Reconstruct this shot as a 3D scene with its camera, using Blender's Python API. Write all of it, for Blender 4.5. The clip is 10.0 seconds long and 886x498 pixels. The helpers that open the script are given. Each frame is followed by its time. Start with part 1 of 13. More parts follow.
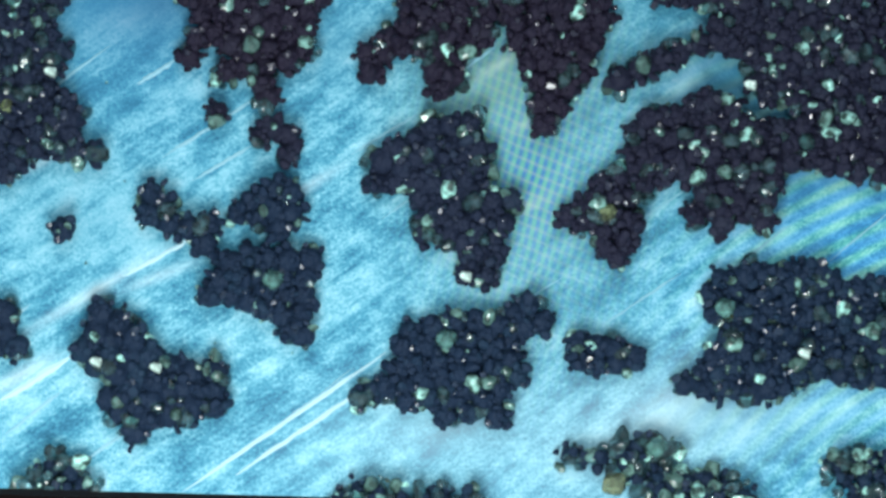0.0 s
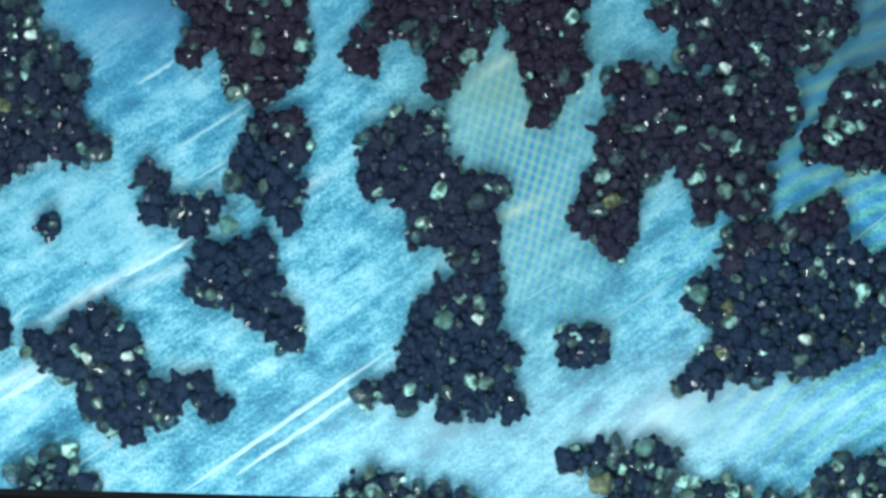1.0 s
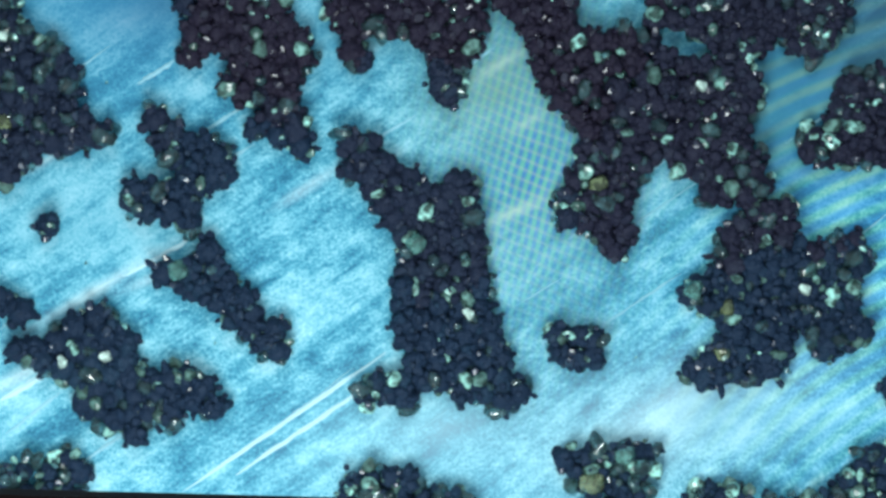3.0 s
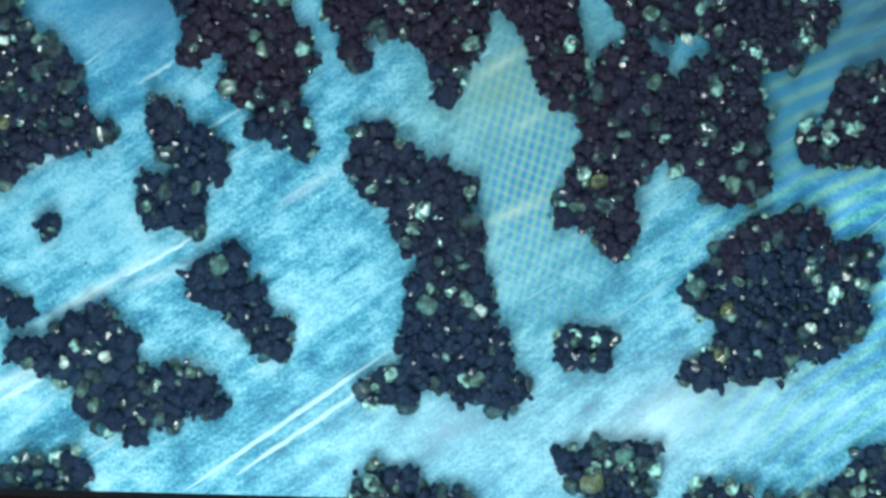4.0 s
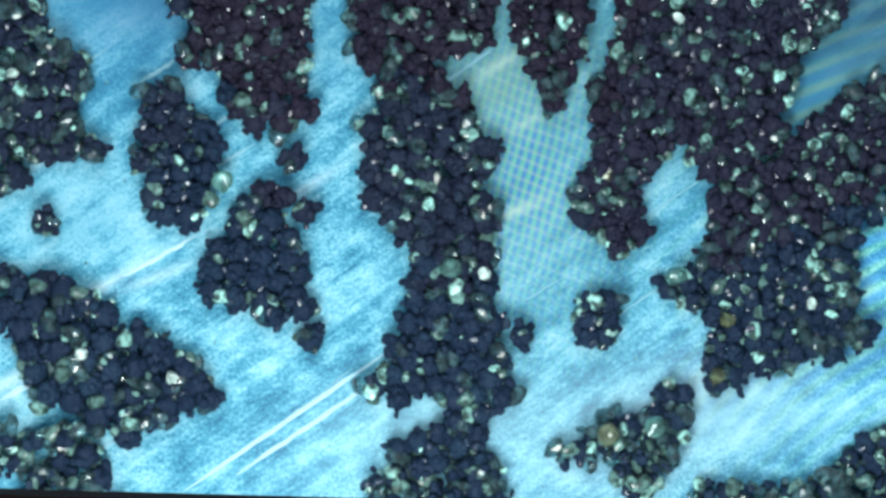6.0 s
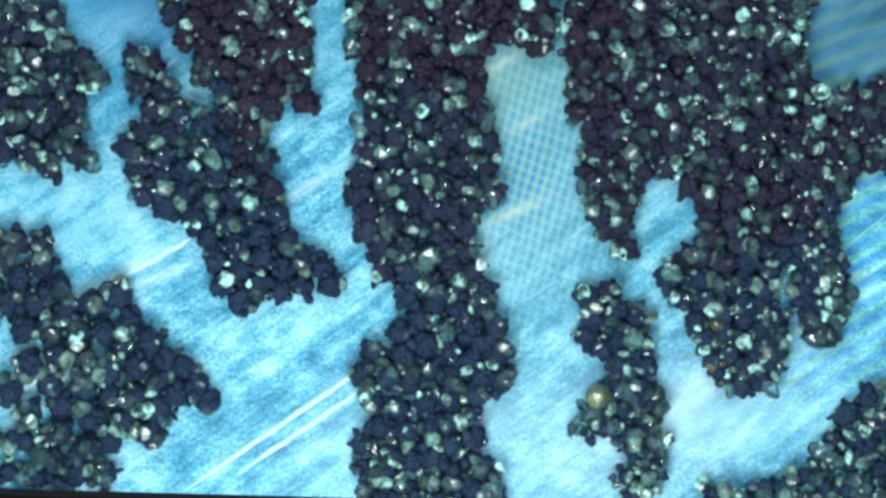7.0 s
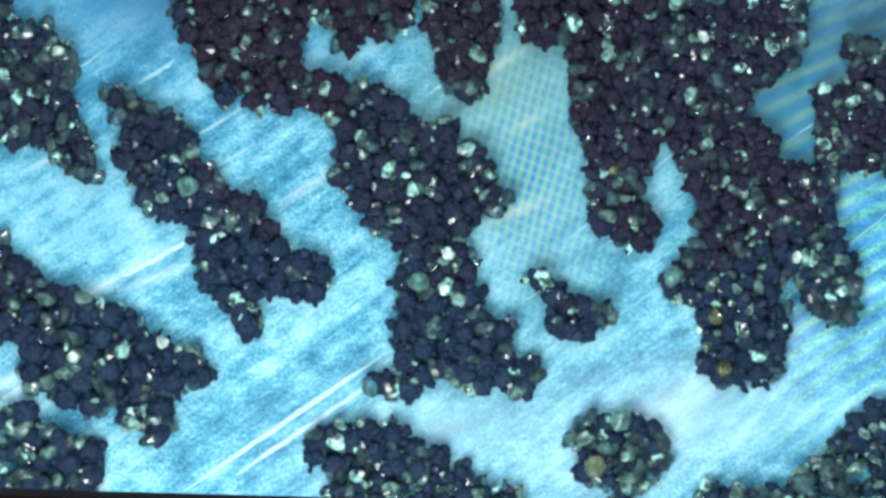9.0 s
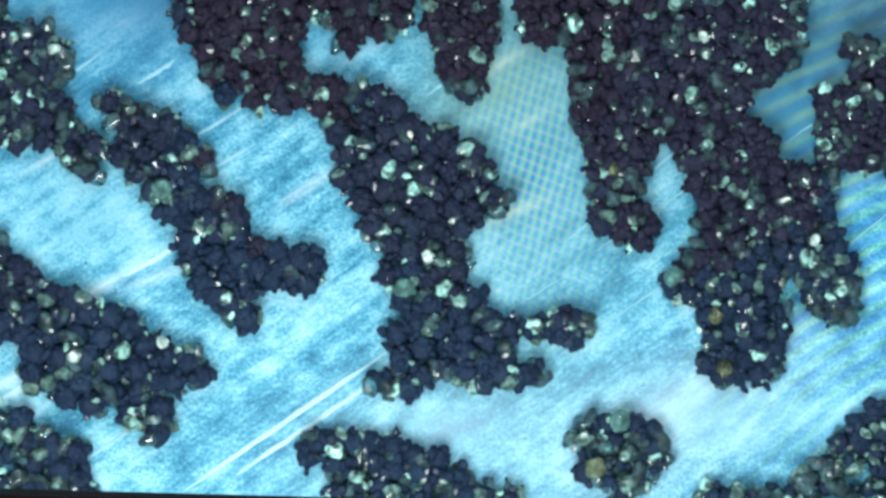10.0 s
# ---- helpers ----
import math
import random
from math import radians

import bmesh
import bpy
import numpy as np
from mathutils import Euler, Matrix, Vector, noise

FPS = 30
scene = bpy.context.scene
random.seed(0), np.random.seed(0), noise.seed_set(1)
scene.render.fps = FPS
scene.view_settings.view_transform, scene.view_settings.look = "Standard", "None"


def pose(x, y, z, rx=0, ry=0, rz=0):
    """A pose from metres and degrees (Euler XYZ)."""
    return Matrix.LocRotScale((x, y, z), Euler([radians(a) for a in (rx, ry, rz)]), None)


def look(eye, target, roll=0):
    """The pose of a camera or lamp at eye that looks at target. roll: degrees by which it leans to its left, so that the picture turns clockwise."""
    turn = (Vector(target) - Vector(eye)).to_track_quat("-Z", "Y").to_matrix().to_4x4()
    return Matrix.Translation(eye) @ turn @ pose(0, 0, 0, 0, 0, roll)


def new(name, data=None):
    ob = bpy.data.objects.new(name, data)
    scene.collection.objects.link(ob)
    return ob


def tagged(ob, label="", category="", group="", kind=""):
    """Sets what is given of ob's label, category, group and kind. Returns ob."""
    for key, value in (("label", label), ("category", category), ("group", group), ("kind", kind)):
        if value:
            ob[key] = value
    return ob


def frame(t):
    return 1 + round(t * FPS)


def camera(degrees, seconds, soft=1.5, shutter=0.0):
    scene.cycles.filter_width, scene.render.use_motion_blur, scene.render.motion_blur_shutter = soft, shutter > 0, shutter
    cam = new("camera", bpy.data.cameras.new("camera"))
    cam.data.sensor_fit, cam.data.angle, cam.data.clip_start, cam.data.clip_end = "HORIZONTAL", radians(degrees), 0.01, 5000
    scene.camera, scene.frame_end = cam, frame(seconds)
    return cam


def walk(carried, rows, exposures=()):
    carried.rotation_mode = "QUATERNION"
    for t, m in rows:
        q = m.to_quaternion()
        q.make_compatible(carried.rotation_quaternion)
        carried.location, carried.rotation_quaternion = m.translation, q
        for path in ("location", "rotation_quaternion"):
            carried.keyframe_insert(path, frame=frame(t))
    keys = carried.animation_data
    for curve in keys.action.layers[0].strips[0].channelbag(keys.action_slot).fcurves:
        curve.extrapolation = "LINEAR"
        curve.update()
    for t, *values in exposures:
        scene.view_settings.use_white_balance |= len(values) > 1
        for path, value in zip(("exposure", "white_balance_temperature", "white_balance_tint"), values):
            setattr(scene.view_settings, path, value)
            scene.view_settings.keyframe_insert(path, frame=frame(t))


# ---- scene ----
MM = 0.001

# ---- camera: a microscope looking straight down on the plate
cam = camera(12.0, 10.0, soft=3.2, shutter=0.5)
EYE = (0, 0, 44.76 * MM)
walk(cam, [(0.0, pose(*EYE)), (10.0, pose(*EYE))], [(0.0, 0.0, 6580, 8.5), (1.0, 0.0, 6430, 6), (2.0, -0.02, 6390, 3.8), (4.9, 0.0, 6390, 4.4), (5.5, 0.04, 6440, 7.4), (6.9, 0.26, 6450, 8.6), (8.0, 0.26, 6580, 11), (10.0, 0.22, 6560, 9.8)])

# ---- light: soft lamps on both sides of the stage and a pale room
world = bpy.data.worlds.new("room_light")
scene.world = world
world.use_nodes = True
world.node_tree.nodes["Background"].inputs[0].default_value = (0.33, 0.42, 0.50, 1)
world.node_tree.nodes["Background"].inputs[1].default_value = 1.15


def stage_lamp(x, y, z, watts, size):
    """A disc lamp that shines on the middle of the plate (millimetres)."""
    lamp = bpy.data.lights.new("stage_lamp", "AREA")
    lamp.shape, lamp.size, lamp.energy, lamp.color = "DISK", size * MM, watts, (0.92, 1.0, 0.99)
    ob = new("stage_lamp", lamp)
    ob.matrix_world = look((x * MM, y * MM, z * MM), (0, 0, 0))
    return ob


stage_lamp(-4, 36, 54, 0.011, 13.0)
stage_lamp(-2.5, -8, 14, 0.0028, 9.0)
stage_lamp(12, 2, 50, 0.003, 5.0)


# ---- materials
def material(name):
    m = bpy.data.materials.new(name)
    m.use_nodes = True
    return m, m.node_tree.nodes, m.node_tree.links, m.node_tree.nodes["Principled BSDF"]


def ramp(nodes, stops):
    r = nodes.new("ShaderNodeValToRGB")
    r.color_ramp.elements[0].position, r.color_ramp.elements[0].color = stops[0][0], (*stops[0][1], 1)
    r.color_ramp.elements[1].position, r.color_ramp.elements[1].color = stops[-1][0], (*stops[-1][1], 1)
    for p, c in stops[1:-1]:
        r.color_ramp.elements.new(p).color = (*c, 1)
    return r


def mapped(nodes, links, scale, turn=0.0):
    """Object coordinates, turned, then stretched along each axis by scale."""
    c = nodes.new("ShaderNodeTexCoord")
    m = nodes.new("ShaderNodeMapping")
    m.vector_type = "TEXTURE"
    m.inputs["Rotation"].default_value = (0, 0, radians(turn))
    m.inputs["Scale"].default_value = scale
    links.new(c.outputs["Object"], m.inputs["Vector"])
    return m.outputs[0]


def noise_tex(nodes, links, vector, scale, detail=4, rough=0.55):
    n = nodes.new("ShaderNodeTexNoise")
    n.inputs["Scale"].default_value, n.inputs["Detail"].default_value = scale, detail
    n.inputs["Roughness"].default_value = rough
    links.new(vector, n.inputs["Vector"])
    return n.outputs["Fac"]


def calc(nodes, links, how, a, b):
    n = nodes.new("ShaderNodeMath")
    n.operation = how
    for k, v in enumerate((a, b)):
        if isinstance(v, (int, float)):
            n.inputs[k].default_value = v
        else:
            links.new(v, n.inputs[k])
    return n.outputs[0]


def mixed(nodes, links, fac, a, b, how="MIX"):
    n = nodes.new("ShaderNodeMix")
    n.data_type, n.blend_type = "RGBA", how
    for k, v in ((0, fac), (6, a), (7, b)):
        if isinstance(v, (int, float)):
            n.inputs[k].default_value = v
        elif isinstance(v, tuple):
            n.inputs[k].default_value = (*v, 1)
        else:
            links.new(v, n.inputs[k])
    return n.outputs[2]


def oval_patch(nodes, links, x, y, rx, ry, turn=0.0):
    """1 in the middle of an oval patch of wear, painted light or moire, 0 past its rim (millimetres)."""
    c = nodes.new("ShaderNodeTexCoord")
    m = nodes.new("ShaderNodeMapping")
    m.vector_type = "TEXTURE"
    m.inputs["Location"].default_value = (x * MM, y * MM, 0)
    m.inputs["Rotation"].default_value = (0, 0, radians(turn))
    m.inputs["Scale"].default_value = (rx * MM, ry * MM, 1)
    links.new(c.outputs["Object"], m.inputs["Vector"])
    g = nodes.new("ShaderNodeTexGradient")
    g.gradient_type = "QUADRATIC_SPHERE"
    links.new(m.outputs[0], g.inputs["Vector"])
    return g.outputs["Fac"]


def plate_material():
    m, nodes, links, bsdf = material("brushed_plate")
    along = mapped(nodes, links, (10.0, 1.0, 1.0), 34)
    plain = mapped(nodes, links, (1, 1, 1))
    broad = noise_tex(nodes, links, mapped(nodes, links, (2.4, 1.0, 1.0), 36), 1300, 3)
    band = noise_tex(nodes, links, mapped(nodes, links, (12.0, 1.0, 1.0), 36), 5500, 3, 0.6)
    fine = noise_tex(nodes, links, along, 22000, 4, 0.6)
    grit = noise_tex(nodes, links, plain, 26000, 3, 0.6)
    speckle = noise_tex(nodes, links, plain, 62000, 2, 0.6)
    blotch = noise_tex(nodes, links, mapped(nodes, links, (1.5, 1.0, 1.0), 20), 4200, 4, 0.65)
    tone = 0.0
    for part_of, weight in ((broad, 0.50), (band, 0.24), (fine, 0.18), (grit, 0.34), (blotch, 0.46), (speckle, 0.40)):
        tone = calc(nodes, links, "ADD", tone, calc(nodes, links, "MULTIPLY", calc(nodes, links, "SUBTRACT", part_of, 0.5), weight))
    tone = calc(nodes, links, "ADD", tone, 0.476)
    colour = ramp(nodes, [(0.33, (0.010, 0.12, 0.22)), (0.44, (0.05, 0.28, 0.41)), (0.54, (0.20, 0.50, 0.62)), (0.70, (0.43, 0.70, 0.80))])
    links.new(tone, colour.inputs[0])
    out = colour.outputs[0]
    # broad worn bands along the brushing
    for x, y, n, w, turn, depth in ((-3.7, -0.45, 1.5, 0.13, 31, 0.8), (-4.5, -1.35, 0.8, 0.16, 30, 0.8), (-3.0, -0.28, 0.8, 0.12, 22, 0.6), (-1.4, 0.68, 0.7, 0.12, 33, 0.6),
                                    (0.9, 0.42, 0.6, 0.08, 20, 0.7), (0.6, 1.95, 0.6, 0.10, 30, 0.6), (3.0, -1.3, 2.2, 0.30, 30, 0.5), (-4.2, 0.95, 0.6, 0.10, 30, 0.6)):
        band_mask = calc(nodes, links, "MULTIPLY", oval_patch(nodes, links, x, y, n, w, turn), calc(nodes, links, "MULTIPLY", fine, 2.0))
        out = mixed(nodes, links, calc(nodes, links, "MULTIPLY", band_mask, depth), out, (0.56, 0.74, 0.80))
    # light and shade painted into the plate colour: dim blue upper corners, pale low down
    out = mixed(nodes, links, calc(nodes, links, "MULTIPLY", oval_patch(nodes, links, -3.4, 2.9, 4.6, 2.9, 12), 0.95), out, (0.03, 0.18, 0.33))
    out = mixed(nodes, links, calc(nodes, links, "MULTIPLY", oval_patch(nodes, links, 3.6, 1.8, 3.4, 2.8, 0), 1.0), out, (0.025, 0.16, 0.25))
    out = mixed(nodes, links, calc(nodes, links, "MULTIPLY", oval_patch(nodes, links, 2.6, -1.75, 3.4, 1.3, 24), 0.45), out, (0.57, 0.69, 0.74))
    out = mixed(nodes, links, calc(nodes, links, "MULTIPLY", oval_patch(nodes, links, 0.6, 1.7, 1.7, 1.2, 20), 0.85), out, (0.17, 0.28, 0.18))
    out = mixed(nodes, links, calc(nodes, links, "MULTIPLY", oval_patch(nodes, links, 4.7, 2.5, 2.0, 1.5, 25), calc(nodes, links, "MULTIPLY", band, 2.0)), out, (0.012, 0.06, 0.11))
    out = mixed(nodes, links, calc(nodes, links, "MULTIPLY", oval_patch(nodes, links, 3.6, 1.2, 1.8, 1.3, 10), 0.8), out, (0.02, 0.13, 0.20))
    out = mixed(nodes, links, calc(nodes, links, "MULTIPLY", oval_patch(nodes, links, 0.0, -1.9, 2.9, 1.3, 10), 0.40), out, (0.47, 0.71, 0.79))
    # more local dimming put into the plate colour
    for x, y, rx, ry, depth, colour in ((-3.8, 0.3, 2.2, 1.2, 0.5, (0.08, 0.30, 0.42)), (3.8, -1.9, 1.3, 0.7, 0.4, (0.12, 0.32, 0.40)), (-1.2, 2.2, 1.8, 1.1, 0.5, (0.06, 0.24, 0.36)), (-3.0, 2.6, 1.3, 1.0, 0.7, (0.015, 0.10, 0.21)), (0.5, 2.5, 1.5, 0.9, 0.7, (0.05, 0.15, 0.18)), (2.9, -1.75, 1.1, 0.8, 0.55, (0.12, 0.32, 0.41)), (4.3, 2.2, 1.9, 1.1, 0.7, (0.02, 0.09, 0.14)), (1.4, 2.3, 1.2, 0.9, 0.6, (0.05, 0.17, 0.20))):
        out = mixed(nodes, links, calc(nodes, links, "MULTIPLY", oval_patch(nodes, links, x, y, rx, ry), depth), out, colour)
    # screen moire painted into the plate colour, fine upright bands up the middle
    moire_mask = oval_patch(nodes, links, 0.95, 0.75, 2.0, 3.3, 0)
    out = mixed(nodes, links, calc(nodes, links, "MULTIPLY", moire_mask, 0.60), out, (0.15, 0.33, 0.34))
    # the moire makes a slanting lattice of blue, mint and pale rose, and curved bands on one side
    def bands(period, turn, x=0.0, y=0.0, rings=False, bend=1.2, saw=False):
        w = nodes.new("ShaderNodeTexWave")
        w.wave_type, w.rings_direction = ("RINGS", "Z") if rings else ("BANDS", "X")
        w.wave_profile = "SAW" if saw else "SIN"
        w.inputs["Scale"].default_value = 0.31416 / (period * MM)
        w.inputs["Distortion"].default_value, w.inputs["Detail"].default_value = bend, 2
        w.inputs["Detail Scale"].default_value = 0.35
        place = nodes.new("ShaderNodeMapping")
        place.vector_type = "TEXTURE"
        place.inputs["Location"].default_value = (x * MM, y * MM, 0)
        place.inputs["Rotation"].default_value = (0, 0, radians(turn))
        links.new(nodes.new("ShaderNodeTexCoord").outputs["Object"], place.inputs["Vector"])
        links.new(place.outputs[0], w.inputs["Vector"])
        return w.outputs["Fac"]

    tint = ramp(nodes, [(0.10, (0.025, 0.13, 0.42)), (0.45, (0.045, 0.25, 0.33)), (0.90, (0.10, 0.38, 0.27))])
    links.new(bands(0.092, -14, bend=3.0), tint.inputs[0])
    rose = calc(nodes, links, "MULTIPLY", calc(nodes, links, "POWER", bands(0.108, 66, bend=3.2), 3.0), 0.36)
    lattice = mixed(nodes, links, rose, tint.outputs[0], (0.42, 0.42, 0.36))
    out = mixed(nodes, links, calc(nodes, links, "MULTIPLY", moire_mask, calc(nodes, links, "ADD", blotch, 0.30)), out, lattice)
    for x, y, n, w, turn, depth in ((0.62, 1.98, 0.7, 0.14, 31, 0.4), (0.75, 0.40, 0.7, 0.12, 24, 0.6), (0.9, 1.35, 0.5, 0.12, 30, 0.4)):
        out = mixed(nodes, links, calc(nodes, links, "MULTIPLY", oval_patch(nodes, links, x, y, n, w, turn), depth), out, (0.44, 0.56, 0.44))
    # curved moire bands on the right, also put into the colour
    arcs = bands(0.19, 0, 6.6, -4.8, True, 2.0)
    tint = ramp(nodes, [(0.1, (0.13, 0.36, 0.60)), (0.5, (0.36, 0.53, 0.57)), (0.9, (0.66, 0.71, 0.44))])
    links.new(arcs, tint.inputs[0])
    side = oval_patch(nodes, links, 4.3, 0.0, 2.9, 4.4, 0)
    out = mixed(nodes, links, calc(nodes, links, "MULTIPLY", side, 0.85), out, tint.outputs[0], "OVERLAY")
    tint = ramp(nodes, [(0.15, (0.025, 0.16, 0.34)), (0.5, (0.05, 0.23, 0.32)), (0.95, (0.16, 0.33, 0.25))])
    links.new(bands(0.21, 0, 6.6, -4.8, True, 2.6), tint.inputs[0])
    out = mixed(nodes, links, calc(nodes, links, "MULTIPLY", oval_patch(nodes, links, 3.9, 1.6, 2.4, 2.2), calc(nodes, links, "MULTIPLY", blotch, 1.15)), out, tint.outputs[0])
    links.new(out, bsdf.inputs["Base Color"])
    bsdf.inputs["Roughness"].default_value = 0.55
    bsdf.inputs["Specular IOR Level"].default_value = 0.25
    bump = nodes.new("ShaderNodeBump")
    bump.inputs["Strength"].default_value, bump.inputs["Distance"].default_value = 0.25, 0.004 * MM
    links.new(fine, bump.inputs["Height"])
    links.new(bump.outputs[0], bsdf.inputs["Normal"])
    return m


def black_grain_material(name, roughness, shine):
    m, nodes, links, bsdf = material(name)
    island = nodes.new("ShaderNodeObjectInfo").outputs["Random"]
    patch = noise_tex(nodes, links, mapped(nodes, links, (1, 1, 1)), 3.0, 2)
    colour = ramp(nodes, [(0.0, (0.007, 0.017, 0.040)), (0.72, (0.0085, 0.021, 0.048)), (0.9, (0.012, 0.033, 0.062)), (1.0, (0.020, 0.052, 0.078))])
    links.new(calc(nodes, links, "ADD", calc(nodes, links, "MULTIPLY", island, 0.6), calc(nodes, links, "MULTIPLY", patch, 0.5)), colour.inputs[0])
    dust = noise_tex(nodes, links, mapped(nodes, links, (1, 1, 1)), 22000, 3)
    dusty = mixed(nodes, links, calc(nodes, links, "MULTIPLY", dust, 0.12), colour.outputs[0], (0.05, 0.06, 0.08))
    # the object's colour puts the warm dimming of the upper view into each heap's black
    warm_dim = nodes.new("ShaderNodeObjectInfo").outputs["Color"]
    links.new(mixed(nodes, links, 1.0, dusty, warm_dim, "MULTIPLY"), bsdf.inputs["Base Color"])
    bsdf.inputs["Roughness"].default_value = roughness
    bsdf.inputs["Specular IOR Level"].default_value = shine
    return m


def clear_grain_material(name, colour, transmission, low=0.55):
    """Translucent mineral; each grain has a paleness of its own between low and 1."""
    m, nodes, links, bsdf = material(name)
    info = nodes.new("ShaderNodeObjectInfo")
    cloud = ramp(nodes, [(0.40, (0, 0, 0)), (0.60, (1, 1, 1))])
    links.new(noise_tex(nodes, links, mapped(nodes, links, (1, 1, 1)), 9000, 2), cloud.inputs[0])
    pale = mixed(nodes, links, calc(nodes, links, "POWER", info.outputs["Random"], 1.9), tuple(low * v for v in colour), colour)
    links.new(mixed(nodes, links, cloud.outputs[0], pale, tuple(0.4 * low * v for v in colour)), bsdf.inputs["Base Color"])
    bsdf.inputs["Roughness"].default_value = 0.13
    bsdf.inputs["Transmission Weight"].default_value = transmission
    bsdf.inputs["IOR"].default_value = 1.55
    return m


PLATE = plate_material()
# most grains are dull and weathered, some still have polished faces
BLACK, POLISHED = black_grain_material("black_iron_sand", 0.62, 0.12), black_grain_material("polished_iron_sand", 0.16, 0.8)
CLEAR = clear_grain_material("clear_quartz", (0.52, 1.0, 0.88), 0.12, 0.18)
WHITE = clear_grain_material("milky_quartz", (0.78, 1.0, 0.90), 0.1, 0.9)
SMOKY = clear_grain_material("smoky_quartz", (0.46, 0.92, 1.0), 0.9, 0.55)
PALE = clear_grain_material("pale_quartz", (0.36, 0.82, 0.74), 0.65, 0.7)
GOLD = clear_grain_material("golden_quartz", (0.46, 0.56, 0.34), 0.6, 0.8)
AMBER = clear_grain_material("amber_grain", (0.34, 0.42, 0.22), 0.5)


def plain_material(name, colour, roughness):
    m, nodes, links, bsdf = material(name)
    n = noise_tex(nodes, links, mapped(nodes, links, (1, 1, 1)), 300, 4)
    links.new(mixed(nodes, links, n, colour, tuple(0.7 * v for v in colour)), bsdf.inputs["Base Color"])
    bsdf.inputs["Roughness"].default_value = roughness
    return m


BENCH = plain_material("bench_laminate", (0.05, 0.055, 0.06), 0.5)
RIM = plain_material("dark_brown_rim", (0.011, 0.005, 0.005), 0.9)
RIM.node_tree.nodes["Principled BSDF"].inputs["Specular IOR Level"].default_value = 0.1
BARE = plain_material("bare_scratch", (0.48, 0.74, 0.84), 0.45)
FAINT = plain_material("faint_scratch", (0.26, 0.54, 0.66), 0.45)


# ---- structure
def slab(name, x, y, z0, z1, mat, bevel):
    bm = bmesh.new()
    bmesh.ops.create_cube(bm, size=1, matrix=Matrix.Translation((0, 0, (z0 + z1) / 2)) @ Matrix.Diagonal((x, y, z1 - z0, 1)))
    bmesh.ops.bevel(bm, geom=bm.edges[:], offset=bevel, segments=2, affect="EDGES")
    me = bpy.data.meshes.new(name)
    bm.to_mesh(me)
    me.materials.append(mat)
    return new(name, me)


tagged(slab("ground", 0.3, 0.3, -12 * MM, -2 * MM, BENCH, 1 * MM), "dark laminate bench under the brushed plate", "bench", kind="structure")
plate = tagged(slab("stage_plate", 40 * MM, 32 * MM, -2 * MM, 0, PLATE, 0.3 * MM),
               "pale blue brushed metal plate with diagonal scratches", "plate", kind="structure")


def edge_bar():
    """A screen's dark bezel, built as a bar over the plate that just cuts into the near edge of the view; its two posts
    are added, out of sight.
    """
    bar = slab("edge_bar", 26 * MM, 3 * MM, 0, 0.6 * MM, RIM, 0.04 * MM)
    bar.matrix_world = pose(0, -2.712 * MM, 24.4 * MM, 0, 0, -1.55)
    for x in (-12, 12):
        post = slab("post", 1.6 * MM, 2 * MM, -24.4 * MM, 0, RIM, 0.05 * MM)
        post.parent, post.location = bar, (x * MM, 0, 0)
    return tagged(bar, "dark brown screen bezel edge on two added posts", "edge bar", kind="structure")


edge_bar()


def scratch(x0, y0, x1, y1, width, mat=None):
    """A shallow bright groove's burr on the plate, tapered at both ends (millimetres)."""
    bm = bmesh.new()
    n, p, q = 14, Vector((x0, y0, 0)), Vector((x1, y1, 0))
    side = Vector((-(q - p).y, (q - p).x, 0)).normalized()
    rows = []
    for k in range(n + 1):
        f = k / n
        c = p.lerp(q, f) + side * random.uniform(-0.15, 0.15) * width
        w = width * (0.25 + 0.75 * min(1, 5 * f, 5 * (1 - f))) * random.uniform(0.7, 1.15) / 2
        rows.append([bm.verts.new(v * MM) for v in (c - side * w, c + Vector((0, 0, 0.006)), c + side * w)])
    for a, b in zip(rows, rows[1:]):
        for k in range(2):
            bm.faces.new((a[k], b[k], b[k + 1], a[k + 1]))
    bmesh.ops.recalc_face_normals(bm, faces=bm.faces[:])
    me = bpy.data.meshes.new("scratch")
    bm.to_mesh(me)
    me.materials.append(mat or BARE)
    ob = new("scratch", me)
    ob.parent = plate
    return ob


for row in ((-2.76, -2.58, -0.60, -1.10, 0.05), (-2.20, -2.40, -0.75, -1.42, 0.05), (-4.70, -1.62, -3.95, -1.15, 0.08),
            (-3.40, -0.30, -2.62, 0.14, 0.05), ):
    scratch(*row)
scratch(-3.25, 1.75, -2.85, 2.00, 0.05, FAINT)
for k in range(22):
    x, y, n, a = random.uniform(-5, 5), random.uniform(-2.8, 2.8), random.uniform(0.4, 1.7), radians(random.uniform(29, 40))
    scratch(x, y, x + n * math.cos(a), y + n * math.sin(a), random.uniform(0.012, 0.04), FAINT)


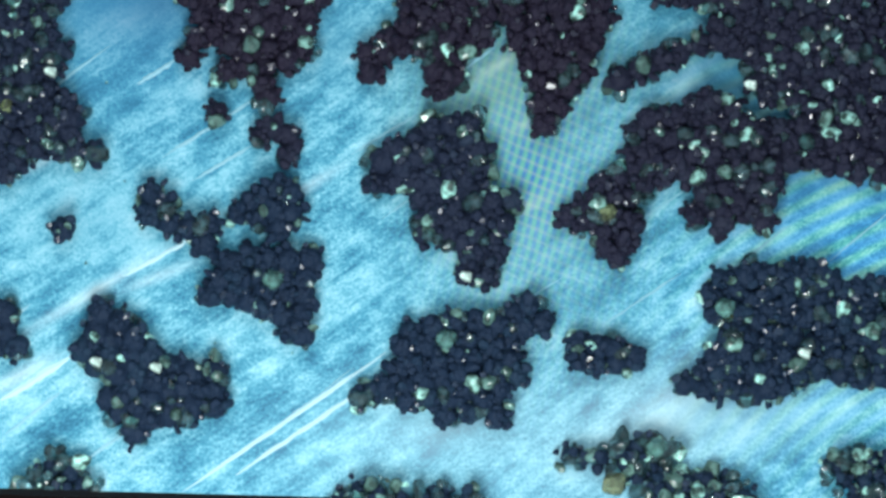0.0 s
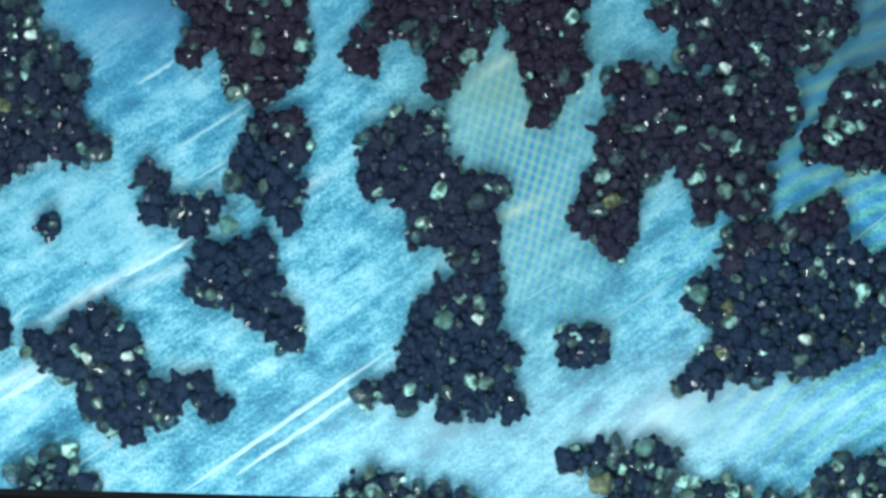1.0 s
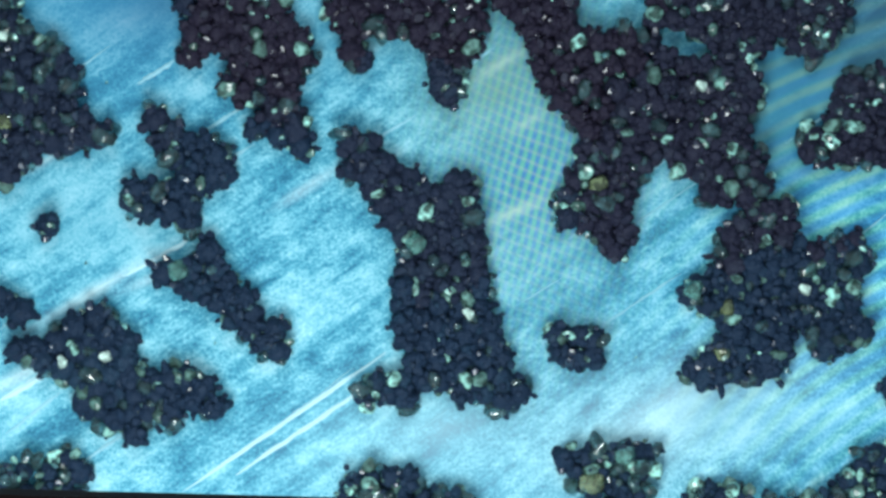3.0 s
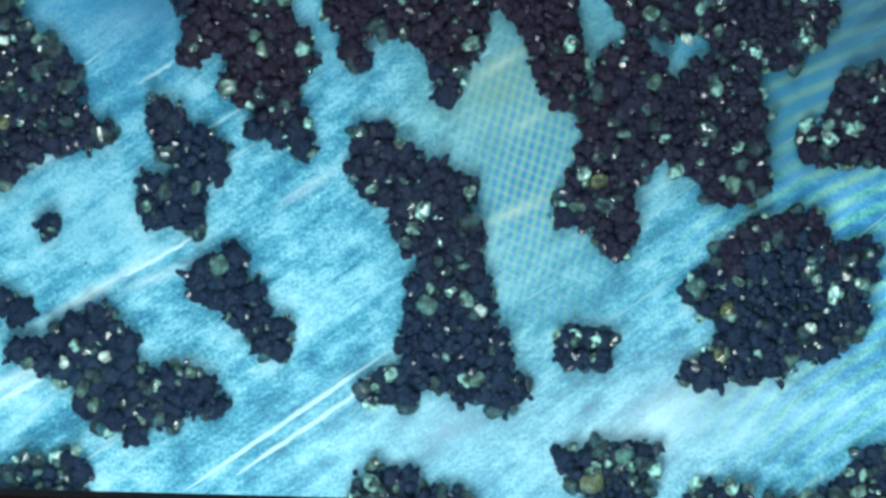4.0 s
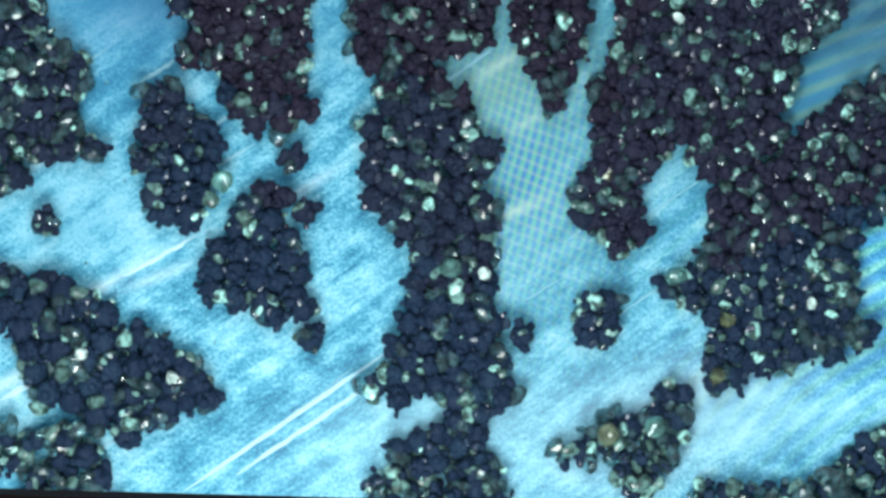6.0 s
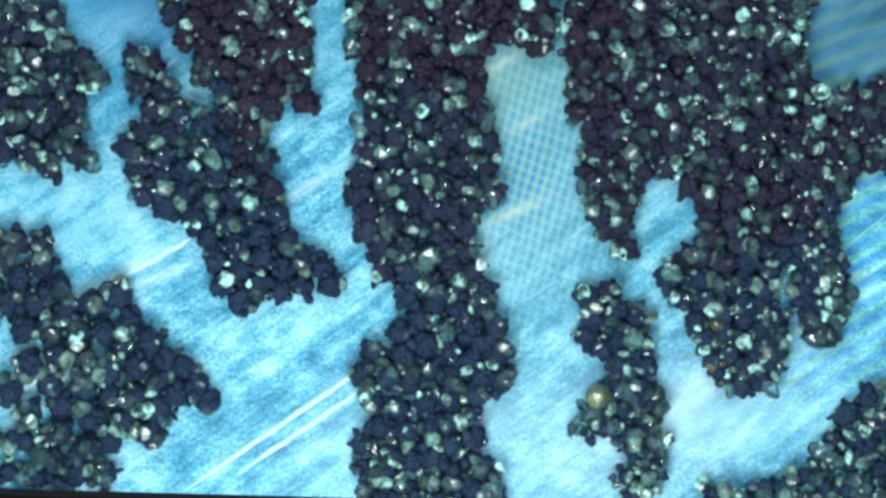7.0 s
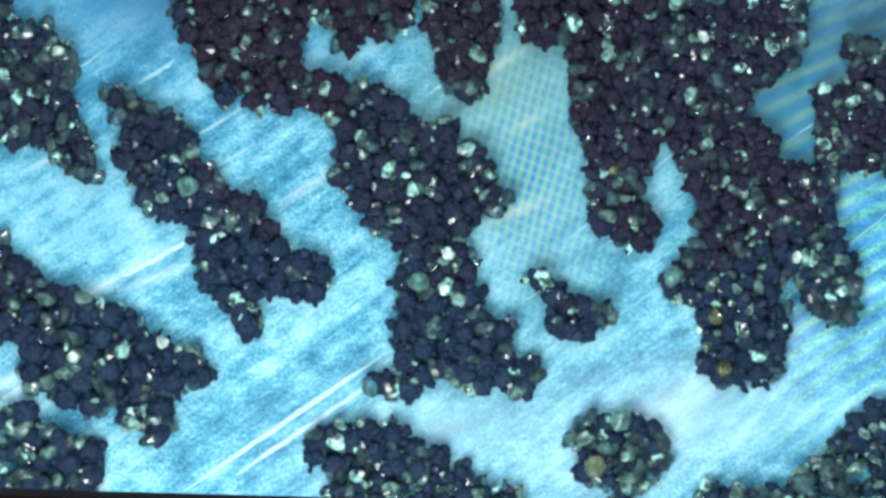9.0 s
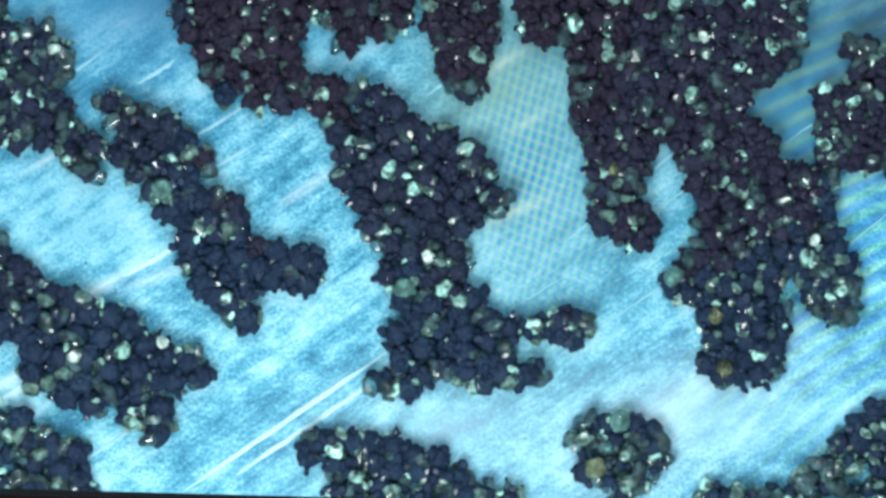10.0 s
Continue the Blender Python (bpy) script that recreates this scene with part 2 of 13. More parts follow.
# ---- sand grains
def grain_mesh(name, mat, seed, radius, sides, rounding, long=1.0):
    """An angular worn crystal, long times stretched: the hull of scattered points, its edges rounded off."""
    rng = random.Random(seed)
    bm = bmesh.new()
    stretch = Vector((long * rng.uniform(0.85, 1.4), rng.uniform(0.8, 1.1), rng.uniform(0.7, 1.0)))
    for k in range(sides):
        z = 1 - 2 * (k + 0.5) / sides
        a = 2.399963 * k + rng.uniform(-0.4, 0.4)
        v = Vector((math.sqrt(1 - z * z) * math.cos(a), math.sqrt(1 - z * z) * math.sin(a), z)) * rng.uniform(0.78, 1.1)
        bm.verts.new(Vector(v * s for v, s in zip(v, stretch)) * radius)
    hull = bmesh.ops.convex_hull(bm, input=bm.verts[:])
    bmesh.ops.delete(bm, geom=[v for v in hull["geom_interior"] if isinstance(v, bmesh.types.BMVert)], context="VERTS")
    bmesh.ops.bevel(bm, geom=bm.edges[:], offset=radius * rounding, segments=1, affect="EDGES")
    bmesh.ops.recalc_face_normals(bm, faces=bm.faces[:])
    me = bpy.data.meshes.new(name)
    bm.to_mesh(me)
    me.materials.append(mat)
    return me


GRAIN = 0.101 * MM
BLACKS = [grain_mesh("grain", POLISHED if k % 4 == 1 else BLACK, 10 + k, GRAIN * (0.42 + 0.04 * k), 9 + k % 4, 0.12) for k in range(12)]
SPURS = [grain_mesh("grain", BLACK, 30 + k, GRAIN * (0.34 + 0.05 * k), 10, 0.12, 1.9) for k in range(4)]
CLEARS = [grain_mesh("clear_grain", CLEAR, 40 + k, GRAIN * (0.36 + 0.19 * k), 9 + k, 0.13, 1.2) for k in range(5)]
SMOKIES = [grain_mesh("smoky_grain", SMOKY, 60 + k, GRAIN * (0.65 + 0.27 * k), 12, 0.15, 1.15) for k in range(3)]
AMBERS = [grain_mesh("amber_grain", AMBER, 80, GRAIN * 1.25, 11, 0.13)]


WHITES = [grain_mesh("quartz_grain", mat, 90 + k, GRAIN * size, 9, 0.12) for k, (mat, size) in enumerate(((WHITE, 0.95), (PALE, 1.6), (GOLD, 1.7), (SMOKY, 1.35)))]


def quartz(kind, label):
    """A loose crystal that rides on the sand."""
    ob = tagged(new("quartz_grain", WHITES[kind]), label, "sand grain", "loose quartz grains")
    ob["radius"] = 0.30 * MM
    ob.rotation_euler = (random.uniform(0, 3), random.uniform(0, 3), 0)
    return ob


def heap(label, x, y, clear, warm_dim=0.0):
    """The foot of one heap on the plate (millimetres); its clumps ride on it. clear: the share of translucent grains,
    the last: how strongly the upper view's warm dimming is put into its black.
    """
    ob = tagged(new("sand_heap"), label, "sand heap", "magnetic sand heaps")
    ob.location, ob["clear"] = (x * MM, y * MM, 0), clear
    ob.color = (1 + 0.55 * warm_dim, 1 - 0.40 * warm_dim, 1 - 0.42 * warm_dim, 1)
    return ob


def lump_mesh(seed):
    """A ragged unit ball of small black crystals grown into one another: one skin over many facets."""
    rng = random.Random(seed)
    bumps = []
    for k in range(24):
        z = 1 - 2 * (k + 0.5) / 24
        a = 2.399963 * k + rng.uniform(-0.5, 0.5)
        way = Vector((math.sqrt(1 - z * z) * math.cos(a), math.sqrt(1 - z * z) * math.sin(a), z))
        tilt = (way + Vector((rng.gauss(0, 1), rng.gauss(0, 1), rng.gauss(0, 1))) * 0.22).normalized()
        bumps.append((way * rng.uniform(0.60, 0.80), rng.uniform(0.24, 0.40), tilt, rng.uniform(0.84, 1.04)))
    bm = bmesh.new()
    bmesh.ops.create_icosphere(bm, subdivisions=4, radius=1)
    for v in bm.verts:
        way, far = v.co.normalized(), 0.85
        for centre, size, tilt, top in bumps:
            along = centre.dot(way)
            rest = size * size - (centre.length_squared - along * along)
            if along > 0 and rest > 0:
                far = max(far, min(along + math.sqrt(rest), top / max(0.35, way.dot(tilt))))
        v.co = way * far
    me = bpy.data.meshes.new("clump")
    bm.to_mesh(me)
    me.materials.append(BLACK)
    return me


LUMPS = [lump_mesh(200 + k) for k in range(12)]


def clump(owner, radius):
    """A ball of iron sand held together by magnetism, under its heap; radius in millimetres."""
    # crystals gather on the underside, and more in some clumps than in others
    share, r = owner["clear"], radius * MM
    if share < 0.6:
        share *= random.choice((0.5, 0.8, 1.2, 1.5))
    base = new("clump", random.choice(LUMPS))
    base.parent = owner
    base["radius"] = r
    size = 0.56 if owner["clear"] > 0.6 else 0.84
    base.scale, base.color = (r * size,) * 3, owner.color
    spots, tries = [], 0
    while len(spots) < 8 and tries < 200:
        tries += 1
        v = Vector((random.gauss(0, 1), random.gauss(0, 1), random.gauss(0, 1))).normalized() * r * random.uniform(0.72, 0.96)
        if all((v - s).length > GRAIN * 0.9 for s in spots):
            spots.append(v)
    # one or two long grains stand off as spurs
    for v in spots[:random.choice((0, 1, 1, 2))]:
        spur = new("grain", random.choice(SPURS))
        spur.parent, spur.color = base, owner.color
        spur.matrix_basis = Matrix.Scale(1 / (r * size), 4) @ Matrix.Translation(v.normalized() * r * 1.08) @ v.to_track_quat("X", "Z").to_matrix().to_4x4()
    for v in spots:
        pick, here = random.random(), share
        if owner["clear"] < 0.6:
            here = min(0.85, share * (1.75 if v.z < -0.1 * r else 0.5))
        if pick > here:
            me, label = random.choice(BLACKS), ""
        elif pick > 0.48 * here:
            me, label = random.choice(CLEARS), "clear quartz grain"
        elif pick > 0.004 * here:
            me, label = random.choice(SMOKIES), "smoky translucent grain"
        else:
            me, label = AMBERS[0], "amber translucent grain"
        ob = tagged(new(me.name.split(".")[0], me), label)
        ob.parent, ob.color = base, owner.color
        ob.matrix_basis = Matrix.Scale(1 / (r * size), 4) @ pose(*v, *(random.uniform(0, 360) for _ in range(3)))
    return base


def speck(x, y, size):
    ob = tagged(new("dust_speck", CLEARS[0]), "tiny pale dust speck lying on the plate", "dust speck", "dust specks")
    ob.matrix_world = Matrix.Translation((x * MM, y * MM, 0.02 * MM)) @ Matrix.Scale(size, 4)
    return ob


for x, y, size in ((-3.79, -0.15, 0.5), (-3.57, 1.77, 0.45), (-2.42, -1.0, 0.4), (2.05, -1.15, 0.4), (-3.38, 0.72, 0.35), (-1.6, -1.1, 0.35)):
    speck(x, y, size)


# ---- what moves: the magnet under the plate drags and rolls the clumps
TIMES = ((0.0,), (0.5,), (1.0,), (1.5,), (2.0,), (3.75,), (4.0,), (4.3, 4.6), (5.0,), (5.5, 5.7), (6.8, 7.1), (7.4, 7.7), (8.0, 9.3), (9.7, 10.0))


# how far the clumps have rolled over at each of those times, in degrees
ROLL = (0, 6, 16, 20, 20, 20, 34, 38, 46, 78, 148, 150, 84, 80)


def move(thing, places, height=None):
    """Takes a clump over the plate from place to place (millimetres); it rolls about an axis of its own and swings a little."""
    r, swing, last, rows = thing["radius"], 0.0, None, []
    a = random.uniform(0, 2 * math.pi)
    axis = Vector((math.cos(a), math.sin(a), random.uniform(-0.2, 0.2))).normalized()
    for times, roll, (x, y) in zip(TIMES, ROLL, places):
        here = Vector((x * MM, y * MM, 0.92 * r if height is None else height * MM))
        if last:
            swing += random.choice((-1, 1)) * min((here - last).length / r, radians(11))
        last = here
        turn = Matrix.Rotation(swing, 4, "Z") @ Matrix.Rotation(radians(roll), 4, axis)
        rows += [(t, Matrix.Translation(here) @ turn) for t in times]
    foot = thing.parent.location.copy() if thing.parent else Vector()
    walk(thing, [(t, Matrix.Translation(-foot) @ m) for t, m in rows])


def motions():
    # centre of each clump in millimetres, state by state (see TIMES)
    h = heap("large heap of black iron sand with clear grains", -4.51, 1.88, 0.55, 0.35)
    move(clump(h, 0.15), [(-4.45, 2.56), (-4.43, 2.55), (-4.50, 2.51), (-4.60, 2.46), (-4.60, 2.46), (-4.60, 2.46), (-4.60, 2.46), (-4.57, 2.45), (-4.57, 2.45), (-4.52, 2.47), (-4.38, 2.45), (-4.39, 2.38), (-4.38, 2.27), (-4.38, 2.28)])
    move(clump(h, 0.17), [(-4.43, 1.81), (-4.42, 1.84), (-4.35, 1.69), (-4.41, 1.51), (-4.41, 1.51), (-4.41, 1.51), (-4.41, 1.51), (-4.41, 1.51), (-4.40, 1.51), (-4.40, 1.50), (-4.38, 1.53), (-4.38, 1.53), (-4.38, 1.52), (-4.38, 1.51)])
    move(clump(h, 0.16), [(-4.71, 1.03), (-4.71, 1.03), (-4.71, 1.04), (-4.75, 0.82), (-4.75, 0.82), (-4.75, 0.82), (-4.75, 0.82), (-4.74, 0.82), (-4.74, 0.82), (-4.70, -0.33), (-4.67, -0.12), (-4.55, -0.44), (-4.59, -0.51), (-4.58, -0.52)])
    move(clump(h, 0.17), [(-4.59, 1.60), (-4.59, 1.60), (-4.58, 1.60), (-4.59, 1.60), (-4.59, 1.60), (-4.59, 1.60), (-4.59, 1.60), (-4.59, 1.60), (-4.59, 1.60), (-4.59, 1.60), (-4.64, 1.56), (-4.66, 1.53), (-4.66, 1.52), (-4.66, 1.52)])
    move(clump(h, 0.15), [(-4.17, 1.70), (-4.12, 1.72), (-3.98, 1.58), (-3.98, 1.51), (-3.98, 1.51), (-3.98, 1.51), (-3.98, 1.51), (-3.95, 1.49), (-3.95, 1.50), (-3.99, 1.51), (-3.87, 1.55), (-3.94, 1.53), (-3.97, 1.45), (-4.01, 1.46)])
    move(clump(h, 0.15), [(-4.83, 2.88), (-4.83, 2.88), (-4.83, 2.88), (-4.83, 2.88), (-4.83, 2.88), (-4.83, 2.88), (-4.83, 2.88), (-4.83, 2.88), (-4.83, 2.88), (-4.83, 2.88), (-4.80, 2.87), (-4.80, 2.87), (-4.87, 2.79), (-4.86, 2.77)])
    move(clump(h, 0.17), [(-4.30, 1.23), (-4.27, 1.22), (-4.12, 1.12), (-3.96, 1.11), (-3.96, 1.11), (-3.96, 1.11), (-3.96, 1.11), (-3.89, 1.15), (-3.69, 1.18), (-3.78, 1.03), (-3.31, 1.05), (-3.34, 1.06), (-3.37, 0.95), (-3.41, 0.97)])
    move(clump(h, 0.17), [(-4.32, 1.06), (-4.32, 1.06), (-3.98, 1.03), (-3.78, 1.17), (-3.78, 1.17), (-3.78, 1.17), (-3.78, 1.17), (-3.22, 0.97), (-3.21, 0.89), (-3.17, 0.95), (-3.24, 0.83), (-3.17, 0.85), (-3.21, 0.78), (-3.24, 0.81)])
    move(clump(h, 0.16), [(-4.92, 1.48), (-4.92, 1.48), (-4.91, 1.48), (-4.91, 1.49), (-4.91, 1.49), (-4.91, 1.49), (-4.91, 1.49), (-4.91, 1.49), (-4.91, 1.49), (-4.92, 1.40), (-4.89, 1.37), (-4.91, 1.35), (-4.90, 1.37), (-4.90, 1.38)])
    move(clump(h, 0.15), [(-4.91, 2.71), (-4.91, 2.71), (-4.91, 2.71), (-4.91, 2.71), (-4.91, 2.71), (-4.91, 2.71), (-4.91, 2.71), (-4.91, 2.71), (-4.91, 2.71), (-4.91, 2.71), (-4.90, 2.71), (-4.90, 2.71), (-4.95, 2.70), (-4.96, 2.70)])
    move(clump(h, 0.15), [(-4.76, 1.79), (-4.76, 1.79), (-4.75, 1.79), (-4.74, 1.75), (-4.74, 1.75), (-4.74, 1.75), (-4.74, 1.75), (-4.74, 1.75), (-4.74, 1.75), (-4.74, 1.75), (-4.71, 1.78), (-4.70, 1.77), (-4.70, 1.76), (-4.71, 1.77)])
    move(clump(h, 0.17), [(-4.88, 1.33), (-4.88, 1.33), (-4.90, 1.32), (-4.90, 1.32), (-4.90, 1.32), (-4.90, 1.32), (-4.90, 1.32), (-4.91, 1.32), (-4.91, 1.32), (-4.92, 1.15), (-4.91, 1.08), (-4.91, 0.99), (-4.87, 1.12), (-4.89, 1.16)])
    move(clump(h, 0.15), [(-4.22, 2.49), (-4.18, 2.47), (-4.22, 2.13), (-4.20, 2.09), (-4.20, 2.09), (-4.20, 2.09), (-4.20, 2.09), (-4.19, 2.10), (-4.18, 2.09), (-4.15, 2.11), (-3.81, 2.01), (-3.91, 1.98), (-4.03, 1.95), (-4.08, 1.95)])
    move(clump(h, 0.15), [(-4.07, 2.10), (-4.08, 2.09), (-3.90, 1.91), (-3.98, 1.87), (-3.98, 1.87), (-3.98, 1.87), (-3.98, 1.87), (-3.98, 1.84), (-3.94, 1.72), (-3.94, 1.74), (-3.72, 1.78), (-3.86, 1.78), (-4.10, 1.78), (-4.17, 1.82)])
    move(clump(h, 0.15), [(-4.63, 2.59), (-4.63, 2.59), (-4.64, 2.59), (-4.66, 2.58), (-4.66, 2.58), (-4.66, 2.58), (-4.66, 2.58), (-4.67, 2.57), (-4.67, 2.57), (-4.64, 2.58), (-4.57, 2.57), (-4.57, 2.56), (-4.70, 2.51), (-4.74, 2.52)])
    move(clump(h, 0.19), [(-4.76, 1.61), (-4.76, 1.61), (-4.76, 1.61), (-4.72, 1.47), (-4.72, 1.47), (-4.72, 1.47), (-4.72, 1.47), (-4.72, 1.47), (-4.72, 1.47), (-4.73, 1.47), (-4.54, 1.37), (-4.53, 1.35), (-4.50, 1.37), (-4.49, 1.34)])
    move(clump(h, 0.15), [(-4.80, 2.57), (-4.80, 2.57), (-4.80, 2.57), (-4.80, 2.57), (-4.80, 2.57), (-4.80, 2.57), (-4.80, 2.57), (-4.80, 2.57), (-4.80, 2.57), (-4.80, 2.57), (-4.77, 2.54), (-4.76, 2.52), (-4.81, 2.47), (-4.81, 2.44)])
    move(clump(h, 0.16), [(-4.71, 1.44), (-4.71, 1.44), (-4.71, 1.44), (-4.69, 1.25), (-4.69, 1.25), (-4.69, 1.25), (-4.69, 1.25), (-4.71, 1.25), (-4.71, 1.25), (-4.73, 1.25), (-4.72, 1.25), (-4.73, 1.23), (-4.71, 1.27), (-4.70, 1.25)])
    move(clump(h, 0.15), [(-4.54, 2.36), (-4.55, 2.36), (-4.59, 2.33), (-4.59, 2.32), (-4.59, 2.32), (-4.59, 2.32), (-4.59, 2.32), (-4.60, 2.29), (-4.60, 2.29), (-4.54, 2.28), (-4.25, 2.23), (-4.26, 2.16), (-4.31, 2.10), (-4.34, 2.09)])
    move(clump(h, 0.15), [(-4.34, 2.36), (-4.35, 2.39), (-4.42, 2.36), (-4.31, 2.18), (-4.31, 2.18), (-4.31, 2.18), (-4.31, 2.18), (-4.30, 2.22), (-4.30, 2.22), (-4.29, 2.24), (-4.00, 2.19), (-4.01, 2.18), (-4.06, 2.11), (-4.06, 2.12)])
    move(clump(h, 0.15), [(-4.40, 1.67), (-4.38, 1.69), (-4.40, 1.52), (-4.36, 1.35), (-4.36, 1.35), (-4.36, 1.35), (-4.36, 1.35), (-4.36, 1.35), (-4.33, 1.31), (-4.35, 1.29), (-4.28, 1.29), (-4.28, 1.27), (-4.28, 1.22), (-4.24, 1.17)])
    move(clump(h, 0.17), [(-4.92, 1.17), (-4.92, 1.17), (-4.91, 1.15), (-4.91, 1.15), (-4.91, 1.15), (-4.91, 1.15), (-4.91, 1.15), (-4.91, 1.13), (-4.91, 1.13), (-4.72, 1.04), (-4.66, 1.03), (-4.70, 0.97), (-4.90, -0.00), (-4.90, -0.00)])
    move(clump(h, 0.15), [(-4.93, 2.22), (-4.93, 2.22), (-4.93, 2.22), (-4.93, 2.22), (-4.93, 2.22), (-4.93, 2.22), (-4.93, 2.22), (-4.93, 2.22), (-4.93, 2.22), (-4.93, 2.22), (-4.93, 2.22), (-4.93, 2.22), (-4.93, 2.20), (-4.93, 2.20)])
    move(clump(h, 0.15), [(-4.92, 1.84), (-4.92, 1.84), (-4.92, 1.84), (-4.92, 1.84), (-4.92, 1.84), (-4.92, 1.84), (-4.92, 1.84), (-4.92, 1.84), (-4.92, 1.84), (-4.92, 1.84), (-4.92, 1.82), (-4.91, 1.80), (-4.91, 1.80), (-4.91, 1.80)])
    move(clump(h, 0.15), [(-4.75, 2.23), (-4.75, 2.23), (-4.76, 2.22), (-4.76, 2.22), (-4.76, 2.22), (-4.76, 2.22), (-4.76, 2.22), (-4.76, 2.22), (-4.76, 2.22), (-4.75, 2.22), (-4.73, 2.21), (-4.75, 2.21), (-4.75, 2.20), (-4.74, 2.20)])
    move(clump(h, 0.16), [(-4.50, 1.14), (-4.50, 1.15), (-4.50, 1.15), (-4.50, 1.15), (-4.50, 1.15), (-4.50, 1.15), (-4.50, 1.15), (-4.51, 1.17), (-4.51, 1.17), (-4.52, 1.15), (-4.34, 1.00), (-4.12, 1.08), (-4.07, 1.07), (-3.97, 1.04)])
    move(clump(h, 0.16), [(-3.69, 1.03), (-3.72, 1.04), (-3.01, 0.70), (-2.87, 1.13), (-2.86, 1.15), (-3.03, 1.11), (-2.95, 1.20), (-3.04, 1.38), (-3.07, 1.39), (-2.98, 1.40), (-3.09, 1.47), (-3.11, 1.30), (-3.25, 1.20), (-3.27, 1.18)])
    move(clump(h, 0.15), [(-4.65, 2.88), (-4.65, 2.88), (-4.65, 2.88), (-4.69, 2.88), (-4.69, 2.88), (-4.69, 2.88), (-4.69, 2.88), (-4.70, 2.90), (-4.70, 2.90), (-4.68, 2.89), (-4.63, 2.86), (-4.63, 2.86), (-4.82, 2.90), (-4.84, 2.89)])
    move(clump(h, 0.17), [(-4.52, 0.93), (-4.51, 0.92), (-4.32, 1.05), (-4.36, 1.03), (-4.36, 1.03), (-4.36, 1.03), (-4.36, 1.03), (-4.37, 1.05), (-4.36, 1.07), (-4.52, 0.91), (-4.50, 0.07), (-4.39, -0.26), (-4.48, -0.24), (-4.48, -0.24)])
    move(clump(h, 0.16), [(-4.22, 2.10), (-4.20, 2.05), (-4.13, 1.96), (-4.13, 1.74), (-4.13, 1.74), (-4.13, 1.74), (-4.13, 1.74), (-4.14, 1.74), (-4.13, 1.74), (-4.14, 1.73), (-4.01, 1.76), (-4.04, 1.74), (-4.07, 1.60), (-4.13, 1.59)])
    move(clump(h, 0.15), [(-4.45, 2.88), (-4.45, 2.88), (-4.47, 2.88), (-4.57, 2.91), (-4.57, 2.91), (-4.57, 2.91), (-4.57, 2.91), (-4.59, 2.91), (-4.59, 2.91), (-4.37, 2.86), (-4.22, 2.85), (-4.40, 2.88), (-4.72, 2.91), (-4.76, 2.91)])
    move(clump(h, 0.17), [(-3.93, 1.38), (-3.94, 1.41), (-3.87, 1.22), (-3.61, 1.21), (-3.61, 1.21), (-3.61, 1.21), (-3.61, 1.21), (-3.05, 1.16), (-3.07, 1.17), (-2.83, 1.21), (-2.90, 1.23), (-2.93, 1.16), (-3.00, 1.16), (-3.00, 1.15)])
    move(clump(h, 0.15), [(-4.29, 1.85), (-4.26, 1.85), (-4.11, 1.75), (-4.20, 1.54), (-4.20, 1.54), (-4.20, 1.54), (-4.20, 1.54), (-4.18, 1.54), (-4.18, 1.54), (-4.19, 1.51), (-4.13, 1.50), (-4.15, 1.48), (-4.20, 1.42), (-4.22, 1.38)])
    move(clump(h, 0.16), [(-3.98, 1.54), (-3.98, 1.61), (-3.91, 1.41), (-3.81, 1.37), (-3.81, 1.37), (-3.81, 1.37), (-3.81, 1.37), (-3.69, 1.18), (-3.21, 1.06), (-3.09, 1.18), (-3.18, 1.22), (-3.16, 1.11), (-3.17, 1.01), (-3.17, 1.01)])
    move(clump(h, 0.15), [(-4.73, 2.75), (-4.73, 2.75), (-4.73, 2.75), (-4.73, 2.75), (-4.73, 2.75), (-4.73, 2.75), (-4.73, 2.75), (-4.75, 2.75), (-4.75, 2.75), (-4.74, 2.75), (-4.70, 2.71), (-4.70, 2.70), (-4.82, 2.66), (-4.86, 2.63)])
    move(clump(h, 0.15), [(-4.61, 2.13), (-4.61, 2.13), (-4.60, 2.13), (-4.57, 2.13), (-4.57, 2.13), (-4.57, 2.13), (-4.57, 2.13), (-4.55, 2.13), (-4.55, 2.13), (-4.55, 2.12), (-4.50, 2.24), (-4.50, 2.19), (-4.53, 2.13), (-4.52, 2.10)])
    move(clump(h, 0.15), [(-4.93, 2.03), (-4.93, 2.03), (-4.93, 2.03), (-4.93, 2.03), (-4.93, 2.03), (-4.93, 2.03), (-4.93, 2.03), (-4.93, 2.03), (-4.93, 2.03), (-4.93, 2.03), (-4.93, 2.03), (-4.93, 2.01), (-4.93, 2.01), (-4.93, 2.01)])
    move(clump(h, 0.17), [(-4.65, 0.80), (-4.65, 0.80), (-4.51, 0.92), (-4.50, 0.92), (-4.50, 0.92), (-4.50, 0.92), (-4.50, 0.92), (-4.54, 0.92), (-4.54, 0.92), (-4.22, 0.33), (-4.25, 0.05), (-4.12, -0.22), (-4.33, -0.39), (-4.33, -0.39)])
    move(clump(h, 0.16), [(-4.93, 1.65), (-4.93, 1.65), (-4.93, 1.65), (-4.90, 1.65), (-4.90, 1.65), (-4.90, 1.65), (-4.90, 1.65), (-4.90, 1.65), (-4.90, 1.65), (-4.90, 1.63), (-4.89, 1.59), (-4.89, 1.59), (-4.89, 1.59), (-4.89, 1.59)])
    move(clump(h, 0.17), [(-4.37, 1.38), (-4.37, 1.37), (-4.28, 1.22), (-4.14, 1.12), (-4.14, 1.12), (-4.14, 1.12), (-4.14, 1.12), (-4.13, 1.13), (-3.89, 1.15), (-4.05, 1.05), (-3.86, 1.00), (-3.80, 0.77), (-3.81, 0.84), (-3.78, 0.86)])
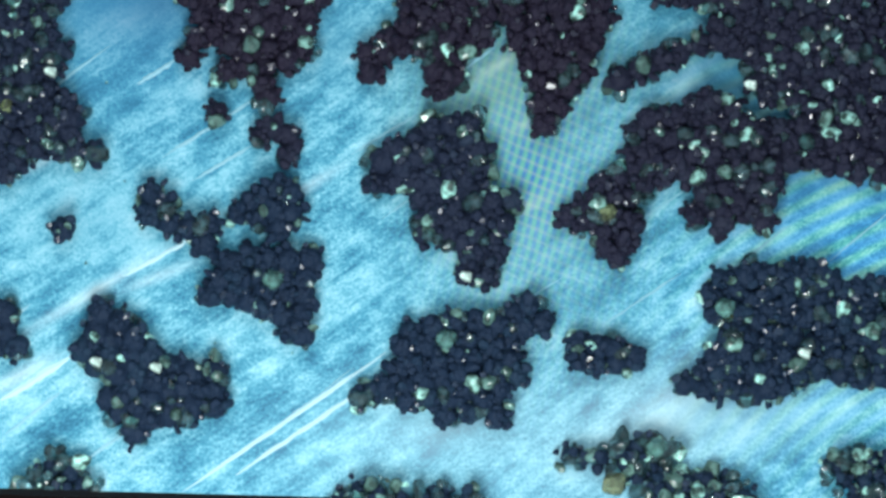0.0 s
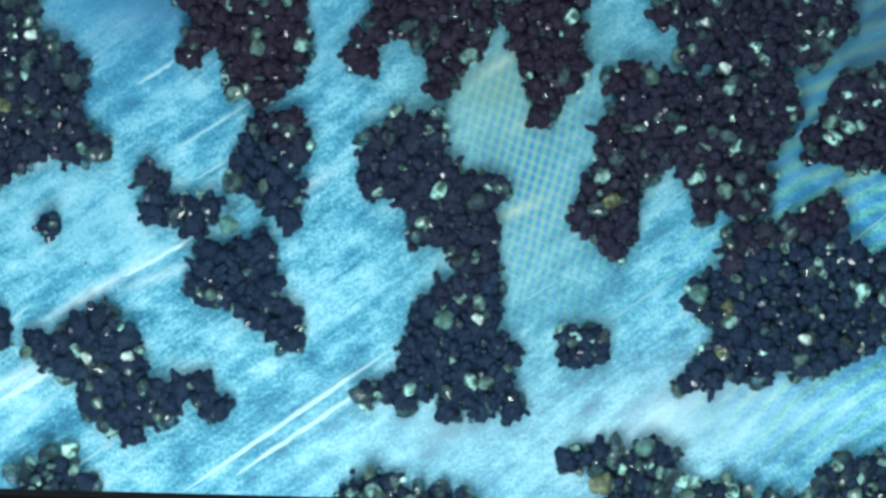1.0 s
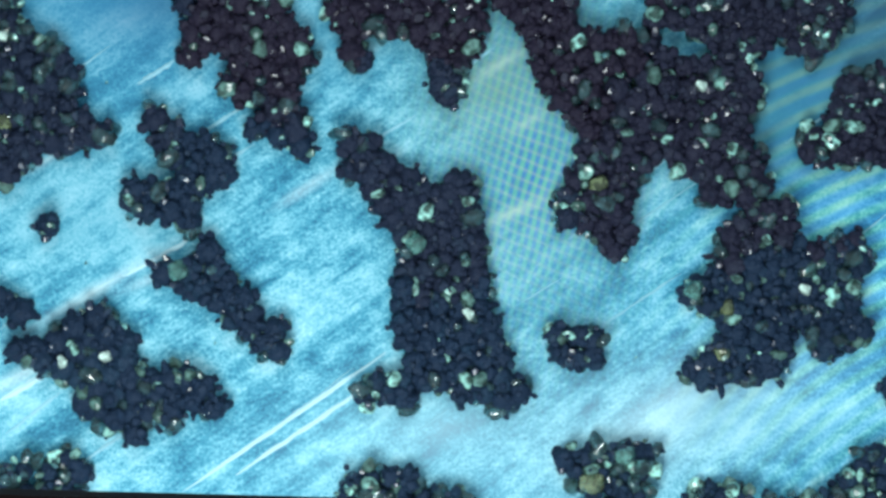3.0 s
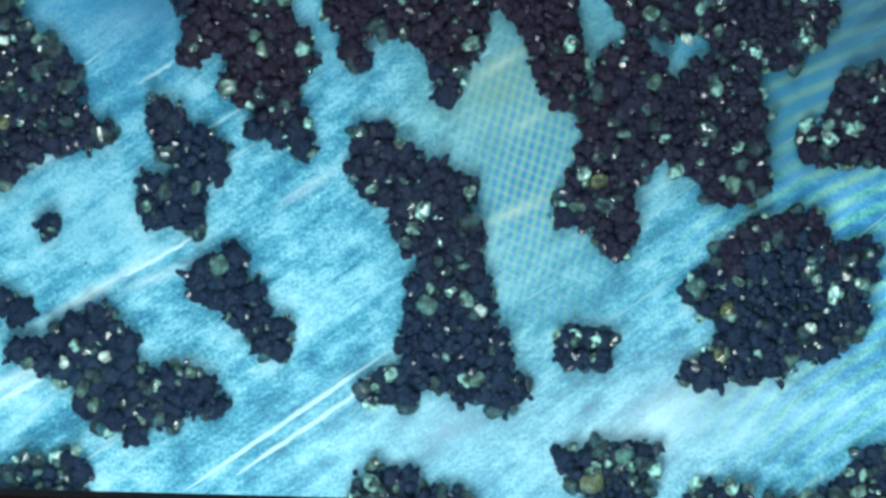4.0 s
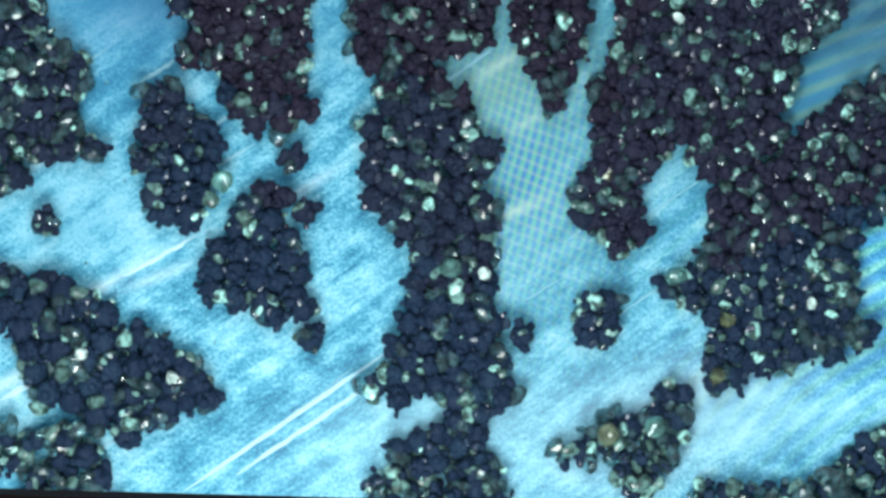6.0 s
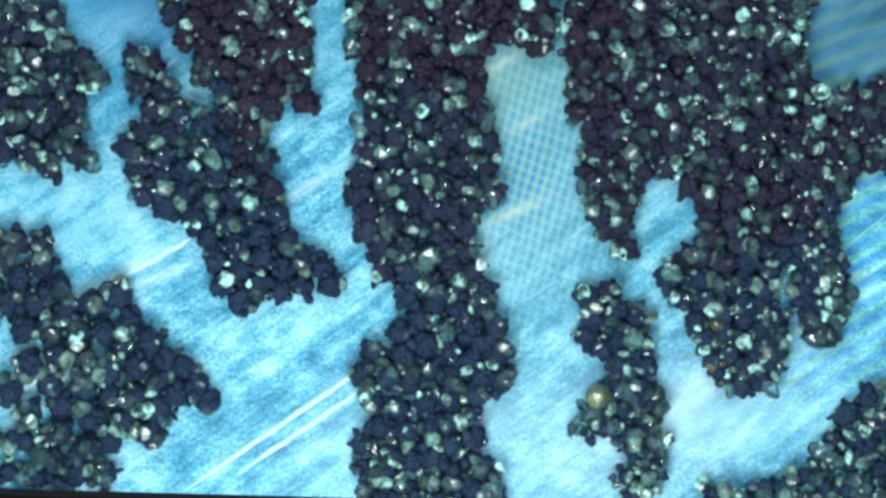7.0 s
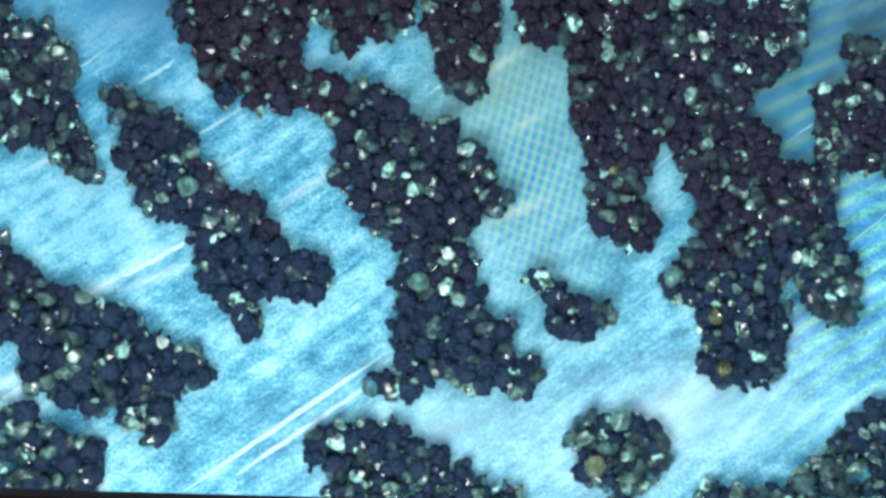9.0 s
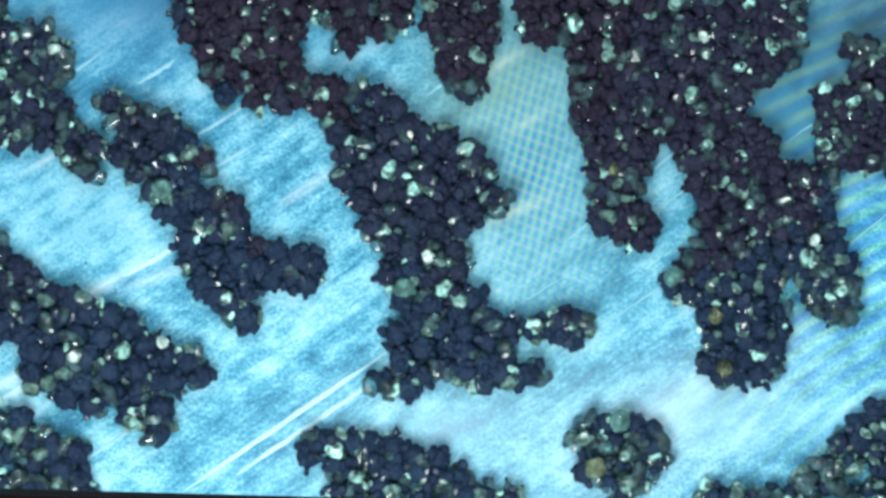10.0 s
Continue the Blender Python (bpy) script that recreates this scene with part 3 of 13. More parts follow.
    move(clump(h, 0.17), [(-3.90, 1.04), (-3.90, 1.05), (-3.13, 0.80), (-2.80, 1.29), (-2.80, 1.31), (-2.89, 1.19), (-2.83, 1.36), (-2.80, 1.42), (-2.84, 1.42), (-2.73, 1.41), (-2.78, 1.42), (-2.83, 1.30), (-2.88, 1.30), (-2.89, 1.30)])
    move(clump(h, 0.15), [(-4.28, 2.66), (-4.28, 2.65), (-4.36, 2.51), (-4.44, 2.28), (-4.44, 2.28), (-4.44, 2.28), (-4.44, 2.28), (-4.42, 2.33), (-4.42, 2.33), (-4.35, 2.39), (-4.12, 2.43), (-4.19, 2.32), (-4.21, 2.23), (-4.21, 2.22)])
    move(clump(h, 0.16), [(-4.23, 1.54), (-4.22, 1.55), (-4.20, 1.54), (-4.15, 1.36), (-4.15, 1.36), (-4.15, 1.36), (-4.15, 1.36), (-4.14, 1.35), (-4.15, 1.34), (-4.17, 1.28), (-4.10, 1.13), (-3.84, 1.00), (-3.81, 1.05), (-3.70, 1.09)])
    move(clump(h, 0.15), [(-4.55, 1.38), (-4.55, 1.38), (-4.55, 1.38), (-4.55, 1.38), (-4.55, 1.38), (-4.55, 1.38), (-4.55, 1.38), (-4.55, 1.38), (-4.54, 1.37), (-4.54, 1.37), (-4.47, 1.14), (-4.48, 1.10), (-4.53, 1.16), (-4.51, 1.13)])
    move(clump(h, 0.16), [(-4.14, 1.36), (-4.14, 1.37), (-4.12, 1.34), (-3.98, 1.28), (-3.98, 1.28), (-3.98, 1.28), (-3.98, 1.28), (-3.94, 1.31), (-3.94, 1.31), (-4.00, 1.28), (-3.94, 1.30), (-3.96, 1.27), (-3.99, 1.25), (-3.99, 1.25)])
    move(clump(h, 0.16), [(-4.59, 1.78), (-4.59, 1.78), (-4.53, 1.78), (-4.51, 1.78), (-4.51, 1.78), (-4.51, 1.78), (-4.51, 1.78), (-4.51, 1.78), (-4.51, 1.78), (-4.50, 1.79), (-4.46, 1.77), (-4.47, 1.76), (-4.50, 1.71), (-4.49, 1.70)])
    move(clump(h, 0.15), [(-4.77, 2.01), (-4.77, 2.01), (-4.77, 2.01), (-4.76, 2.00), (-4.76, 2.00), (-4.76, 2.00), (-4.76, 2.00), (-4.76, 2.00), (-4.76, 2.00), (-4.76, 2.00), (-4.75, 2.02), (-4.75, 2.01), (-4.75, 2.01), (-4.75, 2.01)])
    move(clump(h, 0.15), [(-4.27, 2.84), (-4.27, 2.84), (-4.38, 2.66), (-4.58, 2.66), (-4.58, 2.66), (-4.58, 2.66), (-4.58, 2.66), (-4.57, 2.60), (-4.57, 2.60), (-4.38, 2.62), (-4.18, 2.64), (-4.36, 2.56), (-4.52, 2.33), (-4.55, 2.28)])
    move(clump(h, 0.16), [(-4.07, 2.65), (-4.06, 2.63), (-2.79, 2.74), (-2.74, 2.62), (-2.74, 2.62), (-2.74, 2.62), (-2.74, 2.62), (-2.75, 2.63), (-2.75, 2.63), (-2.76, 2.62), (-2.87, 2.51), (-2.85, 2.56), (-2.76, 2.51), (-2.76, 2.51)])
    move(clump(h, 0.15), [(-4.96, 2.86), (-4.96, 2.86), (-4.96, 2.86), (-4.96, 2.86), (-4.96, 2.86), (-4.96, 2.86), (-4.96, 2.86), (-4.96, 2.86), (-4.96, 2.86), (-4.96, 2.86), (-4.95, 2.86), (-4.95, 2.86), (-4.95, 2.88), (-4.95, 2.88)])
    move(clump(h, 0.15), [(-4.44, 1.53), (-4.44, 1.53), (-4.37, 1.36), (-4.28, 1.21), (-4.28, 1.21), (-4.28, 1.21), (-4.28, 1.21), (-4.28, 1.21), (-4.14, 1.14), (-4.30, 1.07), (-4.16, 0.85), (-4.55, -0.03), (-4.67, -0.06), (-4.67, -0.07)])
    move(clump(h, 0.15), [(-4.71, 2.42), (-4.71, 2.42), (-4.71, 2.42), (-4.73, 2.41), (-4.73, 2.41), (-4.73, 2.41), (-4.73, 2.41), (-4.73, 2.41), (-4.73, 2.41), (-4.71, 2.41), (-4.66, 2.39), (-4.63, 2.37), (-4.67, 2.35), (-4.69, 2.35)])
    move(clump(h, 0.15), [(-4.47, 2.00), (-4.47, 2.01), (-4.42, 2.00), (-4.26, 1.88), (-4.26, 1.88), (-4.26, 1.88), (-4.26, 1.88), (-4.26, 1.88), (-4.26, 1.88), (-4.25, 1.90), (-4.11, 1.98), (-4.12, 1.98), (-4.18, 1.95), (-4.21, 2.00)])
    move(clump(h, 0.18), [(-3.96, 1.21), (-3.95, 1.23), (-3.64, 1.06), (-2.96, 1.30), (-2.94, 1.45), (-3.10, 1.32), (-2.99, 1.46), (-3.06, 1.59), (-2.99, 1.61), (-2.85, 1.62), (-2.96, 1.69), (-3.01, 1.44), (-3.09, 1.37), (-3.11, 1.34)])
    move(clump(h, 0.16), [(-4.69, 1.24), (-4.69, 1.24), (-4.69, 1.25), (-4.71, 1.04), (-4.71, 1.04), (-4.71, 1.04), (-4.71, 1.04), (-4.71, 1.04), (-4.71, 1.04), (-4.74, 0.83), (-4.75, 0.12), (-4.69, -0.24), (-4.71, -0.28), (-4.70, -0.30)])
    move(clump(h, 0.16), [(-4.42, 2.21), (-4.42, 2.21), (-4.41, 2.20), (-4.41, 1.99), (-4.41, 1.99), (-4.41, 1.99), (-4.41, 1.99), (-4.41, 2.00), (-4.41, 2.00), (-4.39, 2.01), (-4.35, 2.01), (-4.36, 1.98), (-4.37, 1.91), (-4.37, 1.89)])
    move(clump(h, 0.15), [(-4.18, 2.26), (-4.21, 2.25), (-4.00, 2.06), (-4.06, 2.02), (-4.06, 2.02), (-4.06, 2.02), (-4.06, 2.02), (-4.07, 1.99), (-4.04, 1.94), (-4.01, 1.93), (-3.28, 2.03), (-3.34, 1.86), (-3.44, 1.60), (-3.51, 1.55)])
    move(clump(h, 0.18), [(-4.86, 0.77), (-4.86, 0.77), (-4.69, 0.82), (-4.60, 0.82), (-4.60, 0.82), (-4.60, 0.82), (-4.60, 0.82), (-4.23, 0.29), (-4.23, 0.29), (-4.24, -0.39), (-4.25, -0.19), (-4.17, -0.45), (-4.15, -0.49), (-4.15, -0.49)])
    move(clump(h, 0.15), [(-4.95, 2.57), (-4.95, 2.57), (-4.95, 2.57), (-4.95, 2.57), (-4.95, 2.57), (-4.95, 2.57), (-4.95, 2.57), (-4.95, 2.57), (-4.95, 2.57), (-4.95, 2.57), (-4.94, 2.57), (-4.94, 2.56), (-4.94, 2.54), (-4.94, 2.53)])
    move(clump(h, 0.15), [(-4.34, 2.05), (-4.33, 2.05), (-4.29, 1.85), (-4.35, 1.69), (-4.35, 1.69), (-4.35, 1.69), (-4.35, 1.69), (-4.35, 1.69), (-4.34, 1.69), (-4.34, 1.69), (-4.24, 1.75), (-4.24, 1.75), (-4.28, 1.70), (-4.29, 1.70)])
    move(clump(h, 0.15), [(-4.91, 2.41), (-4.91, 2.41), (-4.91, 2.41), (-4.91, 2.41), (-4.91, 2.41), (-4.91, 2.41), (-4.91, 2.41), (-4.91, 2.41), (-4.91, 2.41), (-4.91, 2.41), (-4.91, 2.41), (-4.89, 2.39), (-4.92, 2.36), (-4.92, 2.36)])
    move(clump(h, 0.16), [(-4.07, 2.85), (-4.07, 2.85), (-4.35, 2.85), (-4.57, 2.83), (-4.57, 2.83), (-4.57, 2.83), (-4.57, 2.83), (-4.61, 2.83), (-4.61, 2.83), (-4.54, 2.87), (-4.45, 2.86), (-4.50, 2.85), (-4.74, 2.80), (-4.76, 2.79)])
    move(clump(h, 0.15), [(-4.61, 1.94), (-4.61, 1.94), (-4.61, 1.93), (-4.61, 1.93), (-4.61, 1.93), (-4.61, 1.93), (-4.61, 1.93), (-4.61, 1.93), (-4.61, 1.93), (-4.60, 1.93), (-4.57, 1.99), (-4.57, 1.98), (-4.56, 1.93), (-4.57, 1.91)])
    move(clump(h, 0.15), [(-4.13, 1.93), (-4.06, 1.89), (-3.89, 1.73), (-3.94, 1.67), (-3.94, 1.67), (-3.94, 1.67), (-3.94, 1.67), (-3.94, 1.67), (-3.16, 1.62), (-3.07, 1.61), (-3.21, 1.74), (-3.18, 1.53), (-3.33, 1.38), (-3.40, 1.34)])
    move(clump(h, 0.17), [(-4.11, 1.10), (-4.11, 1.07), (-3.79, 1.05), (-3.33, 0.57), (-3.32, 0.59), (-3.21, 0.46), (-3.13, 0.46), (-3.07, 0.54), (-3.07, 0.55), (-3.06, 0.53), (-3.16, 0.57), (-3.12, 0.61), (-3.14, 0.55), (-3.08, 0.62)])
    move(clump(h, 0.17), [(-4.88, 1.00), (-4.88, 1.00), (-4.90, 0.96), (-4.92, 0.96), (-4.92, 0.96), (-4.92, 0.96), (-4.92, 0.96), (-4.92, 0.88), (-4.92, 0.88), (-4.92, 0.88), (-4.92, 0.01), (-4.88, -0.08), (-4.92, -0.30), (-4.91, -0.29)])
    move(clump(h, 0.18), [(-4.95, 0.86), (-4.95, 0.86), (-4.90, 0.77), (-4.92, 0.77), (-4.92, 0.77), (-4.92, 0.77), (-4.92, 0.77), (-4.91, -0.36), (-4.92, -0.47), (-4.91, -0.31), (-4.86, -0.29), (-4.88, -0.37), (-4.86, -0.55), (-4.86, -0.55)])
    move(clump(h, 0.15), [(-4.51, 2.73), (-4.51, 2.73), (-4.54, 2.73), (-4.57, 2.75), (-4.57, 2.75), (-4.57, 2.75), (-4.57, 2.75), (-4.61, 2.72), (-4.61, 2.72), (-4.53, 2.71), (-4.41, 2.68), (-4.43, 2.71), (-4.70, 2.65), (-4.76, 2.64)])
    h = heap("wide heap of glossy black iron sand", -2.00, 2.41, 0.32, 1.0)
    move(clump(h, 0.15), [(-1.84, 2.12), (-1.84, 2.12), (-1.84, 1.92), (-1.85, 1.91), (-1.85, 1.91), (-1.85, 1.91), (-1.85, 1.91), (-1.77, 1.72), (-1.52, 1.81), (-1.55, 1.73), (-1.52, 1.77), (-1.53, 1.74), (-1.52, 1.63), (-1.53, 1.62)])
    move(clump(h, 0.15), [(-1.65, 2.22), (-1.65, 2.22), (-1.67, 2.17), (-1.69, 2.02), (-1.69, 2.02), (-1.69, 2.02), (-1.69, 2.02), (-1.84, 1.91), (-1.84, 1.91), (-1.87, 1.92), (-1.90, 1.91), (-1.90, 1.91), (-1.85, 1.93), (-1.84, 1.93)])
    move(clump(h, 0.16), [(-2.43, 2.87), (-2.43, 2.87), (-2.62, 2.85), (-2.62, 2.85), (-2.62, 2.85), (-2.62, 2.85), (-2.62, 2.85), (-2.62, 2.85), (-2.62, 2.85), (-2.62, 2.84), (-2.69, 2.83), (-2.69, 2.84), (-2.66, 2.87), (-2.66, 2.87)])
    move(clump(h, 0.16), [(-2.02, 2.84), (-2.02, 2.84), (-2.21, 2.86), (-2.21, 2.86), (-2.21, 2.86), (-2.21, 2.86), (-2.21, 2.86), (-2.21, 2.86), (-2.21, 2.86), (-2.21, 2.86), (-2.22, 2.84), (-2.22, 2.84), (-2.22, 2.84), (-2.22, 2.84)])
    move(clump(h, 0.15), [(-2.03, 2.25), (-2.03, 2.25), (-2.03, 2.25), (-2.03, 2.25), (-2.03, 2.25), (-2.03, 2.25), (-2.03, 2.25), (-2.03, 2.25), (-2.03, 2.25), (-2.00, 2.26), (-2.01, 2.26), (-2.02, 2.26), (-2.03, 2.26), (-2.02, 2.26)])
    move(clump(h, 0.15), [(-2.47, 2.68), (-2.47, 2.68), (-2.51, 2.68), (-2.51, 2.67), (-2.51, 2.67), (-2.51, 2.67), (-2.51, 2.67), (-2.51, 2.67), (-2.51, 2.67), (-2.52, 2.66), (-2.60, 2.64), (-2.59, 2.65), (-2.55, 2.68), (-2.55, 2.68)])
    move(clump(h, 0.16), [(-1.92, 2.67), (-1.92, 2.67), (-1.93, 2.68), (-1.93, 2.68), (-1.93, 2.68), (-1.93, 2.68), (-1.93, 2.68), (-1.91, 2.68), (-1.91, 2.68), (-1.90, 2.68), (-1.91, 2.66), (-1.91, 2.66), (-1.89, 2.66), (-1.89, 2.66)])
    move(clump(h, 0.16), [(-1.63, 2.44), (-1.63, 2.44), (-1.84, 2.34), (-1.84, 2.34), (-1.84, 2.34), (-1.84, 2.34), (-1.84, 2.34), (-1.83, 2.35), (-1.83, 2.35), (-1.79, 2.37), (-1.78, 2.37), (-1.78, 2.37), (-1.77, 2.38), (-1.78, 2.40)])
    move(clump(h, 0.16), [(-1.78, 2.56), (-1.78, 2.56), (-1.77, 2.55), (-1.77, 2.55), (-1.77, 2.55), (-1.77, 2.55), (-1.77, 2.55), (-1.72, 2.56), (-1.72, 2.56), (-1.71, 2.62), (-1.72, 2.62), (-1.72, 2.61), (-1.66, 2.62), (-1.66, 2.62)])
    move(clump(h, 0.17), [(-2.13, 2.61), (-2.13, 2.61), (-2.13, 2.62), (-2.13, 2.62), (-2.13, 2.62), (-2.13, 2.62), (-2.13, 2.62), (-2.13, 2.62), (-2.13, 2.62), (-2.13, 2.62), (-2.16, 2.63), (-2.16, 2.63), (-2.16, 2.63), (-2.16, 2.63)])
    move(clump(h, 0.16), [(-1.99, 2.47), (-1.99, 2.47), (-1.98, 2.47), (-1.98, 2.47), (-1.98, 2.47), (-1.98, 2.47), (-1.98, 2.47), (-1.98, 2.48), (-1.98, 2.48), (-1.97, 2.47), (-1.98, 2.48), (-1.98, 2.47), (-1.98, 2.48), (-1.99, 2.48)])
    move(clump(h, 0.16), [(-1.43, 2.51), (-1.43, 2.51), (-1.66, 2.39), (-1.66, 2.18), (-1.66, 2.18), (-1.66, 2.18), (-1.66, 2.18), (-1.67, 1.96), (-1.67, 1.96), (-1.68, 1.94), (-1.68, 1.94), (-1.68, 1.94), (-1.58, 1.87), (-1.57, 1.86)])
    move(clump(h, 0.15), [(-1.47, 2.09), (-1.47, 2.09), (-1.53, 2.04), (-1.46, 2.01), (-1.46, 2.01), (-1.46, 2.01), (-1.46, 2.01), (-1.52, 1.81), (-0.88, 1.68), (-0.54, 1.74), (-0.76, 1.65), (-0.95, 1.58), (-1.09, 1.45), (-1.08, 1.43)])
    move(clump(h, 0.16), [(-1.84, 1.61), (-1.84, 1.61), (-1.59, 1.36), (-1.63, 1.62), (-1.63, 1.62), (-1.63, 1.62), (-1.63, 1.62), (-1.59, 1.42), (-1.60, 1.41), (-1.64, 1.34), (-2.01, 1.25), (-2.24, 1.14), (-2.53, 0.78), (-2.55, 0.96)])
    move(clump(h, 0.16), [(-2.21, 2.86), (-2.21, 2.86), (-2.43, 2.86), (-2.43, 2.86), (-2.43, 2.86), (-2.43, 2.86), (-2.43, 2.86), (-2.43, 2.86), (-2.43, 2.86), (-2.43, 2.86), (-2.44, 2.84), (-2.44, 2.84), (-2.42, 2.84), (-2.42, 2.84)])
    move(clump(h, 0.16), [(-2.30, 1.88), (-2.30, 1.88), (-2.20, 1.92), (-2.17, 1.93), (-2.17, 1.93), (-2.17, 1.93), (-2.17, 1.93), (-2.20, 1.88), (-2.20, 1.88), (-2.24, 1.90), (-2.28, 1.91), (-2.25, 1.89), (-2.26, 1.91), (-2.26, 1.91)])
    move(clump(h, 0.15), [(-2.68, 2.03), (-2.68, 2.03), (-2.67, 2.04), (-2.67, 2.04), (-2.67, 2.04), (-2.67, 2.04), (-2.67, 2.04), (-2.62, 2.00), (-2.62, 2.00), (-2.60, 2.03), (-3.08, 1.97), (-3.29, 1.70), (-3.28, 1.52), (-3.30, 1.45)])
    move(clump(h, 0.16), [(-1.89, 1.92), (-1.89, 1.92), (-1.77, 1.70), (-1.78, 1.72), (-1.78, 1.72), (-1.78, 1.72), (-1.78, 1.72), (-1.92, 1.60), (-1.77, 1.72), (-1.76, 1.73), (-1.78, 1.70), (-1.80, 1.74), (-1.80, 1.75), (-1.80, 1.75)])
    move(clump(h, 0.16), [(-2.34, 2.48), (-2.34, 2.48), (-2.35, 2.48), (-2.35, 2.48), (-2.34, 2.48), (-2.34, 2.48), (-2.34, 2.49), (-2.34, 2.49), (-2.34, 2.49), (-2.34, 2.48), (-2.45, 2.28), (-2.45, 2.30), (-2.45, 2.30), (-2.45, 2.30)])
    move(clump(h, 0.17), [(-1.82, 2.87), (-1.82, 2.87), (-2.03, 2.85), (-2.03, 2.85), (-2.03, 2.85), (-2.03, 2.85), (-2.03, 2.85), (-2.02, 2.85), (-2.02, 2.85), (-2.02, 2.85), (-2.02, 2.85), (-2.02, 2.85), (-2.00, 2.84), (-2.00, 2.84)])
    move(clump(h, 0.15), [(-1.46, 2.30), (-1.46, 2.30), (-1.50, 2.27), (-1.49, 2.22), (-1.49, 2.22), (-1.49, 2.22), (-1.49, 2.22), (-1.49, 2.01), (-1.49, 2.01), (-1.53, 2.04), (-1.49, 2.03), (-1.49, 1.99), (-1.31, 1.78), (-1.33, 1.73)])
    move(clump(h, 0.17), [(-1.69, 2.75), (-1.69, 2.75), (-1.83, 2.88), (-1.83, 2.88), (-1.83, 2.88), (-1.83, 2.88), (-1.83, 2.88), (-1.79, 2.88), (-1.79, 2.88), (-1.77, 2.86), (-1.78, 2.85), (-1.78, 2.85), (-1.73, 2.85), (-1.73, 2.85)])
    move(clump(h, 0.16), [(-2.19, 2.38), (-2.19, 2.38), (-2.19, 2.37), (-2.19, 2.37), (-2.18, 2.37), (-2.18, 2.37), (-2.18, 2.38), (-2.18, 2.38), (-2.18, 2.38), (-2.18, 2.37), (-2.21, 2.38), (-2.22, 2.38), (-2.22, 2.38), (-2.22, 2.38)])
    move(clump(h, 0.17), [(-1.83, 2.35), (-1.83, 2.35), (-1.85, 2.13), (-1.85, 2.13), (-1.85, 2.13), (-1.85, 2.13), (-1.85, 2.13), (-1.84, 2.13), (-1.84, 2.13), (-1.85, 2.13), (-1.85, 2.12), (-1.85, 2.12), (-1.84, 2.15), (-1.82, 2.16)])
    move(clump(h, 0.17), [(-2.69, 2.68), (-2.69, 2.68), (-2.68, 2.63), (-2.56, 2.46), (-2.56, 2.46), (-2.56, 2.46), (-2.56, 2.46), (-2.54, 2.47), (-2.54, 2.47), (-2.57, 2.46), (-2.62, 2.43), (-2.63, 2.46), (-2.56, 2.48), (-2.56, 2.48)])
    move(clump(h, 0.16), [(-1.90, 1.75), (-1.90, 1.75), (-1.96, 1.67), (-2.13, 1.65), (-2.13, 1.65), (-2.13, 1.65), (-2.13, 1.65), (-2.14, 1.61), (-1.93, 1.60), (-1.94, 1.63), (-2.07, 1.53), (-2.04, 1.57), (-2.00, 1.59), (-2.00, 1.59)])
    move(clump(h, 0.15), [(-1.28, 2.67), (-1.28, 2.67), (-1.54, 2.70), (-1.15, 2.58), (-1.15, 2.58), (-1.15, 2.58), (-1.15, 2.58), (-1.63, 2.39), (-1.63, 2.39), (-1.56, 2.46), (-1.54, 2.46), (-1.54, 2.44), (-1.48, 2.51), (-1.48, 2.51)])
    move(clump(h, 0.17), [(-1.57, 2.88), (-1.57, 2.88), (-1.71, 2.75), (-1.73, 2.75), (-1.73, 2.75), (-1.73, 2.75), (-1.73, 2.75), (-1.67, 2.75), (-1.67, 2.75), (-1.53, 2.85), (-1.53, 2.85), (-1.55, 2.85), (-1.49, 2.83), (-1.49, 2.83)])
    move(clump(h, 0.16), [(-2.24, 2.17), (-2.24, 2.17), (-2.24, 2.14), (-2.23, 2.14), (-2.23, 2.14), (-2.23, 2.14), (-2.23, 2.15), (-2.25, 2.14), (-2.25, 2.14), (-2.23, 2.16), (-2.25, 2.16), (-2.27, 2.15), (-2.28, 2.14), (-2.28, 2.14)])
    move(clump(h, 0.16), [(-2.06, 2.07), (-2.06, 2.07), (-2.04, 2.05), (-2.02, 2.05), (-2.02, 2.05), (-2.02, 2.05), (-2.02, 2.05), (-2.04, 2.05), (-2.04, 2.05), (-2.05, 2.03), (-2.07, 2.03), (-2.07, 2.04), (-2.06, 2.03), (-2.06, 2.04)])
    move(clump(h, 0.17), [(-1.64, 2.01), (-1.64, 2.01), (-1.62, 1.89), (-1.62, 1.86), (-1.62, 1.86), (-1.62, 1.86), (-1.62, 1.86), (-1.61, 1.62), (-1.61, 1.62), (-1.50, 1.47), (-1.47, 1.56), (-1.38, 1.56), (-1.31, 1.55), (-1.29, 1.50)])
    move(clump(h, 0.15), [(-2.63, 2.86), (-2.63, 2.86), (-2.79, 2.89), (-2.80, 2.84), (-2.80, 2.84), (-2.80, 2.84), (-2.80, 2.84), (-2.81, 2.84), (-2.81, 2.84), (-2.81, 2.84), (-2.90, 2.81), (-2.90, 2.83), (-2.75, 2.71), (-2.75, 2.71)])
    move(clump(h, 0.15), [(-2.28, 2.68), (-2.28, 2.68), (-2.31, 2.68), (-2.31, 2.68), (-2.31, 2.68), (-2.31, 2.68), (-2.31, 2.68), (-2.31, 2.68), (-2.31, 2.68), (-2.31, 2.68), (-2.38, 2.55), (-2.37, 2.56), (-2.36, 2.56), (-2.36, 2.56)])
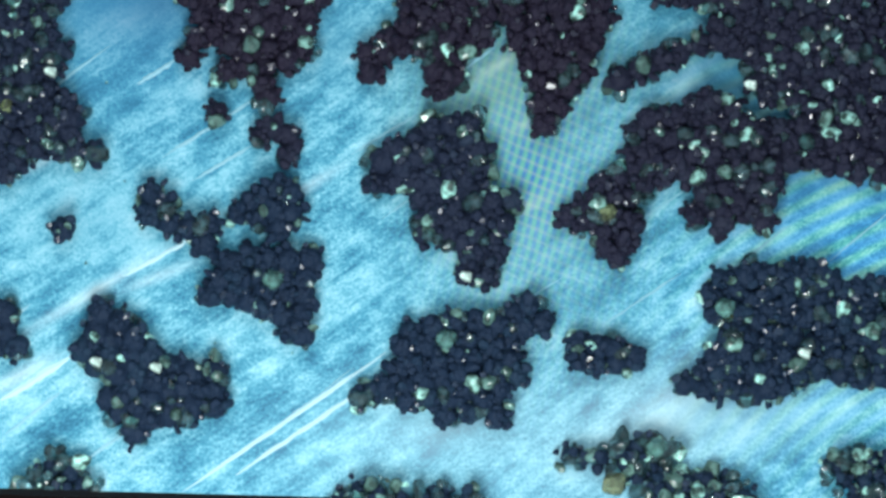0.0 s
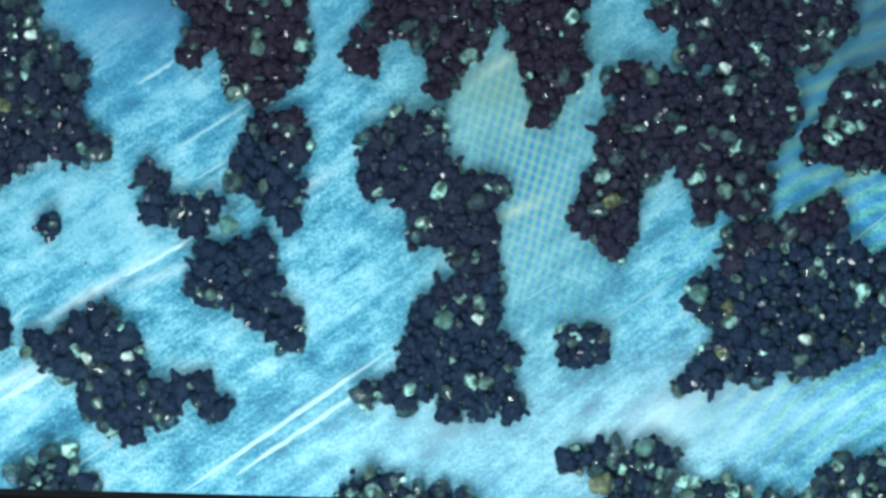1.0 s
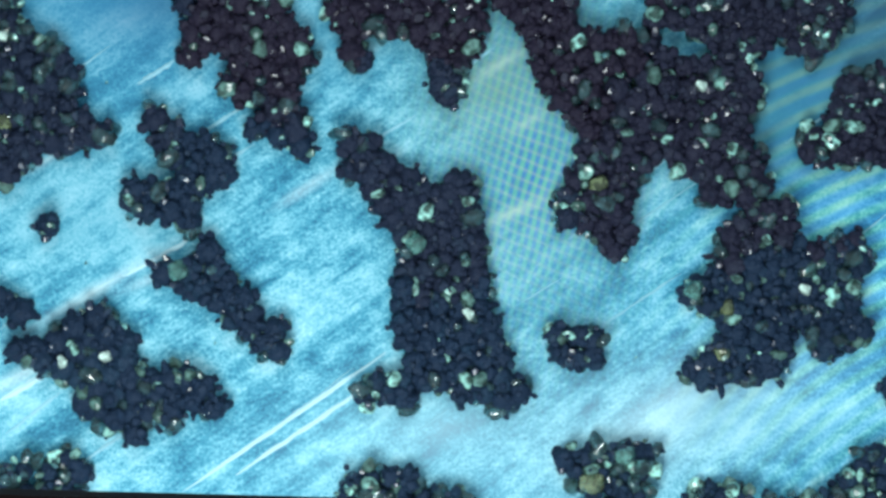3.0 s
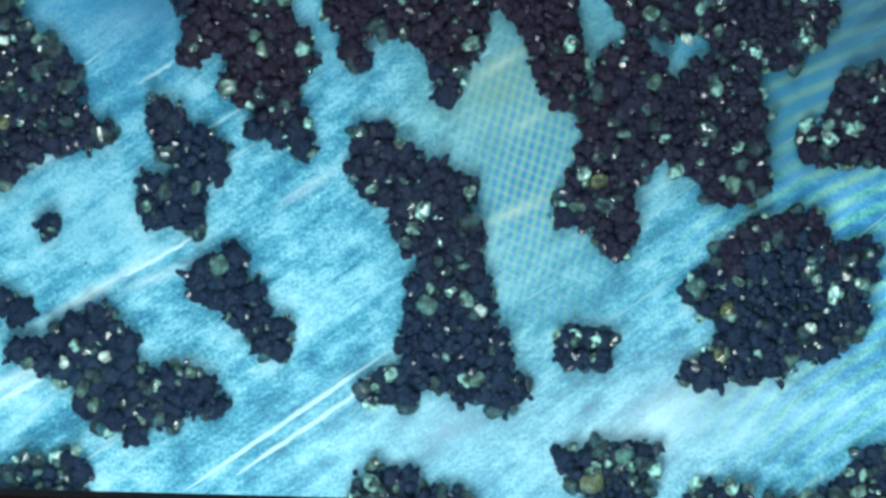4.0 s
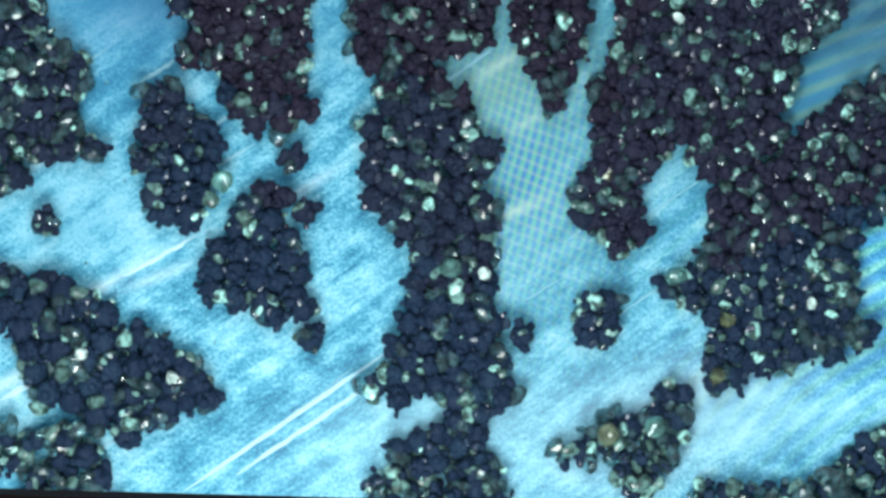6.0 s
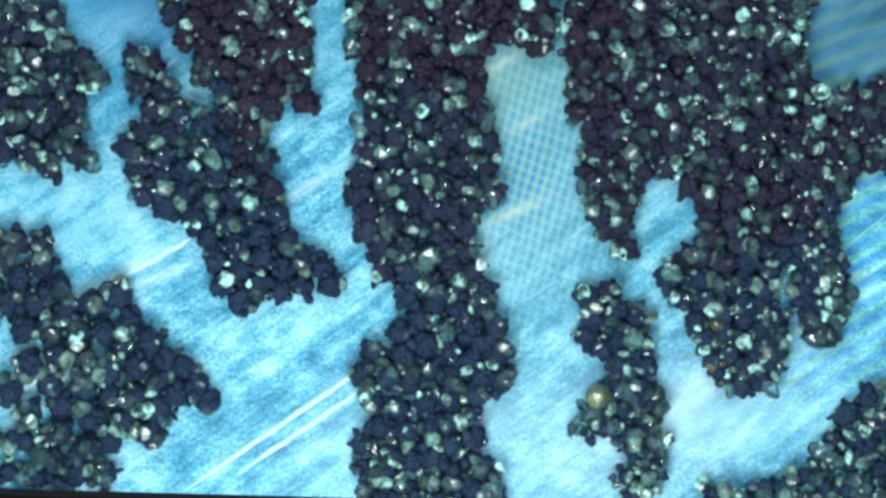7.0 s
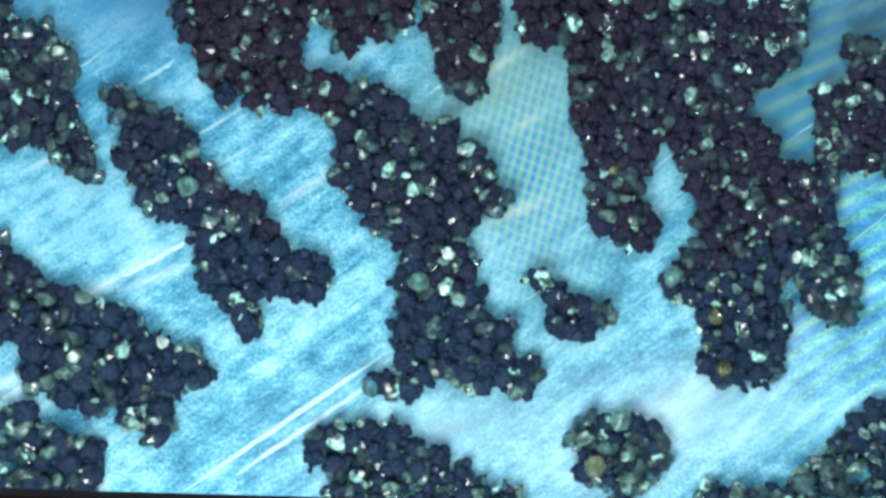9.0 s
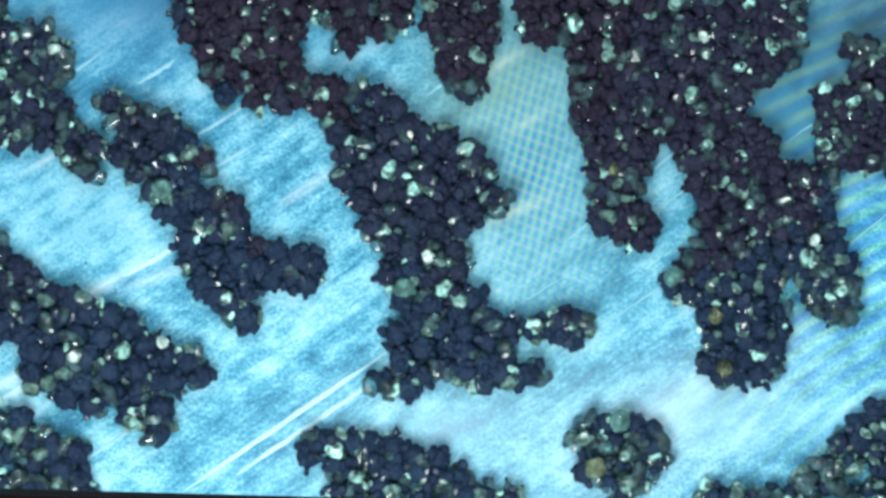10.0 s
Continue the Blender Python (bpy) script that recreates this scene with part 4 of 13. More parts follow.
    move(clump(h, 0.15), [(-2.61, 2.23), (-2.61, 2.23), (-2.63, 2.24), (-2.52, 2.17), (-2.51, 2.17), (-2.51, 2.17), (-2.50, 2.17), (-2.46, 2.12), (-2.46, 2.12), (-2.41, 2.03), (-2.56, 1.86), (-2.41, 1.98), (-2.46, 1.85), (-2.46, 1.85)])
    move(clump(h, 0.16), [(-2.42, 2.28), (-2.42, 2.28), (-2.42, 2.25), (-2.39, 2.27), (-2.39, 2.28), (-2.39, 2.28), (-2.40, 2.29), (-2.39, 2.30), (-2.39, 2.30), (-2.39, 2.29), (-2.50, 2.06), (-2.58, 2.09), (-2.53, 2.08), (-2.53, 2.08)])
    move(clump(h, 0.15), [(-1.36, 2.85), (-1.36, 2.85), (-1.54, 2.88), (-1.11, 2.87), (-1.11, 2.87), (-1.11, 2.87), (-1.11, 2.87), (-0.90, 2.89), (-0.93, 2.84), (-0.90, 2.84), (-0.90, 2.85), (-0.92, 2.85), (-1.25, 2.85), (-1.25, 2.85)])
    move(clump(h, 0.16), [(-2.56, 2.49), (-2.56, 2.49), (-2.55, 2.46), (-2.65, 2.26), (-2.65, 2.26), (-2.65, 2.26), (-2.64, 2.26), (-2.60, 2.23), (-2.60, 2.23), (-2.57, 2.21), (-2.72, 2.22), (-2.70, 2.29), (-2.67, 2.29), (-2.67, 2.29)])
    move(clump(h, 0.16), [(-2.09, 1.92), (-2.09, 1.92), (-2.02, 1.85), (-2.02, 1.82), (-2.02, 1.82), (-2.02, 1.82), (-2.02, 1.82), (-2.02, 1.82), (-2.02, 1.82), (-2.05, 1.78), (-2.07, 1.76), (-2.08, 1.77), (-2.07, 1.78), (-2.07, 1.78)])
    move(clump(h, 0.16), [(-1.52, 2.67), (-1.52, 2.67), (-1.55, 2.53), (-1.66, 2.37), (-1.66, 2.37), (-1.66, 2.37), (-1.66, 2.37), (-1.67, 2.18), (-1.67, 2.18), (-1.67, 2.18), (-1.66, 2.19), (-1.66, 2.19), (-1.61, 2.10), (-1.61, 2.08)])
    h = heap("tiny clump of black iron sand grains", -2.39, 1.45, 0.20, 0.8)
    move(clump(h, 0.15), [(-2.39, 1.45), (-2.39, 1.45), (-2.18, 1.71), (-2.26, 1.74), (-2.26, 1.74), (-2.26, 1.74), (-2.26, 1.74), (-2.36, 1.62), (-2.14, 1.60), (-2.14, 1.52), (-2.27, 1.38), (-2.40, 1.18), (-2.69, 0.96), (-2.70, 0.95)])
    h = heap("small dark clump of iron sand below a wide heap", -1.75, 1.17, 0.18, 0.7)
    move(clump(h, 0.16), [(-1.65, 1.21), (-1.65, 1.21), (-1.55, 1.19), (-1.60, 1.43), (-1.60, 1.43), (-1.60, 1.43), (-1.60, 1.43), (-1.72, 1.26), (-1.54, 1.20), (-1.67, 0.53), (-1.82, 0.64), (-1.82, 0.61), (-1.87, 0.21), (-1.98, 0.03)])
    move(clump(h, 0.16), [(-1.93, 1.18), (-1.93, 1.18), (-1.96, 1.28), (-1.93, 1.61), (-1.93, 1.61), (-1.93, 1.61), (-1.93, 1.61), (-2.02, 1.44), (-1.98, 1.37), (-1.96, 1.41), (-2.13, 1.03), (-2.18, 0.90), (-2.39, 0.61), (-2.40, 0.50)])
    move(clump(h, 0.16), [(-1.82, 1.28), (-1.82, 1.28), (-1.77, 1.30), (-1.77, 1.45), (-1.77, 1.45), (-1.77, 1.45), (-1.77, 1.45), (-1.78, 1.46), (-1.79, 1.46), (-1.76, 1.50), (-1.82, 1.50), (-1.73, 1.57), (-1.72, 1.57), (-1.73, 1.57)])
    move(clump(h, 0.15), [(-1.62, 1.01), (-1.62, 1.01), (-1.72, 1.13), (-1.89, 1.37), (-1.89, 1.37), (-1.89, 1.37), (-1.89, 1.37), (-1.91, 1.29), (-1.78, 1.26), (-1.88, 0.56), (-2.10, 0.76), (-2.11, 0.69), (-2.20, 0.48), (-2.23, 0.46)])
    h = heap("branching string of black iron sand clumps", -2.26, 0.39, 0.34)
    move(clump(h, 0.16), [(-1.77, 0.64), (-1.78, 0.69), (-1.83, 1.02), (-1.98, 1.26), (-1.98, 1.26), (-1.98, 1.26), (-1.98, 1.26), (-2.48, 1.02), (-2.63, 1.18), (-2.56, 1.24), (-2.52, 1.36), (-2.60, 1.21), (-2.75, 1.16), (-2.76, 1.16)])
    move(clump(h, 0.18), [(-2.68, 0.23), (-2.65, 0.25), (-2.47, 0.45), (-2.64, 0.77), (-2.65, 0.77), (-2.74, 0.79), (-2.75, 0.79), (-2.82, 0.79), (-2.80, 0.79), (-2.78, 0.80), (-2.71, 0.83), (-2.68, 0.84), (-2.81, 0.79), (-2.82, 0.81)])
    move(clump(h, 0.17), [(-2.88, 0.28), (-2.89, 0.34), (-2.68, 0.44), (-2.77, 0.64), (-2.80, 0.68), (-2.84, 0.58), (-2.82, 0.58), (-2.59, 0.60), (-2.59, 0.61), (-2.61, 0.58), (-2.46, 0.53), (-2.44, 0.52), (-2.61, 0.32), (-2.71, 0.28)])
    move(clump(h, 0.15), [(-2.17, 0.38), (-2.19, 0.39), (-2.16, 0.92), (-2.70, 1.12), (-2.65, 1.17), (-2.72, 1.13), (-2.71, 1.20), (-2.79, 1.20), (-2.85, 1.20), (-2.70, 1.02), (-2.63, 1.08), (-2.70, 1.05), (-2.86, 1.00), (-2.87, 1.00)])
    move(clump(h, 0.16), [(-1.90, 0.55), (-1.94, 0.62), (-2.03, 1.07), (-2.50, 1.05), (-2.49, 1.08), (-2.53, 1.11), (-2.53, 1.14), (-2.57, 1.21), (-2.36, 1.62), (-2.27, 1.65), (-2.32, 1.68), (-2.29, 1.64), (-2.29, 1.65), (-2.29, 1.65)])
    move(clump(h, 0.17), [(-3.10, 0.36), (-3.09, 0.37), (-3.07, 0.38), (-3.12, 0.39), (-3.13, 0.42), (-3.07, 0.35), (-3.03, 0.33), (-2.97, 0.38), (-3.03, 0.38), (-2.95, 0.36), (-2.93, 0.44), (-2.90, 0.46), (-2.93, 0.42), (-2.90, 0.40)])
    move(clump(h, 0.16), [(-2.94, 0.46), (-2.95, 0.51), (-2.86, 0.39), (-2.93, 0.56), (-2.98, 0.59), (-3.10, 0.59), (-2.99, 0.56), (-2.82, 0.57), (-2.84, 0.60), (-2.85, 0.58), (-2.74, 0.59), (-2.68, 0.60), (-2.76, 0.52), (-2.75, 0.50)])
    move(clump(h, 0.17), [(-3.08, 0.59), (-3.07, 0.65), (-3.04, 0.55), (-3.16, 0.60), (-3.18, 0.70), (-3.31, 0.59), (-3.11, 0.67), (-3.07, 0.76), (-3.06, 0.75), (-3.03, 0.76), (-2.98, 0.75), (-2.92, 0.73), (-2.97, 0.66), (-2.91, 0.64)])
    move(clump(h, 0.19), [(-2.53, 0.06), (-2.55, 0.06), (-2.65, 0.27), (-2.89, 0.37), (-2.87, 0.40), (-2.89, 0.41), (-2.85, 0.40), (-2.63, 0.36), (-2.78, 0.44), (-2.69, 0.37), (-2.63, 0.32), (-2.60, 0.34), (-2.50, 0.11), (-2.68, 0.08)])
    move(clump(h, 0.16), [(-1.62, 0.59), (-1.63, 0.60), (-1.64, 0.90), (-1.74, 1.20), (-1.74, 1.20), (-1.74, 1.20), (-1.74, 1.20), (-1.93, 0.67), (-2.21, 0.62), (-1.82, 0.31), (-1.74, 0.36), (-1.73, 0.35), (-1.74, 0.01), (-1.75, -0.03)])
    move(clump(h, 0.17), [(-1.73, 0.22), (-1.73, 0.25), (-1.78, 0.51), (-2.32, 0.79), (-2.33, 0.79), (-2.54, 0.78), (-2.56, 0.81), (-2.52, 0.79), (-2.54, 0.86), (-2.54, 0.82), (-2.41, 0.81), (-2.41, 0.75), (-2.56, 0.53), (-2.58, 0.51)])
    move(clump(h, 0.16), [(-1.95, 0.32), (-1.95, 0.35), (-1.94, 0.61), (-2.53, 0.63), (-2.53, 0.65), (-2.65, 0.65), (-2.64, 0.64), (-2.38, 0.46), (-2.61, 0.32), (-2.33, -0.02), (-2.48, 0.11), (-2.47, 0.10), (-2.49, -0.09), (-2.67, -0.13)])
    move(clump(h, 0.17), [(-2.47, 0.26), (-2.46, 0.30), (-2.12, 0.71), (-2.72, 0.93), (-2.74, 0.95), (-2.86, 0.95), (-2.84, 1.01), (-2.93, 0.99), (-2.95, 0.97), (-2.94, 0.98), (-2.95, 1.00), (-2.93, 0.96), (-3.01, 0.88), (-3.02, 0.86)])
    move(clump(h, 0.17), [(-1.60, 0.37), (-1.64, 0.38), (-1.62, 0.62), (-1.51, 1.09), (-1.51, 1.09), (-1.51, 1.09), (-1.51, 1.09), (-1.91, 0.43), (-2.22, 0.36), (-1.90, 0.10), (-2.00, 0.41), (-2.01, 0.40), (-2.12, 0.23), (-2.17, 0.13)])
    move(clump(h, 0.16), [(-2.04, 0.50), (-2.08, 0.55), (-1.95, 0.86), (-2.48, 0.84), (-2.50, 0.89), (-2.65, 0.95), (-2.64, 0.98), (-2.68, 0.98), (-2.69, 1.00), (-2.46, 1.05), (-2.35, 1.10), (-2.45, 0.97), (-2.66, 0.72), (-2.69, 0.69)])
    move(clump(h, 0.17), [(-1.77, 0.42), (-1.80, 0.46), (-1.77, 0.77), (-2.33, 1.00), (-2.29, 1.00), (-2.48, 0.98), (-2.42, 1.02), (-2.29, 0.68), (-2.38, 0.70), (-2.02, 0.41), (-2.20, 0.56), (-2.22, 0.53), (-2.40, 0.41), (-2.47, 0.32)])
    h = heap("ragged heap of black sand with bright quartz", -1.84, -0.42, 0.25)
    move(clump(h, 0.16), [(-2.22, -0.49), (-2.26, -0.48), (-2.38, -0.30), (-2.73, -0.37), (-2.73, -0.39), (-2.73, -0.39), (-2.56, -0.46), (-2.50, -0.42), (-2.64, -0.37), (-3.21, -0.95), (-3.31, -0.77), (-3.32, -0.77), (-3.30, -0.81), (-3.30, -0.81)])
    move(clump(h, 0.18), [(-2.05, -0.55), (-2.07, -0.58), (-2.30, -0.48), (-2.42, -0.59), (-2.39, -0.55), (-2.39, -0.55), (-2.40, -0.52), (-2.21, -0.50), (-2.48, -0.45), (-3.06, -1.03), (-3.10, -0.98), (-3.17, -1.01), (-3.15, -1.02), (-3.15, -1.02)])
    move(clump(h, 0.16), [(-2.05, -0.08), (-2.06, -0.09), (-2.28, -0.13), (-2.65, -0.23), (-2.67, -0.21), (-2.67, -0.21), (-2.50, -0.22), (-2.46, 0.03), (-2.55, 0.05), (-2.42, -0.24), (-2.39, -0.12), (-2.38, -0.15), (-2.45, -0.29), (-2.53, -0.35)])
    move(clump(h, 0.18), [(-1.87, -0.62), (-1.88, -0.64), (-2.11, -0.59), (-2.22, -0.73), (-2.22, -0.73), (-2.22, -0.73), (-2.15, -0.70), (-2.01, -0.43), (-2.26, -0.52), (-1.99, -0.38), (-1.91, -0.10), (-1.91, -0.11), (-1.96, -0.19), (-1.97, -0.19)])
    move(clump(h, 0.18), [(-1.63, -0.12), (-1.65, -0.13), (-1.92, 0.03), (-2.47, -0.05), (-2.48, -0.02), (-2.48, -0.02), (-2.21, -0.09), (-1.90, 0.11), (-2.00, -0.01), (-1.64, -0.09), (-1.49, -0.10), (-1.49, -0.10), (-1.50, -0.14), (-1.50, -0.08)])
    move(clump(h, 0.17), [(-2.25, -0.14), (-2.26, -0.13), (-2.46, -0.03), (-2.66, 0.47), (-2.66, 0.49), (-2.68, 0.47), (-2.64, 0.48), (-2.35, 0.24), (-2.40, 0.22), (-2.12, -0.02), (-2.17, 0.04), (-2.18, 0.06), (-2.24, 0.00), (-2.41, -0.07)])
    move(clump(h, 0.18), [(-2.13, -0.31), (-2.14, -0.31), (-2.18, -0.32), (-2.54, -0.44), (-2.54, -0.43), (-2.54, -0.43), (-2.38, -0.36), (-2.28, -0.22), (-2.34, -0.29), (-2.21, -0.47), (-2.13, -0.55), (-2.10, -0.65), (-2.07, -0.78), (-2.08, -0.71)])
    move(clump(h, 0.17), [(-1.93, -0.27), (-1.93, -0.27), (-2.03, -0.22), (-2.42, -0.23), (-2.40, -0.21), (-2.40, -0.21), (-2.35, -0.17), (-2.18, 0.03), (-2.31, -0.03), (-2.20, -0.25), (-2.15, -0.22), (-2.14, -0.22), (-2.20, -0.23), (-2.27, -0.28)])
    move(clump(h, 0.17), [(-1.50, -0.67), (-1.52, -0.67), (-1.62, -0.75), (-1.77, -0.82), (-1.78, -0.85), (-1.78, -0.85), (-1.74, -0.84), (-1.64, -0.63), (-1.64, -0.64), (-1.55, -0.69), (-1.20, -0.38), (-1.16, -0.41), (-1.36, -0.44), (-1.44, -0.36)])
    move(clump(h, 0.16), [(-1.41, -0.10), (-1.51, -0.07), (-1.64, 0.34), (-2.16, 0.78), (-2.15, 0.81), (-2.43, 0.86), (-2.41, 0.85), (-2.14, 0.49), (-2.42, 0.46), (-2.15, 0.22), (-2.27, 0.29), (-2.28, 0.30), (-2.35, 0.23), (-2.40, 0.15)])
    move(clump(h, 0.18), [(-1.89, -0.43), (-1.92, -0.44), (-2.01, -0.42), (-2.24, -0.52), (-2.23, -0.51), (-2.23, -0.51), (-2.23, -0.52), (-2.03, -0.19), (-2.14, -0.19), (-1.90, -0.15), (-1.93, 0.15), (-1.92, 0.15), (-2.00, 0.02), (-2.17, -0.09)])
    move(clump(h, 0.16), [(-1.84, -0.10), (-1.84, -0.10), (-2.10, -0.02), (-2.68, 0.30), (-2.66, 0.31), (-2.68, 0.31), (-2.64, 0.31), (-2.07, 0.25), (-2.15, 0.15), (-1.63, 0.12), (-1.65, 0.09), (-1.65, 0.09), (-1.69, -0.20), (-1.69, -0.18)])
    move(clump(h, 0.18), [(-1.70, -0.69), (-1.71, -0.70), (-1.94, -0.74), (-2.54, -1.46), (-2.54, -1.46), (-2.54, -1.46), (-2.54, -1.46), (-2.57, -1.43), (-2.60, -1.44), (-2.58, -1.42), (-2.60, -1.43), (-2.85, -1.56), (-2.84, -1.39), (-2.84, -1.39)])
    move(clump(h, 0.16), [(-1.62, -0.86), (-1.63, -0.86), (-1.76, -0.86), (-1.90, -1.00), (-1.90, -0.99), (-1.90, -0.99), (-1.89, -0.99), (-1.68, -0.81), (-1.79, -0.75), (-1.78, -0.77), (-1.72, -0.44), (-1.75, -0.40), (-2.02, -0.45), (-2.07, -0.43)])
    move(clump(h, 0.17), [(-1.69, -0.51), (-1.71, -0.51), (-1.88, -0.58), (-2.03, -0.87), (-2.03, -0.87), (-2.03, -0.87), (-1.99, -0.83), (-1.91, -0.64), (-2.01, -0.62), (-1.91, -0.60), (-1.96, -0.36), (-1.97, -0.43), (-2.14, -0.64), (-2.23, -0.60)])
    move(clump(h, 0.16), [(-1.48, -0.48), (-1.51, -0.49), (-1.72, -0.62), (-2.00, -0.69), (-2.01, -0.69), (-2.01, -0.69), (-1.93, -0.66), (-1.76, -0.42), (-1.83, -0.47), (-1.59, -0.51), (-1.49, -0.37), (-1.47, -0.41), (-1.55, -0.42), (-1.60, -0.33)])
    move(clump(h, 0.17), [(-1.49, -0.91), (-1.52, -0.93), (-1.59, -0.97), (-1.74, -1.07), (-1.75, -1.08), (-1.75, -1.08), (-1.74, -1.07), (-1.51, -0.89), (-1.60, -0.89), (-1.52, -0.87), (-0.86, -1.34), (-1.13, -1.48), (-1.28, -2.03), (-1.34, -2.05)])
    move(clump(h, 0.16), [(-1.69, -0.31), (-1.72, -0.31), (-1.87, -0.15), (-2.28, -0.35), (-2.28, -0.34), (-2.28, -0.34), (-2.19, -0.31), (-1.80, -0.04), (-1.91, -0.23), (-1.58, -0.28), (-1.28, -0.20), (-1.30, -0.23), (-1.29, -0.25), (-1.36, -0.16)])
    move(clump(h, 0.17), [(-1.45, -0.31), (-1.54, -0.31), (-1.82, -0.39), (-2.08, -0.50), (-2.10, -0.53), (-2.10, -0.53), (-2.02, -0.47), (-1.78, -0.21), (-2.07, -0.42), (-1.77, -0.38), (-1.70, -0.20), (-1.69, -0.20), (-1.78, -0.37), (-1.82, -0.31)])
    move(clump(h, 0.17), [(-2.35, -0.32), (-2.41, -0.29), (-2.54, -0.22), (-2.97, -0.33), (-2.95, -0.25), (-2.95, -0.25), (-2.59, -0.33), (-2.52, -0.22), (-2.55, -0.18), (-2.46, -0.46), (-2.32, -0.37), (-2.28, -0.46), (-2.29, -0.48), (-2.39, -0.50)])
    move(clump(h, 0.18), [(-2.46, -0.49), (-2.49, -0.47), (-2.60, -0.40), (-3.35, -0.98), (-3.35, -0.98), (-3.35, -0.98), (-3.35, -0.98), (-3.33, -1.13), (-3.33, -1.07), (-3.60, -1.00), (-3.59, -0.88), (-3.60, -0.87), (-3.62, -0.92), (-3.62, -0.92)])
    h = heap("spiky heap of black sand with a white crystal", -3.13, -1.36, 0.54)
    move(clump(h, 0.18), [(-2.89, -1.51), (-2.87, -1.58), (-3.27, -1.54), (-3.26, -1.55), (-3.26, -1.55), (-3.26, -1.55), (-3.26, -1.55), (-3.25, -1.55), (-3.25, -1.55), (-3.25, -1.54), (-3.52, -1.55), (-3.70, -1.79), (-3.73, -1.64), (-3.73, -1.64)])
    move(clump(h, 0.18), [(-3.24, -1.68), (-3.19, -1.74), (-3.46, -1.79), (-3.47, -1.80), (-3.47, -1.80), (-3.47, -1.80), (-3.47, -1.80), (-3.46, -1.79), (-3.46, -1.80), (-3.76, -2.14), (-3.84, -2.35), (-3.74, -2.41), (-3.83, -2.55), (-3.79, -2.62)])
    move(clump(h, 0.18), [(-3.50, -0.96), (-3.53, -1.08), (-3.72, -0.95), (-3.72, -0.95), (-3.72, -0.95), (-3.72, -0.95), (-3.72, -0.95), (-3.78, -0.94), (-3.82, -0.94), (-3.85, -0.89), (-3.85, -0.87), (-3.85, -0.88), (-3.88, -0.90), (-3.88, -0.90)])
    move(clump(h, 0.20), [(-2.66, -1.67), (-2.63, -1.68), (-2.93, -1.67), (-2.89, -1.73), (-2.89, -1.73), (-2.89, -1.73), (-2.89, -1.73), (-2.92, -1.68), (-2.93, -1.66), (-2.92, -1.68), (-3.02, -1.69), (-3.04, -1.74), (-3.00, -1.71), (-3.00, -1.71)])
    move(clump(h, 0.19), [(-3.79, -1.07), (-3.85, -1.11), (-3.98, -1.23), (-4.01, -1.25), (-4.01, -1.25), (-4.01, -1.25), (-4.01, -1.25), (-4.07, -1.37), (-4.09, -1.39), (-4.15, -1.48), (-4.38, -1.73), (-4.48, -1.75), (-4.44, -1.74), (-4.49, -1.81)])
    move(clump(h, 0.20), [(-3.45, -1.31), (-3.38, -1.51), (-3.66, -1.45), (-3.66, -1.46), (-3.66, -1.46), (-3.66, -1.46), (-3.66, -1.46), (-3.66, -1.69), (-3.67, -1.70), (-3.63, -1.70), (-3.76, -2.10), (-3.78, -2.13), (-3.95, -2.28), (-4.04, -2.34)])
    move(clump(h, 0.18), [(-3.31, -1.13), (-3.29, -1.13), (-3.45, -1.11), (-3.54, -1.09), (-3.54, -1.09), (-3.54, -1.09), (-3.54, -1.09), (-3.53, -1.06), (-3.54, -1.03), (-3.60, -0.74), (-3.43, -0.50), (-3.44, -0.58), (-3.51, -0.71), (-3.51, -0.71)])
    move(clump(h, 0.18), [(-3.11, -1.79), (-2.97, -1.76), (-3.30, -1.95), (-3.26, -1.96), (-3.26, -1.96), (-3.26, -1.96), (-3.26, -1.96), (-3.29, -1.97), (-3.29, -1.98), (-3.30, -1.97), (-3.53, -2.02), (-3.47, -2.10), (-3.73, -2.14), (-3.90, -2.15)])
    move(clump(h, 0.19), [(-3.53, -1.12), (-3.45, -1.30), (-3.64, -1.13), (-3.71, -1.21), (-3.71, -1.21), (-3.71, -1.21), (-3.71, -1.21), (-3.72, -1.20), (-3.73, -1.18), (-3.77, -1.17), (-3.79, -1.18), (-3.77, -1.16), (-3.77, -1.14), (-3.77, -1.14)])
    move(clump(h, 0.20), [(-3.05, -1.38), (-3.06, -1.40), (-3.32, -1.21), (-3.31, -1.36), (-3.31, -1.36), (-3.31, -1.36), (-3.31, -1.36), (-3.26, -1.34), (-3.26, -1.33), (-3.25, -1.26), (-3.24, -1.25), (-3.25, -1.27), (-3.24, -1.27), (-3.24, -1.27)])
    move(clump(h, 0.18), [(-3.07, -1.60), (-3.05, -1.60), (-3.30, -1.73), (-3.30, -1.73), (-3.30, -1.73), (-3.30, -1.73), (-3.30, -1.73), (-3.30, -1.73), (-3.31, -1.73), (-3.36, -1.75), (-3.36, -1.81), (-3.39, -1.82), (-3.31, -1.73), (-3.31, -1.73)])
    move(clump(h, 0.19), [(-3.62, -0.68), (-3.65, -0.71), (-3.85, -0.83), (-3.90, -0.83), (-3.90, -0.83), (-3.90, -0.83), (-3.90, -0.83), (-4.03, -0.64), (-4.04, -0.67), (-4.00, -0.42), (-4.07, -0.40), (-3.90, -0.37), (-3.93, -0.53), (-3.93, -0.53)])
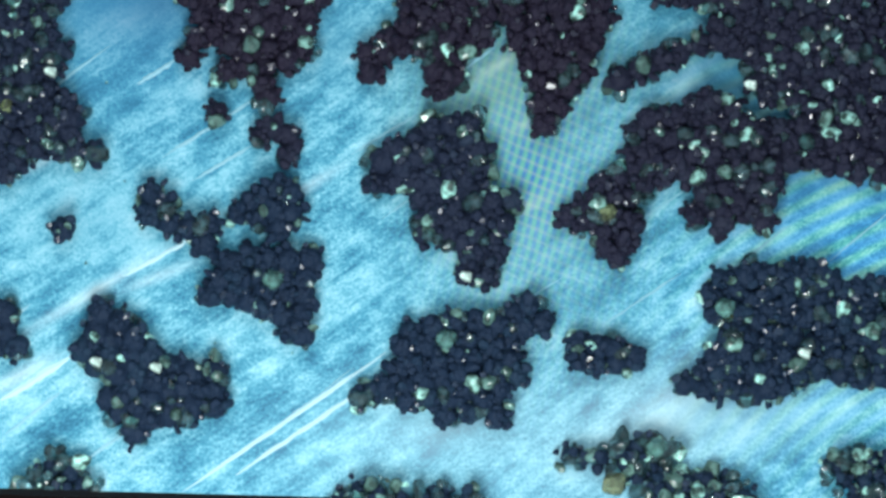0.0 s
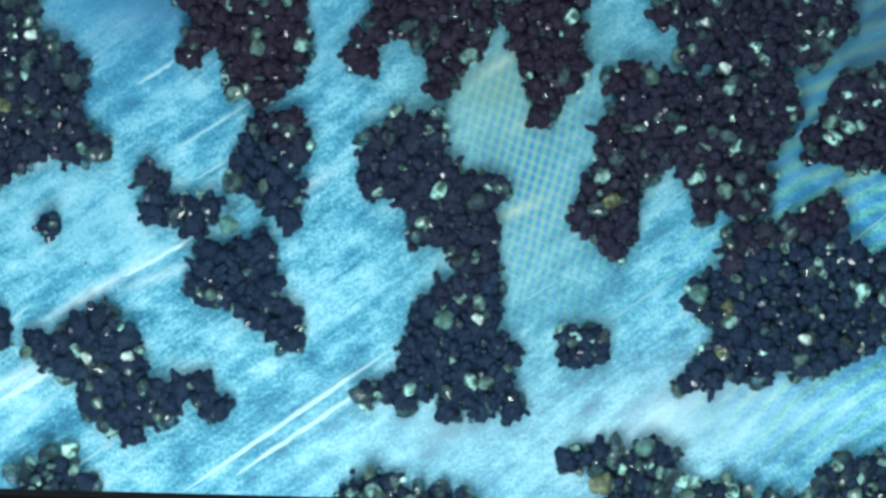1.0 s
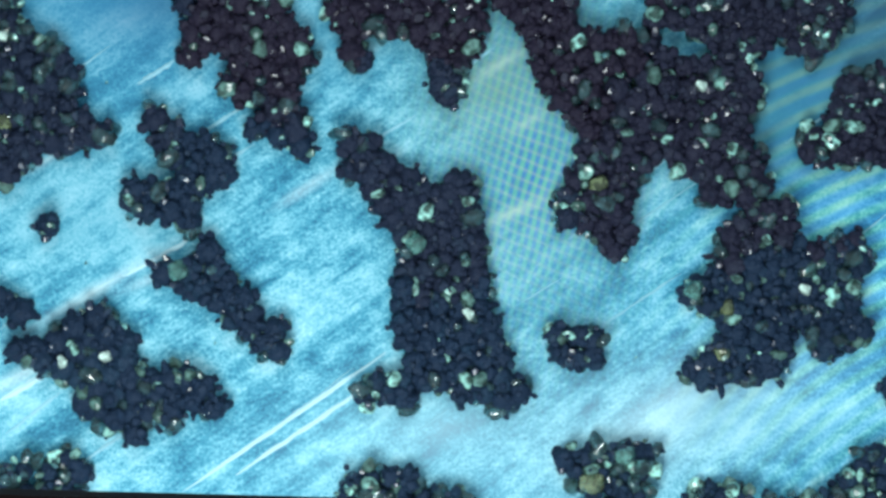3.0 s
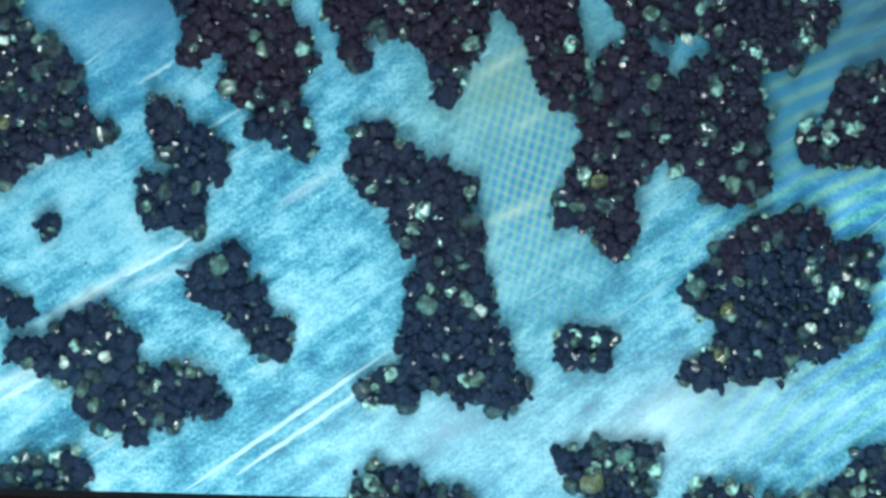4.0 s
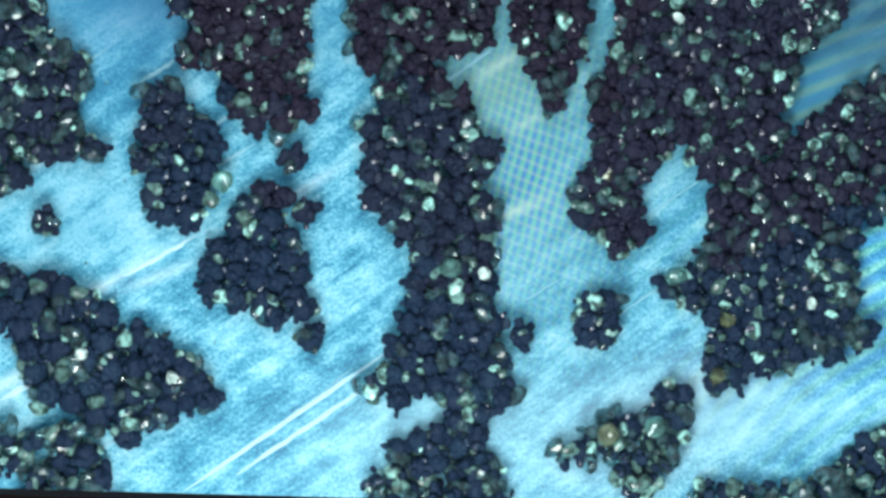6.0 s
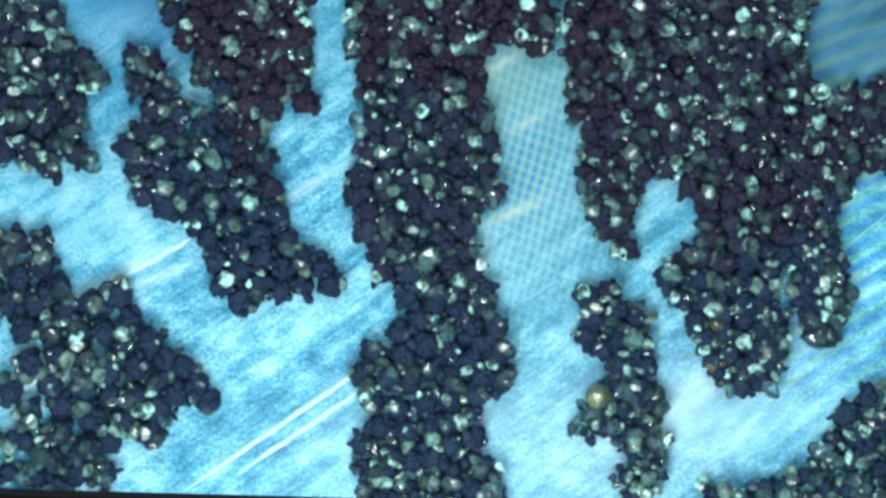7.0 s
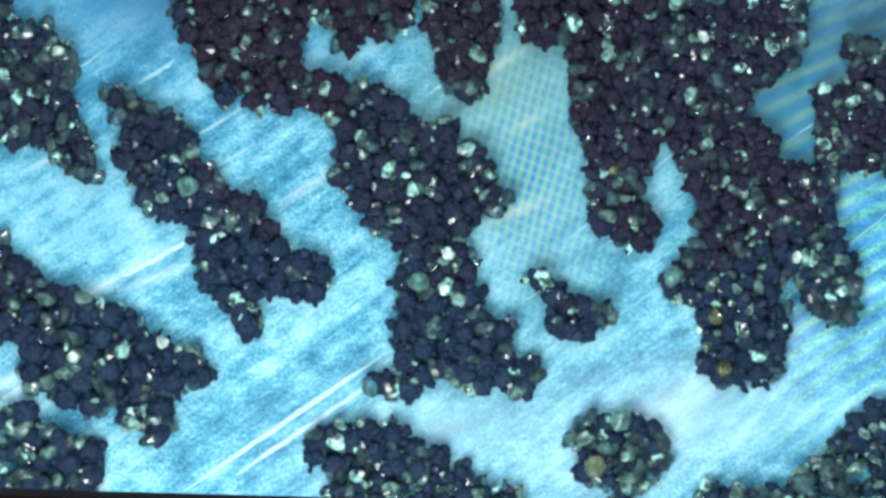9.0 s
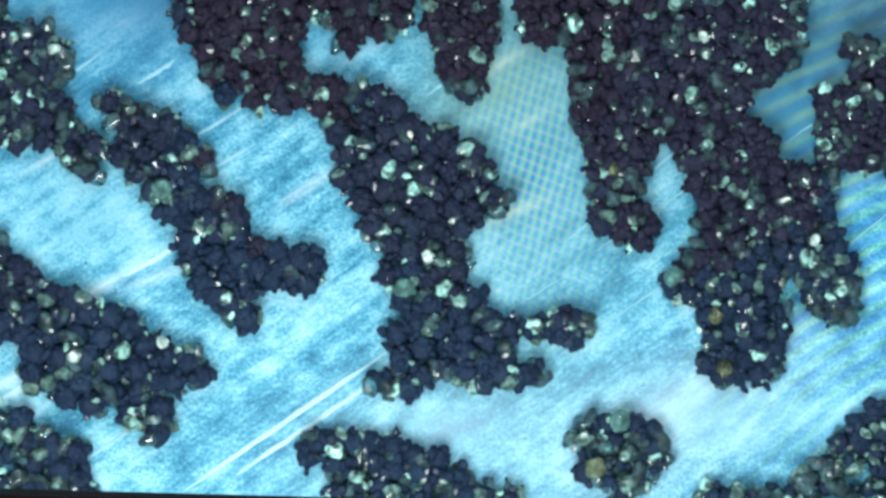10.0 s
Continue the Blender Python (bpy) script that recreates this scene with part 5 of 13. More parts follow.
    move(clump(h, 0.19), [(-2.74, -1.47), (-2.75, -1.46), (-3.05, -1.51), (-3.05, -1.55), (-3.05, -1.55), (-3.05, -1.55), (-3.05, -1.55), (-3.06, -1.46), (-3.05, -1.43), (-3.06, -1.42), (-3.25, -1.56), (-3.53, -1.55), (-3.51, -1.54), (-3.51, -1.54)])
    move(clump(h, 0.19), [(-3.67, -0.88), (-3.71, -0.94), (-3.85, -1.08), (-3.88, -1.07), (-3.88, -1.07), (-3.88, -1.07), (-3.88, -1.07), (-3.98, -1.10), (-4.02, -1.11), (-4.06, -1.07), (-4.07, -1.12), (-4.08, -1.17), (-4.05, -1.16), (-4.05, -1.16)])
    move(clump(h, 0.18), [(-3.53, -1.58), (-3.57, -1.61), (-3.75, -1.60), (-3.80, -1.62), (-3.80, -1.62), (-3.80, -1.62), (-3.80, -1.62), (-3.89, -1.56), (-3.89, -1.56), (-3.91, -1.58), (-4.03, -1.66), (-4.08, -1.67), (-3.99, -1.56), (-3.99, -1.56)])
    move(clump(h, 0.19), [(-3.31, -1.49), (-3.21, -1.52), (-3.47, -1.55), (-3.47, -1.55), (-3.47, -1.55), (-3.47, -1.55), (-3.47, -1.55), (-3.47, -1.55), (-3.48, -1.54), (-3.49, -1.53), (-3.73, -1.79), (-3.94, -1.91), (-4.05, -2.07), (-4.13, -2.11)])
    move(clump(h, 0.19), [(-3.09, -1.13), (-3.05, -1.18), (-3.35, -0.95), (-3.36, -1.18), (-3.36, -1.18), (-3.36, -1.18), (-3.36, -1.18), (-3.50, -1.32), (-3.49, -1.29), (-3.50, -1.27), (-3.52, -1.27), (-3.53, -1.28), (-3.53, -1.29), (-3.53, -1.29)])
    move(clump(h, 0.18), [(-3.66, -1.23), (-3.67, -1.23), (-3.80, -1.30), (-3.84, -1.36), (-3.84, -1.36), (-3.84, -1.36), (-3.84, -1.36), (-3.87, -1.34), (-3.89, -1.33), (-3.95, -1.32), (-4.16, -1.42), (-4.23, -1.44), (-4.16, -1.40), (-4.16, -1.40)])
    move(clump(h, 0.19), [(-3.22, -1.32), (-3.23, -1.31), (-3.52, -1.32), (-3.52, -1.32), (-3.52, -1.32), (-3.52, -1.32), (-3.52, -1.32), (-3.68, -1.46), (-3.68, -1.46), (-3.71, -1.44), (-3.80, -1.47), (-3.85, -1.46), (-3.83, -1.39), (-3.83, -1.39)])
    move(clump(h, 0.17), [(-2.87, -1.24), (-2.90, -1.33), (-3.26, -1.37), (-3.12, -1.37), (-3.12, -1.37), (-3.12, -1.37), (-3.12, -1.37), (-3.10, -1.16), (-3.12, -1.14), (-3.39, -0.96), (-3.39, -1.02), (-3.42, -1.04), (-3.42, -1.06), (-3.42, -1.06)])
    move(clump(h, 0.18), [(-2.66, -1.31), (-2.65, -1.29), (-2.76, -1.48), (-2.89, -1.40), (-2.89, -1.40), (-2.89, -1.40), (-2.89, -1.40), (-2.91, -1.21), (-2.92, -1.19), (-2.93, -1.17), (-2.94, -1.16), (-2.98, -1.18), (-2.93, -1.12), (-2.93, -1.12)])
    move(clump(h, 0.20), [(-3.27, -0.94), (-3.32, -0.94), (-3.54, -0.90), (-3.54, -0.89), (-3.54, -0.89), (-3.54, -0.89), (-3.54, -0.89), (-3.54, -0.83), (-3.58, -0.83), (-3.78, -0.58), (-3.69, -0.57), (-3.72, -0.57), (-3.74, -0.66), (-3.74, -0.66)])
    move(clump(h, 0.16), [(-2.42, -1.67), (-2.42, -1.67), (-2.39, -1.71), (-2.43, -1.69), (-2.43, -1.69), (-2.43, -1.69), (-2.43, -1.69), (-2.46, -1.63), (-2.47, -1.61), (-2.47, -1.61), (-2.49, -1.60), (-2.56, -1.55), (-2.56, -1.36), (-2.56, -1.36)])
    move(clump(h, 0.17), [(-2.57, -1.49), (-2.57, -1.48), (-2.57, -1.43), (-2.84, -1.55), (-2.84, -1.55), (-2.84, -1.55), (-2.84, -1.55), (-2.84, -1.45), (-2.84, -1.45), (-2.84, -1.44), (-3.04, -1.40), (-3.25, -1.56), (-3.23, -1.53), (-3.23, -1.53)])
    move(clump(h, 0.17), [(-2.42, -1.49), (-2.43, -1.50), (-2.52, -1.58), (-2.66, -1.60), (-2.66, -1.60), (-2.66, -1.60), (-2.66, -1.60), (-2.69, -1.61), (-2.69, -1.61), (-2.69, -1.62), (-2.82, -1.54), (-3.04, -1.42), (-3.05, -1.38), (-3.05, -1.38)])
    move(clump(h, 0.18), [(-2.41, -1.31), (-2.44, -1.30), (-2.50, -0.49), (-2.72, -1.36), (-2.72, -1.36), (-2.72, -1.36), (-2.72, -1.36), (-2.70, -1.28), (-2.74, -1.27), (-2.74, -1.27), (-2.74, -1.26), (-2.78, -1.34), (-2.71, -1.19), (-2.71, -1.19)])
    move(clump(h, 0.17), [(-3.25, -1.95), (-3.25, -1.94), (-3.78, -2.50), (-3.84, -2.37), (-3.84, -2.37), (-3.84, -2.37), (-3.84, -2.37), (-3.90, -2.49), (-3.95, -2.46), (-3.64, -2.43), (-3.58, -2.39), (-3.43, -2.41), (-3.71, -2.37), (-3.84, -2.44)])
    move(clump(h, 0.19), [(-2.88, -1.73), (-2.77, -1.78), (-3.11, -1.72), (-3.11, -1.74), (-3.11, -1.74), (-3.11, -1.74), (-3.11, -1.74), (-3.09, -1.76), (-3.10, -1.73), (-3.09, -1.74), (-3.11, -1.95), (-3.13, -1.96), (-3.02, -1.94), (-3.02, -1.94)])
    move(clump(h, 0.18), [(-3.40, -1.72), (-3.39, -1.74), (-3.62, -1.71), (-3.65, -1.72), (-3.65, -1.72), (-3.65, -1.72), (-3.65, -1.72), (-4.04, -2.22), (-4.10, -2.28), (-3.99, -1.99), (-4.05, -1.93), (-4.23, -1.94), (-4.32, -1.96), (-4.37, -2.01)])
    move(clump(h, 0.18), [(-3.43, -0.79), (-3.48, -0.83), (-3.63, -0.72), (-3.66, -0.72), (-3.66, -0.72), (-3.66, -0.72), (-3.66, -0.72), (-3.76, -0.71), (-3.80, -0.71), (-4.03, -0.66), (-3.99, -0.64), (-4.00, -0.64), (-4.05, -0.70), (-4.05, -0.70)])
    h = heap("small heap of black sand at the rim of view", -4.75, -0.87, 0.52)
    move(clump(h, 0.19), [(-4.75, -1.02), (-4.77, -1.07), (-4.71, -0.94), (-4.47, -1.08), (-4.47, -1.08), (-4.47, -1.08), (-4.47, -1.08), (-4.41, -0.81), (-4.42, -0.84), (-4.46, -0.84), (-4.43, -0.85), (-4.41, -1.18), (-4.33, -1.09), (-4.33, -1.09)])
    move(clump(h, 0.19), [(-4.93, -1.00), (-4.93, -1.06), (-4.91, -0.93), (-4.91, -0.53), (-4.91, -0.53), (-4.91, -0.53), (-4.91, -0.53), (-4.89, -0.60), (-4.86, -0.70), (-4.88, -0.58), (-4.88, -0.53), (-4.88, -0.63), (-4.91, -0.79), (-4.91, -0.79)])
    move(clump(h, 0.18), [(-4.65, -0.88), (-4.71, -0.89), (-4.27, -1.00), (-4.29, -1.07), (-4.29, -1.07), (-4.29, -1.07), (-4.29, -1.07), (-4.29, -1.03), (-4.41, -1.07), (-4.37, -1.05), (-4.38, -1.20), (-4.56, -1.45), (-4.34, -1.30), (-4.34, -1.30)])
    move(clump(h, 0.18), [(-4.86, -0.81), (-4.91, -0.87), (-4.93, -0.72), (-4.69, -0.53), (-4.69, -0.53), (-4.69, -0.53), (-4.69, -0.53), (-4.60, -0.63), (-4.58, -0.68), (-4.62, -0.65), (-4.61, -0.58), (-4.62, -0.69), (-4.67, -0.78), (-4.67, -0.78)])
    move(clump(h, 0.19), [(-4.64, -0.68), (-4.65, -0.71), (-4.03, -0.99), (-4.08, -0.98), (-4.08, -0.98), (-4.08, -0.98), (-4.08, -0.98), (-4.09, -0.87), (-4.14, -0.90), (-4.17, -0.84), (-4.17, -0.86), (-4.16, -0.89), (-4.16, -0.89), (-4.16, -0.89)])
    move(clump(h, 0.19), [(-4.90, -0.66), (-4.89, -0.70), (-4.75, -0.73), (-4.48, -0.65), (-4.48, -0.65), (-4.48, -0.65), (-4.48, -0.65), (-4.31, -0.61), (-4.31, -0.62), (-4.32, -0.61), (-4.31, -0.56), (-4.43, -0.90), (-4.44, -0.89), (-4.44, -0.89)])
    move(clump(h, 0.18), [(-4.52, -1.04), (-4.58, -1.06), (-4.17, -1.15), (-4.21, -1.20), (-4.21, -1.20), (-4.21, -1.20), (-4.21, -1.20), (-4.24, -1.24), (-4.27, -1.24), (-4.26, -1.26), (-4.58, -1.51), (-4.87, -1.45), (-4.90, -1.76), (-4.90, -1.76)])
    h = heap("low heap of dark sand with greenish clear grains", -4.06, -2.64, 0.69)
    move(clump(h, 0.20), [(-4.34, -2.67), (-4.34, -2.67), (-4.42, -2.60), (-4.87, -2.61), (-4.87, -2.61), (-4.87, -2.61), (-4.87, -2.61), (-4.88, -2.53), (-4.88, -2.53), (-4.79, -2.18), (-4.88, -2.32), (-4.87, -2.30), (-4.88, -2.37), (-4.89, -2.37)])
    move(clump(h, 0.20), [(-3.72, -2.85), (-3.72, -2.85), (-3.71, -2.84), (-4.02, -2.82), (-4.02, -2.82), (-4.02, -2.82), (-4.02, -2.82), (-3.87, -2.83), (-3.89, -2.84), (-3.73, -2.77), (-3.85, -2.80), (-3.85, -2.78), (-3.96, -2.79), (-3.97, -2.80)])
    move(clump(h, 0.20), [(-4.42, -2.84), (-4.42, -2.84), (-4.50, -2.81), (-4.87, -2.82), (-4.87, -2.82), (-4.87, -2.82), (-4.87, -2.82), (-4.87, -2.80), (-4.87, -2.80), (-4.25, -2.81), (-4.84, -2.72), (-4.86, -2.72), (-4.87, -2.74), (-4.87, -2.74)])
    move(clump(h, 0.19), [(-3.94, -2.83), (-3.94, -2.83), (-3.93, -2.83), (-4.33, -2.82), (-4.33, -2.82), (-4.33, -2.82), (-4.33, -2.82), (-4.26, -2.82), (-4.28, -2.82), (-3.99, -2.80), (-4.18, -2.77), (-4.18, -2.78), (-4.24, -2.78), (-4.24, -2.79)])
    move(clump(h, 0.19), [(-3.76, -2.68), (-3.76, -2.68), (-3.70, -2.66), (-3.98, -2.57), (-3.98, -2.57), (-3.98, -2.57), (-3.98, -2.57), (-3.69, -2.70), (-3.82, -2.65), (-3.49, -2.73), (-3.62, -2.72), (-3.58, -2.73), (-3.73, -2.78), (-3.72, -2.81)])
    move(clump(h, 0.20), [(-3.95, -2.38), (-3.95, -2.38), (-4.05, -2.27), (-4.17, -2.36), (-4.17, -2.36), (-4.17, -2.36), (-4.17, -2.36), (-4.33, -2.20), (-4.35, -2.23), (-4.28, -2.03), (-4.42, -2.04), (-4.50, -2.11), (-4.56, -2.16), (-4.61, -2.18)])
    move(clump(h, 0.20), [(-4.25, -2.84), (-4.25, -2.84), (-4.30, -2.80), (-4.60, -2.78), (-4.60, -2.78), (-4.60, -2.78), (-4.60, -2.78), (-4.58, -2.79), (-4.58, -2.79), (-4.21, -2.60), (-4.51, -2.75), (-4.52, -2.77), (-4.55, -2.78), (-4.55, -2.79)])
    move(clump(h, 0.20), [(-4.31, -2.50), (-4.31, -2.50), (-4.41, -2.42), (-4.87, -2.41), (-4.87, -2.41), (-4.87, -2.41), (-4.87, -2.41), (-4.87, -2.23), (-4.87, -2.23), (-4.88, -1.97), (-4.86, -1.65), (-4.83, -1.70), (-4.66, -1.82), (-4.69, -1.81)])
    move(clump(h, 0.20), [(-4.14, -2.32), (-4.14, -2.32), (-4.22, -2.35), (-4.43, -2.35), (-4.43, -2.35), (-4.43, -2.35), (-4.43, -2.35), (-4.58, -2.23), (-4.59, -2.22), (-4.57, -2.00), (-4.79, -1.97), (-4.83, -1.98), (-4.86, -2.07), (-4.87, -2.06)])
    move(clump(h, 0.20), [(-3.96, -2.62), (-3.96, -2.62), (-3.96, -2.62), (-4.18, -2.63), (-4.18, -2.63), (-4.18, -2.63), (-4.18, -2.63), (-4.09, -2.66), (-4.09, -2.68), (-3.92, -2.52), (-3.99, -2.55), (-4.01, -2.52), (-4.09, -2.52), (-4.12, -2.55)])
    move(clump(h, 0.20), [(-4.13, -2.54), (-4.13, -2.54), (-4.18, -2.56), (-4.64, -2.47), (-4.64, -2.47), (-4.64, -2.47), (-4.64, -2.47), (-4.64, -2.48), (-4.64, -2.48), (-4.50, -2.25), (-4.60, -2.37), (-4.63, -2.44), (-4.65, -2.48), (-4.65, -2.49)])
    move(clump(h, 0.20), [(-4.11, -2.78), (-4.11, -2.78), (-4.12, -2.80), (-4.40, -2.58), (-4.40, -2.58), (-4.40, -2.58), (-4.40, -2.58), (-4.40, -2.56), (-4.41, -2.56), (-4.29, -2.38), (-4.30, -2.44), (-4.33, -2.46), (-4.38, -2.49), (-4.39, -2.54)])
    move(clump(h, 0.20), [(-3.80, -2.50), (-3.80, -2.50), (-3.96, -2.41), (-3.96, -2.23), (-3.96, -2.23), (-3.96, -2.23), (-3.96, -2.23), (-4.20, -2.42), (-4.23, -2.45), (-4.04, -2.26), (-4.11, -2.20), (-4.11, -2.23), (-4.25, -2.26), (-4.33, -2.28)])
    h = heap("single tiny clump of black sand on bare plate", -4.02, 0.21, 0.25)
    move(clump(h, 0.17), [(-4.02, 0.21), (-4.06, 0.21), (-4.16, 0.25), (-4.18, 0.25), (-4.18, 0.25), (-4.18, 0.25), (-4.16, 0.25), (-4.71, -0.42), (-4.71, -0.53), (-4.50, -0.40), (-4.49, -0.31), (-4.33, -0.63), (-4.36, -0.66), (-4.36, -0.66)])
    h = heap("tall heap of black iron sand with amber flecks", 0.09, 0.59, 0.38, 0.4)
    move(clump(h, 0.15), [(-0.08, 0.18), (-0.08, 0.16), (-0.10, 0.15), (-0.33, -0.20), (-0.37, -0.21), (-0.37, -0.21), (-0.14, -0.13), (-0.12, 0.02), (-0.14, 0.00), (-0.12, 0.23), (-0.31, 0.24), (-0.28, 0.23), (-0.27, 0.24), (-0.31, 0.23)])
    move(clump(h, 0.17), [(0.09, 0.81), (0.03, 0.85), (-0.10, 0.82), (-0.20, 0.58), (-0.20, 0.60), (-0.20, 0.60), (-0.20, 0.68), (-0.08, 1.01), (-0.08, 0.96), (0.04, 1.18), (0.10, 1.25), (0.03, 1.24), (-0.14, 1.18), (-0.18, 1.19)])
    move(clump(h, 0.16), [(0.51, 0.34), (0.51, 0.34), (0.44, 0.30), (0.40, 0.26), (0.32, 0.23), (0.32, 0.23), (0.32, 0.22), (0.35, 0.28), (0.35, 0.17), (0.47, 0.23), (0.31, 0.45), (0.35, 0.42), (0.31, 0.45), (0.32, 0.42)])
    move(clump(h, 0.16), [(0.53, 0.11), (0.51, 0.12), (0.46, -0.03), (0.35, -0.09), (0.35, -0.11), (0.35, -0.11), (0.31, -0.11), (0.29, -0.11), (0.36, -0.05), (0.47, -0.01), (0.23, -0.01), (0.21, -0.00), (0.15, -0.02), (0.12, -0.00)])
    move(clump(h, 0.18), [(-0.28, 0.96), (-0.49, 1.09), (-0.71, 1.14), (-0.97, 1.05), (-0.98, 1.14), (-0.98, 1.14), (-0.83, 1.16), (-0.63, 1.31), (-0.76, 1.34), (-0.48, 1.22), (-0.50, 1.18), (-0.64, 1.21), (-0.77, 1.14), (-0.81, 1.14)])
    move(clump(h, 0.18), [(0.52, 0.52), (0.53, 0.54), (0.49, 0.54), (1.33, 0.33), (1.33, 0.34), (1.33, 0.34), (1.31, 0.35), (1.34, 0.35), (1.32, 0.35), (1.44, 0.35), (1.67, 0.36), (1.64, 0.29), (1.69, 0.27), (1.69, 0.27)])
    move(clump(h, 0.15), [(0.47, -0.28), (0.44, -0.29), (0.30, -0.49), (0.16, -0.47), (0.18, -0.43), (0.18, -0.43), (0.18, -0.44), (0.18, -0.43), (0.17, -0.43), (0.21, -0.43), (0.17, -0.42), (0.10, -0.41), (0.10, -0.41), (0.08, -0.44)])
    move(clump(h, 0.15), [(0.01, 0.94), (-0.15, 0.87), (-0.28, 0.91), (-0.54, 0.71), (-0.53, 0.73), (-0.53, 0.73), (-0.50, 0.80), (-0.29, 0.97), (-0.30, 0.95), (-0.06, 1.02), (-0.04, 1.04), (-0.08, 1.03), (-0.16, 0.97), (-0.16, 0.96)])
    move(clump(h, 0.16), [(0.15, 0.61), (0.14, 0.59), (0.13, 0.44), (0.04, 0.31), (0.01, 0.31), (0.01, 0.31), (0.01, 0.33), (-0.03, 0.62), (-0.03, 0.63), (0.14, 0.90), (0.16, 0.89), (0.07, 0.84), (0.08, 0.83), (0.07, 0.83)])
    move(clump(h, 0.18), [(-0.12, 1.06), (-0.15, 1.09), (-0.32, 1.13), (-0.02, 1.75), (-0.02, 1.75), (-0.02, 1.75), (0.04, 1.64), (-0.11, 1.47), (-0.33, 1.60), (-0.25, 1.55), (-0.16, 1.55), (-0.19, 1.56), (-0.50, 1.49), (-0.52, 1.49)])
    move(clump(h, 0.15), [(0.72, 0.52), (0.69, 0.57), (0.59, 0.67), (1.33, 0.54), (1.33, 0.54), (1.33, 0.54), (1.33, 0.53), (1.33, 0.53), (1.33, 0.53), (1.46, 0.54), (1.59, 0.62), (1.60, 0.61), (1.67, 0.60), (1.67, 0.60)])
    move(clump(h, 0.17), [(0.37, 0.17), (0.35, 0.18), (0.31, 0.14), (0.22, 0.08), (0.18, 0.04), (0.18, 0.04), (0.15, -0.00), (0.18, 0.01), (0.17, -0.00), (0.25, -0.00), (0.23, 0.21), (0.22, 0.21), (0.19, 0.23), (0.19, 0.22)])
    move(clump(h, 0.16), [(-0.03, 0.53), (-0.05, 0.51), (-0.11, 0.49), (-0.27, 0.32), (-0.29, 0.31), (-0.29, 0.31), (-0.29, 0.31), (-0.34, 0.29), (-0.34, 0.29), (-0.26, 0.56), (-0.55, 0.33), (-0.48, 0.35), (-0.48, 0.39), (-0.51, 0.38)])
    move(clump(h, 0.17), [(0.37, 1.05), (0.20, 1.04), (0.06, 0.77), (0.11, 0.57), (0.08, 0.60), (0.08, 0.60), (-0.07, 0.78), (-0.06, 1.27), (-0.32, 1.38), (-0.08, 1.39), (0.09, 1.48), (0.01, 1.48), (0.03, 1.21), (0.00, 1.14)])
    move(clump(h, 0.17), [(0.08, 1.09), (0.02, 1.06), (-0.11, 0.99), (-0.34, 0.69), (-0.34, 0.74), (-0.34, 0.74), (-0.29, 0.84), (-0.23, 1.19), (-0.32, 1.17), (-0.24, 1.19), (-0.20, 1.26), (-0.22, 1.27), (-0.32, 1.27), (-0.35, 1.31)])
    move(clump(h, 0.16), [(0.02, 0.32), (-0.00, 0.32), (-0.03, 0.32), (-0.15, 0.19), (-0.16, 0.19), (-0.16, 0.19), (-0.16, 0.20), (-0.13, 0.41), (-0.12, 0.41), (-0.01, 0.65), (-0.01, 0.65), (-0.03, 0.62), (-0.03, 0.62), (-0.03, 0.62)])
    move(clump(h, 0.17), [(-0.20, 0.18), (-0.20, 0.16), (-0.27, 0.16), (-0.37, -0.00), (-0.37, -0.01), (-0.37, -0.01), (-0.34, 0.08), (-0.33, 0.07), (-0.35, 0.07), (-0.34, 0.24), (-0.66, 0.02), (-0.49, 0.06), (-0.46, 0.17), (-0.56, 0.06)])
    move(clump(h, 0.17), [(0.25, 0.73), (0.19, 0.73), (0.11, 0.58), (0.03, 0.47), (-0.02, 0.49), (-0.02, 0.49), (-0.03, 0.55), (0.10, 0.86), (0.11, 0.86), (0.29, 1.10), (0.27, 1.09), (0.21, 1.03), (0.32, 0.95), (0.32, 0.96)])
    move(clump(h, 0.17), [(0.26, 1.15), (0.17, 1.14), (-0.12, 1.15), (0.05, 1.62), (0.05, 1.62), (0.05, 1.62), (-0.41, 1.00), (-0.33, 1.40), (-0.55, 1.44), (-0.39, 1.39), (-0.39, 1.42), (-0.43, 1.41), (-0.56, 1.27), (-0.59, 1.23)])
    move(clump(h, 0.15), [(-0.28, 1.18), (-0.34, 1.22), (-0.56, 1.22), (-0.76, 1.05), (-0.76, 1.13), (-0.76, 1.13), (-0.62, 1.25), (-0.53, 1.51), (-0.70, 1.61), (-0.54, 1.54), (-0.58, 1.53), (-0.67, 1.52), (-0.79, 1.40), (-0.81, 1.39)])
    move(clump(h, 0.17), [(0.13, 0.43), (0.13, 0.43), (0.18, 0.28), (0.04, 0.11), (0.01, 0.12), (0.01, 0.12), (0.01, 0.12), (0.03, 0.14), (0.03, 0.14), (0.06, 0.14), (-0.03, 0.13), (-0.03, 0.15), (-0.04, 0.16), (-0.05, 0.18)])
    move(clump(h, 0.16), [(-0.11, 1.27), (-0.12, 1.29), (-0.44, 1.32), (-0.85, 1.99), (-0.85, 1.99), (-0.85, 1.99), (-0.85, 1.99), (-0.89, 2.06), (-0.63, 1.83), (-0.54, 1.91), (-0.54, 1.85), (-0.58, 1.80), (-0.92, 1.63), (-0.92, 1.63)])
    move(clump(h, 0.15), [(0.40, 0.66), (0.41, 0.65), (0.47, 0.69), (0.31, 0.61), (0.28, 0.57), (0.28, 0.57), (0.28, 0.66), (0.43, 0.75), (0.32, 0.74), (0.41, 0.85), (0.46, 0.86), (0.30, 0.82), (0.44, 0.77), (0.45, 0.77)])
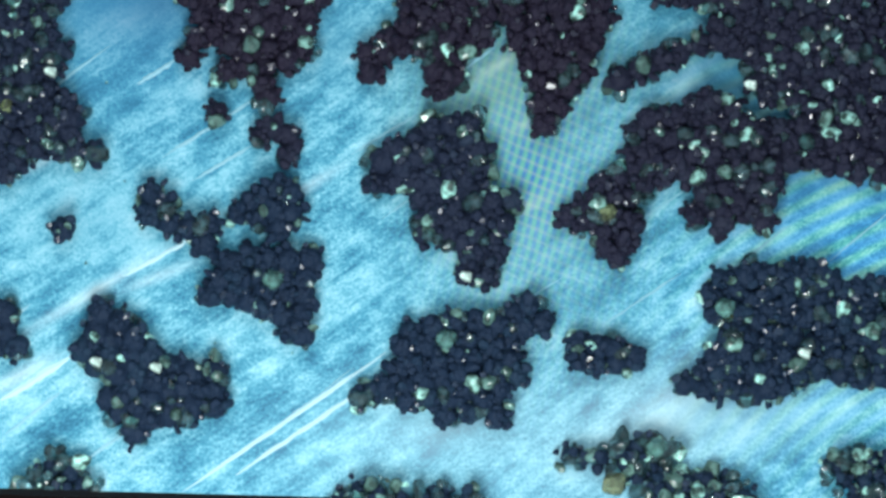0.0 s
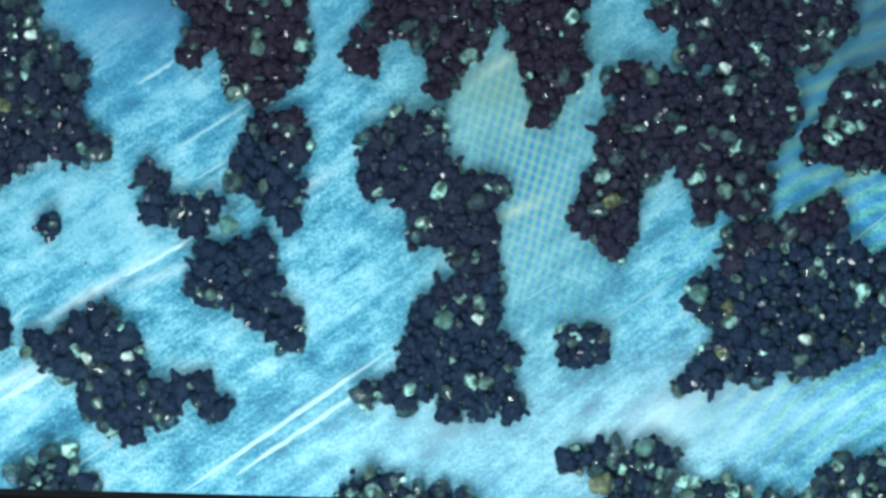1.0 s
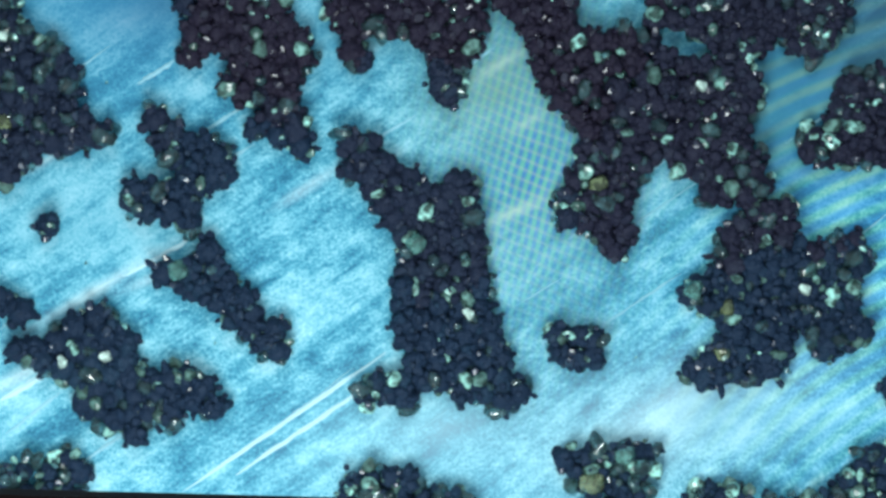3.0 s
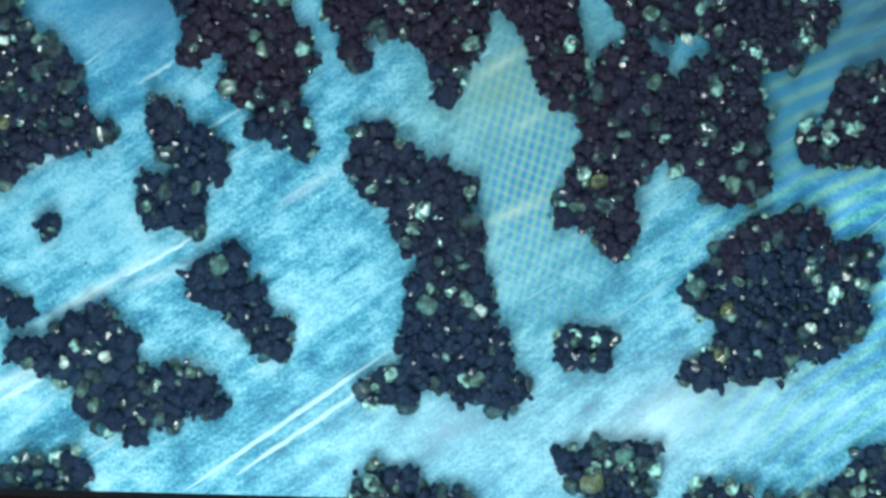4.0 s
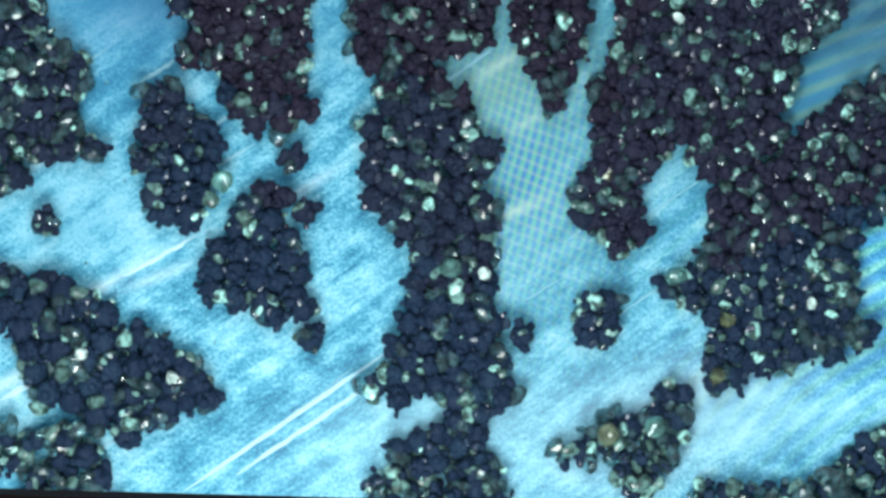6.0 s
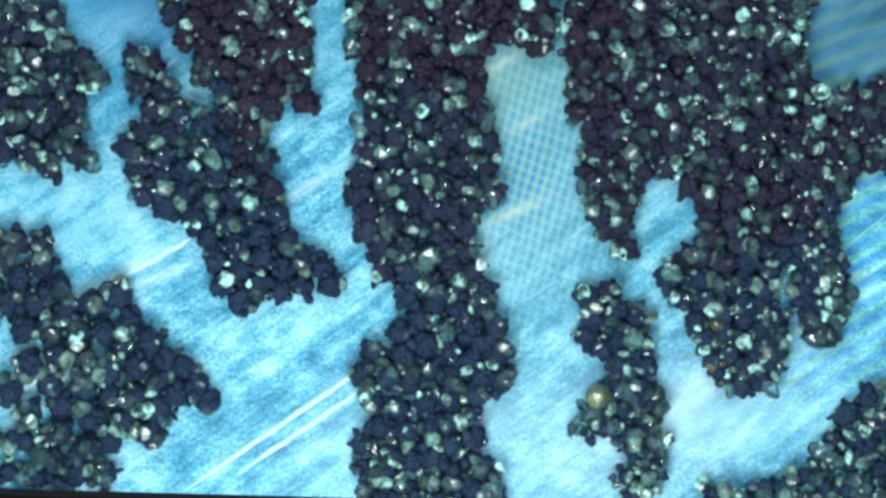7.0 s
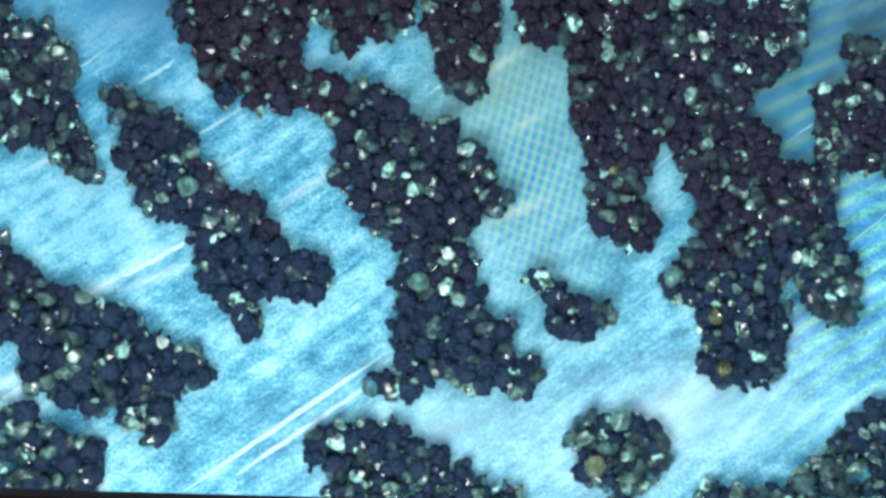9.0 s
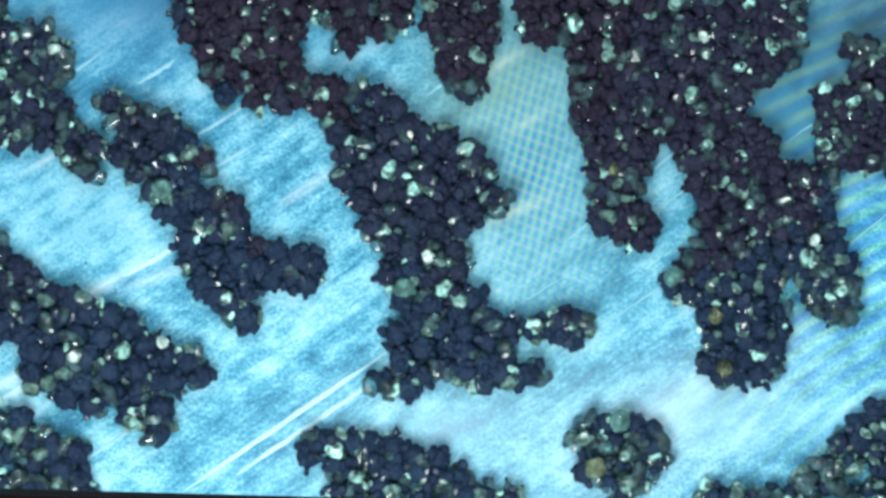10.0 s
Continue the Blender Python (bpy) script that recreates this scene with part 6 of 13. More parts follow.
    move(clump(h, 0.19), [(-0.63, 0.93), (-0.75, 0.92), (-1.53, 1.02), (-1.55, 1.26), (-1.55, 1.26), (-1.55, 1.26), (-1.55, 1.26), (-1.53, 1.20), (-0.89, 1.48), (-0.74, 1.27), (-0.73, 1.30), (-0.95, 1.32), (-1.01, 1.26), (-1.10, 1.22)])
    move(clump(h, 0.17), [(-0.50, 0.70), (-0.74, 0.64), (-0.74, 0.64), (-0.74, 0.62), (-0.74, 0.62), (-0.74, 0.62), (-0.78, 0.65), (-0.77, 0.63), (-0.78, 0.68), (-1.58, 0.35), (-0.93, 0.57), (-0.92, 0.57), (-1.09, 0.77), (-1.06, 0.75)])
    move(clump(h, 0.18), [(-0.15, 0.33), (-0.20, 0.36), (-0.26, 0.35), (-0.39, 0.18), (-0.41, 0.16), (-0.41, 0.16), (-0.43, 0.21), (-0.47, 0.40), (-0.48, 0.43), (-0.48, 0.46), (-0.80, 0.20), (-0.66, 0.30), (-0.69, 0.33), (-0.75, 0.27)])
    move(clump(h, 0.16), [(-0.71, 0.70), (-0.76, 0.78), (-0.76, 0.78), (-0.92, 0.78), (-0.97, 0.84), (-0.97, 0.84), (-0.89, 0.87), (-0.81, 0.85), (-0.86, 0.95), (-1.51, 0.94), (-1.90, 0.93), (-1.92, 0.80), (-2.00, 0.42), (-2.17, 0.30)])
    move(clump(h, 0.17), [(0.08, 1.30), (0.06, 1.29), (-0.26, 1.30), (-0.04, 1.91), (-0.04, 1.91), (-0.04, 1.91), (-0.04, 1.89), (-0.30, 1.66), (-0.48, 1.70), (-0.31, 1.76), (-0.36, 1.70), (-0.39, 1.69), (-0.71, 1.61), (-0.71, 1.60)])
    move(clump(h, 0.16), [(0.35, 0.38), (0.35, 0.38), (0.34, 0.40), (0.22, 0.26), (0.16, 0.24), (0.16, 0.24), (0.16, 0.19), (0.10, 0.40), (0.07, 0.40), (0.11, 0.41), (-0.13, 0.41), (-0.13, 0.40), (-0.14, 0.40), (-0.14, 0.41)])
    move(clump(h, 0.16), [(0.30, -0.09), (0.31, -0.12), (0.14, -0.40), (-0.17, -0.25), (-0.18, -0.24), (-0.18, -0.24), (-0.15, -0.28), (-0.21, -0.12), (-0.29, -0.14), (-0.16, 0.04), (-0.40, 0.03), (-0.34, 0.00), (-0.31, 0.00), (-0.36, 0.00)])
    move(clump(h, 0.17), [(0.22, 0.93), (0.18, 0.90), (0.20, 0.67), (0.20, 0.43), (0.15, 0.45), (0.15, 0.45), (0.13, 0.50), (0.19, 0.64), (0.16, 0.63), (0.21, 0.66), (0.24, 0.67), (0.24, 0.64), (0.24, 0.66), (0.24, 0.66)])
    move(clump(h, 0.18), [(0.30, 0.54), (0.30, 0.54), (0.30, 0.53), (0.33, 0.41), (0.27, 0.38), (0.27, 0.38), (0.19, 0.33), (0.36, 0.51), (0.27, 0.48), (0.38, 0.45), (0.50, 0.64), (0.52, 0.53), (0.52, 0.55), (0.53, 0.54)])
    move(clump(h, 0.18), [(-0.23, 0.55), (-0.34, 0.74), (-0.38, 0.76), (-0.46, 0.56), (-0.46, 0.55), (-0.46, 0.55), (-0.41, 0.63), (-0.47, 0.90), (-0.50, 0.96), (-0.27, 0.95), (-0.31, 1.00), (-0.37, 1.06), (-0.43, 1.06), (-0.41, 1.06)])
    move(clump(h, 0.18), [(-0.29, 0.71), (-0.54, 0.66), (-0.55, 0.66), (-0.61, 0.50), (-0.62, 0.48), (-0.62, 0.48), (-0.60, 0.57), (-0.63, 0.50), (-0.65, 0.51), (-0.70, 0.56), (-0.81, 0.41), (-0.80, 0.42), (-0.85, 0.52), (-0.85, 0.51)])
    move(clump(h, 0.16), [(0.55, -0.09), (0.49, -0.10), (0.32, -0.32), (0.02, -0.35), (-0.01, -0.36), (-0.01, -0.36), (0.01, -0.36), (-0.00, -0.36), (-0.03, -0.35), (0.00, -0.37), (-0.12, -0.33), (-0.12, -0.33), (-0.14, -0.36), (-0.17, -0.36)])
    move(clump(h, 0.16), [(0.37, 0.85), (0.31, 0.76), (0.35, 0.68), (0.22, 0.59), (0.19, 0.70), (0.19, 0.70), (0.10, 0.70), (0.33, 0.90), (0.31, 0.97), (0.48, 1.05), (0.47, 1.14), (0.26, 1.21), (0.09, 1.03), (0.13, 1.03)])
    move(clump(h, 0.17), [(0.03, 0.67), (0.02, 0.69), (-0.02, 0.64), (-0.12, 0.41), (-0.15, 0.41), (-0.15, 0.41), (-0.15, 0.41), (-0.27, 0.56), (-0.27, 0.56), (-0.38, 0.74), (-0.40, 0.74), (-0.43, 0.79), (-0.43, 0.80), (-0.43, 0.80)])
    move(clump(h, 0.18), [(-0.43, 0.86), (-0.52, 0.87), (-0.57, 0.88), (-0.72, 0.76), (-0.77, 0.77), (-0.77, 0.77), (-0.69, 0.81), (-0.63, 0.79), (-0.65, 0.82), (-0.74, 0.83), (-0.85, 0.78), (-0.83, 0.81), (-0.86, 0.78), (-0.84, 0.79)])
    move(clump(h, 0.17), [(0.25, -0.24), (0.22, -0.25), (-0.01, -0.48), (-0.19, -0.48), (-0.21, -0.49), (-0.21, -0.49), (-0.15, -0.51), (-0.17, -0.50), (-0.18, -0.50), (-0.20, -0.38), (-0.63, -0.24), (-0.46, -0.26), (-0.41, -0.35), (-0.57, -0.28)])
    move(clump(h, 0.17), [(0.63, 0.26), (0.61, 0.26), (0.49, 0.14), (0.41, 0.09), (0.36, 0.06), (0.36, 0.06), (0.32, 0.06), (0.20, 0.21), (0.20, 0.24), (0.26, 0.22), (0.09, 0.41), (0.11, 0.41), (0.09, 0.42), (0.09, 0.42)])
    move(clump(h, 0.18), [(-0.13, 0.85), (-0.33, 0.98), (-0.46, 1.02), (-0.64, 0.90), (-0.62, 0.90), (-0.62, 0.90), (-0.56, 1.02), (-0.47, 1.15), (-0.55, 1.20), (-0.48, 0.99), (-0.58, 0.91), (-0.62, 0.94), (-0.65, 0.92), (-0.65, 0.93)])
    move(clump(h, 0.17), [(0.07, 0.16), (0.07, 0.15), (0.20, -0.01), (-0.01, -0.11), (-0.00, -0.11), (-0.00, -0.11), (0.01, -0.12), (0.00, -0.12), (-0.02, -0.13), (0.04, -0.10), (-0.16, -0.06), (-0.15, -0.05), (-0.11, -0.05), (-0.15, -0.03)])
    move(clump(h, 0.18), [(-0.10, 0.43), (-0.26, 0.54), (-0.35, 0.53), (-0.47, 0.36), (-0.51, 0.32), (-0.51, 0.32), (-0.43, 0.43), (-0.44, 0.66), (-0.44, 0.70), (-0.57, 0.74), (-0.62, 0.62), (-0.62, 0.61), (-0.62, 0.63), (-0.62, 0.62)])
    move(clump(h, 0.16), [(0.41, -0.01), (0.38, 0.02), (0.47, -0.19), (0.31, -0.29), (0.38, -0.28), (0.38, -0.28), (0.34, -0.29), (0.38, -0.27), (0.37, -0.26), (0.45, -0.22), (0.31, -0.25), (0.23, -0.23), (0.25, -0.24), (0.16, -0.24)])
    move(clump(h, 0.18), [(-0.11, 0.69), (-0.15, 0.68), (-0.20, 0.67), (-0.32, 0.48), (-0.33, 0.47), (-0.33, 0.47), (-0.27, 0.53), (-0.18, 0.78), (-0.19, 0.77), (-0.15, 0.79), (-0.16, 0.80), (-0.19, 0.80), (-0.20, 0.77), (-0.20, 0.77)])
    move(clump(h, 0.16), [(0.21, 0.08), (0.18, 0.02), (0.26, -0.17), (0.17, -0.15), (0.17, -0.20), (0.17, -0.20), (0.17, -0.22), (0.17, -0.23), (0.18, -0.22), (0.21, -0.22), (0.07, -0.17), (0.04, -0.14), (0.03, -0.19), (-0.02, -0.20)])
    move(clump(h, 0.18), [(-0.48, 1.05), (-0.65, 1.02), (-0.76, 0.95), (-0.85, 0.92), (-0.85, 0.96), (-0.85, 0.96), (-0.76, 1.00), (-0.73, 1.07), (-0.74, 1.11), (-0.67, 1.07), (-0.77, 1.02), (-0.91, 1.07), (-1.01, 1.02), (-1.02, 1.01)])
    move(clump(h, 0.16), [(0.28, 1.33), (0.18, 1.24), (-0.11, 1.30), (0.10, 1.80), (0.10, 1.80), (0.10, 1.80), (0.08, 1.80), (-0.08, 1.65), (0.14, 1.73), (0.17, 1.32), (0.39, 1.42), (0.22, 1.44), (0.24, 1.68), (0.24, 1.68)])
    move(clump(h, 0.17), [(0.21, 0.28), (0.21, 0.27), (0.07, 0.12), (-0.17, -0.00), (-0.17, -0.00), (-0.17, -0.00), (-0.16, 0.01), (-0.14, 0.21), (-0.14, 0.21), (-0.13, 0.41), (-0.34, 0.52), (-0.33, 0.55), (-0.33, 0.56), (-0.33, 0.56)])
    h = heap("broad heap of black sand with short legs", 0.17, -1.21, 0.32)
    move(clump(h, 0.16), [(0.87, -0.83), (0.78, -0.73), (0.58, -1.04), (0.55, -1.03), (0.55, -1.02), (0.55, -1.02), (0.59, -1.00), (0.65, -0.98), (0.62, -0.95), (0.68, -0.92), (1.52, -0.91), (1.52, -0.77), (1.19, -0.79), (1.12, -0.83)])
    move(clump(h, 0.16), [(1.06, -0.77), (0.91, -0.64), (0.49, -0.75), (0.51, -0.79), (0.49, -0.79), (0.49, -0.79), (0.43, -0.80), (0.48, -0.82), (0.53, -0.78), (0.53, -0.79), (0.56, -0.82), (0.56, -0.84), (0.63, -0.87), (0.70, -0.84)])
    move(clump(h, 0.16), [(0.42, -1.60), (0.44, -1.62), (0.48, -1.60), (0.64, -1.63), (0.63, -1.61), (0.63, -1.61), (0.62, -1.61), (0.46, -1.61), (0.25, -1.54), (0.16, -1.82), (0.07, -1.83), (-0.23, -1.97), (-0.31, -2.11), (-0.32, -2.18)])
    move(clump(h, 0.17), [(0.08, -1.59), (0.08, -1.59), (0.11, -1.52), (-0.03, -1.40), (-0.03, -1.40), (-0.03, -1.40), (-0.03, -1.40), (-0.02, -1.36), (-0.03, -1.32), (-0.03, -1.41), (-0.18, -1.61), (-0.35, -1.61), (-0.53, -1.98), (-0.53, -2.10)])
    move(clump(h, 0.16), [(0.60, -0.80), (0.61, -0.74), (0.35, -0.81), (0.34, -0.79), (0.31, -0.79), (0.31, -0.79), (0.28, -0.77), (0.29, -0.77), (0.31, -0.78), (0.31, -0.79), (0.30, -0.81), (0.27, -0.84), (0.23, -0.88), (0.24, -0.87)])
    move(clump(h, 0.16), [(0.03, -0.97), (0.03, -0.97), (-0.04, -0.85), (-0.07, -0.82), (-0.06, -0.82), (-0.06, -0.82), (-0.05, -0.84), (-0.05, -0.85), (-0.05, -0.85), (0.07, -1.09), (-0.13, -1.28), (-0.14, -1.33), (-0.01, -1.25), (-0.02, -1.26)])
    move(clump(h, 0.17), [(0.60, -1.48), (0.58, -1.47), (0.74, -1.69), (0.81, -1.54), (0.81, -1.52), (0.81, -1.52), (0.78, -1.51), (0.76, -1.46), (0.74, -1.56), (0.66, -1.60), (0.61, -1.39), (0.78, -1.36), (0.86, -1.28), (0.92, -1.33)])
    move(clump(h, 0.16), [(-0.48, -1.27), (-0.50, -1.27), (-0.32, -1.20), (-0.37, -0.97), (-0.36, -0.97), (-0.36, -0.97), (-0.35, -1.02), (-0.43, -0.96), (-0.46, -0.96), (-0.41, -1.02), (-0.71, -1.10), (-0.91, -1.29), (-0.62, -1.42), (-0.63, -1.41)])
    move(clump(h, 0.17), [(-0.43, -1.03), (-0.37, -1.07), (-0.25, -0.90), (-0.25, -0.75), (-0.25, -0.74), (-0.25, -0.74), (-0.16, -0.71), (-0.18, -0.72), (-0.20, -0.72), (-0.13, -0.76), (-0.24, -0.74), (-0.21, -0.72), (-0.22, -0.76), (-0.28, -0.77)])
    move(clump(h, 0.16), [(0.72, -1.17), (0.67, -1.17), (0.71, -1.13), (0.62, -1.17), (0.62, -1.16), (0.62, -1.16), (0.61, -1.16), (0.64, -1.15), (0.58, -1.16), (0.59, -1.17), (0.58, -1.12), (0.62, -1.13), (0.65, -1.13), (0.65, -1.13)])
    move(clump(h, 0.16), [(0.28, -1.73), (0.28, -1.73), (0.40, -1.71), (0.46, -1.53), (0.44, -1.52), (0.44, -1.52), (0.44, -1.52), (0.24, -1.56), (-0.16, -2.16), (0.19, -2.10), (0.09, -2.08), (-0.18, -2.28), (-0.26, -2.34), (-0.26, -2.36)])
    move(clump(h, 0.16), [(0.39, -1.40), (0.39, -1.40), (0.40, -1.39), (0.36, -1.37), (0.35, -1.36), (0.35, -1.36), (0.35, -1.35), (0.37, -1.37), (0.35, -1.36), (0.34, -1.52), (0.34, -1.54), (0.57, -1.50), (0.85, -1.44), (0.78, -1.35)])
    move(clump(h, 0.16), [(-0.00, -1.40), (-0.00, -1.40), (-0.03, -1.39), (-0.22, -1.39), (-0.22, -1.39), (-0.22, -1.39), (-0.24, -1.38), (-0.25, -1.36), (-0.43, -1.50), (-0.42, -1.51), (-0.67, -1.89), (-1.03, -1.72), (-1.35, -2.17), (-1.42, -2.19)])
    move(clump(h, 0.16), [(-0.38, -1.60), (-0.37, -1.60), (-0.56, -2.50), (-0.54, -2.43), (-0.54, -2.43), (-0.54, -2.43), (-0.54, -2.43), (-0.29, -2.29), (-0.41, -2.29), (-0.24, -2.34), (-0.33, -2.24), (-0.63, -2.38), (-0.67, -2.47), (-0.66, -2.51)])
    move(clump(h, 0.17), [(0.02, -1.76), (0.02, -1.75), (0.05, -1.71), (-0.35, -2.47), (-0.35, -2.47), (-0.35, -2.47), (-0.35, -2.47), (-0.12, -2.24), (-0.19, -2.36), (-0.04, -2.26), (-0.12, -2.21), (-0.42, -2.20), (-0.50, -2.28), (-0.51, -2.33)])
    move(clump(h, 0.15), [(0.79, -1.34), (0.76, -1.34), (0.58, -1.51), (0.65, -1.46), (0.64, -1.46), (0.64, -1.46), (0.63, -1.46), (0.60, -1.56), (0.50, -1.58), (0.42, -1.75), (0.27, -1.76), (0.35, -1.53), (0.41, -1.45), (0.43, -1.44)])
    move(clump(h, 0.16), [(0.14, -1.11), (0.14, -1.11), (0.10, -1.07), (0.07, -1.05), (0.07, -1.05), (0.07, -1.05), (0.07, -1.05), (0.07, -1.05), (-0.10, -1.16), (-0.10, -1.20), (-0.35, -1.42), (-0.40, -1.37), (-0.23, -1.33), (-0.22, -1.34)])
    move(clump(h, 0.16), [(0.34, -1.17), (0.34, -1.16), (0.30, -1.15), (0.28, -1.13), (0.28, -1.13), (0.28, -1.13), (0.28, -1.13), (0.28, -1.13), (0.07, -1.08), (0.16, -1.33), (0.12, -1.35), (0.07, -1.32), (0.26, -1.13), (0.26, -1.10)])
    move(clump(h, 0.16), [(0.45, -0.92), (0.44, -0.92), (0.23, -0.93), (0.23, -0.94), (0.23, -0.94), (0.23, -0.94), (0.23, -0.94), (0.23, -0.94), (0.23, -0.96), (0.23, -0.98), (0.08, -1.07), (0.08, -1.07), (0.06, -1.04), (0.06, -1.04)])
    move(clump(h, 0.18), [(-0.21, -1.38), (-0.20, -1.38), (-0.19, -1.31), (-0.30, -1.18), (-0.30, -1.18), (-0.30, -1.18), (-0.31, -1.19), (-0.31, -1.16), (-0.35, -1.13), (-0.34, -1.17), (-0.41, -1.14), (-0.34, -1.15), (-0.40, -1.16), (-0.44, -1.17)])
    move(clump(h, 0.17), [(-0.60, -1.46), (-0.59, -1.46), (-0.42, -1.59), (-0.41, -1.58), (-0.41, -1.58), (-0.41, -1.58), (-0.40, -1.56), (-0.47, -2.23), (-0.73, -2.18), (-0.39, -2.14), (-0.85, -2.07), (-0.93, -2.00), (-1.14, -2.28), (-1.14, -2.29)])
    move(clump(h, 0.17), [(-0.87, -1.56), (-0.87, -1.56), (-0.80, -1.52), (-0.82, -1.54), (-0.82, -1.54), (-0.82, -1.54), (-0.80, -1.51), (-0.82, -1.44), (-0.74, -1.43), (-0.72, -1.42), (-0.75, -1.60), (-0.85, -1.58), (-1.12, -1.97), (-1.13, -2.05)])
    move(clump(h, 0.17), [(0.54, -1.27), (0.53, -1.27), (0.60, -1.31), (0.59, -1.33), (0.59, -1.33), (0.59, -1.33), (0.59, -1.33), (0.60, -1.35), (0.54, -1.37), (0.51, -1.39), (0.42, -1.34), (0.49, -1.31), (0.64, -1.36), (0.61, -1.32)])
    move(clump(h, 0.17), [(0.18, -1.31), (0.18, -1.31), (0.18, -1.30), (0.15, -1.28), (0.14, -1.28), (0.14, -1.28), (0.14, -1.28), (0.15, -1.29), (0.16, -1.32), (0.14, -1.59), (0.06, -1.58), (0.23, -1.41), (0.24, -1.32), (0.24, -1.29)])
    move(clump(h, 0.16), [(-0.42, -1.44), (-0.41, -1.43), (-0.43, -1.39), (-0.58, -1.51), (-0.58, -1.53), (-0.58, -1.53), (-0.58, -1.53), (-0.37, -1.52), (-0.34, -2.05), (-0.02, -1.99), (-0.14, -1.89), (-0.47, -1.88), (-0.70, -2.15), (-0.71, -2.26)])
    move(clump(h, 0.17), [(-0.73, -1.53), (-0.73, -1.53), (-0.59, -1.51), (-0.70, -1.45), (-0.68, -1.43), (-0.68, -1.43), (-0.65, -1.40), (-0.62, -1.42), (-0.55, -2.11), (-0.23, -2.05), (-0.37, -1.93), (-0.74, -1.84), (-0.97, -2.02), (-0.94, -2.04)])
    move(clump(h, 0.17), [(0.13, -0.79), (0.14, -0.81), (0.09, -0.64), (-0.05, -0.60), (-0.04, -0.60), (-0.04, -0.60), (-0.01, -0.60), (-0.02, -0.61), (-0.02, -0.61), (-0.03, -0.60), (-0.08, -0.57), (-0.09, -0.56), (-0.08, -0.58), (-0.12, -0.58)])
    move(clump(h, 0.18), [(-0.18, -1.03), (-0.17, -1.04), (-0.12, -1.03), (-0.16, -1.00), (-0.16, -0.99), (-0.16, -0.99), (-0.16, -0.99), (-0.19, -0.99), (-0.19, -0.98), (-0.17, -0.98), (-0.19, -1.00), (-0.16, -1.01), (-0.19, -1.04), (-0.20, -1.04)])
    move(clump(h, 0.18), [(-0.10, -0.83), (-0.08, -0.83), (-0.13, -0.61), (-0.36, -0.42), (-0.41, -0.41), (-0.41, -0.41), (-0.25, -0.40), (-0.20, -0.33), (-0.29, -0.32), (-0.13, -0.18), (-0.36, -0.24), (-0.30, -0.25), (-0.31, -0.20), (-0.34, -0.23)])
    move(clump(h, 0.16), [(0.91, -0.59), (0.81, -0.51), (0.49, -0.39), (0.37, -0.47), (0.38, -0.45), (0.38, -0.45), (0.39, -0.45), (0.40, -0.45), (0.40, -0.45), (0.45, -0.42), (0.44, -0.43), (0.31, -0.47), (0.30, -0.50), (0.32, -0.52)])
    move(clump(h, 0.16), [(0.22, -1.51), (0.23, -1.51), (0.28, -1.52), (0.20, -1.52), (0.20, -1.52), (0.20, -1.52), (0.20, -1.52), (0.07, -2.31), (0.04, -2.29), (0.36, -1.98), (0.31, -2.00), (0.01, -2.13), (-0.06, -2.22), (-0.06, -2.23)])
    move(clump(h, 0.17), [(-0.29, -1.20), (-0.29, -1.23), (-0.34, -1.05), (-0.43, -0.80), (-0.43, -0.80), (-0.43, -0.80), (-0.31, -0.81), (-0.35, -0.79), (-0.37, -0.79), (-0.31, -0.77), (-0.46, -0.88), (-0.35, -0.85), (-0.40, -0.85), (-0.48, -0.90)])
    move(clump(h, 0.15), [(0.72, -0.97), (0.63, -0.91), (0.43, -0.97), (0.41, -0.97), (0.41, -0.97), (0.41, -0.97), (0.40, -0.98), (0.42, -0.98), (0.43, -0.99), (0.44, -0.99), (0.39, -0.99), (0.40, -1.00), (0.45, -1.00), (0.48, -0.98)])
    move(clump(h, 0.17), [(0.58, -1.77), (0.61, -1.77), (1.32, -2.23), (1.30, -2.22), (1.30, -2.22), (1.30, -2.22), (1.30, -2.22), (0.37, -2.63), (0.31, -2.80), (0.37, -2.53), (0.31, -2.52), (0.25, -2.55), (0.25, -2.62), (0.27, -2.61)])
    move(clump(h, 0.15), [(0.27, -0.96), (0.27, -0.94), (0.13, -0.81), (0.10, -0.82), (0.10, -0.82), (0.10, -0.82), (0.10, -0.82), (0.10, -0.82), (0.10, -0.82), (0.06, -0.83), (0.04, -0.84), (0.02, -0.83), (-0.01, -0.82), (-0.03, -0.82)])
    move(clump(h, 0.16), [(-0.34, -0.88), (-0.27, -0.85), (-0.25, -0.73), (-0.41, -0.60), (-0.44, -0.59), (-0.44, -0.59), (-0.31, -0.60), (-0.34, -0.53), (-0.36, -0.53), (-0.27, -0.56), (-0.38, -0.50), (-0.39, -0.53), (-0.38, -0.57), (-0.43, -0.54)])
    move(clump(h, 0.16), [(0.76, -0.69), (0.60, -0.56), (0.48, -0.57), (0.44, -0.63), (0.38, -0.62), (0.38, -0.62), (0.41, -0.61), (0.41, -0.62), (0.42, -0.61), (0.42, -0.60), (0.44, -0.62), (0.43, -0.66), (0.40, -0.75), (0.48, -0.73)])
    move(clump(h, 0.16), [(0.35, -0.75), (0.44, -0.73), (0.29, -0.66), (0.20, -0.65), (0.17, -0.63), (0.17, -0.63), (0.17, -0.62), (0.17, -0.62), (0.17, -0.63), (0.17, -0.63), (0.16, -0.64), (0.15, -0.65), (0.15, -0.65), (0.16, -0.66)])
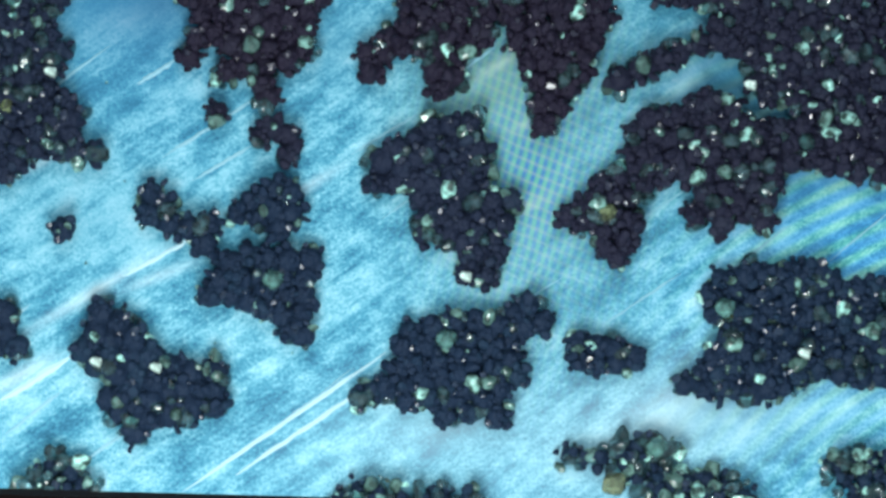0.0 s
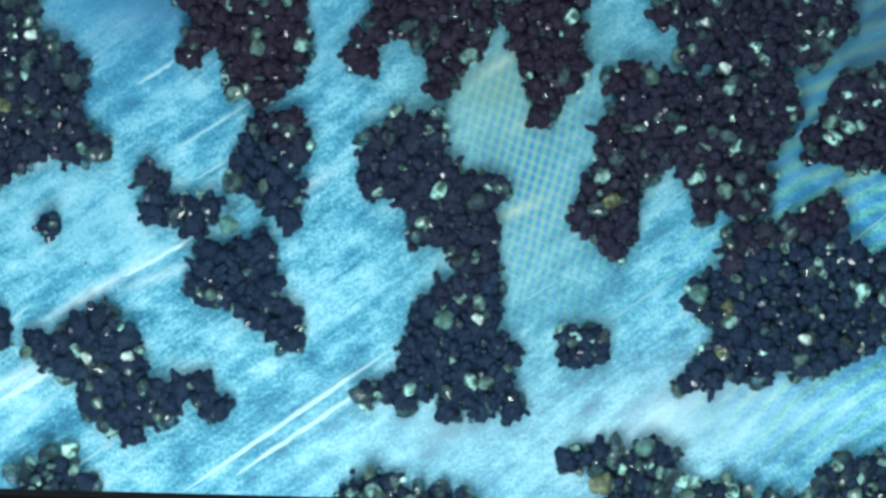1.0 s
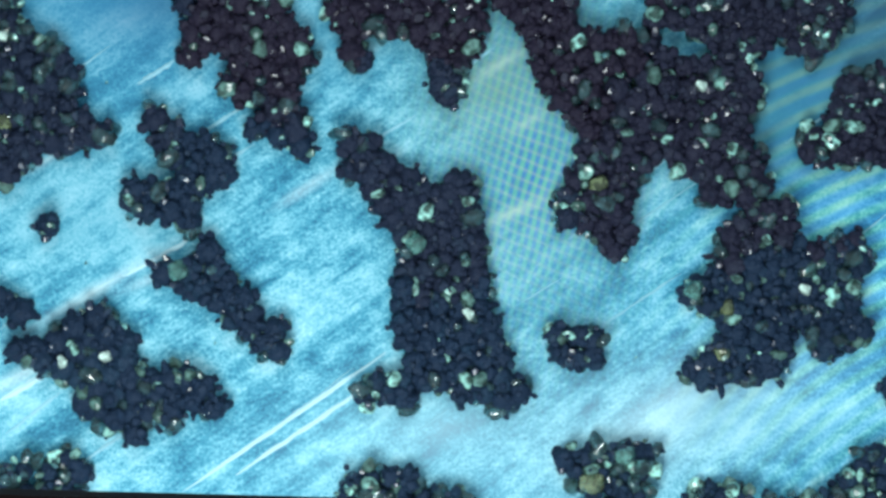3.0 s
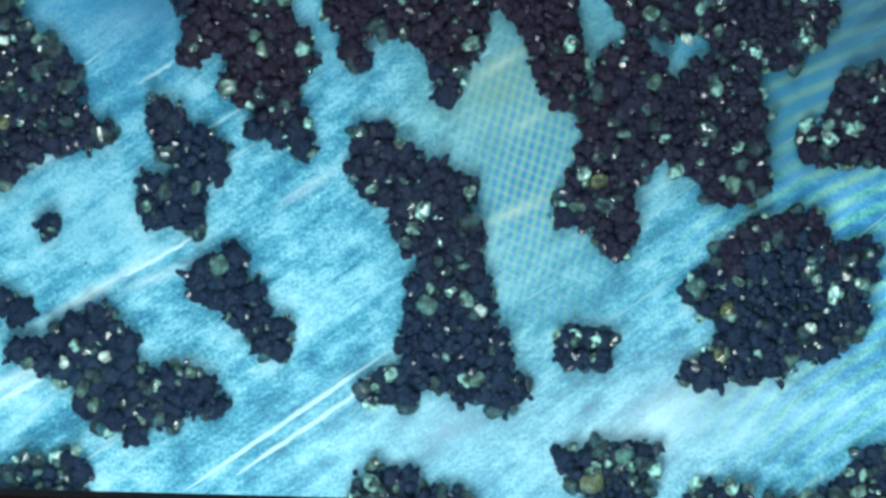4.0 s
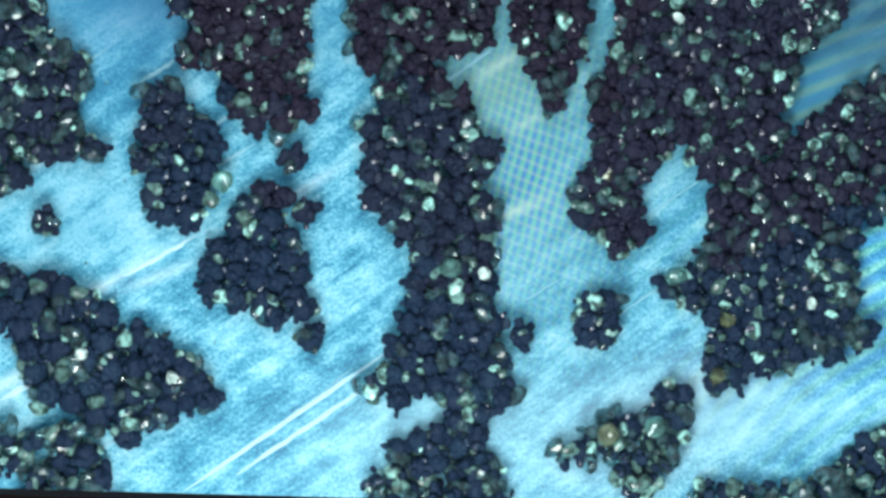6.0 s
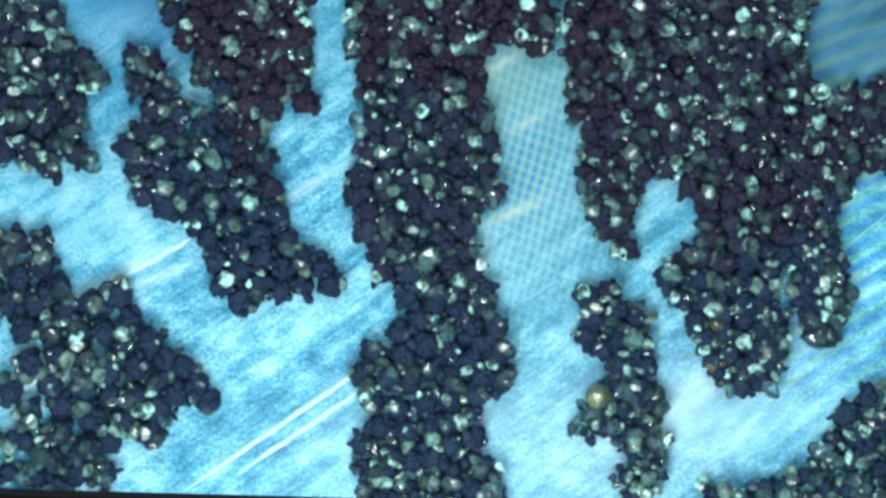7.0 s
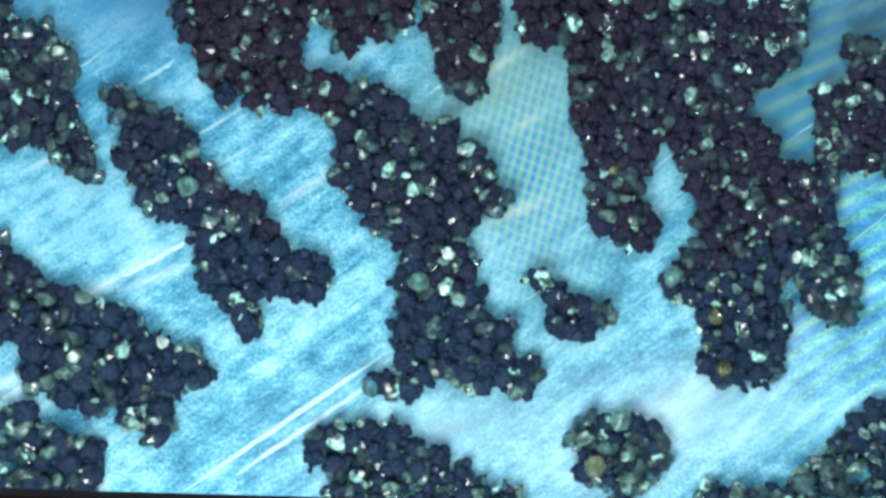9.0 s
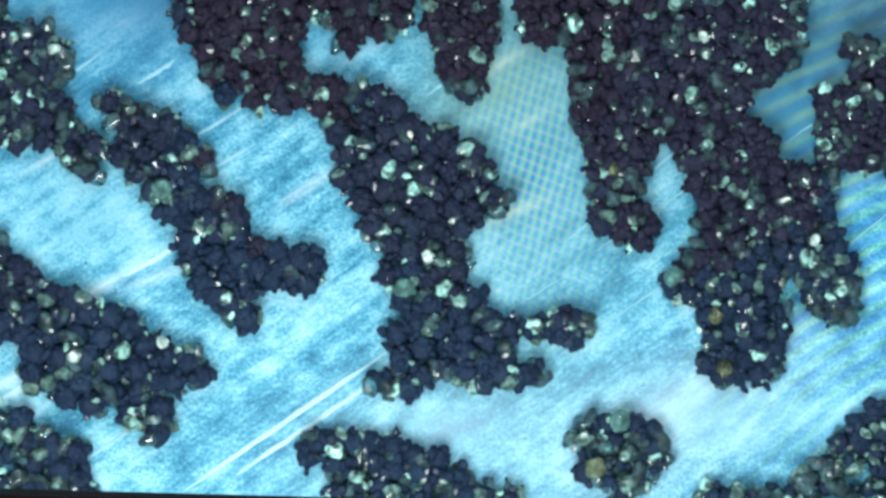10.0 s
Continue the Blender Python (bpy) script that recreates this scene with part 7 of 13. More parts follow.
    move(clump(h, 0.16), [(-0.15, -1.56), (-0.15, -1.57), (-0.26, -1.47), (-0.41, -1.39), (-0.42, -1.39), (-0.42, -1.39), (-0.45, -1.35), (-0.44, -1.34), (-0.48, -1.31), (-0.49, -1.32), (-0.59, -1.36), (-0.66, -1.34), (-0.37, -1.48), (-0.37, -1.48)])
    move(clump(h, 0.17), [(-0.05, -1.20), (-0.05, -1.20), (-0.04, -1.20), (-0.07, -1.20), (-0.07, -1.19), (-0.07, -1.19), (-0.07, -1.19), (-0.08, -1.19), (-0.24, -1.33), (-0.25, -1.37), (-0.48, -1.68), (-0.60, -1.62), (-0.78, -1.93), (-0.76, -2.05)])
    move(clump(h, 0.17), [(0.54, -1.07), (0.53, -1.07), (0.48, -1.19), (0.45, -1.20), (0.45, -1.20), (0.45, -1.20), (0.45, -1.19), (0.46, -1.19), (0.32, -1.15), (0.33, -1.21), (0.29, -1.19), (0.29, -1.18), (0.47, -1.24), (0.45, -1.22)])
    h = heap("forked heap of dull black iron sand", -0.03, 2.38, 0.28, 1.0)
    move(clump(h, 0.16), [(-0.56, 2.23), (-0.56, 2.23), (-0.67, 2.46), (-1.09, 2.71), (-1.09, 2.71), (-1.09, 2.71), (-1.09, 2.71), (-0.88, 2.77), (-0.77, 2.69), (-0.82, 2.64), (-0.87, 2.64), (-0.89, 2.64), (-1.02, 2.64), (-1.02, 2.64)])
    move(clump(h, 0.15), [(0.02, 2.85), (0.02, 2.85), (-0.21, 2.86), (-0.45, 2.87), (-0.45, 2.87), (-0.45, 2.87), (-0.45, 2.87), (-0.45, 2.87), (-0.47, 2.87), (-0.47, 2.87), (-0.48, 2.87), (-0.49, 2.86), (-0.58, 2.85), (-0.58, 2.85)])
    move(clump(h, 0.15), [(-0.27, 2.15), (-0.27, 2.15), (-0.45, 2.36), (-0.82, 2.38), (-0.82, 2.38), (-0.82, 2.38), (-0.82, 2.38), (-0.79, 2.47), (-0.96, 2.34), (-0.86, 2.41), (-0.88, 2.42), (-0.87, 2.41), (-1.12, 2.43), (-1.12, 2.43)])
    move(clump(h, 0.16), [(-0.03, 1.68), (-0.03, 1.68), (-0.04, 1.70), (0.17, 1.99), (0.17, 1.99), (0.17, 1.99), (0.17, 1.99), (0.16, 2.03), (0.16, 1.99), (0.14, 1.55), (0.33, 1.68), (0.22, 1.70), (0.33, 1.78), (0.33, 1.78)])
    move(clump(h, 0.16), [(0.22, 2.86), (0.22, 2.86), (0.00, 2.86), (-0.26, 2.85), (-0.26, 2.85), (-0.26, 2.85), (-0.26, 2.85), (-0.26, 2.85), (-0.27, 2.85), (-0.27, 2.85), (-0.28, 2.83), (-0.29, 2.84), (-0.38, 2.86), (-0.38, 2.86)])
    move(clump(h, 0.16), [(0.44, 2.25), (0.44, 2.25), (0.36, 2.23), (0.16, 2.33), (0.16, 2.33), (0.16, 2.33), (0.16, 2.33), (0.15, 2.33), (0.15, 2.32), (0.15, 2.37), (0.17, 2.26), (0.16, 2.26), (0.17, 2.30), (0.17, 2.30)])
    move(clump(h, 0.15), [(0.15, 2.31), (0.15, 2.31), (0.17, 2.32), (0.00, 2.50), (0.00, 2.50), (0.00, 2.50), (0.00, 2.50), (0.00, 2.50), (-0.01, 2.48), (-0.01, 2.50), (0.03, 2.47), (0.03, 2.47), (0.08, 2.48), (0.08, 2.48)])
    move(clump(h, 0.15), [(0.41, 2.85), (0.41, 2.85), (0.22, 2.87), (-0.09, 2.86), (-0.10, 2.85), (-0.10, 2.85), (-0.10, 2.85), (-0.10, 2.85), (-0.07, 2.85), (-0.07, 2.85), (-0.08, 2.85), (-0.08, 2.85), (-0.09, 2.85), (-0.09, 2.85)])
    move(clump(h, 0.16), [(0.14, 2.02), (0.14, 2.02), (0.14, 1.97), (0.04, 2.20), (0.04, 2.20), (0.04, 2.20), (0.04, 2.20), (-0.01, 2.17), (-0.00, 2.14), (-0.10, 2.15), (0.01, 2.03), (0.01, 2.03), (0.19, 2.10), (0.19, 2.10)])
    move(clump(h, 0.16), [(-0.09, 2.08), (-0.09, 2.08), (-0.25, 2.27), (-0.65, 2.38), (-0.65, 2.38), (-0.65, 2.38), (-0.65, 2.38), (-0.68, 2.29), (-0.66, 2.12), (-0.62, 2.17), (-0.62, 2.12), (-0.62, 2.06), (-0.65, 2.32), (-0.65, 2.32)])
    move(clump(h, 0.15), [(0.59, 2.87), (0.59, 2.87), (0.43, 2.83), (0.28, 2.86), (0.28, 2.86), (0.28, 2.86), (0.28, 2.86), (0.32, 2.86), (0.31, 2.83), (0.31, 2.82), (0.31, 2.81), (0.31, 2.81), (0.29, 2.82), (0.29, 2.82)])
    move(clump(h, 0.16), [(0.00, 2.49), (0.00, 2.49), (-0.13, 2.68), (-0.37, 2.68), (-0.37, 2.68), (-0.37, 2.68), (-0.37, 2.68), (-0.37, 2.68), (-0.27, 2.46), (-0.27, 2.45), (-0.25, 2.44), (-0.25, 2.44), (-0.10, 2.49), (-0.10, 2.49)])
    move(clump(h, 0.17), [(-0.08, 1.89), (-0.08, 1.89), (-0.06, 2.06), (-0.25, 2.29), (-0.25, 2.29), (-0.25, 2.29), (-0.25, 2.29), (-0.20, 1.96), (-0.23, 2.04), (-0.31, 1.97), (-0.21, 1.90), (-0.20, 1.88), (0.05, 1.99), (0.05, 1.99)])
    move(clump(h, 0.16), [(-0.38, 2.63), (-0.38, 2.63), (-0.62, 2.65), (-0.86, 2.73), (-0.86, 2.73), (-0.86, 2.73), (-0.86, 2.73), (-0.73, 2.72), (-0.65, 2.52), (-0.65, 2.53), (-0.66, 2.54), (-0.65, 2.52), (-0.81, 2.57), (-0.81, 2.57)])
    move(clump(h, 0.15), [(-0.13, 2.32), (-0.13, 2.32), (-0.10, 2.35), (-0.45, 2.34), (-0.45, 2.34), (-0.45, 2.34), (-0.45, 2.34), (-0.24, 2.27), (-0.46, 2.11), (-0.45, 2.10), (-0.42, 2.05), (-0.41, 2.00), (-0.44, 2.43), (-0.44, 2.43)])
    move(clump(h, 0.16), [(0.21, 2.49), (0.21, 2.49), (0.00, 2.50), (-0.27, 2.51), (-0.27, 2.50), (-0.27, 2.50), (-0.27, 2.50), (-0.28, 2.49), (-0.33, 2.25), (-0.32, 2.24), (-0.27, 2.19), (-0.27, 2.17), (-0.06, 2.32), (-0.06, 2.32)])
    move(clump(h, 0.16), [(0.27, 2.16), (0.27, 2.16), (0.27, 2.09), (0.29, 2.17), (0.29, 2.17), (0.29, 2.17), (0.29, 2.17), (0.30, 2.18), (0.30, 2.20), (0.14, 2.19), (0.28, 1.94), (0.25, 1.96), (0.33, 1.95), (0.33, 1.95)])
    move(clump(h, 0.16), [(-0.22, 2.50), (-0.22, 2.50), (-0.25, 2.52), (-0.51, 2.52), (-0.51, 2.52), (-0.51, 2.52), (-0.51, 2.52), (-0.49, 2.46), (-0.51, 2.38), (-0.49, 2.40), (-0.48, 2.36), (-0.47, 2.33), (-0.62, 2.63), (-0.62, 2.63)])
    move(clump(h, 0.15), [(0.46, 2.53), (0.46, 2.53), (0.21, 2.51), (0.11, 2.68), (0.11, 2.68), (0.11, 2.68), (0.11, 2.68), (0.10, 2.69), (0.10, 2.69), (0.10, 2.69), (0.11, 2.68), (0.11, 2.68), (0.13, 2.68), (0.13, 2.68)])
    move(clump(h, 0.15), [(0.39, 2.38), (0.39, 2.38), (0.39, 2.41), (0.33, 2.40), (0.33, 2.40), (0.33, 2.40), (0.33, 2.40), (0.35, 2.41), (0.42, 2.41), (0.39, 2.26), (0.39, 2.18), (0.38, 2.17), (0.38, 2.13), (0.38, 2.13)])
    move(clump(h, 0.16), [(0.03, 2.20), (0.03, 2.20), (0.04, 2.20), (-0.10, 2.35), (-0.10, 2.35), (-0.10, 2.35), (-0.10, 2.35), (-0.09, 2.36), (-0.12, 2.29), (-0.10, 2.32), (-0.08, 2.27), (-0.08, 2.27), (0.01, 2.17), (0.01, 2.17)])
    move(clump(h, 0.17), [(-0.38, 2.36), (-0.38, 2.36), (-0.45, 2.54), (-0.71, 2.60), (-0.71, 2.60), (-0.71, 2.60), (-0.71, 2.60), (-0.66, 2.54), (-0.74, 2.33), (-0.69, 2.34), (-0.69, 2.33), (-0.68, 2.29), (-0.86, 2.36), (-0.86, 2.36)])
    move(clump(h, 0.18), [(0.09, 1.83), (0.09, 1.83), (-0.03, 1.86), (-0.08, 2.09), (-0.08, 2.09), (-0.08, 2.09), (-0.08, 2.09), (-0.01, 1.96), (-0.04, 1.91), (-0.07, 1.69), (0.03, 1.76), (0.01, 1.76), (0.15, 1.84), (0.15, 1.84)])
    move(clump(h, 0.15), [(0.11, 2.67), (0.11, 2.67), (0.09, 2.69), (-0.14, 2.67), (-0.14, 2.66), (-0.14, 2.66), (-0.14, 2.66), (-0.14, 2.66), (-0.15, 2.66), (-0.15, 2.66), (-0.14, 2.64), (-0.14, 2.64), (-0.08, 2.66), (-0.08, 2.66)])
    move(clump(h, 0.16), [(0.33, 2.66), (0.33, 2.66), (0.28, 2.69), (0.06, 2.86), (0.06, 2.86), (0.06, 2.86), (0.06, 2.86), (0.09, 2.87), (0.13, 2.87), (0.13, 2.87), (0.13, 2.87), (0.13, 2.87), (0.12, 2.88), (0.12, 2.88)])
    move(clump(h, 0.18), [(-0.76, 1.89), (-0.76, 1.89), (-0.81, 1.97), (-0.96, 2.10), (-0.96, 2.10), (-0.96, 2.10), (-0.96, 2.10), (-0.87, 2.20), (-0.81, 1.91), (-0.71, 2.01), (-0.77, 1.89), (-0.82, 1.82), (-1.11, 1.69), (-1.11, 1.68)])
    move(clump(h, 0.16), [(-0.80, 2.07), (-0.80, 2.07), (-0.95, 2.05), (-0.97, 2.28), (-0.97, 2.28), (-0.97, 2.28), (-0.97, 2.28), (-0.87, 2.35), (-0.89, 2.12), (-0.85, 2.16), (-0.84, 2.15), (-0.85, 2.14), (-1.00, 2.21), (-1.00, 2.21)])
    move(clump(h, 0.16), [(0.58, 2.70), (0.58, 2.70), (0.43, 2.60), (0.21, 2.53), (0.21, 2.53), (0.21, 2.53), (0.21, 2.53), (0.21, 2.53), (0.24, 2.55), (0.25, 2.55), (0.28, 2.52), (0.27, 2.53), (0.27, 2.54), (0.27, 2.54)])
    move(clump(h, 0.16), [(-0.14, 2.69), (-0.14, 2.69), (-0.39, 2.71), (-0.55, 2.72), (-0.55, 2.72), (-0.55, 2.72), (-0.55, 2.72), (-0.54, 2.71), (-0.38, 2.64), (-0.38, 2.64), (-0.40, 2.61), (-0.40, 2.61), (-0.41, 2.64), (-0.41, 2.64)])
    move(clump(h, 0.16), [(-0.37, 2.85), (-0.37, 2.85), (-0.62, 2.85), (-0.92, 2.88), (-0.92, 2.88), (-0.92, 2.88), (-0.92, 2.88), (-0.79, 2.88), (-0.71, 2.87), (-0.71, 2.85), (-0.71, 2.84), (-0.71, 2.84), (-1.04, 2.85), (-1.04, 2.85)])
    move(clump(h, 0.16), [(-0.17, 2.87), (-0.17, 2.87), (-0.41, 2.87), (-0.69, 2.86), (-0.69, 2.86), (-0.69, 2.86), (-0.69, 2.86), (-0.64, 2.88), (-0.55, 2.70), (-0.56, 2.70), (-0.57, 2.70), (-0.58, 2.69), (-0.81, 2.84), (-0.81, 2.84)])
    move(clump(h, 0.16), [(-0.64, 2.07), (-0.64, 2.07), (-0.82, 2.18), (-1.07, 2.43), (-1.07, 2.43), (-1.07, 2.43), (-1.07, 2.43), (-1.49, 2.22), (-1.49, 2.22), (-1.53, 2.27), (-1.50, 2.27), (-1.49, 2.23), (-1.57, 2.32), (-1.58, 2.31)])
    move(clump(h, 0.16), [(-0.43, 2.15), (-0.43, 2.15), (-0.68, 2.28), (-0.92, 2.55), (-0.92, 2.55), (-0.92, 2.55), (-0.92, 2.55), (-0.86, 2.62), (-0.92, 2.56), (-1.51, 2.65), (-1.50, 2.65), (-1.54, 2.65), (-1.29, 2.64), (-1.29, 2.64)])
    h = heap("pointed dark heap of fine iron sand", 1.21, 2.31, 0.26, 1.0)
    move(clump(h, 0.15), [(0.90, 1.96), (0.90, 1.96), (0.90, 1.96), (1.05, 1.93), (1.04, 1.92), (1.04, 1.92), (1.04, 1.92), (1.18, 1.98), (1.18, 2.06), (0.99, 2.10), (0.84, 2.24), (0.86, 2.27), (0.95, 2.31), (0.95, 2.31)])
    move(clump(h, 0.15), [(1.17, 2.81), (1.17, 2.81), (0.99, 2.87), (0.85, 2.87), (0.85, 2.87), (0.85, 2.87), (0.85, 2.87), (0.91, 2.85), (0.90, 2.87), (0.92, 2.86), (0.87, 2.85), (0.87, 2.85), (0.97, 2.80), (0.97, 2.80)])
    move(clump(h, 0.16), [(1.35, 2.18), (1.35, 2.18), (1.44, 1.96), (1.73, 1.87), (1.79, 2.19), (1.80, 2.22), (1.92, 2.63), (1.74, 2.60), (1.91, 2.69), (1.99, 2.65), (1.96, 2.68), (1.96, 2.68), (1.96, 2.68), (1.96, 2.68)])
    move(clump(h, 0.15), [(0.96, 2.13), (0.96, 2.13), (0.97, 2.13), (1.02, 2.13), (1.01, 2.14), (1.01, 2.14), (1.01, 2.14), (1.06, 2.20), (1.08, 2.21), (0.88, 2.26), (0.62, 2.28), (0.61, 2.28), (0.48, 2.27), (0.48, 2.27)])
    move(clump(h, 0.16), [(1.67, 2.86), (1.67, 2.86), (1.43, 2.91), (1.35, 2.87), (1.34, 2.86), (1.34, 2.86), (1.34, 2.86), (1.59, 2.84), (1.59, 2.85), (1.45, 2.87), (1.60, 2.87), (1.62, 2.87), (1.60, 2.86), (1.60, 2.86)])
    move(clump(h, 0.16), [(1.33, 1.70), (1.33, 1.70), (1.34, 1.75), (1.56, 1.62), (1.57, 1.63), (1.57, 1.63), (1.72, 1.63), (1.69, 1.65), (1.68, 1.64), (1.69, 1.69), (1.63, 1.70), (1.63, 1.70), (1.63, 1.70), (1.63, 1.70)])
    move(clump(h, 0.15), [(0.99, 2.49), (0.99, 2.49), (0.97, 2.49), (0.97, 2.52), (0.97, 2.52), (0.97, 2.52), (0.97, 2.52), (1.05, 2.52), (1.06, 2.51), (1.04, 2.49), (1.05, 2.50), (1.11, 2.51), (1.14, 2.48), (1.14, 2.48)])
    move(clump(h, 0.16), [(1.58, 2.74), (1.58, 2.74), (1.43, 2.81), (2.10, 2.74), (2.27, 2.64), (2.27, 2.64), (2.17, 2.64), (1.99, 2.57), (2.06, 2.58), (2.16, 2.59), (2.14, 2.57), (2.14, 2.57), (2.14, 2.57), (2.14, 2.57)])
    move(clump(h, 0.15), [(1.03, 1.53), (1.03, 1.53), (1.15, 1.53), (1.46, 1.41), (1.42, 1.41), (1.42, 1.41), (1.52, 1.50), (1.52, 1.51), (1.48, 1.47), (1.11, 1.58), (1.44, 1.46), (1.45, 1.46), (1.46, 1.46), (1.46, 1.46)])
    move(clump(h, 0.17), [(1.50, 2.88), (1.50, 2.88), (1.29, 2.90), (1.22, 2.87), (1.20, 2.82), (1.20, 2.82), (1.20, 2.82), (1.32, 2.84), (1.32, 2.84), (1.28, 2.85), (1.35, 2.84), (1.39, 2.85), (1.35, 2.82), (1.35, 2.82)])
    move(clump(h, 0.15), [(0.72, 2.55), (0.72, 2.55), (0.74, 2.55), (0.62, 2.65), (0.62, 2.65), (0.62, 2.65), (0.62, 2.65), (0.77, 2.76), (0.80, 2.78), (0.77, 2.84), (0.70, 2.84), (0.70, 2.84), (0.48, 2.90), (0.48, 2.90)])
    move(clump(h, 0.15), [(0.81, 2.69), (0.81, 2.69), (0.80, 2.70), (0.81, 2.69), (0.81, 2.69), (0.81, 2.69), (0.81, 2.69), (0.88, 2.66), (0.88, 2.64), (0.87, 2.65), (0.80, 2.64), (0.80, 2.65), (0.87, 2.61), (0.87, 2.61)])
    move(clump(h, 0.16), [(1.47, 2.38), (1.47, 2.38), (1.33, 2.12), (1.36, 2.09), (1.50, 2.05), (1.50, 2.02), (1.41, 1.97), (1.57, 2.06), (1.61, 2.04), (1.37, 2.13), (1.61, 2.14), (1.64, 2.15), (1.64, 2.14), (1.64, 2.14)])
    move(clump(h, 0.16), [(1.19, 2.60), (1.19, 2.60), (1.16, 2.59), (1.14, 2.57), (1.31, 2.43), (1.32, 2.43), (1.32, 2.43), (1.50, 2.44), (1.52, 2.45), (1.40, 2.49), (1.63, 2.44), (1.64, 2.44), (1.64, 2.44), (1.64, 2.44)])
    move(clump(h, 0.17), [(1.58, 2.21), (1.58, 2.21), (1.99, 1.85), (1.91, 1.81), (2.00, 1.97), (2.02, 1.98), (2.02, 2.12), (2.05, 2.18), (1.97, 2.33), (1.98, 2.32), (1.85, 2.31), (1.85, 2.30), (1.85, 2.30), (1.85, 2.30)])
    move(clump(h, 0.16), [(1.16, 1.71), (1.16, 1.71), (1.17, 1.71), (1.32, 1.72), (1.37, 1.74), (1.38, 1.75), (1.37, 1.75), (1.52, 1.80), (1.54, 1.82), (1.23, 1.83), (1.49, 1.88), (1.52, 1.88), (1.49, 1.90), (1.49, 1.90)])
    move(clump(h, 0.15), [(1.00, 2.68), (1.00, 2.68), (1.00, 2.69), (1.00, 2.71), (1.01, 2.71), (1.01, 2.71), (1.01, 2.71), (1.11, 2.70), (1.11, 2.70), (1.11, 2.69), (1.01, 2.68), (1.05, 2.69), (1.14, 2.67), (1.14, 2.67)])
    move(clump(h, 0.15), [(1.24, 2.39), (1.24, 2.39), (1.18, 2.39), (1.17, 2.39), (1.29, 2.20), (1.28, 2.20), (1.23, 2.22), (1.35, 2.26), (1.37, 2.28), (1.22, 2.24), (1.08, 2.31), (1.14, 2.31), (1.28, 2.29), (1.28, 2.29)])
    move(clump(h, 0.16), [(1.07, 1.31), (1.07, 1.31), (1.03, 1.40), (1.26, 1.55), (1.27, 1.57), (1.27, 1.57), (1.26, 1.58), (1.38, 1.66), (1.41, 1.66), (1.04, 1.73), (1.43, 1.68), (1.45, 1.68), (1.43, 1.69), (1.43, 1.69)])
    move(clump(h, 0.16), [(1.39, 2.74), (1.39, 2.74), (1.28, 2.72), (1.20, 2.72), (1.15, 2.57), (1.15, 2.57), (1.15, 2.57), (1.29, 2.57), (1.48, 2.66), (1.39, 2.68), (1.50, 2.69), (1.50, 2.67), (1.51, 2.66), (1.51, 2.66)])
    move(clump(h, 0.17), [(1.37, 2.57), (1.37, 2.57), (1.35, 2.50), (1.33, 2.49), (1.43, 2.25), (1.44, 2.22), (1.37, 2.18), (1.59, 2.26), (1.62, 2.27), (1.36, 2.33), (1.44, 2.29), (1.47, 2.31), (1.47, 2.31), (1.47, 2.31)])
    move(clump(h, 0.15), [(0.78, 2.38), (0.78, 2.38), (0.79, 2.38), (0.81, 2.48), (0.81, 2.48), (0.81, 2.48), (0.81, 2.48), (0.85, 2.49), (0.83, 2.47), (0.44, 2.44), (0.45, 2.40), (0.42, 2.40), (0.34, 2.36), (0.34, 2.36)])
    move(clump(h, 0.16), [(1.10, 1.97), (1.10, 1.97), (1.09, 1.95), (1.24, 1.92), (1.30, 1.93), (1.30, 1.93), (1.26, 1.92), (1.40, 2.02), (1.43, 2.10), (1.22, 2.04), (1.41, 2.06), (1.46, 2.08), (1.42, 2.09), (1.42, 2.09)])
    move(clump(h, 0.16), [(1.00, 1.77), (1.00, 1.77), (0.99, 1.71), (1.11, 1.75), (1.13, 1.75), (1.13, 1.75), (1.13, 1.75), (1.30, 1.83), (1.34, 1.95), (1.02, 1.91), (1.01, 2.15), (1.07, 2.17), (1.12, 2.26), (1.12, 2.26)])
    move(clump(h, 0.17), [(1.31, 2.88), (1.31, 2.88), (1.15, 2.84), (1.06, 2.87), (1.05, 2.88), (1.05, 2.88), (1.05, 2.88), (1.10, 2.87), (1.10, 2.87), (1.10, 2.87), (1.01, 2.87), (1.06, 2.87), (1.14, 2.88), (1.14, 2.88)])
    move(clump(h, 0.15), [(0.80, 2.87), (0.80, 2.87), (0.61, 2.86), (0.35, 2.66), (0.35, 2.66), (0.35, 2.66), (0.35, 2.66), (0.36, 2.66), (0.46, 2.64), (0.46, 2.64), (0.52, 2.63), (0.52, 2.63), (0.46, 2.66), (0.46, 2.66)])
    move(clump(h, 0.16), [(1.54, 2.56), (1.54, 2.56), (1.43, 2.64), (1.34, 2.67), (1.32, 2.64), (1.32, 2.64), (1.32, 2.64), (1.50, 2.65), (1.69, 2.63), (1.94, 2.76), (1.73, 2.69), (1.73, 2.69), (1.73, 2.69), (1.73, 2.69)])
    move(clump(h, 0.16), [(1.67, 2.42), (1.67, 2.42), (1.36, 2.31), (1.34, 2.30), (1.63, 2.19), (1.64, 2.18), (1.80, 2.01), (1.79, 2.14), (1.83, 2.15), (1.95, 2.14), (1.82, 2.12), (1.84, 2.10), (1.84, 2.10), (1.84, 2.10)])
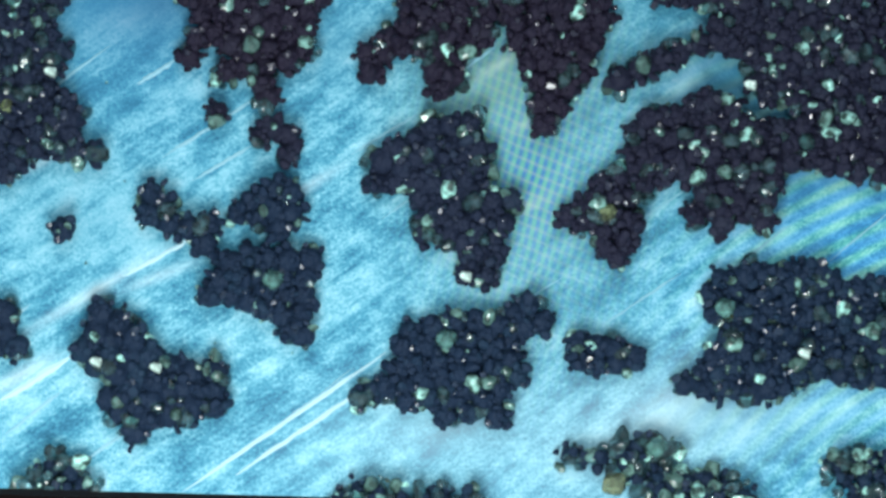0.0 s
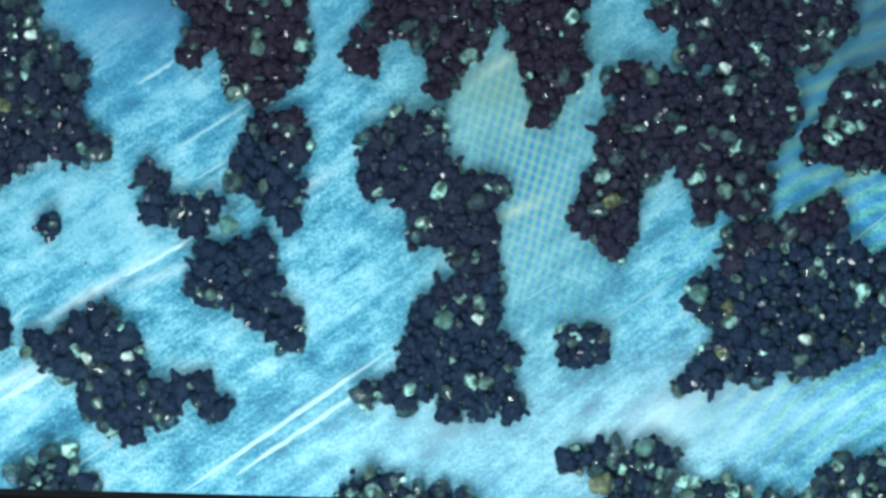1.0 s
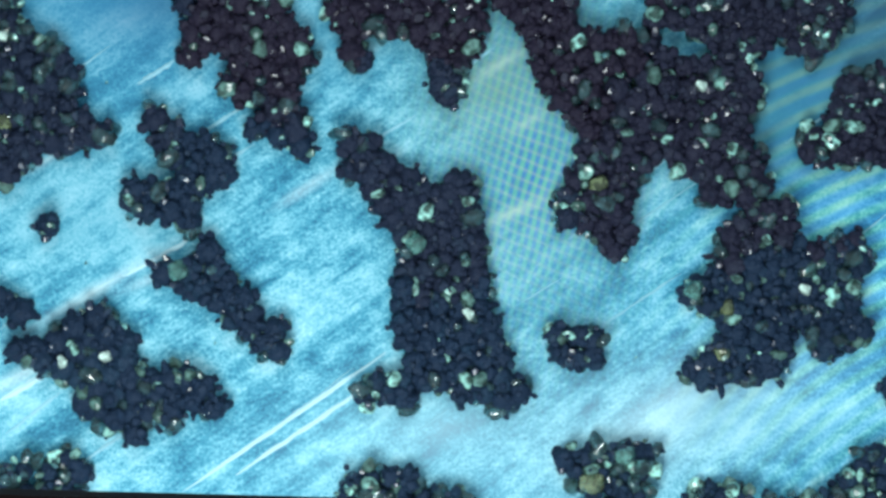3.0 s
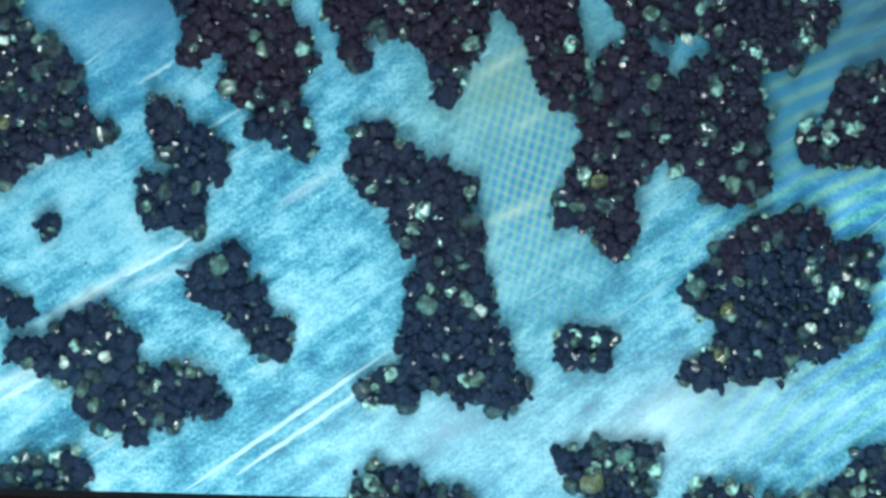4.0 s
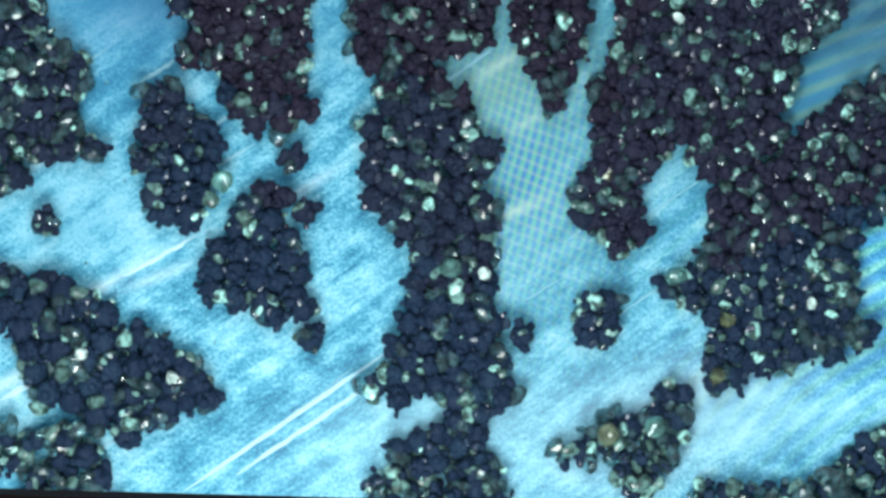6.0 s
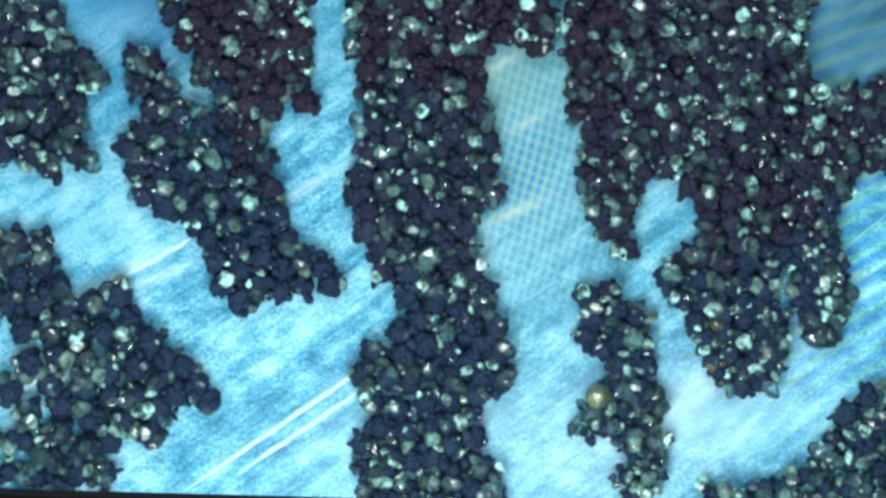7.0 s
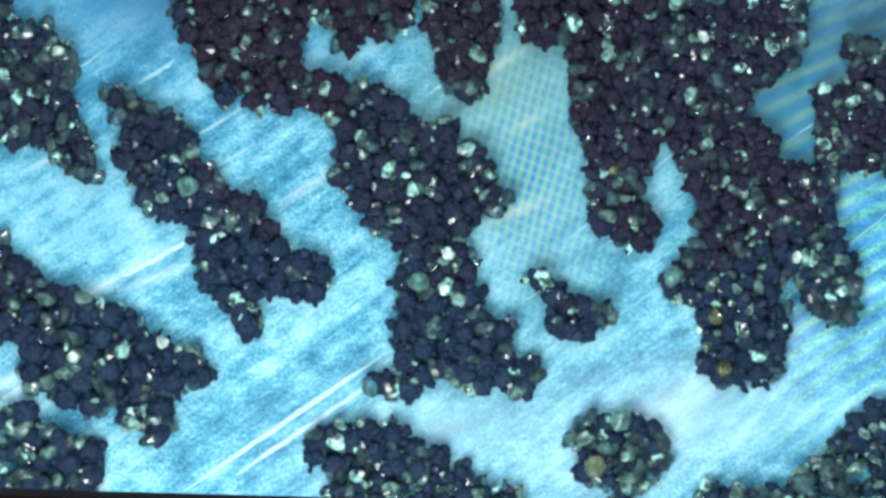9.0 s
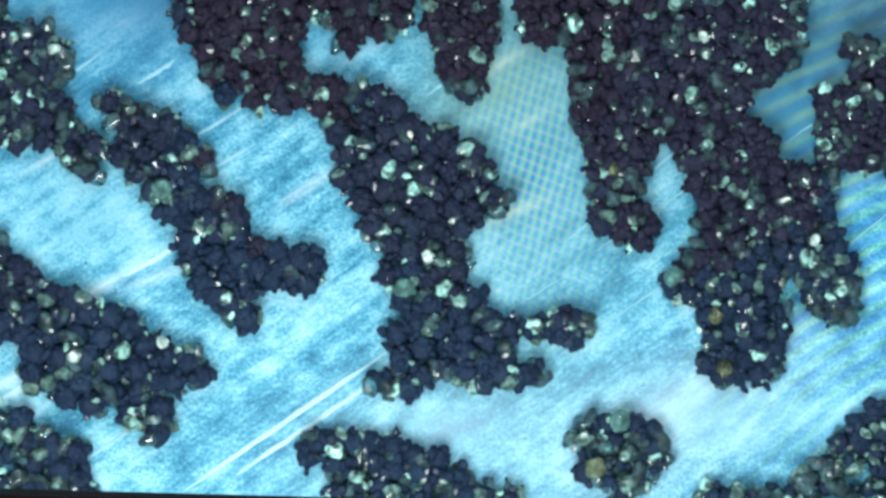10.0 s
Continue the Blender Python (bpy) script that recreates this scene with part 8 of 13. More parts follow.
    move(clump(h, 0.15), [(1.00, 2.32), (1.00, 2.32), (0.99, 2.32), (1.04, 2.34), (1.13, 2.34), (1.13, 2.34), (1.12, 2.35), (1.19, 2.38), (1.29, 2.57), (1.23, 2.53), (1.40, 2.53), (1.42, 2.52), (1.35, 2.53), (1.35, 2.53)])
    move(clump(h, 0.15), [(1.15, 2.19), (1.15, 2.19), (1.15, 2.18), (1.19, 2.16), (1.17, 2.07), (1.17, 2.06), (1.17, 2.05), (1.22, 2.13), (1.20, 2.37), (1.10, 2.32), (0.88, 2.42), (0.91, 2.46), (0.92, 2.47), (0.92, 2.47)])
    move(clump(h, 0.16), [(1.21, 1.50), (1.21, 1.50), (1.73, 1.24), (1.55, 1.24), (1.54, 1.25), (1.54, 1.25), (1.58, 1.25), (1.56, 1.26), (1.49, 1.25), (1.70, 1.43), (1.63, 1.45), (1.63, 1.45), (1.63, 1.45), (1.63, 1.45)])
    move(clump(h, 0.15), [(0.79, 2.20), (0.79, 2.20), (0.82, 2.19), (0.91, 2.30), (0.94, 2.31), (0.94, 2.31), (0.94, 2.31), (0.94, 2.33), (0.95, 2.34), (0.85, 2.47), (0.69, 2.48), (0.67, 2.47), (0.48, 2.48), (0.48, 2.48)])
    move(clump(h, 0.15), [(1.46, 1.85), (1.46, 1.85), (1.84, 1.40), (1.69, 1.44), (1.68, 1.46), (1.68, 1.46), (1.69, 1.42), (1.69, 1.42), (1.68, 1.43), (1.83, 1.58), (1.79, 1.60), (1.79, 1.60), (1.79, 1.60), (1.79, 1.60)])
    move(clump(h, 0.16), [(1.49, 2.03), (1.49, 2.03), (1.84, 1.75), (1.72, 1.68), (1.78, 1.90), (1.80, 1.95), (2.01, 1.93), (1.96, 1.95), (1.97, 1.95), (2.01, 1.95), (2.00, 1.97), (2.00, 1.97), (2.00, 1.97), (2.00, 1.97)])
    move(clump(h, 0.16), [(1.27, 1.94), (1.27, 1.94), (1.26, 1.92), (1.42, 1.89), (1.57, 1.85), (1.60, 1.84), (1.71, 1.85), (1.72, 1.90), (1.75, 1.90), (1.84, 1.86), (1.74, 1.91), (1.74, 1.91), (1.74, 1.91), (1.74, 1.91)])
    move(clump(h, 0.15), [(1.00, 2.88), (1.00, 2.88), (0.80, 2.87), (0.63, 2.85), (0.63, 2.85), (0.63, 2.85), (0.63, 2.85), (0.75, 2.90), (0.49, 2.85), (0.49, 2.85), (0.51, 2.85), (0.51, 2.85), (0.46, 2.80), (0.46, 2.80)])
    move(clump(h, 0.17), [(1.68, 2.63), (1.68, 2.63), (2.33, 2.49), (2.10, 2.56), (1.96, 2.24), (1.98, 2.23), (2.01, 2.46), (1.84, 2.38), (1.80, 2.44), (1.98, 2.49), (1.86, 2.51), (1.86, 2.51), (1.86, 2.51), (1.86, 2.51)])
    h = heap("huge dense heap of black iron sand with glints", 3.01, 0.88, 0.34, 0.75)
    move(clump(h, 0.15), [(4.29, 1.24), (4.29, 1.24), (4.28, 1.23), (4.29, 1.22), (4.29, 1.22), (4.29, 1.22), (4.29, 1.22), (4.30, 1.22), (4.26, 0.95), (4.23, 0.89), (4.14, 1.01), (4.12, 1.04), (4.19, 1.10), (4.19, 1.10)])
    move(clump(h, 0.15), [(1.46, 0.43), (1.46, 0.43), (1.56, 0.64), (1.40, 0.71), (1.40, 0.71), (1.40, 0.71), (1.41, 0.71), (1.39, 0.70), (1.38, 0.71), (1.57, 0.74), (1.57, 0.79), (1.57, 0.79), (1.63, 0.84), (1.63, 0.84)])
    move(clump(h, 0.15), [(3.37, 1.25), (3.37, 1.25), (3.25, 1.17), (3.17, 1.12), (3.17, 1.11), (3.17, 1.11), (3.28, 1.17), (3.28, 1.16), (3.51, 1.08), (3.47, 1.32), (3.51, 1.31), (3.51, 1.31), (3.37, 1.20), (3.37, 1.20)])
    move(clump(h, 0.15), [(1.71, 0.41), (1.71, 0.41), (1.75, 0.49), (1.61, 0.67), (1.61, 0.67), (1.61, 0.67), (1.61, 0.67), (1.60, 0.66), (1.59, 0.67), (1.64, 0.62), (1.72, 0.69), (1.73, 0.68), (1.78, 0.72), (1.78, 0.72)])
    move(clump(h, 0.15), [(2.95, 1.30), (2.94, 1.33), (2.95, 1.34), (2.87, 1.38), (2.83, 1.46), (2.83, 1.46), (2.83, 1.46), (2.83, 1.47), (2.80, 1.51), (2.86, 1.52), (2.89, 1.52), (2.89, 1.52), (2.88, 1.50), (2.88, 1.50)])
    move(clump(h, 0.15), [(4.07, 0.89), (4.07, 0.89), (4.04, 0.20), (3.98, -0.07), (3.96, -0.03), (3.96, -0.03), (3.98, 0.11), (4.01, 0.21), (3.95, 0.29), (3.96, 0.28), (3.86, 0.30), (3.86, 0.30), (3.86, 0.30), (3.86, 0.30)])
    move(clump(h, 0.16), [(3.40, 0.28), (3.44, 0.28), (3.61, 0.10), (3.41, 0.18), (3.40, 0.18), (3.40, 0.18), (3.42, 0.09), (3.41, 0.16), (3.39, 0.16), (3.39, 0.16), (3.34, 0.17), (3.34, 0.19), (3.34, 0.20), (3.34, 0.20)])
    move(clump(h, 0.15), [(1.92, 0.10), (1.92, 0.10), (1.91, 0.18), (1.93, 0.16), (1.92, 0.18), (1.92, 0.18), (1.93, 0.19), (1.94, 0.23), (1.92, 0.23), (1.99, 0.27), (2.51, -0.15), (2.56, -0.22), (2.56, -0.22), (2.56, -0.22)])
    move(clump(h, 0.17), [(2.17, 1.37), (2.12, 1.42), (2.15, 1.45), (2.08, 1.47), (2.06, 1.57), (2.05, 1.58), (2.04, 1.56), (2.05, 1.57), (2.05, 1.57), (2.07, 1.56), (2.05, 1.57), (2.05, 1.57), (2.05, 1.58), (2.05, 1.58)])
    move(clump(h, 0.15), [(3.92, 1.12), (3.92, 1.12), (3.94, 1.02), (4.03, 0.97), (4.03, 0.97), (4.03, 0.97), (4.03, 0.97), (3.87, 0.56), (3.82, 0.66), (3.82, 0.66), (3.80, 0.67), (3.80, 0.67), (3.77, 0.61), (3.77, 0.61)])
    move(clump(h, 0.16), [(3.50, 0.89), (3.51, 0.89), (3.38, 0.69), (3.37, 0.67), (3.37, 0.67), (3.37, 0.66), (3.35, 0.67), (3.50, 0.54), (3.60, 0.60), (3.61, 0.60), (3.58, 0.61), (3.58, 0.62), (3.56, 0.62), (3.56, 0.62)])
    move(clump(h, 0.16), [(2.26, 1.21), (2.21, 1.22), (2.11, 1.26), (1.97, 1.19), (1.98, 1.20), (1.98, 1.21), (1.98, 1.21), (1.98, 1.23), (1.97, 1.24), (2.00, 1.23), (1.99, 1.21), (1.99, 1.21), (1.97, 1.23), (1.97, 1.23)])
    move(clump(h, 0.16), [(4.16, 1.07), (4.16, 1.07), (4.16, 1.01), (4.18, 1.02), (4.18, 1.02), (4.18, 1.02), (4.18, 1.02), (4.09, 0.70), (4.07, 0.80), (4.07, 0.74), (3.99, 0.85), (3.96, 0.86), (3.88, 0.75), (3.88, 0.75)])
    move(clump(h, 0.15), [(2.33, 0.75), (2.33, 0.75), (2.34, 0.94), (2.12, 0.89), (2.12, 0.89), (2.12, 0.89), (2.13, 0.89), (2.07, 0.94), (2.06, 0.95), (2.14, 0.91), (2.36, 0.85), (2.38, 0.89), (2.57, 0.92), (2.57, 0.92)])
    move(clump(h, 0.16), [(2.21, 1.01), (2.22, 1.00), (2.20, 1.09), (1.96, 1.02), (1.96, 1.02), (1.96, 1.02), (1.96, 1.02), (1.93, 1.06), (1.93, 1.06), (2.00, 1.05), (2.06, 1.00), (2.06, 1.01), (2.05, 1.04), (2.05, 1.04)])
    move(clump(h, 0.15), [(2.03, 0.86), (2.03, 0.86), (1.99, 0.99), (1.72, 1.04), (1.72, 1.05), (1.72, 1.05), (1.72, 1.05), (1.73, 1.06), (1.72, 1.06), (1.84, 1.09), (1.81, 1.09), (1.81, 1.09), (1.80, 1.10), (1.80, 1.10)])
    move(clump(h, 0.17), [(2.96, 0.83), (2.96, 0.83), (2.95, 0.60), (3.01, 0.62), (3.01, 0.62), (3.01, 0.62), (3.01, 0.63), (3.04, 0.45), (3.18, 0.50), (3.15, 0.50), (3.05, 0.53), (3.05, 0.53), (3.03, 0.51), (3.03, 0.51)])
    move(clump(h, 0.17), [(2.66, 1.53), (2.65, 1.59), (2.69, 1.61), (2.64, 1.52), (2.61, 1.69), (2.61, 1.69), (2.57, 1.63), (2.55, 1.68), (2.36, 1.76), (2.36, 1.77), (2.36, 1.77), (2.36, 1.77), (2.36, 1.77), (2.36, 1.77)])
    move(clump(h, 0.16), [(2.77, 0.78), (2.77, 0.78), (2.78, 0.79), (2.57, 0.88), (2.57, 0.87), (2.57, 0.87), (2.57, 0.88), (2.58, 0.88), (2.63, 0.93), (2.77, 1.03), (2.63, 0.89), (2.62, 0.90), (2.73, 0.92), (2.73, 0.92)])
    move(clump(h, 0.15), [(4.55, 0.96), (4.55, 0.96), (4.33, 0.92), (4.33, 0.97), (4.33, 0.97), (4.33, 0.97), (4.33, 0.97), (4.24, 0.46), (4.18, 0.59), (4.24, 0.55), (4.03, 0.67), (4.04, 0.67), (3.99, 0.59), (3.99, 0.59)])
    move(clump(h, 0.16), [(3.69, 0.92), (3.70, 0.99), (3.46, 1.17), (3.21, 1.26), (3.07, 1.21), (3.06, 1.21), (3.07, 1.20), (3.07, 1.20), (3.07, 1.15), (3.11, 1.18), (3.11, 1.17), (3.11, 1.17), (3.09, 1.15), (3.09, 1.15)])
    move(clump(h, 0.17), [(2.99, 0.63), (2.99, 0.63), (3.12, 0.46), (3.21, 0.58), (3.22, 0.57), (3.22, 0.57), (3.20, 0.59), (3.26, 0.54), (3.40, 0.53), (3.39, 0.54), (3.36, 0.57), (3.34, 0.58), (3.34, 0.57), (3.34, 0.57)])
    move(clump(h, 0.15), [(4.24, 0.86), (4.24, 0.86), (4.12, 0.46), (3.68, 0.37), (3.64, 0.40), (3.64, 0.40), (3.92, 0.28), (4.02, 0.42), (3.98, 0.52), (3.98, 0.52), (3.91, 0.50), (3.91, 0.49), (3.87, 0.48), (3.87, 0.48)])
    move(clump(h, 0.17), [(2.78, 0.60), (2.78, 0.60), (2.75, 0.63), (2.76, 0.80), (2.76, 0.80), (2.76, 0.80), (2.77, 0.80), (2.73, 0.74), (2.95, 0.55), (2.93, 0.50), (2.78, 0.54), (2.80, 0.54), (2.79, 0.53), (2.79, 0.53)])
    move(clump(h, 0.15), [(3.57, 1.27), (3.57, 1.27), (3.37, 1.34), (3.20, 1.38), (3.14, 1.36), (3.14, 1.36), (3.19, 1.33), (3.19, 1.33), (3.10, 1.36), (3.24, 1.33), (3.27, 1.30), (3.27, 1.30), (3.23, 1.29), (3.23, 1.29)])
    move(clump(h, 0.15), [(4.65, 1.35), (4.65, 1.35), (4.67, 1.32), (4.67, 1.32), (4.67, 1.32), (4.67, 1.32), (4.67, 1.32), (4.68, 1.32), (4.68, 1.27), (4.71, 1.21), (4.70, 1.22), (4.70, 1.22), (4.70, 1.22), (4.70, 1.22)])
    move(clump(h, 0.15), [(4.65, 0.80), (4.65, 0.80), (4.54, 0.94), (4.54, 0.98), (4.54, 0.98), (4.54, 0.98), (4.54, 0.98), (4.56, 1.02), (4.50, 0.85), (4.62, 0.75), (4.53, 0.92), (4.54, 0.91), (4.54, 0.92), (4.54, 0.92)])
    move(clump(h, 0.16), [(2.50, 1.41), (2.48, 1.51), (2.45, 1.54), (2.44, 1.37), (2.45, 1.47), (2.45, 1.48), (2.44, 1.47), (2.44, 1.48), (2.44, 1.49), (2.45, 1.49), (2.45, 1.49), (2.45, 1.49), (2.45, 1.49), (2.45, 1.49)])
    move(clump(h, 0.15), [(3.21, 1.12), (3.21, 1.12), (3.10, 1.00), (3.07, 0.99), (3.07, 0.97), (3.07, 0.97), (3.08, 1.00), (3.08, 0.98), (3.16, 0.96), (3.19, 0.97), (3.19, 0.96), (3.18, 0.97), (3.12, 0.91), (3.12, 0.91)])
    move(clump(h, 0.15), [(1.58, 0.33), (1.58, 0.33), (1.63, 0.41), (1.71, 0.47), (1.71, 0.47), (1.71, 0.47), (1.72, 0.46), (1.71, 0.49), (1.71, 0.49), (1.76, 0.51), (1.79, 0.52), (1.84, 0.53), (1.87, 0.52), (1.87, 0.52)])
    move(clump(h, 0.17), [(2.96, 0.27), (2.96, 0.27), (3.08, -0.17), (3.10, -0.19), (3.09, -0.19), (3.09, -0.19), (3.11, -0.23), (3.11, -0.23), (3.09, -0.20), (3.09, -0.20), (2.98, -0.16), (2.97, -0.15), (2.97, -0.15), (2.97, -0.15)])
    move(clump(h, 0.17), [(2.01, 0.27), (2.01, 0.27), (1.93, 0.35), (1.87, 0.35), (1.86, 0.36), (1.86, 0.36), (1.89, 0.37), (1.87, 0.39), (1.82, 0.37), (1.94, 0.40), (1.91, 0.42), (1.85, 0.33), (1.89, 0.35), (1.89, 0.35)])
    move(clump(h, 0.15), [(4.89, 1.08), (4.89, 1.08), (4.90, 0.96), (4.90, 1.02), (4.90, 1.02), (4.90, 1.02), (4.90, 1.02), (4.90, 1.01), (4.88, 1.00), (4.87, 0.85), (4.77, 1.06), (4.77, 1.06), (4.77, 1.06), (4.77, 1.06)])
    move(clump(h, 0.15), [(1.86, 0.33), (1.86, 0.33), (1.95, 0.54), (1.90, 0.58), (1.91, 0.58), (1.91, 0.58), (1.88, 0.59), (1.86, 0.59), (1.85, 0.60), (1.94, 0.57), (1.98, 0.62), (2.01, 0.60), (2.05, 0.40), (2.05, 0.40)])
    move(clump(h, 0.16), [(3.13, 0.77), (3.13, 0.77), (3.14, 0.67), (3.14, 0.72), (3.14, 0.74), (3.14, 0.74), (3.16, 0.78), (3.13, 0.71), (3.18, 0.71), (3.21, 0.71), (3.18, 0.73), (3.17, 0.74), (3.14, 0.70), (3.14, 0.70)])
    move(clump(h, 0.16), [(3.30, 0.64), (3.29, 0.63), (3.42, 0.19), (3.20, 0.24), (3.16, 0.26), (3.16, 0.26), (3.21, 0.17), (3.15, 0.26), (3.13, 0.26), (3.14, 0.25), (3.06, 0.27), (3.05, 0.27), (3.04, 0.28), (3.04, 0.28)])
    move(clump(h, 0.16), [(3.07, 1.20), (3.07, 1.20), (3.08, 1.21), (3.03, 1.24), (2.92, 1.27), (2.89, 1.28), (2.89, 1.28), (2.89, 1.28), (2.89, 1.29), (2.91, 1.29), (2.91, 1.27), (2.91, 1.27), (2.92, 1.27), (2.92, 1.27)])
    move(clump(h, 0.15), [(4.84, 1.23), (4.84, 1.23), (4.87, 1.17), (4.87, 1.19), (4.87, 1.19), (4.87, 1.19), (4.87, 1.19), (4.88, 1.19), (4.87, 1.19), (4.89, 1.09), (4.91, 1.11), (4.91, 1.11), (4.91, 1.11), (4.91, 1.11)])
    move(clump(h, 0.16), [(2.35, 1.40), (2.31, 1.47), (2.26, 1.54), (2.26, 1.46), (2.26, 1.53), (2.26, 1.53), (2.25, 1.53), (2.26, 1.53), (2.26, 1.53), (2.27, 1.56), (2.27, 1.56), (2.27, 1.56), (2.27, 1.57), (2.27, 1.57)])
    move(clump(h, 0.17), [(3.81, 1.30), (3.82, 1.30), (3.92, 1.19), (3.89, 1.04), (3.89, 1.04), (3.89, 1.04), (3.89, 1.04), (3.68, 0.64), (3.63, 0.85), (3.60, 0.87), (3.60, 0.88), (3.58, 0.87), (3.53, 0.83), (3.53, 0.83)])
    move(clump(h, 0.15), [(4.48, 1.26), (4.48, 1.26), (4.50, 1.25), (4.50, 1.25), (4.50, 1.25), (4.50, 1.25), (4.50, 1.25), (4.50, 1.25), (4.45, 1.07), (4.44, 0.95), (4.35, 1.04), (4.34, 1.04), (4.36, 1.07), (4.36, 1.07)])
    move(clump(h, 0.16), [(4.06, 1.27), (4.06, 1.27), (4.10, 1.21), (4.09, 1.17), (4.09, 1.17), (4.09, 1.17), (4.09, 1.17), (4.14, 1.21), (3.98, 1.03), (3.99, 1.00), (3.92, 1.09), (3.91, 1.10), (4.04, 1.02), (4.04, 1.02)])
    move(clump(h, 0.15), [(1.87, 0.76), (1.87, 0.76), (1.85, 0.85), (1.66, 0.87), (1.66, 0.87), (1.66, 0.87), (1.66, 0.87), (1.66, 0.88), (1.64, 0.87), (1.70, 1.02), (1.59, 1.01), (1.59, 1.01), (1.59, 1.04), (1.59, 1.04)])
    move(clump(h, 0.15), [(3.91, 0.95), (3.91, 0.95), (3.92, 0.37), (3.61, 0.22), (3.62, 0.23), (3.62, 0.23), (3.70, 0.26), (3.77, 0.38), (3.76, 0.41), (3.76, 0.41), (3.71, 0.42), (3.70, 0.42), (3.69, 0.40), (3.69, 0.40)])
    move(clump(h, 0.16), [(3.28, 0.83), (3.28, 0.83), (3.32, 0.47), (3.35, 0.39), (3.30, 0.39), (3.30, 0.39), (3.36, 0.23), (3.33, 0.36), (3.31, 0.34), (3.32, 0.35), (3.26, 0.38), (3.25, 0.39), (3.25, 0.38), (3.25, 0.38)])
    move(clump(h, 0.16), [(2.67, 0.37), (2.67, 0.37), (2.78, 0.41), (2.84, 0.60), (2.83, 0.60), (2.83, 0.60), (2.86, 0.64), (2.88, 0.56), (2.93, 0.34), (2.97, 0.33), (2.82, 0.34), (2.82, 0.34), (2.79, 0.33), (2.79, 0.33)])
    move(clump(h, 0.15), [(1.80, 0.54), (1.80, 0.54), (1.79, 0.66), (1.80, 0.71), (1.80, 0.70), (1.80, 0.70), (1.80, 0.71), (1.77, 0.72), (1.77, 0.72), (1.81, 0.71), (1.88, 0.73), (1.91, 0.74), (1.97, 0.68), (1.97, 0.68)])
    move(clump(h, 0.17), [(2.85, 1.56), (2.85, 1.63), (2.88, 1.69), (2.97, 1.59), (2.80, 1.70), (2.80, 1.70), (2.77, 1.68), (2.75, 1.71), (2.56, 1.70), (2.56, 1.70), (2.56, 1.70), (2.56, 1.70), (2.56, 1.70), (2.56, 1.70)])
    move(clump(h, 0.16), [(3.33, 1.00), (3.33, 1.00), (3.24, 0.83), (3.27, 0.83), (3.28, 0.83), (3.30, 0.82), (3.32, 0.82), (3.33, 0.77), (3.40, 0.78), (3.43, 0.76), (3.41, 0.80), (3.38, 0.81), (3.35, 0.79), (3.35, 0.79)])
    move(clump(h, 0.15), [(4.64, 1.14), (4.64, 1.14), (4.65, 1.13), (4.65, 1.14), (4.65, 1.14), (4.65, 1.14), (4.65, 1.14), (4.67, 1.15), (4.66, 1.09), (4.68, 0.98), (4.60, 1.07), (4.59, 1.07), (4.60, 1.07), (4.60, 1.07)])
    move(clump(h, 0.15), [(1.97, 0.54), (1.97, 0.54), (2.04, 0.72), (2.02, 0.74), (2.02, 0.74), (2.02, 0.74), (2.01, 0.75), (1.97, 0.77), (1.96, 0.78), (2.02, 0.75), (2.12, 0.81), (2.14, 0.82), (2.06, 0.85), (2.06, 0.85)])
    move(clump(h, 0.16), [(2.06, 1.25), (2.03, 1.25), (1.99, 1.39), (1.89, 1.38), (1.90, 1.42), (1.90, 1.44), (1.90, 1.43), (1.89, 1.44), (1.89, 1.44), (1.90, 1.43), (1.89, 1.44), (1.89, 1.44), (1.89, 1.43), (1.89, 1.43)])
    move(clump(h, 0.16), [(3.28, 0.39), (3.29, 0.39), (3.32, 0.02), (3.25, 0.03), (3.24, 0.03), (3.24, 0.03), (3.26, 0.01), (3.26, 0.05), (3.17, 0.05), (3.17, 0.04), (3.11, 0.06), (3.11, 0.06), (3.10, 0.06), (3.10, 0.06)])
    move(clump(h, 0.16), [(2.55, 1.19), (2.54, 1.20), (2.45, 1.37), (2.32, 1.23), (2.32, 1.26), (2.32, 1.27), (2.32, 1.27), (2.32, 1.26), (2.32, 1.28), (2.31, 1.33), (2.31, 1.32), (2.31, 1.32), (2.32, 1.32), (2.32, 1.32)])
    move(clump(h, 0.16), [(2.90, 1.13), (2.91, 1.13), (2.91, 1.13), (2.90, 1.15), (2.89, 1.11), (2.89, 1.11), (2.89, 1.11), (2.88, 1.09), (2.91, 1.07), (2.94, 1.08), (2.91, 1.01), (2.91, 1.01), (2.92, 1.02), (2.92, 1.02)])
    move(clump(h, 0.16), [(3.03, 1.48), (3.03, 1.53), (3.04, 1.56), (3.13, 1.54), (2.96, 1.63), (2.95, 1.62), (2.95, 1.63), (2.95, 1.63), (2.77, 1.71), (2.78, 1.71), (2.78, 1.70), (2.78, 1.70), (2.77, 1.70), (2.77, 1.70)])
    move(clump(h, 0.15), [(2.83, 1.39), (2.82, 1.44), (2.82, 1.46), (2.80, 1.56), (2.58, 1.93), (2.56, 1.94), (2.62, 1.79), (2.51, 1.95), (2.51, 1.95), (2.52, 1.95), (2.52, 1.95), (2.52, 1.95), (2.52, 1.95), (2.52, 1.95)])
    move(clump(h, 0.16), [(2.40, 1.15), (2.38, 1.24), (2.31, 1.27), (2.12, 1.27), (2.13, 1.33), (2.13, 1.33), (2.13, 1.33), (2.13, 1.36), (2.12, 1.36), (2.12, 1.35), (2.12, 1.36), (2.12, 1.36), (2.12, 1.38), (2.12, 1.38)])
